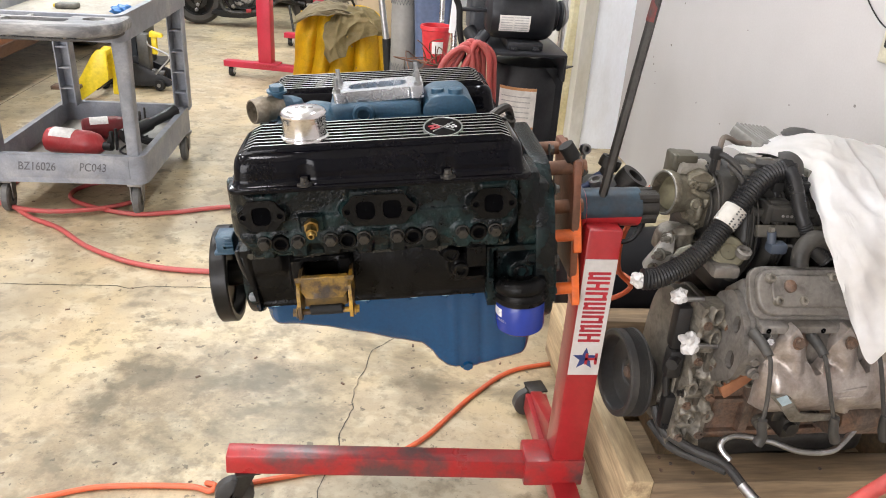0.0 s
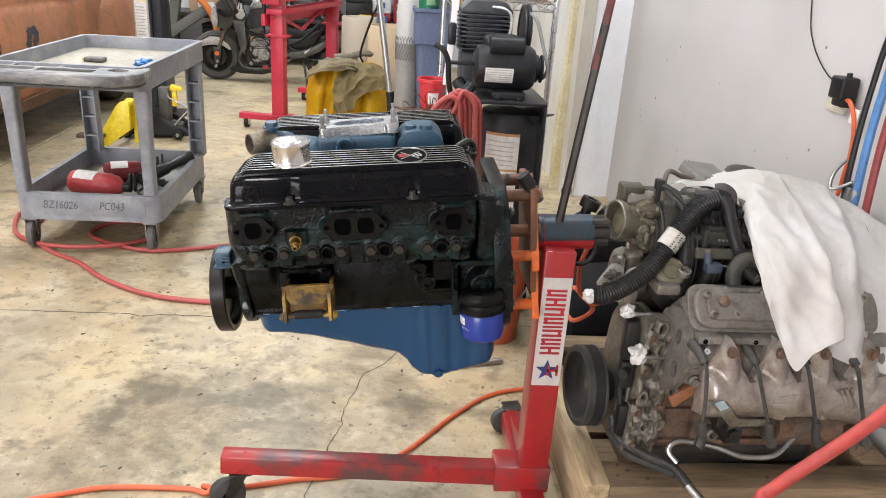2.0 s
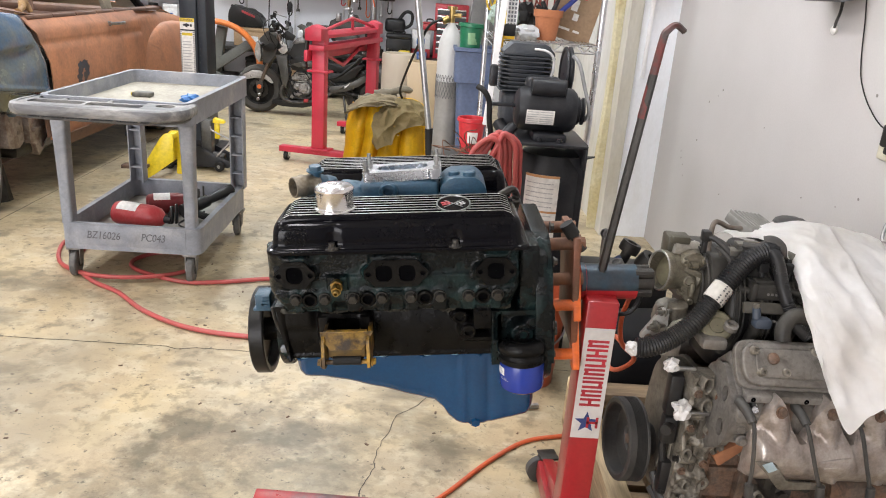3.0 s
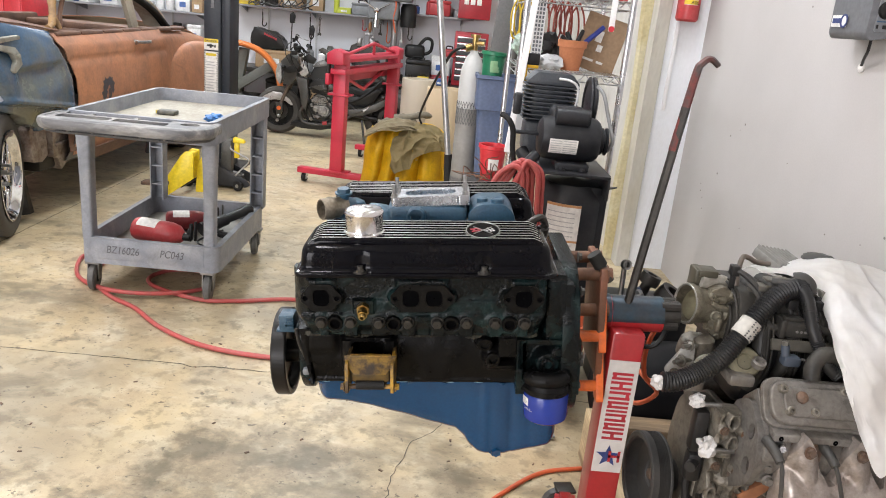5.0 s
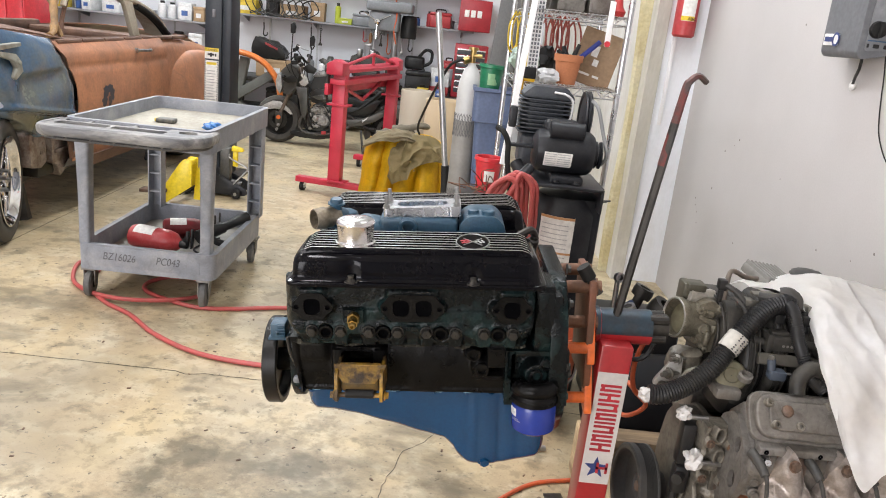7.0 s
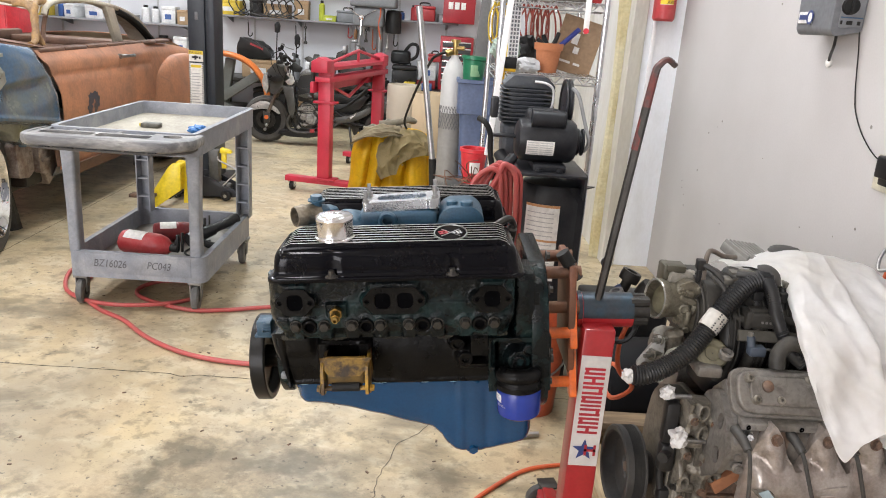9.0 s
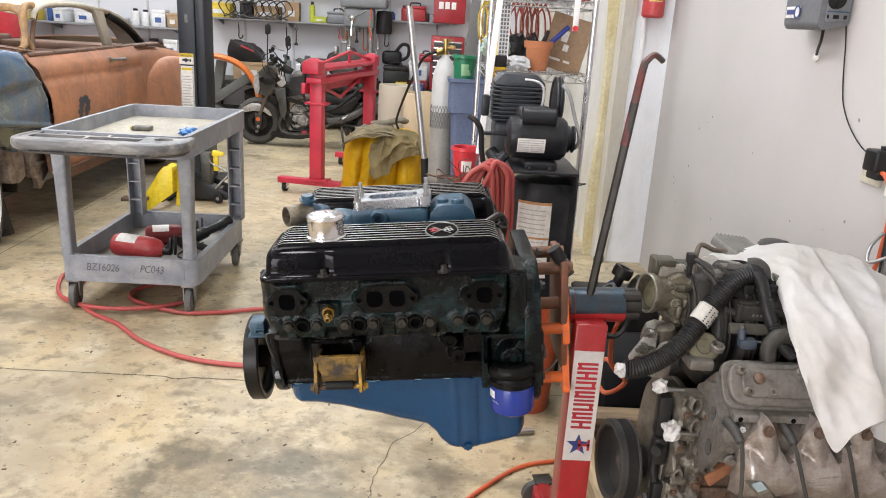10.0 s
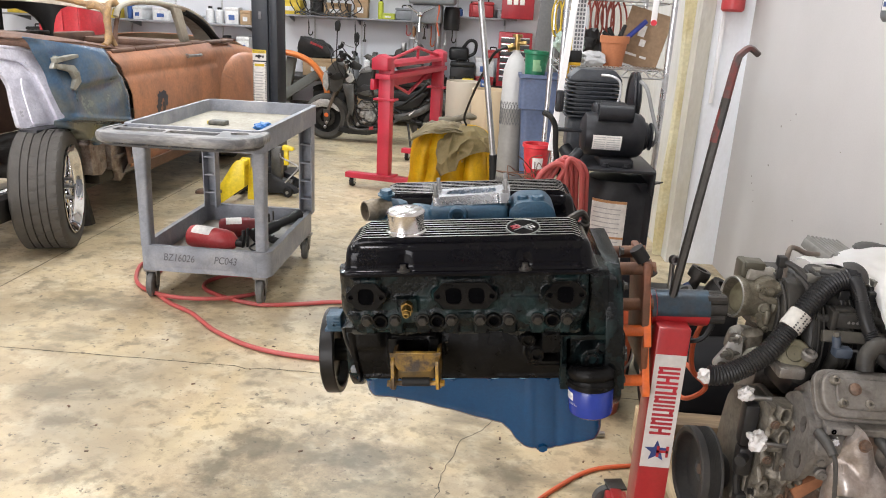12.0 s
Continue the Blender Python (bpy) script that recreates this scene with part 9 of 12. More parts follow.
ct = thing("work_coats", "yellow leather welding coat under a tan jacket, heaped on a stool", "coats", pose(-0.30, 4.2, 0))
SUEDE = mat("yellow_suede", (0.80, 0.49, 0.006), 0.55, 0, (0.60, 0.34, 0.008), 6, 0.6, 0.25, 90, 0.08, grime=0.22, gcol=(0.20, 0.11, 0.02), gscale=14)
TAN = mat("tan_canvas", (0.34, 0.27, 0.135), 0.85, 0, (0.25, 0.195, 0.10), 7, 0.6, 0.3, 140, 0.12)


def heap(bm, cx, cy, rx, ry, z0, z1, folds, depth, seed, lean=0.0):
    n, m = 144, 44
    rings = []
    for j in range(m + 1):
        v = j / m
        rings.append([])
        for k in range(n):
            a = 2 * math.pi * k / n
            prof = (1.0 - 0.12 * v) if v < 0.72 else (0.914 * math.cos((v - 0.72) / 0.28 * math.pi / 2) ** 0.55 + 0.001)
            f = 1 + depth * (0.45 + 0.75 * (1 - v)) * (2 * abs(math.sin(a * folds / 2 + 0.5 * math.sin(v * 3 + seed) + 1.6 * noise.noise(Vector((math.cos(a) * 1.5, math.sin(a) * 1.5, v * 1.2 + seed))))) ** 0.55 - 1.2) + 0.05 * (0.3 - abs(noise.noise(Vector((math.cos(a) * 5 + v * 3, math.sin(a) * 5, v * 7 + seed))))) + 0.14 * noise.noise(Vector((math.cos(a) * 1.6, math.sin(a) * 1.6, v * 2.2 + seed)))
            sqz = 1 / max(abs(math.cos(a)), abs(math.sin(a))) ** 0.45
            rings[-1].append(bm.verts.new((cx + rx * prof * f * sqz * math.cos(a) + lean * v, cy + ry * prof * f * sqz * math.sin(a), z0 + (z1 - z0) * (v if v < 0.72 else 0.72 + 0.28 * math.sin((v - 0.72) / 0.28 * math.pi / 2)) + 0.03 * noise.noise(Vector((math.cos(a) * 3, math.sin(a) * 3, seed + 5))))))
    for p, q in zip(rings, rings[1:]):
        for k in range(n):
            bm.faces.new((p[k], p[(k + 1) % n], q[(k + 1) % n], q[k]))
    bm.faces.new(rings[-1])


bm = B()
heap(bm, -0.255, 4.26, 0.285, 0.19, 0.03, 0.560, 13, 0.10, 1.0, 0.02)
coat = wpart("leather_coat", bm, SUEDE, ct, "yellow suede welding coat", smooth=60)
# the coat's front hangs in deep upright folds
bm = B()
NX_, NZ_ = 150, 40
gc = []
for i in range(NX_ + 1):
    u = i / NX_
    row = []
    for j in range(NZ_ + 1):
        v = j / NZ_
        x = -0.25 + (0.67 * u - 0.335) * (1 - 0.16 * (1 - v) ** 3) + 0.014 * noise.noise(Vector((v * 2.5, u * 2, 4.0)))
        z = 0.560 - 0.10 * abs(u - 0.40) - v * (0.50 + 0.03 * math.sin(u * 9))
        ph = u * 14 + 1.3 * noise.noise(Vector((u * 3, v * 1.4, 1.0))) + 0.8 * v
        f = 0.080 * (abs(math.sin(ph)) ** 0.75) * (0.35 + 0.65 * min(1, v * 1.8)) + 0.020 * noise.noise(Vector((u * 8, v * 3.5, 7))) + 0.006 * abs(noise.noise(Vector((u * 22, v * 12, 3))))
        y = 4.02 + 0.20 * abs(2 * u - 1) ** 5 + 0.05 * (1 - min(1, v * 3)) - f
        row.append(bm.verts.new((x, y, z)))
    gc.append(row)
for a, b in zip(gc, gc[1:]):
    for j in range(NZ_):
        bm.faces.new((a[j], a[j + 1], b[j + 1], b[j]))
bmesh.ops.solidify(bm, geom=bm.faces[:], thickness=0.005)
wpart("coat_front", bm, SUEDE, coat, smooth=60)


def drape(bm, x0, x1, hem, top, seed, amp, yb=4.36, yf=3.97):
    """A garment thrown over the heap: flat on top, hanging down in front to an uneven hem."""
    nu, nv = 60, 60
    g = []
    for i in range(nu + 1):
        u = i / nu
        row = []
        for j in range(nv + 1):
            v = j / nv
            h = lerp_hem(hem, u)
            s = v * 1.0
            if s < 0.45:
                y, z = yb + (yf + 0.05 - yb) * s / 0.45, top - 0.085 * (abs(u - 0.55) * 2) ** 2 + 0.02 * math.sin(s * 7)
            else:
                k = (s - 0.45) / 0.55
                y, z = yf + 0.05 - 0.05 * min(1, k * 4) ** 0.6 - 0.03 * k, top - 0.085 * (abs(u - 0.55) * 2) ** 2 + 0.02 * math.sin(3.15) + (h - top) * k ** 1.15
            r = 0.35 - abs(noise.noise(Vector((u * 3.2 + s * 2.2 + seed, s * 2.4 - u * 1.5, seed)))) ** 0.75
            r2 = 0.3 - abs(noise.noise(Vector((u * 7 - s * 4, s * 6 + u * 2, seed + 4))))
            d = amp * r + amp * 0.45 * r2
            row.append(bm.verts.new((x0 + (x1 - x0) * u + 0.02 * noise.noise(Vector((s * 4, u * 3, seed))), y - d * (1 if s > 0.4 else 0.3), z + d * (0.8 if s < 0.55 else 0.25))))
        g.append(row)
    for p, q in zip(g, g[1:]):
        for j in range(nv):
            bm.faces.new((p[j], p[j + 1], q[j + 1], q[j]))
    bmesh.ops.solidify(bm, geom=bm.faces[:], thickness=0.006)


def lerp_hem(rows, u):
    for (a, va), (b, vb) in zip(rows, rows[1:]):
        if u <= b:
            return va + (vb - va) * (u - a) / (b - a)
    return rows[-1][1]


bm = B()
drape(bm, -0.355, 0.03, [(0, 0.40), (0.08, 0.315), (0.38, 0.295), (0.43, 0.36), (0.6, 0.40), (0.75, 0.44), (1, 0.50)], 0.560, 2.0, 0.052, 4.19, 3.94)
wpart("canvas_jacket", bm, TAN, ct, "tan canvas jacket", smooth=50)
bm = B()
drape(bm, -0.545, -0.12, [(0, 0.575), (0.3, 0.555), (0.5, 0.535), (0.7, 0.56), (1, 0.60)], 0.592, 6.0, 0.034, 4.15, 3.99)
wpart("jacket_sleeve", bm, mat("pale_tan_canvas", (0.37, 0.31, 0.20), 0.85, 0, (0.27, 0.225, 0.145), 7, 0.6, 0.3, 140, 0.12), ct, "pale tan sleeve", smooth=50)
for k, (x, y, z, a) in enumerate(((-0.33, 4.15, 0.575, 20), (-0.22, 4.20, 0.61, 35))):
    bm = B()
    hose(bm, [(x - 0.13, y - 0.02, z - 0.03), (x - 0.05, y - 0.03, z + 0.005), (x + 0.05, y, z + 0.015 + 0.02 * k), (x + 0.12, y + 0.03, z + 0.03)], 0.045, 12, 5, taper=0.6)
    for v in bm.verts:
        v.co.z = z + (v.co.z - z) * 0.7 + 0.018 * noise.noise(v.co * 18)
    wpart("glove", bm, mat("grey_brown_leather", (0.17, 0.15, 0.11), 0.8, 0, (0.10, 0.085, 0.06), 9, 0.6, 0.2), ct, "grey-brown leather gauntlet", smooth=60)
bm = B()
for x, z in ((-0.12, 0.24), (-0.09, 0.21), (-0.20, 0.42), (-0.17, 0.36), (-0.14, 0.20)):
    lathe(bm, [(0.007, 0), (0.006, 0.004), (0.001, 0.004)], (x, 3.895 if z > 0.3 else 3.975, z), (0, -1, 0), 10)
bmesh.ops.transform(bm, matrix=world_of(ct).inverted(), verts=bm.verts)
bits("snap_button", bm, BRASS, ct)
bm = B()
box(bm, (-0.18, 4.03, 0.0), (-0.02, 4.16, 0.16), 0.02)
wpart("denim_fold", bm, mat("denim_blue", (0.05, 0.12, 0.28), 0.8), ct)
bm = B()
lathe(bm, [(0.001, 0), (0.15, 0), (0.15, 0.45), (0.001, 0.46)], (-0.28, 4.25, 0), (0, 0, 1), 24)
wpart("stool", bm, DARKSTEEL, ct)

# ---- crimson sheet brake ----
bk2 = thing("sheet_metal_brake", "crimson sheet metal bending brake on a caster frame", "bending brake")
PA, PB = Vector((-0.797, 4.40, 0)), Vector((-0.500, 5.62, 0))
ax = (PB - PA).normalized()
cr = Vector((0, 0, 1)).cross(ax)
M0 = Matrix((( -cr.x, ax.x, 0, PA.x), (-cr.y, ax.y, 0, PA.y), (0, 0, 1, 0), (0, 0, 0, 1)))
LEN = (PB - PA).length
for y in (0, LEN):
    bm = B()
    box(bm, (-0.049, y - 0.04, 0.09), (0.049, y + 0.04, 0.98), 0.004, m=M0)
    wpart("upright", bm, BRAKERED, bk2)
    bm = B()
    box(bm, (-0.085, y - 0.055, 0.700), (0.085, y + 0.055, 0.716), 0.003, m=M0)
    box(bm, (-0.080, y - 0.060, 0.112), (0.095, y + 0.060, 0.124), 0.003, m=M0)
    bmesh.ops.transform(bm, matrix=world_of(bk2).inverted(), verts=bm.verts)
    bits("collar", bm, BRAKERED, bk2)
    bm = B()
    box(bm, (-0.32, y - 0.035, 0.072), (0.30, y + 0.035, 0.115), 0.003, m=M0)
    wpart("foot", bm, BRAKERED, bk2)
    for x in (-0.27, 0.26):
        bm = B()
        rod(bm, M0 @ Vector((x - 0.014, y, 0.036)), M0 @ Vector((x + 0.014, y, 0.036)), 0.036, seg=20)
        w = wpart("caster_wheel", bm, BLACKRUBBER, bk2)
        bm = B()
        rod(bm, M0 @ Vector((x - 0.017, y, 0.036)), M0 @ Vector((x + 0.017, y, 0.036)), 0.020, seg=14)
        wpart("hub", bm, STEEL, w)
        bm = B()
        for s in (-1, 1):
            box(bm, (x + s * 0.021 - 0.002, y - 0.02, 0.03), (x + s * 0.021 + 0.002, y + 0.02, 0.076), m=M0)
        box(bm, (x - 0.0235, y - 0.021, 0.0735), (x + 0.0235, y + 0.021, 0.0775), m=M0)
        wpart("caster_fork", bm, ZINC, bk2)
bm = B()
box(bm, (-0.06, -0.08, 0.86), (0.06, LEN + 0.08, 0.90), 0.004, m=M0)
wpart("bed_beam", bm, BRAKERED, bk2)
bm = B()
prism(bm, [(-0.075, 0.945), (0.045, 0.945), (0.045, 0.972), (-0.03, 0.995), (-0.075, 0.985)], -0.10, LEN + 0.10, "y", 0.004)
for y in (-0.11, LEN - 0.02):
    prism(bm, [(-0.080, 0.93), (0.05, 0.93), (0.05, 1.02), (-0.02, 1.045), (-0.080, 1.01)], y, y + 0.13, "y", 0.006)
bmesh.ops.transform(bm, matrix=M0, verts=bm.verts)
wpart("clamp_beam", bm, BRAKERED, bk2)
bm = B()
box(bm, (-0.09, -0.10, 0.78), (-0.062, LEN + 0.10, 0.86), 0.003, m=M0)
wpart("folding_leaf", bm, BRAKERED, bk2)
bm = B()
hose(bm, [M0 @ Vector((0.0, 0.0, 0.99)), M0 @ Vector((0.0, LEN * 0.55, 1.075)), M0 @ Vector((0.0, LEN, 0.99))], 0.013, 8, 1)
rod(bm, M0 @ Vector((0.0, LEN * 0.55, 0.98)), M0 @ Vector((0.0, LEN * 0.55, 1.07)), 0.012, seg=8)
hose(bm, [M0 @ Vector((-0.05, 0.05, 0.86)), M0 @ Vector((-0.05, LEN / 2, 0.70)), M0 @ Vector((-0.05, LEN - 0.05, 0.86))], 0.014, 8, 1)
wpart("truss_rod", bm, BRAKERED, bk2)
bm = B()
for y in (-0.05, LEN + 0.05):
    rod(bm, M0 @ Vector((-0.08, y, 0.97)), M0 @ Vector((-0.10, y, 0.74)), 0.016, seg=10)
    rod(bm, M0 @ Vector((-0.105, y, 0.97)), M0 @ Vector((-0.06, y, 0.97)), 0.035, seg=16)
    rod(bm, M0 @ Vector((-0.115, y, 0.74)), M0 @ Vector((-0.085, y, 0.74)), 0.02, seg=12)
bmesh.ops.transform(bm, matrix=world_of(bk2).inverted(), verts=bm.verts)
bits("clamp_lever", bm, DARKSTEEL, bk2)

# ---- lift post ----
lf = thing("car_lift_post", "dark steel post of a two-post car lift", "car lift")
bm = B()
prism(bm, [(-1.895, 4.60), (-1.768, 4.60), (-1.768, 4.625), (-1.75, 4.625), (-1.75, 4.60), (-1.695, 4.60), (-1.695, 4.84), (-1.895, 4.84)], 0.02, 4.2, "z", 0.003)
wpart("column", bm, mat("blue_black_lift_paint", (0.02, 0.026, 0.036), 0.4, 0, (0.035, 0.042, 0.05), 5, 0.6, 0.08), lf)
bm = B()
box(bm, (-2.0, 4.50, 0), (-1.6, 4.95, 0.02), 0.003)
wpart("base_plate", bm, DARKSTEEL, lf)
bm = B()
box(bm, (-1.84, 4.592, 1.24), (-1.815, 4.60, 1.30), 0.003)
wpart("latch", bm, mat("grey_latch", (0.15, 0.15, 0.16), 0.5), lf)
bm = B()
box(bm, (-1.893, 4.594, 0.93), (-1.785, 4.5995, 1.012))
lb = wpart("danger_sign", bm, PAPER, lf, "white danger sign with a yellow head")
bm = B()
box(bm, (-1.893, 4.592, 0.985), (-1.785, 4.5942, 1.012))
wpart("yellow_head", bm, mat("sign_yellow", (0.75, 0.55, 0.03), 0.45), lb)
bm = letters("DANGER", 0.024, pose(-1.888, 4.5912, 0.989, 90, 0, 0) @ Matrix.Diagonal((0.95, 1, 1, 1)))
wpart("sign_word", bm, INK, lb, smooth=0)
bm = B()
for x, z, w, h in ((-1.87, 0.955, 0.05, 0.015), (-1.85, 0.945, 0.015, 0.03), (-1.815, 0.95, 0.012, 0.02)):
    box(bm, (x, 4.592, z), (x + w, 4.5942, z + h))
wpart("sign_pictogram", bm, INK, lb)
bm = B()
box(bm, (-1.893, 4.594, 0.585), (-1.785, 4.5995, 0.918))
lb2 = wpart("instruction_strip", bm, PAPER, lf, "white instruction strip edged with black stripes")
bm = B()
for k in range(24):
    z = 0.588 + k * 0.0137
    for x in (-1.893, -1.796):
        bm.faces.new([bm.verts.new((x + dx, 4.592, z + dz)) for dx, dz in ((0, 0), (0.011, 0.006), (0.011, 0.012), (0, 0.006))])
wpart("edge_stripes", bm, INK, lb2, smooth=0)
bm = B()
box(bm, (-1.878, 4.592, 0.885), (-1.80, 4.5942, 0.905))
wpart("yellow_band", bm, mat("sign_yellow", (0.75, 0.55, 0.03), 0.45), lb2)
bm = B()
for k in range(11):
    box(bm, (-1.876, 4.592, 0.615 + k * 0.022), (-1.806 - 0.008 * (k % 3), 4.5942, 0.622 + k * 0.022))
wpart("printed_bars", bm, mat("grey_print", (0.46, 0.46, 0.46), 0.6), lb2)

# ---- yellow jack by the car ----
yj = thing("trolley_jack", "yellow and black trolley jack on the floor", "jack", pose(-1.6, 3.85, 0))
JY = mat("jack_yellow", (0.74, 0.56, 0.02), 0.4, 0, (0.55, 0.42, 0.02), 8, 0.5)
for y in (3.56, 3.68):
    bm = B()
    prism(bm, rounded([(-1.828, 0.009), (-1.829, 0.127), (-1.721, 0.300), (-1.690, 0.333), (-1.636, 0.330), (-1.640, 0.150)], 0.010), y, y + 0.018, "y", 0.003)
    wpart("lift_arm", bm, JY, yj)
bm = B()
prism(bm, [(-1.825, 0.03), (-1.824, 0.12), (-1.80, 0.15), (-1.80, 0.05)], 3.577, 3.682, "y")
box(bm, (-1.685, 3.577, 0.29), (-1.645, 3.682, 0.322), 0.004)
wpart("arm_web", bm, JY, yj)
bm = B()
prism(bm, rounded([(-1.655, 0.04), (-1.640, 0.24), (-1.608, 0.29), (-1.598, 0.28), (-1.600, 0.04)], 0.01), 3.66, 3.70, "y", 0.004)
wpart("arm_strut", bm, JY, yj)
for y in (3.97, 4.17):
    bm = B()
    prism(bm, rounded([(-1.84, 0.02), (-1.80, 0.11), (-1.66, 0.175), (-1.585, 0.165), (-1.385, 0.075), (-1.362, 0.04), (-1.39, 0.022)], 0.012), y, y + 0.012, "y", 0.003)
    wpart("side_plate", bm, CBLK, yj)
bm = B()
box(bm, (-1.80, 3.982, 0.03), (-1.45, 4.17, 0.055), 0.004)
rod(bm, (-1.76, 3.68, 0.07), (-1.74, 4.18, 0.07), 0.016, seg=12)
rod(bm, (-1.58, 4.07, 0.10), (-1.44, 4.07, 0.075), 0.032, seg=18)
wpart("hydraulic_ram", bm, DARKSTEEL, yj)
bm = B()
box(bm, (-1.590, 4.02, 0.10), (-1.515, 4.10, 0.352), 0.010, 2)
wpart("handle_socket", bm, mat("dark_grey_socket", (0.09, 0.088, 0.082), 0.5, 0.2, (0.05, 0.05, 0.05), 10, 0.6), yj)
bm = B()
box(bm, (-1.497, 4.03, 0.22), (-1.462, 4.06, 0.345), 0.006)
prism(bm, rounded([(-1.505, 0.335), (-1.50, 0.372), (-1.43, 0.355), (-1.42, 0.335)], 0.006), 4.02, 4.07, "y", 0.003)
wpart("release_lever", bm, JY, yj)
for x, y, r in ((-1.445, 3.95, 0.036), (-1.40, 4.20, 0.036), (-1.80, 3.95, 0.03), (-1.80, 4.20, 0.03)):
    bm = B()
    lathe(bm, [(0.012, -0.014), (r - 0.004, -0.014), (r, -0.010), (r, 0.010), (r - 0.004, 0.014), (0.012, 0.014)], (x, y, r), (0.25, 1, 0), 24)
    w = wpart("wheel", bm, BLACKRUBBER, yj)
    bm = B()
    lathe(bm, [(0.001, -0.016), (0.013, -0.016), (0.013, 0.016), (0.001, 0.016)], (x, y, r), (0.25, 1, 0), 14)
    wpart("hub", bm, STEEL, w)
bm = B()
hose(bm, [(-1.512, 4.0, 0.315), (-1.505, 3.99, 0.29), (-1.44, 3.98, 0.262), (-1.378, 3.97, 0.235), (-1.380, 3.97, 0.205), (-1.43, 3.96, 0.15), (-1.468, 3.96, 0.105)], 0.006, 8)
wpart("wire_handle", bm, STEEL, yj)
st = thing("axle_stand", "low dark steel stand on the floor", "stand", pose(-1.88, 3.50, 0))
bm = B()
box(bm, (-0.07, -0.04, 0.105), (0.09, 0.04, 0.128), 0.004)
part("top_bar", bm, IRON, st)
bm = B()
rod(bm, (0, 0, 0), (0, 0, 0.106), 0.02, seg=10)
part("post", bm, IRON, st)

# ---- fire extinguisher and highlight strip on the white wall ----
we = thing("wall_extinguisher", "red fire extinguisher hung on the white wall", "fire extinguisher", pose(1.262, 2.935, 1.44))
bm = B()
lathe(bm, [(0.001, 0.004), (0.05, 0.0), (0.060, 0.012), (0.060, 0.36), (0.045, 0.42), (0.02, 0.44)], (0, 0, 0), (0, 0, 1), 32)
part("cylinder", bm, EXRED, we)
bm = B()
for k in range(8):
    a0, a1 = radians(230 + k * 9), radians(239 + k * 9)
    bm.faces.new([bm.verts.new((0.0606 * math.cos(a), 0.0606 * math.sin(a), z)) for a, z in ((a0, 0.085), (a1, 0.085), (a1, 0.30), (a0, 0.30))])
part("label", bm, PAPER, we)
bm = B()
for k in range(8):
    a0, a1 = radians(230 + k * 9), radians(239 + k * 9)
    bm.faces.new([bm.verts.new((0.0610 * math.cos(a), 0.0610 * math.sin(a), z)) for a, z in ((a0, 0.087), (a1, 0.087), (a1, 0.11), (a0, 0.11))])
part("label_band", bm, mat("sign_yellow", (0.75, 0.55, 0.03), 0.45), we)
bm = letters("ABC", 0.024, pose(-0.006, -0.0622, 0.089, 90, 0, 8))
part("label_word", bm, INK, we, smooth=0)
bm = B()
rod(bm, (0, 0, 0.43), (0, 0, 0.50), 0.02, seg=14)
box(bm, (-0.012, -0.09, 0.49), (0.012, 0.03, 0.51), 0.003)
part("valve_head", bm, DARKSTEEL, we)
bm = B()
box(bm, (-0.02, 0.055, 0.10), (0.02, 0.0649, 0.40), 0.002)
part("bracket", bm, STEEL, we)
# Added white strip in place of the bright reflected band on the gloss paint.
bm = B()
box(bm, (1.228, 2.985, 0.95), (1.250, 2.9999, 1.75), 0.004)
solid("trim", bm, WHITEPAINT, "white strip standing in for a bright reflection on the white wall", "trim", kind="structure")
bm = B()
n = 24
rr = []
for k in range(n + 1):
    z = 2.0 * k / n
    s = 0.03 * max(0, (z - 1.3) / 0.7) ** 2 + 0.006 * math.sin(z * 5)
    rr.append([bm.verts.new((x, y, z)) for x, y in ((1.1195, 2.90 - s), (1.085 - s, 2.905), (1.070 - s * 1.5, 2.93), (1.075 - s, 2.96), (1.1195, 2.97))])
for p, q in zip(rr, rr[1:]):
    for j in range(4):
        bm.faces.new((p[j], p[j + 1], q[j + 1], q[j]))
bmesh.ops.translate(bm, verts=bm.verts, vec=(0, 0.22, 0))
solid("door_seal", bm, mat("yellowed_vinyl_strip", (0.62, 0.57, 0.38), 0.5, 0, (0.45, 0.36, 0.16), 5, 0.7), "yellowed vinyl door strip down the wall corner", "door seal")

# ---- the old car ----
RUST = mat("rusted_orange_primer", (0.50, 0.225, 0.120), 0.38, 0, (0.33, 0.165, 0.105), 2.6, 0.85, 0.15, 60, 0.15, contrast=(0.42, 0.68), grime=0.4, gcol=(0.13, 0.075, 0.055), gscale=7)
OLDBLUE = mat("faded_blue_paint_rusting", (0.050, 0.105, 0.185), 0.26, 0, (0.17, 0.165, 0.11), 2.6, 0.8, 0.12, 70, 0.2, 0.08, contrast=(0.44, 0.62), grime=0.35, gcol=(0.15, 0.16, 0.13), gscale=9, coat=0.4)
BROWNMETAL = mat("brown_surface_rust", (0.16, 0.085, 0.055), 0.65, 0.1, (0.085, 0.05, 0.038), 6, 0.8, 0.25, 110, 0.2)
CREAM = mat("chalky_cream_roof_paint", (0.50, 0.46, 0.38), 0.6, 0, (0.28, 0.19, 0.12), 4, 0.8, 0.15, 80, 0.12, contrast=(0.48, 0.66))
GOLD = mat("stripped_gold_primer", (0.42, 0.25, 0.09), 0.5, 0, (0.20, 0.13, 0.08), 12, 0.85, 0.3, 90, 0.2, grime=0.5, gcol=(0.12, 0.06, 0.035), gscale=14)
BARE = mat("bare_welded_sheet_steel", (0.92, 0.90, 0.99), 0.30, 0.25, (0.60, 0.58, 0.66), 9, 0.85, 0.35, 90, 0.1)
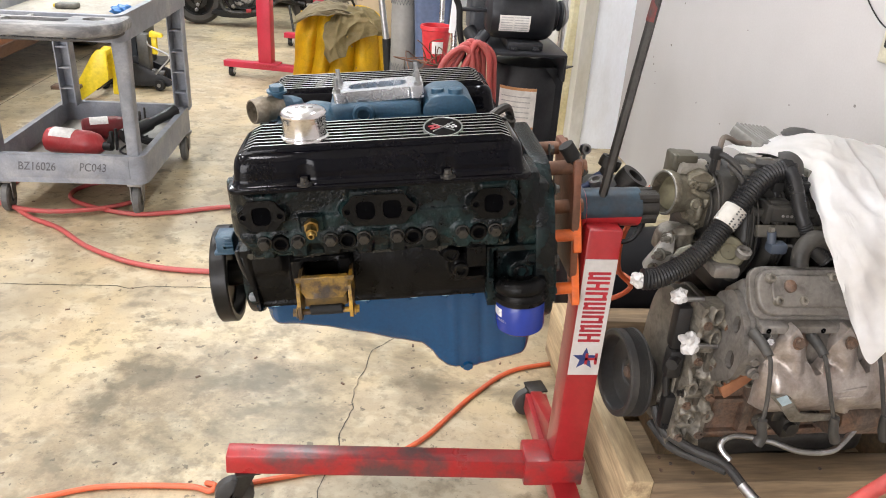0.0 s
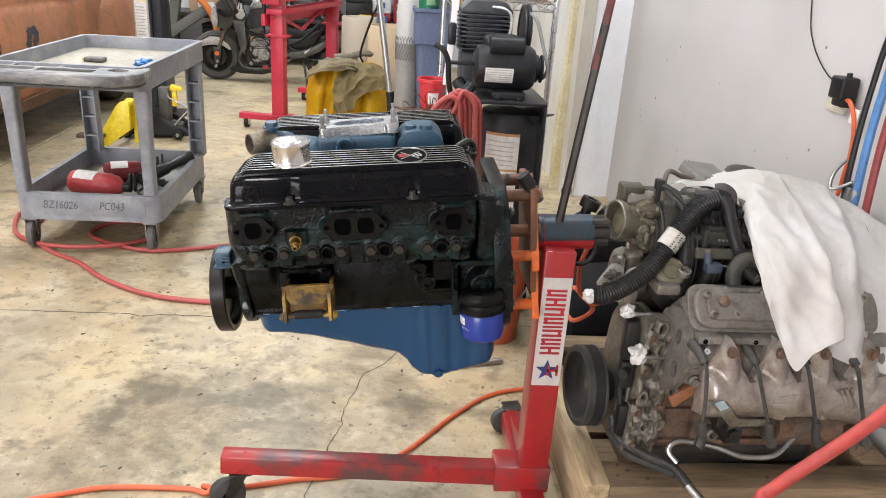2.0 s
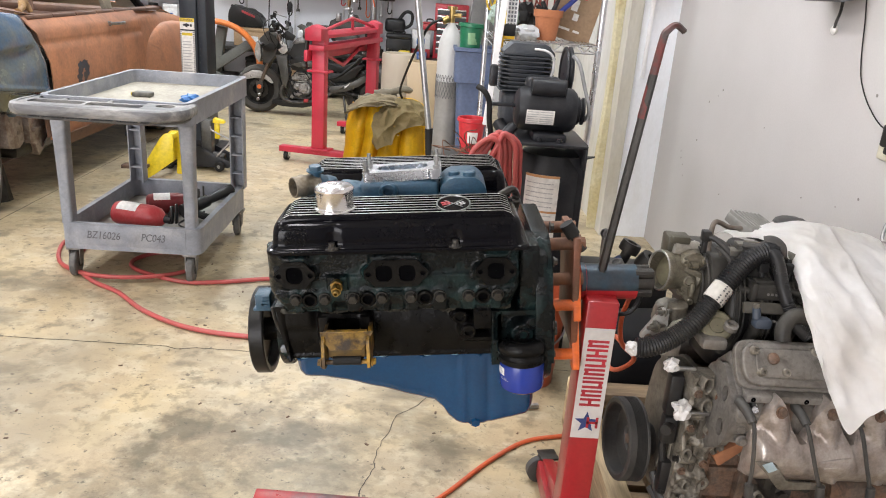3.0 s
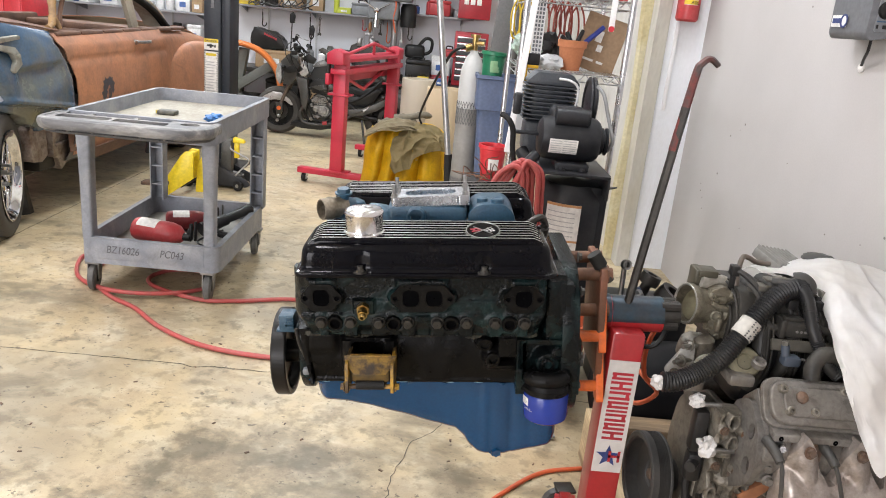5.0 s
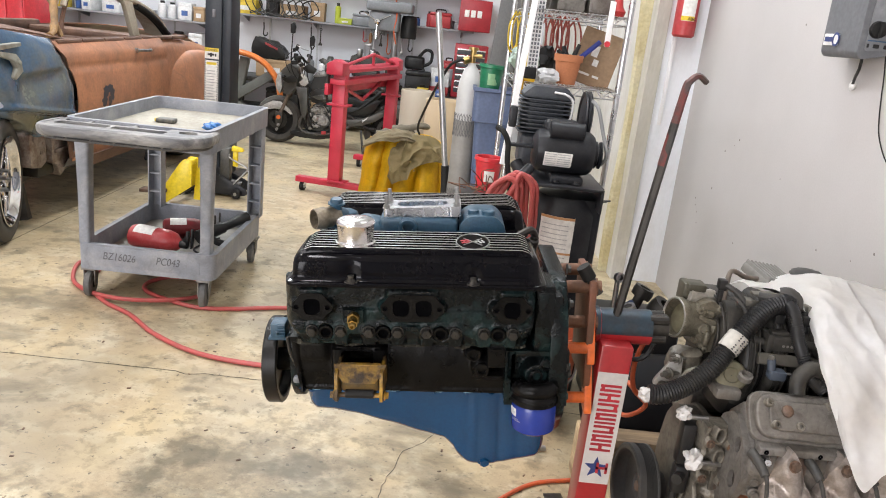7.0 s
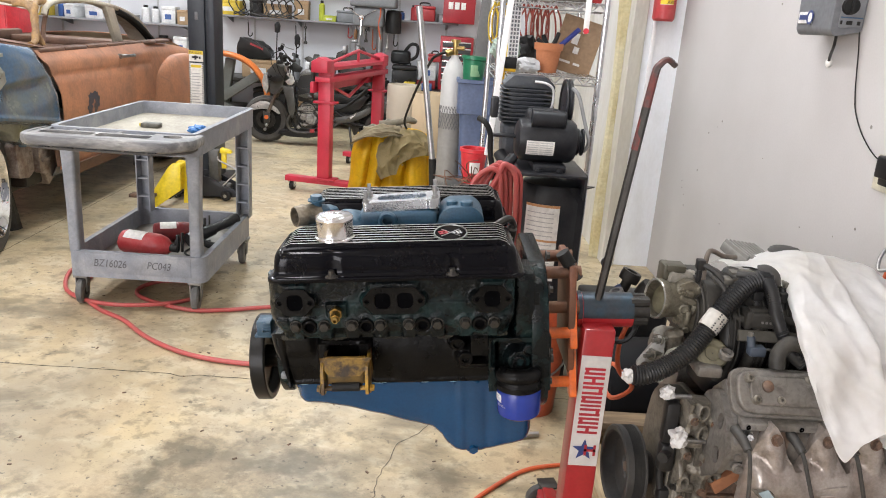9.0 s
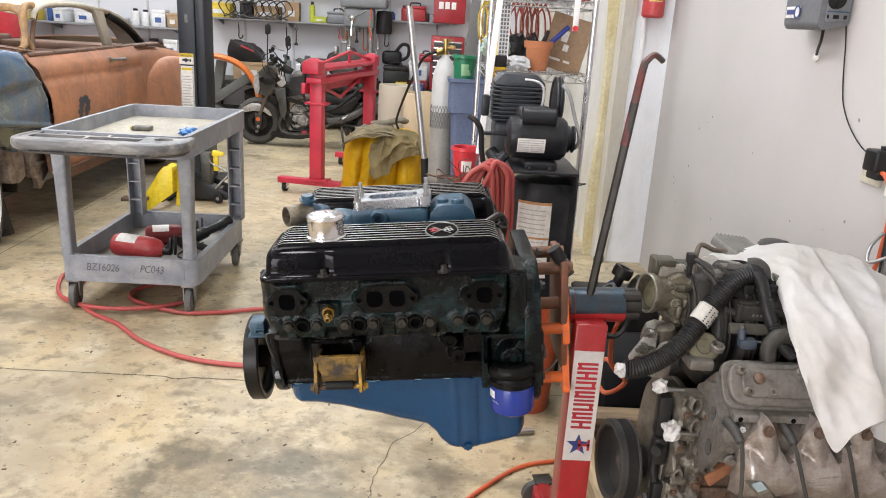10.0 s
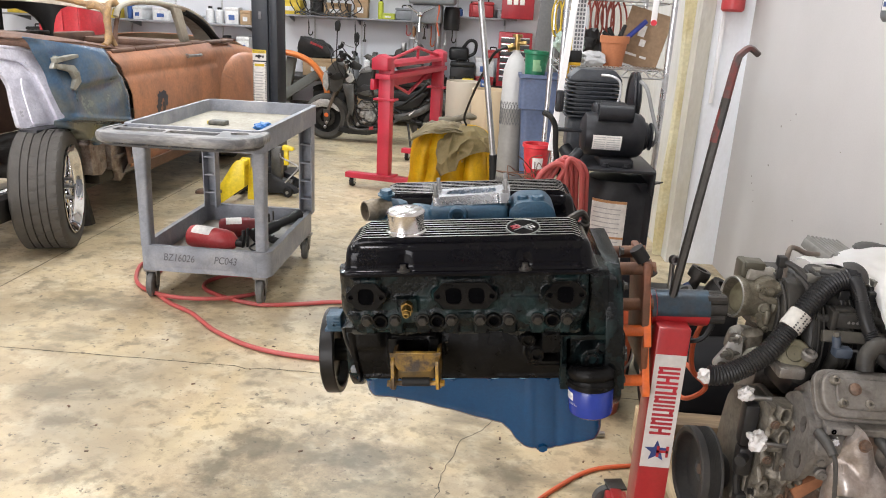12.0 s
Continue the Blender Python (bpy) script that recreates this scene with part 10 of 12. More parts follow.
car = thing("old_car", "half-stripped old coupe with rusted orange door and blue cowl", "car", pose(-2.9, 4.2, 0))


def panel(name, fn, nu, nv, material, label="", thick=0.006, smooth=40):
    bm = B()
    g = [[bm.verts.new(fn(i / nu, j / nv)) for j in range(nv + 1)] for i in range(nu + 1)]
    for i in range(nu):
        for j in range(nv):
            bm.faces.new((g[i][j], g[i + 1][j], g[i + 1][j + 1], g[i][j + 1]))
    bmesh.ops.recalc_face_normals(bm, faces=bm.faces)
    bmesh.ops.solidify(bm, geom=bm.faces[:], thickness=thick)
    return wpart(name, bm, material, car, label, smooth)


def lerp_rows(rows, t):
    for (a, va), (b, vb) in zip(rows, rows[1:]):
        if t <= b:
            k = (t - a) / (b - a)
            k = k * k * (3 - 2 * k)
            return va + (vb - va) * k
    return rows[-1][1]


def side_x(z, y=4.0):
    return -2.195 + 0.03 - 0.34 * (z - 0.74) ** 2 - 0.6 * max(0, z - 0.98) + 0.01 * (y - 4)


def front_edge(z):
    return lerp_rows([(0.30, 3.14), (0.67, 3.13), (0.78, 3.12), (0.88, 3.078), (0.95, 3.035), (1.0, 2.99), (1.12, 2.97)], z)


def door_fn(u, v):
    z = 0.335 + v * 0.71
    y = front_edge(z) + 0.006 + u * (4.55 - front_edge(z) - 0.006)
    return (side_x(z, y) - 0.012 * math.exp(-((z - 0.90) / 0.02) ** 2), y, z)


door = panel("door", door_fn, 28, 40, RUST, "rust-orange stripped door")
bm = B()
lathe(bm, [(0.018, 0), (0.016, 0.02), (0.008, 0.026), (0.001, 0.026)], (side_x(0.975) + 0.0, 4.00, 0.975), (1, 0, 0), 16)
hose(bm, [(side_x(0.975) + 0.02, 3.98, 0.977), (side_x(0.975) + 0.036, 4.05, 0.976), (side_x(0.975) + 0.034, 4.18, 0.974), (side_x(0.975) + 0.012, 4.24, 0.973)], 0.011, 10)
wpart("door_handle", bm, STEEL, door, "dull chrome door handle")
bm = B()
for k, (y, z, w, h) in enumerate(((3.47, 0.675, 0.07, 0.075), (3.49, 0.735, 0.085, 0.075), (3.545, 0.752, 0.09, 0.05), (3.575, 0.715, 0.06, 0.09), (3.545, 0.665, 0.045, 0.09))):
    ring = [(0.5 * math.cos(a * math.pi / 9) * (1 + 0.3 * math.sin(a * 1.7 + k * 2)), 0.5 * math.sin(a * math.pi / 9) * (1 + 0.2 * math.cos(a * 2.3 + k))) for a in range(18)]
    bm.faces.new([bm.verts.new((side_x(z + h * q, y) + 0.0072 + 0.0003 * k, y + w * p, z + h * q)) for p, q in ring])
bmesh.ops.recalc_face_normals(bm, faces=bm.faces[:])
wpart("paint_patch", bm, mat("dark_blue_primer", (0.045, 0.055, 0.075), 0.45, 0, (0.10, 0.065, 0.05), 22, 0.7), door, "dark blue paint patch", smooth=0)


def blue_fn(u, v):
    z = 0.52 + v * 0.528
    yf = lerp_rows([(0.52, 2.82), (0.60, 2.66), (0.69, 2.48), (0.90, 2.38), (1.02, 2.30), (1.10, 2.20)], z)
    y = yf + u * (front_edge(z) - 0.004 - yf)
    sill = 0.686 - 0.155 * (y - 2.668)
    crease = 0.877 + 0.095 * (y - 2.606)
    dent = 0.024 * step(crease + 0.006, crease - 0.03, z) * step(crease - 0.16, crease - 0.04, z) * step(2.50, 2.60, y) * step(3.02, 2.90, y)
    dent += 0.030 * math.exp(-((y - 2.50) / 0.10) ** 2 - ((z - 0.95) / 0.09) ** 2) + 0.060 * step(sill + 0.006, sill - 0.014, z) - 0.010 * math.exp(-((z - sill - 0.02) / 0.012) ** 2)
    bulge = 0.038 * math.sin(math.pi * min(1, max(0, u)) ** 1.6) * math.sin(math.pi * v) ** 0.6
    roll = 0.22 * max(0, z - 0.98) + 5.0 * max(0, z - 1.0) ** 2 + 0.016 * max(0, (u - 0.90) / 0.10) ** 2 + 0.05 * max(0, (0.08 - u) / 0.08) ** 2
    return (side_x(min(z, 0.98), y) - 0.008 - dent + bulge - roll + 0.010 * noise.noise(Vector((y * 4, z * 4, 0))), y, z + 0.115 * (3.08 - y) * max(0, v - 0.5) * 2)


panel("door_jamb", lambda u, v: (-2.215 - 0.05 * v, front_edge(0.36 + v * 0.66) - 0.05 + 0.14 * u, 0.36 + v * 0.66), 4, 24, BROWNMETAL)
panel("cowl_side", blue_fn, 60, 80, OLDBLUE, "faded blue cowl side panel with dents")


def cowl_fn(u, v):
    y = 1.95 + u * 1.30
    inset = 0.55 * min(1.0, max(0.0, (2.72 - y) / 0.2))
    return (-2.242 - inset - v * (1.29 - inset), y, 1.076 + 0.115 * (3.08 - y) - 0.012 * (v < 0.01) + 0.035 * math.sin(v * math.pi))


panel("cowl_top", cowl_fn, 10, 14, BROWNMETAL, "rusty brown cowl top")
panel("quarter_panel", lambda u, v: (side_x(0.335 + v * 0.70, 4.6) - 0.03 - 0.10 * u * u, 4.556 + u * 1.75, 0.335 + v * (0.70 - 0.16 * u * u)), 20, 24, RUST, "rust-orange rear quarter")


def fender_fn(u, v):
    a = v * math.pi * 0.5
    y = 4.62 + u * 1.55
    top = 0.335 + 0.60 * (1 - (2 * abs(u - 0.42)) ** 2.6 * 0.55)
    b = 0.115 * math.sin(min(1, u * 3.2) * math.pi / 2) * math.sin(min(1, (1 - u) * 3) * math.pi / 2)
    return (side_x(0.55) - 0.035 + b * math.cos(a) ** 0.6 + 0.002, y, 0.335 + (top - 0.335) * math.sin(a) if v < 1 else top)


panel("rear_fender", fender_fn, 24, 20, RUST, "bulging rust-orange rear fender")
bm = B()
for k in range(7):
    y0, y1 = 3.03 + k * 0.30, 3.03 + (k + 1) * 0.30 - 0.01
    prism(bm, [(-2.250, 1.030), (-2.222, 1.036), (-2.226, 1.056), (-2.285, 1.062), (-2.285, 1.030)], y0, y1, "y", 0.006)
bmesh.ops.transform(bm, matrix=world_of(car).inverted(), verts=bm.verts)
bits("belt_rail", bm, BROWNMETAL, car, "rusty brown window sill rail")
RAIL = [(3.25, 1.075), (3.30, 1.22), (3.36, 1.292), (3.55, 1.324), (3.85, 1.328), (4.14, 1.309), (4.42, 1.280), (4.68, 1.222), (4.88, 1.135), (5.02, 1.035)]


def rail_at(t):
    pts = [Vector((0, y, z)) for y, z in RAIL]
    path = spline(pts, 6)
    f = t * (len(path) - 1)
    i = min(int(f), len(path) - 2)
    return path[i].lerp(path[i + 1], f - i)


def roof_fn(u, v):
    p = rail_at(0.14 + 0.46 * u)
    c = math.sin(v * math.pi)
    return (-2.36 - 0.05 * c - v * 1.12 if v < 0.999 else -3.48, p.y, p.z + 0.055 * c ** 0.7)


panel("roof", roof_fn, 30, 20, CREAM, "chalky cream and rust roof skin")
panel("rear_pillar", lambda u, v: (-2.36 - 0.16 * v, rail_at(0.60 + 0.40 * u).y, rail_at(0.60 + 0.40 * u).z + 0.02 * v), 14, 4, CREAM)
# black inside of the far quarter, between the far window and the rear window
bm = B()
arch = [(3.955, 1.232), (4.073, 1.237), (4.203, 1.211), (4.302, 1.171), (4.372, 1.117), (4.405, 1.054), (4.41, 0.98), (4.49, 0.98), (4.488, 1.052), (4.52, 1.137), (4.553, 1.187), (4.625, 1.235), (4.743, 1.262), (5.005, 1.279), (5.0, 1.30), (4.5, 1.345), (3.95, 1.345), (3.80, 1.33), (3.80, 1.24)]
prism(bm, arch, -3.47, -3.44, "x", 0.006)
prism(bm, [(3.80, 1.0), (3.88, 1.0), (3.885, 1.24), (3.80, 1.25)], -3.472, -3.438, "x", 0.006)
wpart("inner_quarter", bm, BLACKRUBBER, car, "black inner quarter panel")
bm = B()
hose(bm, [(-2.33, p.y, p.z) for p in [rail_at(0.13 + 0.87 * k / 14) for k in range(15)]], 0.018, 10, 3)
wpart("drip_rail", bm, CREAM, car)
bm = B()
hose(bm, [(-2.29, 3.06, 1.068), (-2.305, 3.125, 1.085), (-2.315, 3.165, 1.13), (-2.325, 3.19, 1.20), (-2.335, 3.215, 1.27), (-2.345, 3.27, 1.305), (-2.355, 3.36, 1.315)], 0.021, 12, 4)
hose(bm, [(-2.29, 3.20, 1.065), (-2.312, 3.185, 1.12), (-2.325, 3.20, 1.19)], 0.016, 10, 4)
hose(bm, [(-2.34, 3.215, 1.255), (-2.38, 3.22, 1.29), (-2.46, 3.23, 1.298)], 0.022, 10, 4)
for v in bm.verts:
    v.co += Vector((0, 0, 0)) + 0.008 * noise.noise_vector(v.co * 25)
wpart("windscreen_pillar", bm, GOLD, car, "stripped gold windscreen pillar")
bm = B()
hose(bm, [(-2.345, 3.26, 1.295), (-2.48, 3.245, 1.302), (-2.62, 3.24, 1.325), (-2.95, 3.24, 1.35), (-3.3, 3.25, 1.345), (-3.5, 3.29, 1.30)], 0.018, 10, 5)
wpart("header_rail", bm, GOLD, car)
bm = B()
prism(bm, [(4.28, 1.05), (4.40, 1.05), (4.27, 1.29), (4.12, 1.305)], -2.345, -2.31, "x", 0.008)
wpart("door_post", bm, CREAM, car, "cream door post")
bm = B()
for dx, r in ((0.0, 0.022), (-0.03, 0.016)):
    hose(bm, [(-2.33 + dx, 4.36, 1.272), (-2.33 + dx, 4.58, 1.222), (-2.33 + dx, 4.80, 1.150), (-2.32 + dx, 4.96, 1.065), (-2.31 + dx, 5.0, 1.04)], r, 10, 5)
wpart("quarter_window_frame", bm, BLACKRUBBER, car, "black rubber quarter window frame")
bm = B()
hose(bm, [(-2.35, 3.32, 1.07), (-2.36, 3.35, 1.16), (-2.36, 3.42, 1.285)], 0.014, 8, 4)
wpart("vent_frame", bm, BROWNMETAL, car)
bm = B()
box(bm, (-3.50, 3.30, 1.0), (-2.30, 3.50, 1.06), 0.02)
box(bm, (-3.55, 3.5, 0.98), (-3.48, 5.2, 1.06), 0.02)
box(bm, (-3.50, 5.0, 0.96), (-2.32, 5.35, 1.02), 0.02)
wpart("inner_sill", bm, BROWNMETAL, car)
bm = B()
for x, y in ((-3.42, 4.0), (-3.40, 4.22)):
    box(bm, (x - 0.05, y - 0.07, 1.06), (x + 0.05, y + 0.07, 1.085), 0.004)
bmesh.ops.transform(bm, matrix=world_of(car).inverted(), verts=bm.verts)
bits("hinge_block", bm, DARKSTEEL, car)
panel("far_side", lambda u, v: (-3.62, 2.75 + u * 3.5, 0.335 + v * 0.68), 8, 4, BROWNMETAL)
panel("trunk_lid", lambda u, v: (-2.36 - v * 1.15, 5.36 + u * 0.95, 1.03 - 0.30 * u * u + 0.04 * math.sin(v * math.pi)), 10, 10, RUST)
# Dark boxes for the frame and for the shade under the body.
bm = B()
box(bm, (-3.55, 2.9, 0.26), (-2.30, 6.3, 0.36), 0.03)
box(bm, (-2.50, 1.9, 0.22), (-2.42, 6.2, 0.34), 0.01)
wpart("floor_pan", bm, DARKSTEEL, car)
# Dark slate layer over the lowest part of the door.
panel("lower_door_skin", lambda u, v: (side_x(0.30 + 0.29 * v, 4.0) + 0.010 - 0.05 * (1 - v) ** 2, 3.12 + 0.02 * v + u * 1.44, 0.30 + 0.29 * v - 0.02 * u), 20, 10, mat("dark_slate_skin", (0.075, 0.082, 0.10), 0.4, 0, (0.14, 0.095, 0.07), 4, 0.8, 0.12, 70, 0.15, grime=0.4, gcol=(0.05, 0.045, 0.04), gscale=9), "slate grey lower skin")
panel("rocker", lambda u, v: (-2.20 - 0.05 * v, 3.30 + u * 1.35, 0.35 - 0.09 * v), 12, 4, BROWNMETAL)
bm = B()
for y in (2.95, 5.0):
    rod(bm, (-2.46, y, 0.0), (-2.46, y, 0.24), 0.07, 0.03, seg=10)
bmesh.ops.transform(bm, matrix=world_of(car).inverted(), verts=bm.verts)
bits("support_stand", bm, DARKSTEEL, car)
# bare steel front apron
bm = B()
ap = [(1.75, 1.10), (2.30, 1.092), (2.569, 1.078), (2.702, 1.064), (2.798, 1.005), (2.835, 0.891), (2.845, 0.75), (2.85, 0.645), (2.513, 0.645), (2.527, 0.761), (2.545, 0.862), (2.535, 0.921), (2.50, 0.945), (2.3, 0.955), (1.75, 0.965)]
rim = [(1.75, 1.095), (2.30, 1.086), (2.565, 1.072), (2.69, 1.056), (2.782, 0.998), (2.818, 0.89), (2.828, 0.75), (2.832, 0.655), (2.735, 0.655), (2.724, 0.696), (2.716, 0.82), (2.696, 0.928), (2.652, 0.983), (2.54, 1.012), (1.75, 1.03)]


def lean(v):
    v.co.x += 0.38 * (v.co.y - 2.80) - 0.30 * (v.co.z - 0.66) + 0.004 * noise.noise(v.co * 9)


prism(bm, rounded(ap, 0.02, 4), -2.43, -2.405, "x", 0.006)
prism(bm, rounded(rim, 0.016, 4), -2.406, -2.386, "x", 0.006, 3)
prism(bm, rounded([(2.585, 0.66), (2.68, 0.66), (2.672, 0.80), (2.655, 0.885), (2.62, 0.91), (2.60, 0.85), (2.592, 0.75)], 0.02, 4), -2.406, -2.397, "x", 0.006, 3)
for v in bm.verts:
    lean(v)
apr = wpart("inner_fender", bm, BARE, car, "bare welded steel inner fender")
bm = B()
hose(bm, [(-2.388, 1.8, 1.092), (-2.388, 2.30, 1.084), (-2.388, 2.565, 1.070), (-2.388, 2.69, 1.054), (-2.388, 2.785, 0.998), (-2.388, 2.822, 0.89), (-2.388, 2.832, 0.75), (-2.388, 2.836, 0.66)], 0.008, 8, 8)
stitch = spline([Vector(p) for p in ((-2.384, 2.54, 1.022), (-2.384, 2.664, 0.99), (-2.384, 2.710, 0.93), (-2.384, 2.730, 0.82), (-2.384, 2.737, 0.70))], 5)
for i, p in enumerate(stitch[1:-1]):
    if i % 7 != 3:
        g = bmesh.ops.create_icosphere(bm, subdivisions=1, radius=1)
        for v in g["verts"]:
            v.co = p + Vector((v.co.x * 0.003, v.co.y * (0.010 + 0.004 * math.sin(i * 2.1)), v.co.z * 0.0055))
for v in bm.verts:
    v.co += 0.004 * noise.noise_vector(v.co * 60)
    lean(v)
wpart("weld_bead", bm, BARE, apr)
bm = B()
prism(bm, [(2.42, 0.66), (2.86, 0.642), (3.06, 0.50), (3.04, 0.485), (2.85, 0.605), (2.42, 0.635)], -2.46, -2.36, "x", 0.004)
wpart("arch_lip", bm, CBLK, apr)
bm = B()
prism(bm, rounded([(2.80, 0.345), (2.785, 0.53), (2.82, 0.55), (2.96, 0.52), (2.965, 0.36), (2.90, 0.33)], 0.012), -2.40, -2.285, "x", 0.008)
prism(bm, rounded([(3.00, 0.34), (3.00, 0.52), (3.12, 0.50), (3.20, 0.44), (3.17, 0.30), (3.08, 0.25), (3.05, 0.33)], 0.012), -2.38, -2.27, "x", 0.008)
box(bm, (-2.275, 3.02, 0.40), (-2.255, 3.16, 0.425), 0.006)
for y, z in ((2.83, 0.50), (2.90, 0.42), (2.93, 0.47)):
    lathe(bm, [(0.012, 0), (0.010, 0.006), (0.001, 0.007)], (-2.284, y, z), (1, 0, 0), 12)
bmesh.ops.transform(bm, matrix=world_of(car).inverted(), verts=bm.verts)
bits("body_bracket", bm, mat("rusty_bare_bracket", (0.30, 0.255, 0.22), 0.5, 0.3, (0.13, 0.075, 0.05), 16, 0.9, 0.3, 110, 0.2), car, "rusting bare steel body bracket")
bm = B()
prism(bm, rounded([(2.37, 1.043), (2.582, 1.053), (2.585, 1.035), (2.38, 1.018)], 0.006), -2.215, -2.185, "x", 0.004)
prism(bm, rounded([(2.379, 1.015), (2.523, 0.998), (2.566, 0.96), (2.579, 0.909), (2.51, 0.868), (2.491, 0.881), (2.532, 0.927), (2.501, 0.965), (2.395, 0.989)], 0.007), -2.205, -2.178, "x", 0.005)
prism(bm, rounded([(2.36, 0.99), (2.40, 1.05), (2.42, 1.05), (2.40, 0.99)], 0.006), -2.222, -2.20, "x", 0.004)
lathe(bm, [(0.012, 0), (0.011, 0.008), (0.001, 0.010)], (-2.178, 2.545, 0.955), (1, 0, 0), 14)
wpart("hood_hinge", bm, mat("green_grey_hinge", (0.34, 0.34, 0.30), 0.5, 0.2, (0.20, 0.19, 0.15), 14, 0.7, 0.2), car)
bm = B()
for k in range(4):
    hose(bm, [(-2.75, 1.95 + k * 0.11, 0.80), (-2.62, 1.97 + k * 0.11, 0.74), (-2.58, 2.08 + k * 0.09, 0.62), (-2.62, 2.2 + k * 0.07, 0.50)], 0.026, 12, 5)
bmesh.ops.transform(bm, matrix=world_of(car).inverted(), verts=bm.verts)
bits("header_pipe", bm, CHROME, car, gap=-0.03)
bm = B()
box(bm, (-3.2, 1.8, 0.45), (-2.72, 2.6, 0.95), 0.06, 3)
box(bm, (-2.74, 1.9, 0.80), (-2.66, 2.5, 0.92), 0.02)
wpart("engine_bay", bm, DARKSTEEL, car)
bm = B()
hose(bm, [(-2.9, 2.35, 0.30), (-2.65, 2.40, 0.24), (-2.50, 2.46, 0.26)], 0.03, 10, 5)
hose(bm, [(-2.9, 2.15, 0.34), (-2.65, 2.30, 0.30), (-2.50, 2.44, 0.34)], 0.022, 10, 5)
wpart("control_arm", bm, ALU, car)
bm = B()
rod(bm, (-2.70, 2.28, 0.30), (-2.66, 2.28, 0.62), 0.04, seg=14)
wpart("shock", bm, DARKSTEEL, car)


def road_wheel(c, d, r, w, spokes, nm):
    c, d = Vector(c), Vector(d).normalized()
    bm = B()
    prof = [(r * 0.70, -w * 0.44), (r * 0.80, -w * 0.50), (r * 0.93, -w * 0.49), (r * 0.985, -w * 0.42)]
    for y0, y1 in ((-0.43, -0.25), (-0.22, -0.10), (-0.07, 0.08), (0.11, 0.23), (0.26, 0.43)):
        prof += [(r, w * y0), (r, w * (y0 + y1) / 2), (r, w * y1)] + ([(r * 0.978, w * (y1 + 0.005)), (r * 0.978, w * (y1 + 0.025))] if y1 < 0.4 else [])
    prof += [(r * 0.985, w * 0.45), (r * 0.93, w * 0.49), (r * 0.80, w * 0.50), (r * 0.70, w * 0.44)]
    seg = 288
    vs = lathe(bm, prof, c, d, seg)
    for i, v in enumerate(vs):
        k = i % seg
        along = (v.co - c).dot(d)
        out = (v.co - c) - d * along
        if (along > w * 0.255 or w * 0.005 < along < w * 0.24) and out.length > r * 0.99 and (k + int(along / w * 14)) % 9 == 0:
            v.co -= out.normalized() * 0.006
    wh = wpart(nm, bm, TYRE, car, "wide low-profile tyre")
    bm = B()
    lathe(bm, [(r * 0.70, w * 0.45), (r * 0.735, w * 0.49), (r * 0.745, w * 0.505), (r * 0.72, w * 0.51), (r * 0.69, w * 0.48), (r * 0.66, w * 0.40), (r * 0.61, w * 0.34), (r * 0.60, -w * 0.3), (r * 0.70, -w * 0.44)], c, d, 64)
    lathe(bm, [(0.001, w * 0.20), (0.075, w * 0.20), (0.085, w * 0.14), (0.085, 0.0)], c, d, 24)
    F = Matrix.Translation(c) @ frame_to(d)
    for k in range(spokes):
        a = 2 * math.pi * k / spokes
        R = F @ Matrix.Rotation(a, 4, "Z")
        box(bm, (0.06, -0.020, w * 0.12), (r * 0.66, 0.020, w * 0.26), 0.008, 2, R)
    wpart("rim", bm, CHROME, wh, "polished spoked rim")
    bm = B()
    for k in range(5):
        a = 2 * math.pi * k / 5
        p = F @ Vector((0.055 * math.cos(a), 0.055 * math.sin(a), w * 0.18))
        rod(bm, p, p + d * 0.07, 0.009, seg=10)
    bmesh.ops.transform(bm, matrix=world_of(wh).inverted(), verts=bm.verts)
    bits("wheel_stud", bm, STEEL, wh)
    return wh


road_wheel((-2.375, 2.50, 0.327), (0.95, 0.31, 0), 0.327, 0.25, 9, "front_wheel")
road_wheel((-2.43, 5.35, 0.327), (1, 0, 0), 0.327, 0.24, 9, "rear_wheel")
road_wheel((-3.42, 2.50, 0.327), (-1, 0, 0), 0.327, 0.24, 9, "far_front_wheel")
road_wheel((-3.42, 5.35, 0.327), (-1, 0, 0), 0.327, 0.24, 9, "far_rear_wheel")

# ---- small black motorcycle ----
mc = thing("motorcycle", "small black and grey motorcycle parked by the bench", "motorcycle", pose(-1.15, 6.6, 0))
SATIN = mat("satin_black_fairing", (0.012, 0.012, 0.012), 0.35, 0, (0.025, 0.025, 0.023), 5, 0.6, spec=0.35)
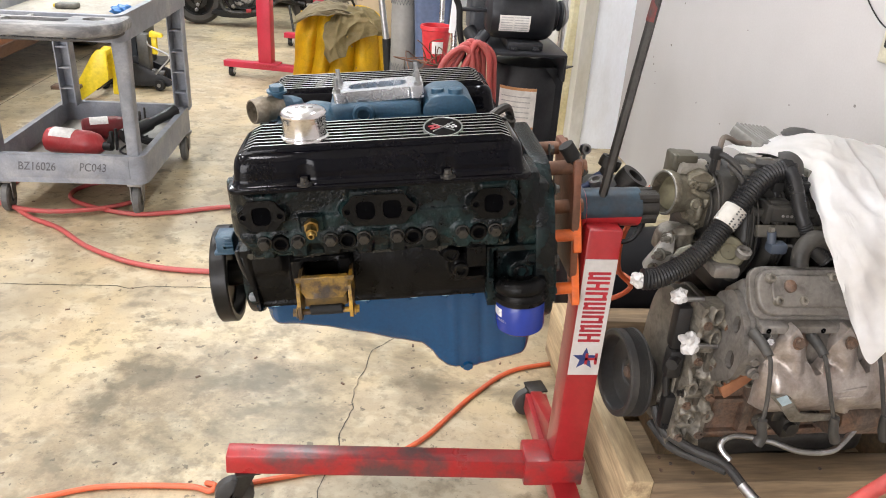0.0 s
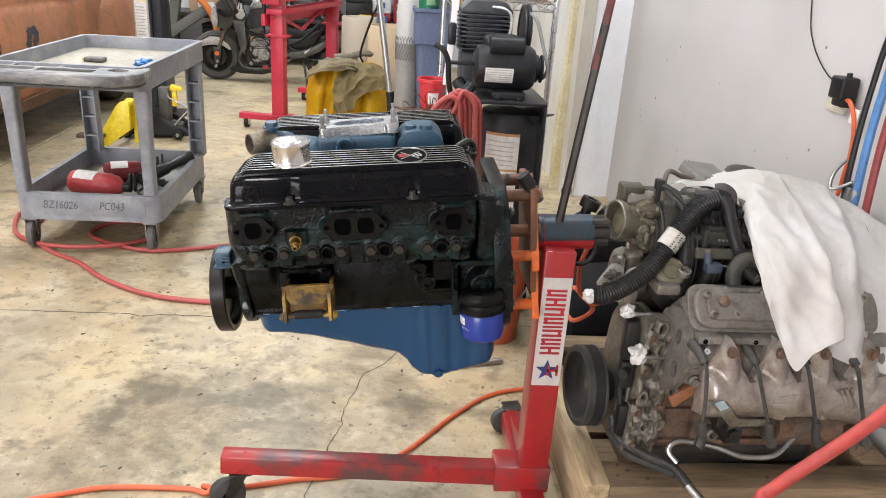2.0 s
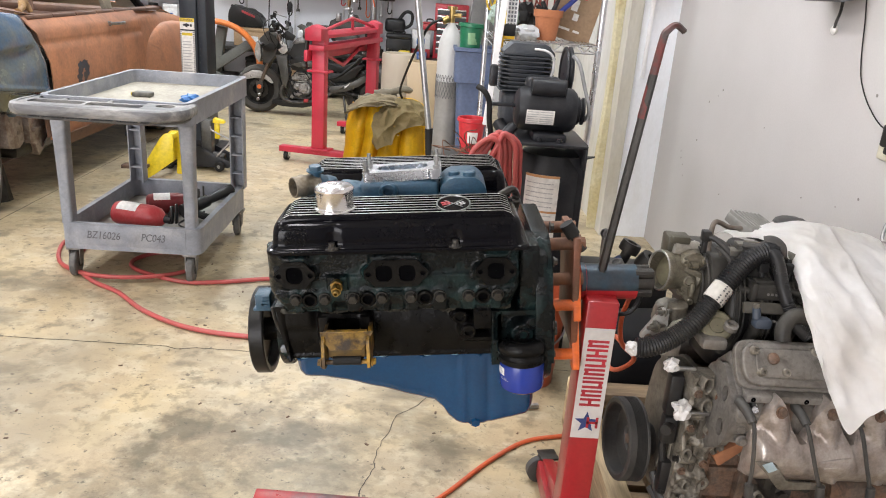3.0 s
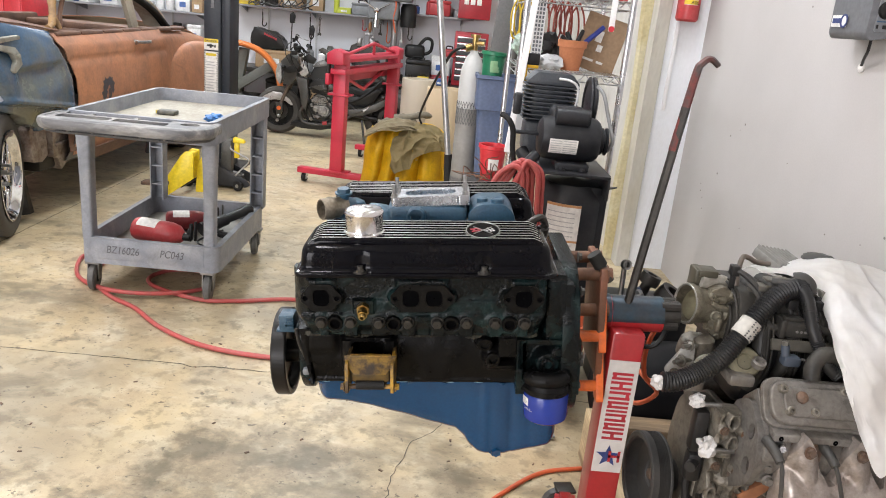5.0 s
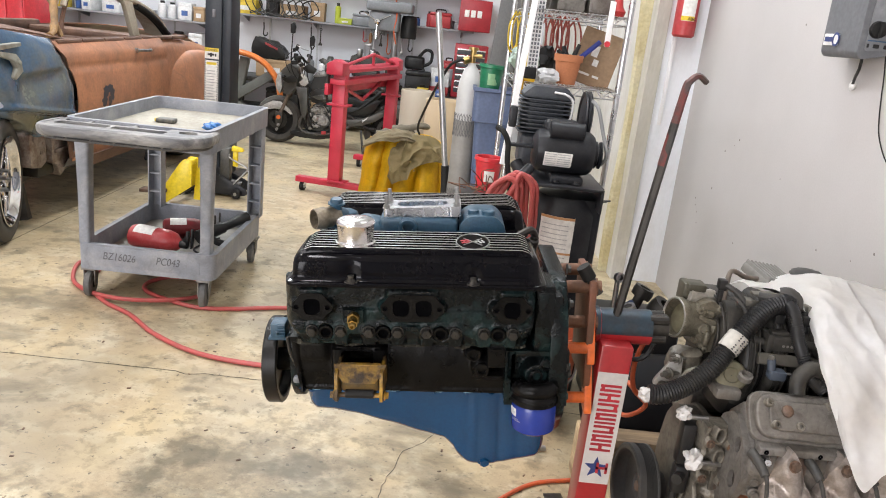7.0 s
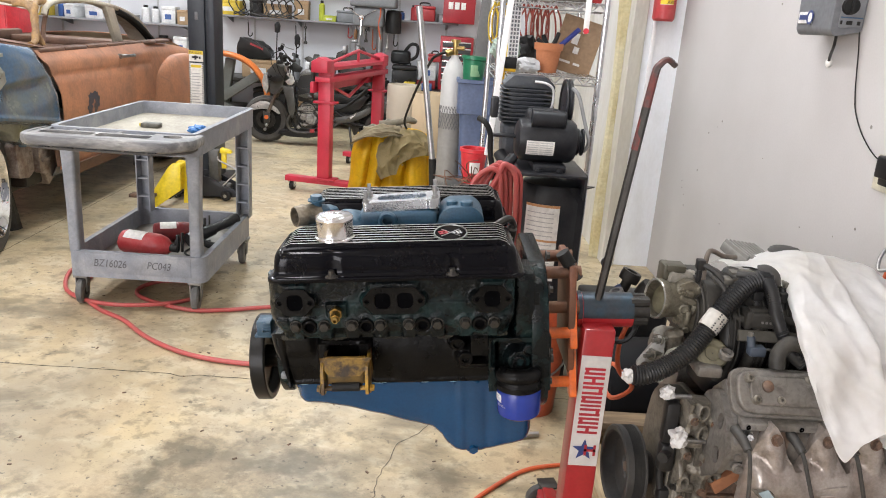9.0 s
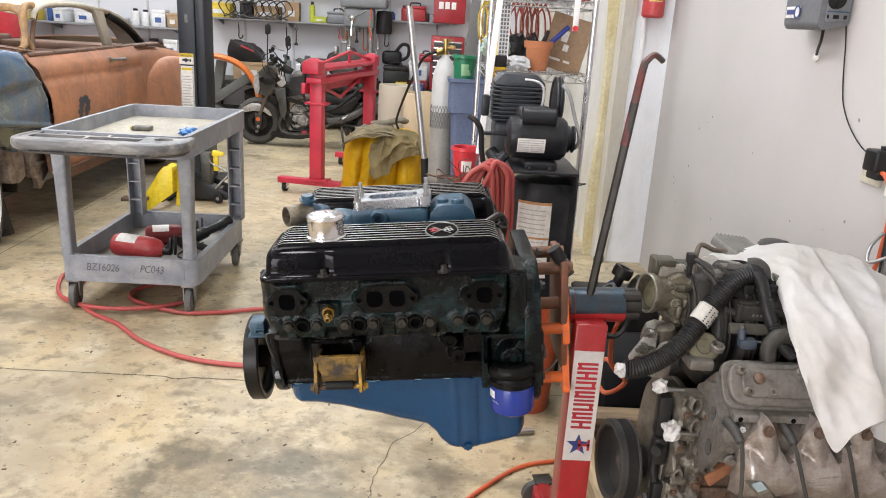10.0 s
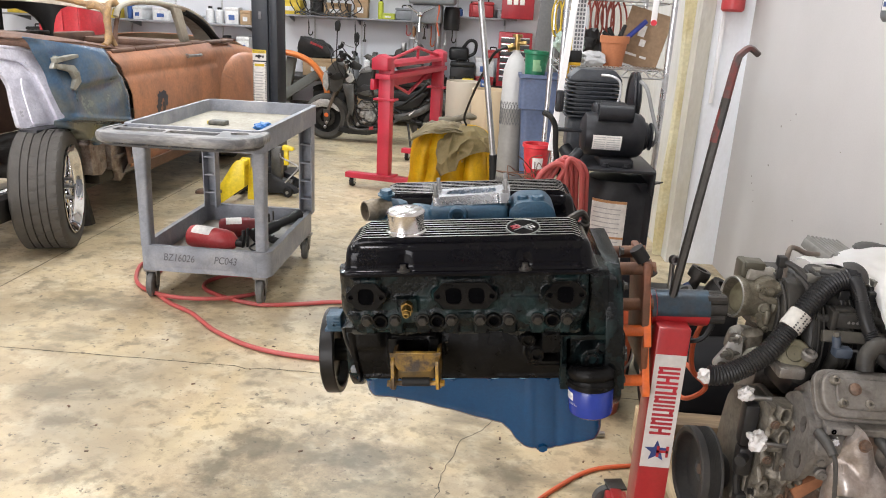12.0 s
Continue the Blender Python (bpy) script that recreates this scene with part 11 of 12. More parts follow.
for x, z, r, nm in ((-1.745, 0.245, 0.245, "front_wheel"), (-0.60, 0.255, 0.255, "rear_wheel")):
    bm = B()
    lathe(bm, [(r * 0.66, -0.05), (r * 0.85, -0.058), (r * 0.97, -0.04), (r, 0), (r * 0.97, 0.04), (r * 0.85, 0.058), (r * 0.66, 0.05)], (x, 6.6, z), (0, 1, 0), 40)
    w = wpart(nm, bm, TYRE, mc)
    bm = B()
    lathe(bm, [(r * 0.67, -0.04), (r * 0.62, -0.03), (r * 0.62, 0.03), (r * 0.67, 0.04)], (x, 6.6, z), (0, 1, 0), 36)
    for k in range(5):
        a = 2 * math.pi * k / 5 + 0.3
        rod(bm, (x, 6.6, z), (x + r * 0.63 * math.cos(a), 6.6, z + r * 0.63 * math.sin(a)), 0.016, seg=8)
    rod(bm, (x, 6.55, z), (x, 6.65, z), 0.035, seg=14)
    # Added solid disc between the spokes makes the wheel's inside dark.
    lathe(bm, [(0.001, -0.012), (r * 0.64, -0.012), (r * 0.64, 0.012), (0.001, 0.012)], (x, 6.6, z), (0, 1, 0), 30)
    wpart("rim", bm, BLACKRUBBER, w)
    bm = B()
    lathe(bm, [(0.10, 0), (0.10, 0.005), (0.06, 0.005), (0.06, 0.0)], (x, 6.54, z), (0, 1, 0), 28, True)
    wpart("brake_disc", bm, DARKSTEEL, w)
bm = B()
for y in (6.53, 6.67):
    rod(bm, (-1.745, y, 0.245), (-1.53, y, 0.80), 0.018, seg=12)
bmesh.ops.transform(bm, matrix=world_of(mc).inverted(), verts=bm.verts)
bits("fork_leg", bm, mat("brown_grey_fork", (0.20, 0.165, 0.135), 0.38, 0.6, (0.10, 0.085, 0.07), 14, 0.6), mc)
ALLOY = mat("grey_alloy_engine_parts", (0.34, 0.33, 0.31), 0.42, 0.6, (0.12, 0.11, 0.10), 24, 0.8, 0.3)
SILVERP = mat("silver_plastic_trim", (0.55, 0.54, 0.52), 0.3, 0.5, (0.30, 0.29, 0.28), 18, 0.7)
GUNMETAL = mat("gunmetal_plastic", (0.075, 0.073, 0.066), 0.33, 0.2, (0.035, 0.034, 0.031), 9, 0.7)
CASE = mat("dark_engine_case", (0.05, 0.048, 0.045), 0.45, 0.4, (0.10, 0.095, 0.085), 26, 0.8, 0.3)


def on_bike(u, v, y=6.40):
    """A point of the bike's flank: u runs along it from the front wheel, v up from the floor, in hand-widths of 5.8 mm."""
    k = (y - 6.40)
    return Vector((-1.883 + 0.0058 * u - 0.00015 * v - 0.04 * k, y, max(0.004, -0.015 + 0.00059 * u + 0.0057 * v - 0.06 * k)))


def fairing(name, uv, y0, y1, material, label="", bev=0.006, round_=0.006, bow=0.0):
    """A moulded panel with an angular outline, bowed outwards over its middle."""
    bm = B()
    pts = [on_bike(u, v) for u, v in uv]
    prism(bm, rounded([(p.x, p.z) for p in pts], round_, 3), y0, y1, "y", bev, 2)
    cx, cz = sum(p.x for p in pts) / len(pts), sum(p.z for p in pts) / len(pts)
    for v in bm.verts:
        d = math.hypot(v.co.x - cx, v.co.z - cz)
        v.co.y += (bow * d if v.co.y < (y0 + y1) / 2 else -bow * d)
    return wpart(name, bm, material, mc, label, smooth=25)


def tube(bm, pts, r, y, n=5):
    hose(bm, [on_bike(p[0], p[1], p[2] if len(p) > 2 else y) for p in pts], r, 8, n)


# seat and tail
fairing("seat", [(134, 92), (150, 84), (176, 76), (196, 84), (218, 100), (222, 97), (206, 82), (190, 68), (160, 70), (136, 80)], 6.47, 6.68, BLACKRUBBER, "", 0.02, 0.01)
fairing("tail_fairing", [(150, 68), (176, 66), (204, 80), (212, 78), (196, 56), (160, 52)], 6.46, 6.66, SATIN, "", 0.014)
fairing("tail_panel", [(152, 44), (178, 46), (196, 52), (218, 62), (226, 56), (204, 42), (180, 34), (156, 34)], 6.43, 6.52, GUNMETAL)
fairing("tail_trim", [(180, 44), (186, 46), (193, 54), (188, 46), (181, 40)], 6.415, 6.432, SILVERP, "silver footrest hanger", 0.002, 0.002)
bm = B()
tube(bm, [(150, 58), (168, 62), (190, 76), (208, 92), (222, 102)], 0.014, 6.45)
wpart("rear_mudguard", bm, BLACKRUBBER, mc)
# engine: cases, fins, covers and plumbing
bm = B()
prism(bm, rounded([(-1.43, 0.17), (-1.44, 0.36), (-1.36, 0.44), (-1.16, 0.42), (-1.05, 0.34), (-1.05, 0.16)], 0.03), 6.50, 6.68, "y", 0.02, 3)
eng = wpart("engine", bm, CASE, mc)
bm = B()
for k in range(6):
    a, b = on_bike(93, 52 + k * 3.6, 6.46), on_bike(114, 51 + k * 3.6, 6.46)
    box(bm, (a.x, 6.455, a.z), (b.x, 6.52, a.z + 0.009), 0.002)
bmesh.ops.transform(bm, matrix=world_of(mc).inverted(), verts=bm.verts)
bits("cooling_fin", bm, ALLOY, mc)
for u, v, r in ((110, 43, 0.058), (97, 47, 0.034), (123, 36, 0.036), (100, 62, 0.022)):
    bm = B()
    p = on_bike(u, v, 6.47)
    lathe(bm, [(r, 0), (r, 0.012), (r * 0.88, 0.02), (r * 0.62, 0.02), (r * 0.55, 0.032), (r * 0.25, 0.036), (0.001, 0.034)], p, (0, -1, 0.05), 22)
    for k in range(6):
        a = 2 * math.pi * k / 6 + 0.3
        bolt(bm, (p.x + r * 0.9 * math.cos(a), p.y - 0.012, p.z + r * 0.9 * math.sin(a)), (0, -1, 0), 0.0065, 0.008)
    wpart("engine_cover", bm, ALLOY if r != 0.036 else CASE, mc, "bare alloy engine cover")
random.seed(31)
bm = B()
for k in range(26):
    u, v = random.uniform(86, 128), random.uniform(24, 72)
    p = on_bike(u, v, 6.455 + random.uniform(0, 0.02))
    w, h = random.uniform(0.008, 0.022), random.uniform(0.006, 0.020)
    box(bm, (-w, -0.010, -h), (w, 0.03, h), 0.004, 2, Matrix.Translation(p) @ pose(0, 0, 0, 0, random.uniform(-50, 50), 0))
bmesh.ops.transform(bm, matrix=world_of(mc).inverted(), verts=bm.verts)
bits("engine_fitting", bm, ALLOY, mc)
bm = B()
for pts, r in (([(88, 74), (84, 60), (88, 44), (96, 36)], 0.007), ([(92, 70), (100, 74), (112, 70), (120, 58)], 0.006), ([(120, 62), (126, 50), (122, 36), (112, 28)], 0.008), ([(84, 50), (92, 30), (108, 24), (130, 28)], 0.009)):
    tube(bm, pts, r, 6.44)
bmesh.ops.transform(bm, matrix=world_of(mc).inverted(), verts=bm.verts)
bits("engine_hose", bm, BLACKRUBBER, mc)
bm = B()
tube(bm, [(84, 62, 6.46), (72, 50, 6.46), (68, 34, 6.46), (78, 22, 6.46), (104, 18, 6.46), (136, 22, 6.46), (160, 34, 6.45), (178, 44, 6.44)], 0.017, 6.45, 6)
wpart("exhaust_pipe", bm, CASE, mc)
fairing("belly_pan", [(52, 24), (84, 22), (132, 20), (136, 12), (104, 8), (70, 12), (50, 18)], 6.45, 6.66, SATIN, "", 0.01)
fairing("red_spring_mount", [(108, 24), (116, 24), (116, 18), (108, 18)], 6.425, 6.45, mat("clutter_red", (0.38, 0.03, 0.035), 0.45), "", 0.002, 0.002)
# frame
bm = B()
tube(bm, [(62, 102), (84, 84), (110, 76), (136, 66), (140, 40)], 0.018, 6.50)
tube(bm, [(62, 96), (70, 70), (74, 40), (84, 24)], 0.015, 6.50)
tube(bm, [(136, 56), (166, 66), (200, 84)], 0.013, 6.50)
tube(bm, [(138, 40), (170, 34), (204, 26)], 0.024, 6.50)
tube(bm, [(140, 68), (160, 50), (190, 30)], 0.018, 6.46)
bmesh.ops.transform(bm, matrix=world_of(mc).inverted(), verts=bm.verts)
bits("frame_tube", bm, SATIN, mc)
# bodywork
guard = fairing("front_mudguard", [(-8, 62), (0, 70), (16, 77), (30, 75), (46, 62), (52, 52), (48, 52), (38, 60), (20, 63), (2, 61)], 6.52, 6.66, SILVERP, "silver front mudguard", 0.012, 0.008, 0.1)
fairing("fork_guard", [(22, 58), (34, 56), (34, 40), (27, 28), (23, 34)], 6.50, 6.52, GUNMETAL, "", 0.003, 0.003)
cowl = fairing("front_cowl", [(32, 131), (46, 144), (58, 136), (64, 124), (60, 102), (46, 88), (36, 92), (38, 112)], 6.46, 6.70, GUNMETAL, "gunmetal faceted front cowl", 0.012, 0.006, 0.12)
fairing("cowl_crease", [(36, 116), (52, 124), (62, 120), (60, 112), (46, 110)], 6.445, 6.462, SATIN, "", 0.003, 0.003)
fairing("headlamp", [(28, 128), (33, 122), (35, 102), (31, 91), (25, 100), (24, 114)], 6.45, 6.60, mat("clear_lamp_lens", (0.62, 0.62, 0.60), 0.12, 0.4, (0.30, 0.30, 0.29), 34, 0.8), "pale angular headlamp", 0.008, 0.006, 0.1)
fairing("side_shroud", [(60, 104), (80, 100), (82, 62), (77, 44), (70, 56), (66, 80)], 6.44, 6.50, GUNMETAL, "gunmetal side shroud", 0.008)
fairing("shroud_trim", [(66, 112), (80, 121), (84, 112), (76, 104), (70, 106)], 6.425, 6.447, SILVERP, "silver shroud trim", 0.003, 0.003)
fairing("shroud_trim", [(68, 124), (74, 128), (80, 118), (77, 114)], 6.422, 6.44, SILVERP, "", 0.003, 0.002)
fairing("fuel_tank", [(82, 102), (92, 122), (110, 134), (128, 132), (138, 118), (136, 96), (112, 90), (92, 94)], 6.46, 6.72, SATIN, "black fuel tank", 0.03, 0.012, 0.1)
fairing("tank_panel", [(88, 120), (98, 130), (118, 136), (128, 128), (112, 122)], 6.445, 6.47, mat("grey_tank_panel", (0.20, 0.20, 0.195), 0.3, 0.4, (0.10, 0.10, 0.10), 14, 0.7), "grey tank panel", 0.006)
fairing("tank_panel", [(70, 136), (82, 144), (96, 134), (92, 126), (80, 128)], 6.44, 6.465, SATIN, "", 0.005)
fairing("tank_panel", [(98, 150), (106, 154), (122, 146), (128, 138), (112, 140)], 6.45, 6.47, GUNMETAL, "", 0.005)
fairing("side_panel", [(84, 92), (98, 100), (130, 94), (138, 78), (112, 70), (88, 76)], 6.455, 6.52, SATIN, "", 0.01)
fairing("side_panel", [(86, 86), (112, 90), (132, 86), (128, 80), (100, 80)], 6.445, 6.458, GUNMETAL, "", 0.003)
# steering, controls and mirrors
bm = B()
hose(bm, [(-1.52, 6.28, 0.90), (-1.50, 6.40, 0.91), (-1.47, 6.52, 0.86), (-1.47, 6.68, 0.86), (-1.50, 6.80, 0.91), (-1.52, 6.92, 0.90)], 0.013, 10, 5)
wpart("handlebar", bm, DARKSTEEL, mc)
bm = B()
rod(bm, (-1.525, 6.26, 0.90), (-1.508, 6.38, 0.91), 0.020, seg=12)
rod(bm, (-1.525, 6.94, 0.90), (-1.508, 6.82, 0.91), 0.020, seg=12)
bmesh.ops.transform(bm, matrix=world_of(mc).inverted(), verts=bm.verts)
bits("grip", bm, BLACKRUBBER, mc)
bm = B()
for u, v, w, h in ((60, 158, 5, 6), (62, 172, 4, 8), (57, 168, 3, 5), (66, 150, 4, 6), (58, 146, 7, 5), (70, 142, 5, 4)):
    p = on_bike(u, v, 6.42)
    box(bm, (-w * 0.004, -0.02, -h * 0.004), (w * 0.004, 0.03, h * 0.004), 0.008, 2, Matrix.Translation(p) @ pose(0, 0, 0, 0, u % 7 * 6 - 18, 0))
bmesh.ops.transform(bm, matrix=world_of(mc).inverted(), verts=bm.verts)
bits("control_switch", bm, BLACKPLASTIC, mc)
bm = B()
tube(bm, [(60, 160), (52, 150), (54, 132), (66, 112)], 0.005, 6.43)
tube(bm, [(62, 168), (70, 156), (76, 140), (74, 122)], 0.005, 6.425)
tube(bm, [(58, 166), (46, 160), (42, 146), (50, 128)], 0.004, 6.435)
tube(bm, [(66, 150), (78, 138), (82, 118), (88, 100)], 0.005, 6.42)
bmesh.ops.transform(bm, matrix=world_of(mc).inverted(), verts=bm.verts)
bits("control_cable", bm, BLACKRUBBER, mc)
bm = B()
tube(bm, [(63, 176), (72, 170), (84, 166)], 0.005, 6.36)
tube(bm, [(60, 150), (66, 140), (70, 126)], 0.008, 6.45)
bmesh.ops.transform(bm, matrix=world_of(mc).inverted(), verts=bm.verts)
bits("control_lever", bm, STEEL, mc)
for u, v, y, base in ((55, 205, 6.40, 150), (78, 186, 6.82, 150)):
    bm = B()
    p, q = on_bike(u, v, y), on_bike(u - 3, base, y)
    rod(bm, q, p, 0.006, seg=8)
    prism(bm, rounded([(p.x - 0.022, p.z - 0.05), (p.x - 0.024, p.z + 0.035), (p.x + 0.012, p.z + 0.06), (p.x + 0.030, p.z + 0.02), (p.x + 0.022, p.z - 0.05)], 0.010), y - 0.02, y + 0.02, "y", 0.010, 2)
    wpart("mirror", bm, BLACKPLASTIC, mc)
bm = B()
p = on_bike(29, 49, 6.49)
rod(bm, p, p + Vector((0, -0.010, 0)), 0.022, seg=18)
wpart("reflector", bm, ORANGE, mc)
bm = B()
for u, v in ((26, 27), (29, 35)):
    p = on_bike(u, v, 6.50)
    lathe(bm, [(0.016, 0), (0.016, 0.02), (0.010, 0.026), (0.001, 0.026)], p, (0, -1, 0), 16)
bmesh.ops.transform(bm, matrix=world_of(mc).inverted(), verts=bm.verts)
bits("axle_nut", bm, STEEL, mc)
bm = B()
for u, v in ((40, 122), (216, 66)):
    p = on_bike(u, v, 6.42)
    lathe(bm, [(0.001, -0.03), (0.02, -0.02), (0.022, 0.0), (0.001, 0.02)], p, (1, 0, 0), 12)
    rod(bm, p, p + Vector((0, 0.1, 0)), 0.007, seg=8)
bmesh.ops.transform(bm, matrix=world_of(mc).inverted(), verts=bm.verts)
bits("indicator", bm, BLACKPLASTIC, mc)
bm = B()
rod(bm, (-0.85, 6.42, 0.24), (-0.80, 6.30, 0.02), 0.012, seg=8)
wpart("side_stand", bm, DARKSTEEL, mc)
bm = B()
p = on_bike(148, 30, 6.45)
rod(bm, p, p + Vector((0, -0.10, 0)), 0.012, seg=10)
wpart("foot_peg", bm, STEEL, mc)

# ---- bench, shelves and clutter along the back wall ----
wb = thing("work_bench", "long dark workbench loaded with tools against the back wall", "workbench", pose(-1.2, 8.05, 0))
bm = B()
box(bm, (-1.5, -0.32, 0.50), (1.62, 0.32, 0.55), 0.006)
part("top", bm, DARKSTEEL, wb)
for x in (-1.42, -0.5, 0.5, 1.55):
    for y in (-0.28, 0.28):
        bm = B()
        box(bm, (x - 0.03, y - 0.03, 0), (x + 0.03, y + 0.03, 0.50), 0.004)
        part("leg", bm, DARKSTEEL, wb)
bm = B()
box(bm, (-1.45, -0.26, 0.16), (1.58, 0.28, 0.19), 0.004)
part("lower_shelf", bm, DARKSTEEL, wb)
SHELFM = mat("grey_shelf_board", (0.24, 0.24, 0.25), 0.55, 0, (0.18, 0.18, 0.19), 5, 0.5)
for nm, x0, x1, z, d in (("wall_shelf", -2.72, -0.72, 1.255, 0.30), ("wall_shelf", -0.64, 0.24, 1.335, 0.30), ("wall_shelf", -6.2, -2.95, 1.10, 0.40), ("wall_shelf", -6.2, -2.95, 0.74, 0.45), ("wall_shelf", -6.2, 0.3, 1.75, 0.35)):
    sh = thing(nm, "grey wall shelf on slotted brackets, full of clutter", "shelf", pose((x0 + x1) / 2, 8.4, z), "wall shelves")
    bm = B()
    w = (x1 - x0) / 2
    box(bm, (-w, -d, -0.022), (w, -0.002, 0), 0.003)
    part("board", bm, SHELFM, sh)
    for k in range(max(2, int(w * 2 / 0.6))):
        x = -w + 0.15 + k * (2 * w - 0.3) / (max(2, int(w * 2 / 0.6)) - 1)
        bm = B()
        prism(bm, [(-d * 0.9, -0.022), (-0.002, -0.022), (-0.002, -0.09)], x - 0.006, x + 0.006, "x")
        part("bracket", bm, SHELFM, sh)
bm = B()
for k in range(11):
    x = -5.9 + k * 0.6
    box(bm, (x - 0.012, 8.388, 0.6), (x + 0.012, 8.3998, 2.1), 0.001, 1)
    for j in range(40):
        box(bm, (x - 0.004, 8.3868, 0.62 + j * 0.036), (x + 0.004, 8.3882, 0.64 + j * 0.036))
solid("shelf_standards", bm, mat("slotted_white_steel", (0.55, 0.55, 0.56), 0.5), "slotted white shelf standards screwed to the back wall", "standards", kind="structure", smooth=0)

COL = {"k": BLACKPLASTIC, "d": DARKSTEEL, "r": mat("clutter_red", (0.38, 0.03, 0.035), 0.45), "y": mat("clutter_yellow", (0.62, 0.45, 0.04), 0.5), "b": mat("clutter_cardboard", (0.34, 0.23, 0.13), 0.75, 0, (0.27, 0.18, 0.10), 6, 0.5),
       "w": mat("clutter_white", (0.66, 0.66, 0.66), 0.5), "g": mat("clutter_grey", (0.20, 0.21, 0.22), 0.5), "l": mat("clutter_lime", (0.45, 0.50, 0.05), 0.45), "u": mat("clutter_blue", (0.04, 0.10, 0.30), 0.45), "o": mat("clutter_orange", (0.55, 0.18, 0.03), 0.5), "n": mat("clutter_brown_leather", (0.16, 0.08, 0.05), 0.6)}


def carton(x, y, z, w, h, d, c, kind="box", rot=0):
    names = {"k": "black", "d": "dark steel", "r": "red", "y": "yellow", "b": "brown cardboard", "w": "white", "g": "grey", "l": "lime", "u": "blue", "o": "orange", "n": "brown"}
    nm = {"box": "storage_box", "case": "tool_case", "can": "spray_can", "jar": "plastic_jar"}[kind]
    t = thing(nm, f"{names[c]} {nm.replace('_', ' ')} standing among the bench clutter", nm.split("_")[1], pose(x, y, z, 0, 0, rot))
    bm = B()
    if kind in ("box", "case"):
        box(bm, (-w / 2, -d / 2, 0), (w / 2, d / 2, h * 0.8), 0.006 if kind == "box" else 0.02)
        part("body", bm, COL[c], t)
        bm = B()
        box(bm, (-w / 2 - 0.003, -d / 2 - 0.003, h * 0.79), (w / 2 + 0.003, d / 2 + 0.003, h), 0.005 if kind == "box" else 0.02)
        part("lid", bm, COL[c], t)
        bm = B()
        if kind == "box":
            box(bm, (-w * 0.25, -d / 2 - 0.0028, h * 0.25), (w * 0.2, -d / 2 + 0.001, h * 0.55))
            part("label", bm, COL["w" if c != "w" else "u"], t)
        else:
            hose(bm, [(-w * 0.22, 0, h - 0.004), (-w * 0.2, 0, h + 0.03), (w * 0.2, 0, h + 0.03), (w * 0.22, 0, h - 0.004)], 0.009, 8, 3)
            part("handle", bm, COL["k"], t)
    else:
        r = w / 2
        lathe(bm, [(0.001, 0), (r * 0.95, 0), (r, 0.01), (r, h * 0.78), (r * 0.6, h * 0.86), (r * 0.5, h * 0.86)], (0, 0, 0), (0, 0, 1), 20)
        part("body", bm, COL[c], t)
        bm = B()
        lathe(bm, [(r * 0.55, h * 0.84), (r * 0.55, h * 0.98), (r * 0.45, h), (0.001, h)], (0, 0, 0), (0, 0, 1), 16)
        part("cap", bm, COL["k" if c != "k" else "w"], t)


# over the bench, on the wall shelves, and on the side shelves: one row each
for x, w, h, c, kind in ((-2.55, 0.28, 0.17, "y", "box"), (-2.22, 0.16, 0.20, "k", "case"), (-1.98, 0.30, 0.16, "b", "box"), (-1.68, 0.17, 0.22, "b", "box"), (-1.44, 0.07, 0.24, "l", "can"), (-1.34, 0.16, 0.07, "l", "box"), (-1.12, 0.24, 0.14, "g", "case"), (-0.88, 0.12, 0.12, "r", "box")):
    carton(x, 8.24, 1.256, w, h, 0.20, c, kind, random.uniform(-8, 8))
for x, w, h, c, kind in ((-0.46, 0.07, 0.10, "u", "jar"), (-0.32, 0.06, 0.18, "r", "can"), (-0.18, 0.26, 0.18, "r", "case"), (0.06, 0.14, 0.10, "g", "box"), (0.17, 0.06, 0.16, "l", "can")):
    carton(x, 8.22, 1.336, w, h, 0.20, c, kind, random.uniform(-8, 8))
for x, w, h, c, kind in ((-6.0, 0.3, 0.2, "y", "box"), (-5.6, 0.25, 0.16, "g", "case"), (-5.2, 0.3, 0.22, "w", "box"), (-4.85, 0.2, 0.18, "y", "box"), (-4.6, 0.09, 0.2, "u", "jar"), (-4.45, 0.12, 0.15, "w", "box"), (-4.15, 0.22, 0.15, "w", "box"), (-3.85, 0.30, 0.08, "w", "case"), (-3.58, 0.10, 0.20, "w", "jar"), (-3.46, 0.10, 0.19, "w", "jar"), (-3.28, 0.16, 0.20, "w", "box"), (-3.10, 0.13, 0.17, "b", "box")):
    carton(x, 8.20, 1.101, w, h, 0.24, c, kind, random.uniform(-8, 8))
for x, w, h, c, kind in ((-5.8, 0.2, 0.2, "k", "case"), (-5.3, 0.3, 0.15, "g", "box"), (-4.8, 0.25, 0.12, "k", "case"), (-4.4, 0.1, 0.14, "w", "jar"), (-4.2, 0.12, 0.16, "g", "jar"), (-3.95, 0.16, 0.14, "k", "box"), (-3.65, 0.22, 0.20, "r", "box"), (-3.36, 0.20, 0.22, "n", "jar"), (-3.12, 0.16, 0.22, "w", "box")):
    carton(x, 8.15, 0.741, w, h, 0.26, c, kind, random.uniform(-8, 8))
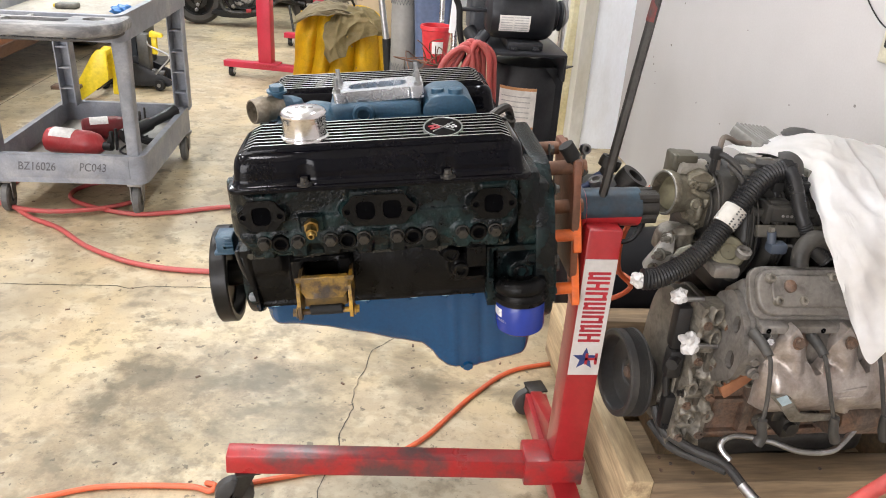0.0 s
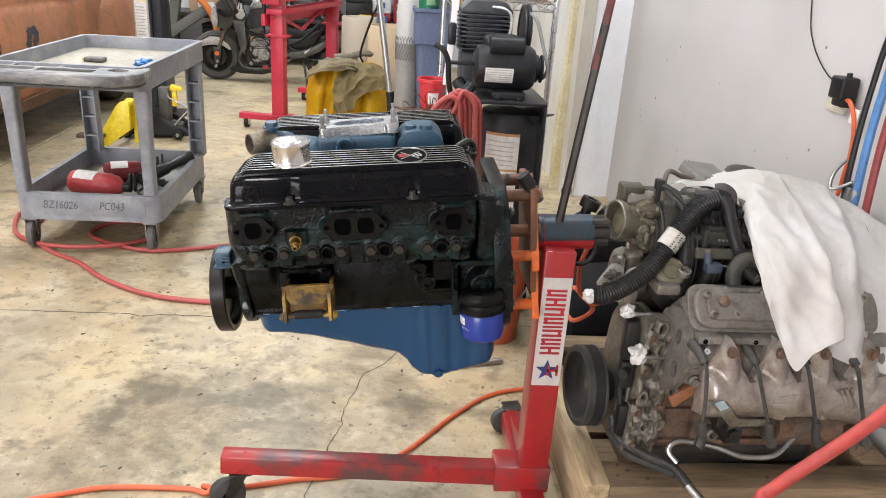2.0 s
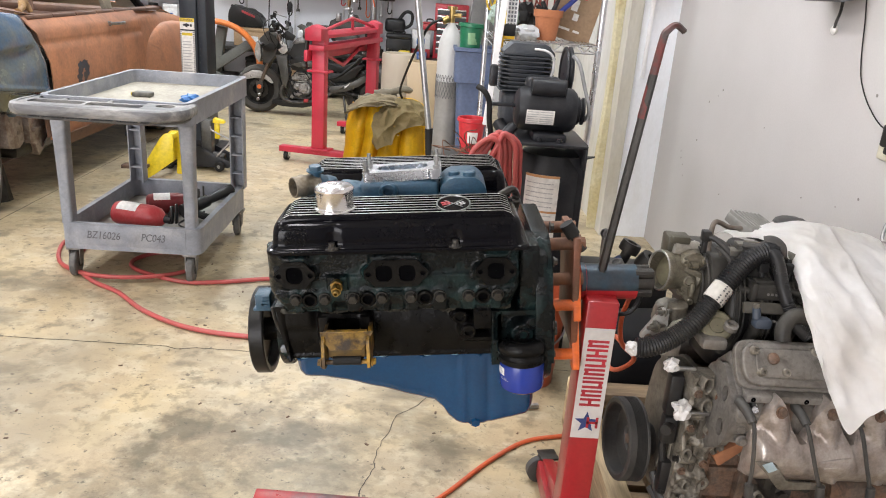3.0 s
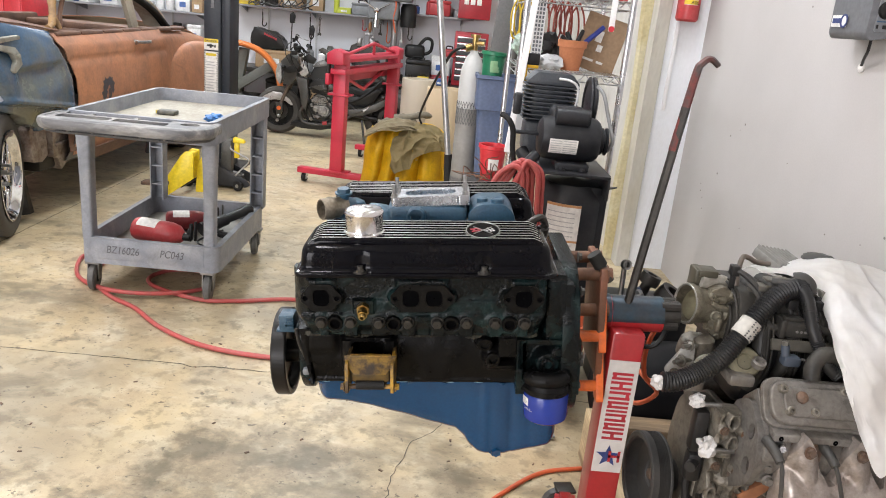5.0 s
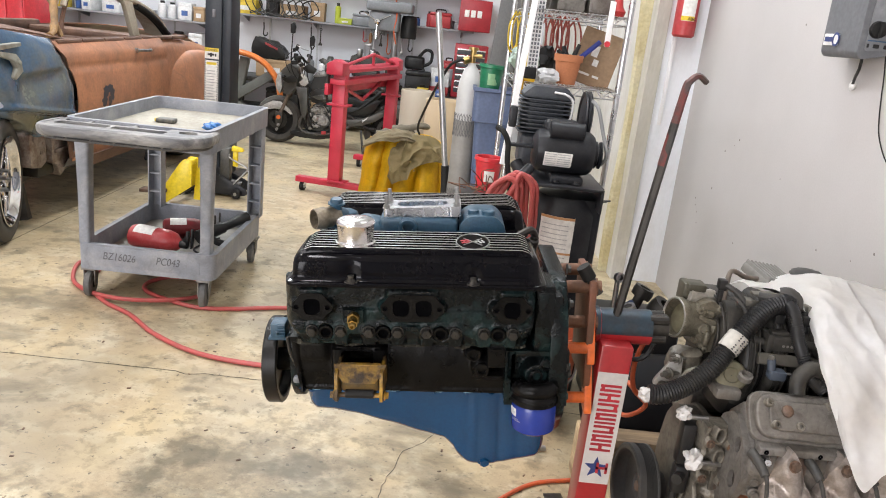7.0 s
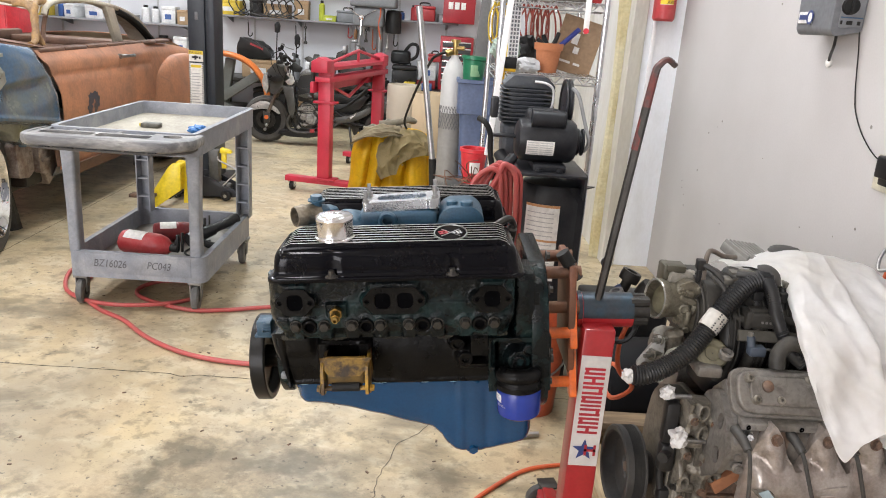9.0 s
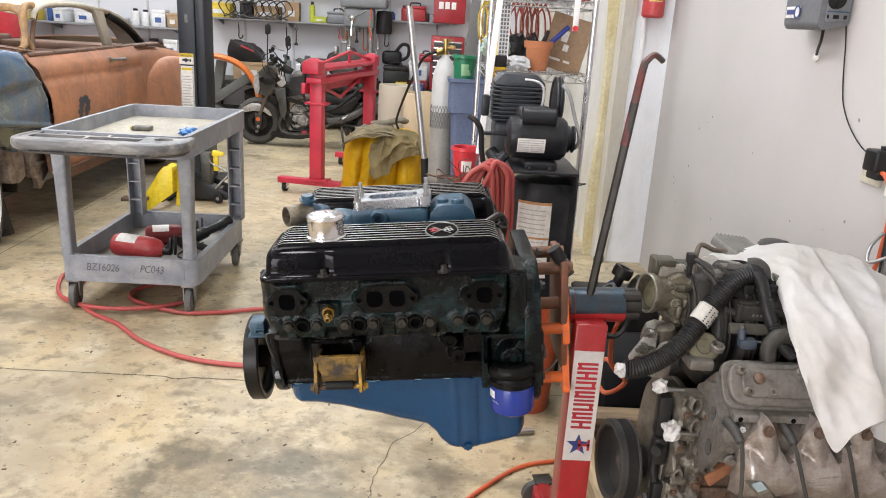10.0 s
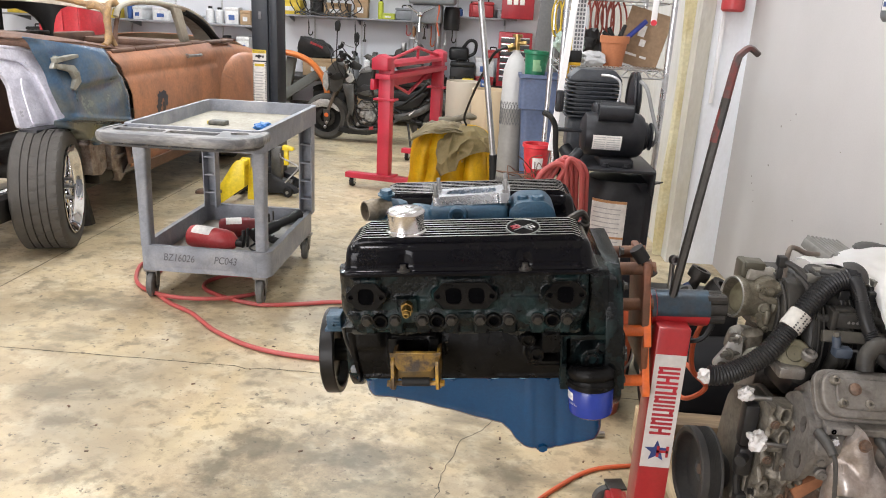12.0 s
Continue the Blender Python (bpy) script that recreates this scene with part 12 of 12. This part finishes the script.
for x, y, z, w, h, c, kind in ((-2.12, 8.0, 0.551, 0.42, 0.21, "b", "box"), (-1.55, 8.0, 0.551, 0.10, 0.26, "w", "jar"), (-1.70, 7.98, 0.551, 0.10, 0.30, "g", "jar"), (-1.42, 8.0, 0.551, 0.13, 0.25, "l", "jar"), (-0.38, 7.95, 0.551, 0.30, 0.26, "k", "case"), (-0.12, 8.05, 0.551, 0.24, 0.10, "r", "box"), (-0.12, 8.05, 0.652, 0.22, 0.22, "w", "box"), (-0.02, 8.0, 0.875, 0.16, 0.09, "r", "case"), (-0.30, 7.80, 0.551, 0.13, 0.08, "y", "case"), (-0.10, 7.82, 0.551, 0.12, 0.07, "u", "box")):
    carton(x, y, z, w, h, 0.24, c, kind, random.uniform(-6, 6))
for x, w, h, c, kind in ((-2.0, 0.4, 0.24, "k", "case"), (-1.5, 0.3, 0.22, "b", "box"), (-1.0, 0.35, 0.24, "k", "box"), (-0.5, 0.4, 0.25, "g", "case"), (0.0, 0.3, 0.24, "k", "case")):
    carton(x, 8.0, 0.19, w, h, 0.3, c, kind)
# tools hung or stood at the wall
dp = thing("drill_press", "grey bench drill press with a steel column", "drill press", pose(-0.70, 8.0, 0.551))
bm = B()
rod(bm, (0, 0, 0), (0, 0, 0.98), 0.04, seg=20)
part("column", bm, STEEL, dp)
bm = B()
box(bm, (-0.15, -0.2, 0), (0.15, 0.14, 0.03), 0.008)
part("base", bm, DARKSTEEL, dp)
bm = B()
box(bm, (-0.30, -0.26, 0.68), (0.05, 0.08, 0.90), 0.03, 3)
box(bm, (-0.34, -0.30, 0.90), (0.20, 0.12, 1.02), 0.03, 3)
part("head", bm, mat("hammer_grey_paint", (0.17, 0.18, 0.19), 0.5, 0, (0.22, 0.22, 0.23), 9, 0.6), dp)
bm = B()
lathe(bm, [(0.001, 0), (0.09, 0.0), (0.095, 0.02), (0.095, 0.22), (0.08, 0.26), (0.001, 0.27)], (0.16, -0.05, 0.62), (0, 0, 1), 24)
part("motor", bm, BLACKPLASTIC, dp)
bm = B()
rod(bm, (-0.18, -0.20, 0.69), (-0.18, -0.20, 0.58), 0.022, 0.014, seg=14)
part("chuck", bm, STEEL, dp)
bm = B()
for k in range(3):
    a = 2 * math.pi * k / 3 + 0.5
    rod(bm, (-0.2, -0.28, 0.78), (-0.2 + 0.19 * math.cos(a), -0.29, 0.78 + 0.19 * math.sin(a)), 0.007, seg=8)
lathe(bm, [(0.03, 0), (0.03, 0.03), (0.001, 0.035)], (-0.2, -0.27, 0.78), (0, -1, 0), 16)
part("feed_handle", bm, CHROME, dp)
bm = B()
hose(bm, [(0.0, -0.27, 1.05), (0.02, -0.26, 0.85), (0.0, -0.25, 0.7), (0.03, -0.22, 0.55)], 0.009, 8)
part("cable", bm, ORANGECORD, dp)
vs_ = thing("bench_vice", "dark cast bench vice on the bench", "vice", pose(-0.98, 7.85, 0.551))
bm = B()
box(bm, (-0.16, -0.10, 0.0), (0.14, 0.10, 0.22), 0.03, 3)
prism(bm, rounded([(-0.24, 0.20), (-0.20, 0.36), (-0.12, 0.40), (-0.10, 0.36), (-0.02, 0.355), (0.02, 0.43), (0.10, 0.44), (0.14, 0.38), (0.26, 0.38), (0.27, 0.30), (0.14, 0.26), (0.12, 0.20)], 0.012), -0.08, 0.08, "y", 0.012, 2)
part("casting", bm, DARKSTEEL, vs_)
bm = B()
for x0, x1 in ((-0.13, -0.085), (0.02, 0.065)):
    box(bm, (x0, -0.095, 0.36), (x1, 0.095, 0.45), 0.006)
bits("jaw", bm, STEEL, vs_)
bm = B()
rod(bm, (0.24, 0, 0.34), (0.38, 0, 0.34), 0.018, seg=12)
rod(bm, (0.36, -0.02, 0.22), (0.36, 0.02, 0.47), 0.008, seg=8)
part("screw", bm, STEEL, vs_)
gr = thing("bench_grinder", "dark bench grinder with two guarded wheels on the bench", "grinder", pose(-1.30, 7.95, 0.551))
bm = B()
rod(bm, (-0.10, 0, 0.22), (0.10, 0, 0.22), 0.075, seg=24)
box(bm, (-0.08, -0.08, 0), (0.08, 0.08, 0.16), 0.02, 2)
part("motor", bm, CASE, gr)
for x in (-0.15, 0.15):
    bm = B()
    lathe(bm, [(0.03, -0.03), (0.095, -0.03), (0.10, -0.024), (0.10, 0.024), (0.095, 0.03), (0.03, 0.03)], (x, 0, 0.22), (1, 0, 0), 28)
    part("wheel_guard", bm, GUNMETAL, gr)
gt = thing("gear_set", "greasy steel gears and shaft parts on the bench", "gears", pose(-0.78, 7.78, 0.551))
for x, r, h in ((0, 0.07, 0.05), (0.17, 0.055, 0.08), (0.30, 0.045, 0.06), (-0.14, 0.05, 0.10)):
    bm = B()
    lathe(bm, [(0.015, 0), (r, 0), (r, h), (r * 0.6, h), (r * 0.6, h + 0.03), (0.015, h + 0.03)], (x, 0, 0), (0, 0, 1), 20)
    for k in range(14):
        a = 2 * math.pi * k / 14
        box(bm, (r - 0.004, -0.005, 0.003), (r + 0.008, 0.005, h - 0.003), 0, 1, Matrix.Translation((x, 0, 0)) @ pose(0, 0, 0, 0, 0, math.degrees(a)))
    part("gear", bm, DARKSTEEL, gt)
for i, (x, z, ln, kind, m) in enumerate(((-0.97, 1.20, 0.20, "spanner", STEEL), (-0.88, 1.20, 0.15, "spanner", DARKSTEEL), (-0.80, 1.20, 0.24, "hook", ORANGE), (-0.62, 1.20, 0.22, "spanner", STEEL), (-0.54, 1.20, 0.18, "hook", DARKSTEEL), (-1.10, 1.20, 0.12, "hook", COL["r"]), (-1.62, 1.18, 0.20, "spanner", DARKSTEEL), (-1.74, 1.18, 0.26, "hook", BLACKRUBBER), (-2.32, 1.18, 0.16, "hook", BLACKRUBBER))):
    t = thing({"spanner": "spanner", "hook": "pull_hook"}[kind], {"spanner": "steel open-ended spanner hung under the shelf", "hook": "bent steel hook hung under the shelf"}[kind], kind, pose(x, 8.14, z))
    bm = B()
    rod(bm, (0, 0, 0.035), (0, 0.0, 0.0), 0.003, seg=6)
    part("hanger", bm, DARKSTEEL, t)
    bm = B()
    if kind == "spanner":
        prism(bm, rounded([(-0.007, -0.02), (0.007, -0.02), (0.009, -ln + 0.03), (0.024, -ln + 0.012), (0.018, -ln - 0.012), (0.007, -ln - 0.004), (-0.007, -ln - 0.004), (-0.018, -ln - 0.012), (-0.024, -ln + 0.012), (-0.009, -ln + 0.03)], 0.003), -0.004, 0.004, "y", 0.002)
        lathe(bm, [(0.008, -0.004), (0.017, -0.004), (0.017, 0.004), (0.008, 0.004)], (0, 0, -0.012), (0, 1, 0), 16, True)
    else:
        hose(bm, [(0, 0, 0), (0.004, 0, -ln * 0.5), (0.0, 0, -ln * 0.85), (0.02, 0, -ln), (0.045, 0, -ln * 0.9), (0.05, 0, -ln * 0.72)], 0.007, 8, 5)
    part("shank", bm, m, t)
ws = thing("power_saw", "black power saw lying on the bench", "power saw", pose(-0.42, 8.1, 0.815))
bm = B()
box(bm, (-0.14, -0.08, 0), (0.10, 0.08, 0.16), 0.04, 3)
hose(bm, [(0.02, 0, 0.14), (0.10, 0, 0.24), (0.18, 0, 0.22), (0.17, 0, 0.10), (0.08, 0, 0.05)], 0.02, 10, 4)
part("body", bm, BLACKPLASTIC, ws)
hc = thing("hand_clamp", "wooden handled bar clamp hung under the shelf", "clamp", pose(-1.0, 8.08, 1.23))
bm = B()
rod(bm, (0, 0, 0.02), (0, 0, -0.40), 0.009, seg=8)
box(bm, (-0.06, -0.012, -0.20), (0.02, 0.012, -0.17), 0.004)
part("bar", bm, STEEL, hc)
for z0, z1 in ((-0.42, -0.30), (-0.05, -0.16)):
    bm = B()
    lathe(bm, [(0.012, 0), (0.022, 0.03), (0.022, 0.09), (0.012, 0.12)], (0, 0, min(z0, z1)), (0, 0, 1), 14)
    part("wood_grip", bm, mat("turned_wood", (0.28, 0.14, 0.06), 0.5), hc)
hm = thing("welding_helmet", "black welding hood with worn lettering", "helmet", pose(-2.18, 8.0, 0.765))
bm = B()
prism(bm, rounded([(-0.21, 0.03), (-0.20, 0.20), (-0.17, 0.25), (0.04, 0.20), (0.17, 0.12), (0.20, 0.02), (0.06, 0.0), (-0.15, 0.0)], 0.02, 3), -0.12, 0.12, "y", 0.015, 3)
bmesh.ops.subdivide_edges(bm, edges=[e for e in bm.edges if e.calc_length() > 0.04], cuts=4, use_grid_fill=True)
for v in bm.verts:
    v.co += 0.020 * noise.noise_vector(v.co * 18)
    v.co.z = max(v.co.z, 0.0)
part("shell", bm, SATIN, hm)
bm = B()
for k in range(6):
    box(bm, (-0.05 + k * 0.026, -0.136, 0.165 - k * 0.010), (-0.030 + k * 0.026, -0.122, 0.19 - k * 0.010))
part("worn_bars", bm, COL["r"], hm)
tl = thing("tangled_leads", "tangle of black leads spilling over the shelf", "leads", pose(-2.0, 8.1, 1.26))
random.seed(8)
for k in range(9):
    bm = B()
    x = -2.48 + k * 0.085
    hose(bm, [(x, 8.10, 1.30), (x - 0.05, 8.06, 1.42), (x + 0.08, 8.05, 1.48), (x + 0.15, 8.06, 1.36), (x + random.uniform(0, 0.1), 8.04, 1.27), (x - 0.06 + random.uniform(0, 0.1), 8.045, 1.30), (x + 0.10, 8.05, 1.262)], 0.0075, 6, 5)
    wpart("lead", bm, (BLACKPLASTIC, LEAD)[k % 2], tl)
# bottles on the upper shelf run
random.seed(12)
for k in range(26):
    x = -6.0 + k * 0.24 + random.uniform(-0.04, 0.04)
    carton(x, 8.22, 1.751, random.choice((0.07, 0.08, 0.16, 0.2)), random.uniform(0.12, 0.24), 0.18, random.choice("kwgbyrlu"), random.choice(("box", "can", "jar", "case")), random.uniform(-10, 10))
# tool chests
for nm, z, h, w, x, lab in (("tool_chest", 0.551, 0.63, 0.40, 0.235, "red tool chest with steel drawers on the bench"), ("tool_chest", 1.336, 0.36, 0.38, 0.235, "red tool chest with a worn white badge")):
    t = thing(nm, lab, "tool chest", pose(x, 8.15, z))
    bm = B()
    box(bm, (-w / 2, -0.2, 0), (w / 2, 0.2, h), 0.008)
    part("carcass", bm, mat("tool_chest_red", (0.36, 0.02, 0.03), 0.4), t)
    if z < 1:
        for k in range(7):
            bm = B()
            box(bm, (-w / 2 + 0.03, -0.212, 0.06 + k * 0.075), (w / 2 - 0.03, -0.199, 0.125 + k * 0.075), 0.003)
            dr = part("drawer", bm, mat("drawer_charcoal", (0.05, 0.05, 0.055), 0.45), t)
            bm = B()
            box(bm, (-w / 2 + 0.03, -0.220, 0.108 + k * 0.075), (w / 2 - 0.03, -0.210, 0.125 + k * 0.075), 0.003)
            part("pull", bm, ALU, dr)
    else:
        bm = B()
        for k, ww in enumerate((0.055, 0.055, 0.055)):
            box(bm, (-0.13 + k * 0.075, -0.205, 0.16), (-0.13 + k * 0.075 + ww, -0.199, 0.24), 0.004)
        part("badge_bars", bm, PAPER, t)
gpn = thing("leaning_sheet_metal", "tall dark grey steel sheet leaning upright", "sheet metal", pose(0.37, 5.5, 0, 0, 4, 0))
bm = B()
box(bm, (-0.10, -0.02, 0), (0.12, 0.02, 2.3), 0.004)
part("sheet", bm, mat("dark_grey_sheet", (0.11, 0.11, 0.11), 0.5, 0, (0.085, 0.085, 0.085), 3, 0.5), gpn)
bm = B()
box(bm, (0.12, -0.03, 0), (0.145, 0.03, 2.3), 0.003)
part("edge_angle", bm, DARKSTEEL, gpn)
# orange hooped machine
om = thing("wheel_machine", "orange hooped machine on a grey frame", "machine", pose(-2.3, 7.2, 0))
bm = B()
hose(bm, [(-0.40, 0, 0.83), (-0.05, 0, 0.85), (0.20, 0, 0.78), (0.36, 0, 0.62), (0.42, 0, 0.45), (0.42, 0, 0.28)], 0.032, 12, 6)
for v in bm.verts:
    v.co.y *= 2.2
part("hoop", bm, mat("machine_orange", (0.62, 0.17, 0.035), 0.4, 0, (0.48, 0.13, 0.03), 6, 0.5), om)
GREYB = mat("grey_green_beam", (0.13, 0.135, 0.12), 0.5, 0, (0.10, 0.10, 0.09), 6, 0.5)
for a, ln, x, z in ((-34, 0.75, 0.02, 0.44), (28, 0.70, -0.14, 0.30), (-80, 0.5, -0.05, 0.55)):
    bm = B()
    box(bm, (-ln / 2, -0.05, -0.05), (ln / 2, 0.05, 0.05), 0.006, 2, pose(x, 0.02 + abs(a) * 0.001, z, 0, a, 0))
    part("beam", bm, GREYB, om)
bm = B()
box(bm, (-0.45, -0.2, 0), (0.3, 0.25, 0.06), 0.01)
part("base", bm, GREYB, om)
bm = B()
lathe(bm, [(0.03, 0), (0.03, 0.04), (0.02, 0.05), (0.001, 0.05)], (-0.19, -0.05, 0.43), (0, -1, 0), 18)
part("pivot_bolt", bm, STEEL, om)
rcab = thing("red_cabinet", "tall red steel tool cabinet behind the car", "cabinet", pose(-4.6, 7.0, 0))
bm = B()
box(bm, (-0.32, -0.28, 0.08), (0.14, 0.28, 1.32), 0.01)
part("carcass", bm, mat("cabinet_red", (0.50, 0.025, 0.035), 0.35), rcab)
for x0, x1 in ((-0.31, -0.045), (-0.025, 0.13)):
    bm = B()
    box(bm, (x0, -0.296, 0.11), (x1, -0.281, 1.30), 0.006)
    part("door", bm, mat("cabinet_red", (0.50, 0.025, 0.035), 0.35), rcab)
bm = B()
for x in (-0.26, 0.08):
    rod(bm, (x - 0.02, 0, 0.04), (x + 0.02, 0, 0.04), 0.04, seg=14)
part("casters", bm, BLACKRUBBER, rcab)
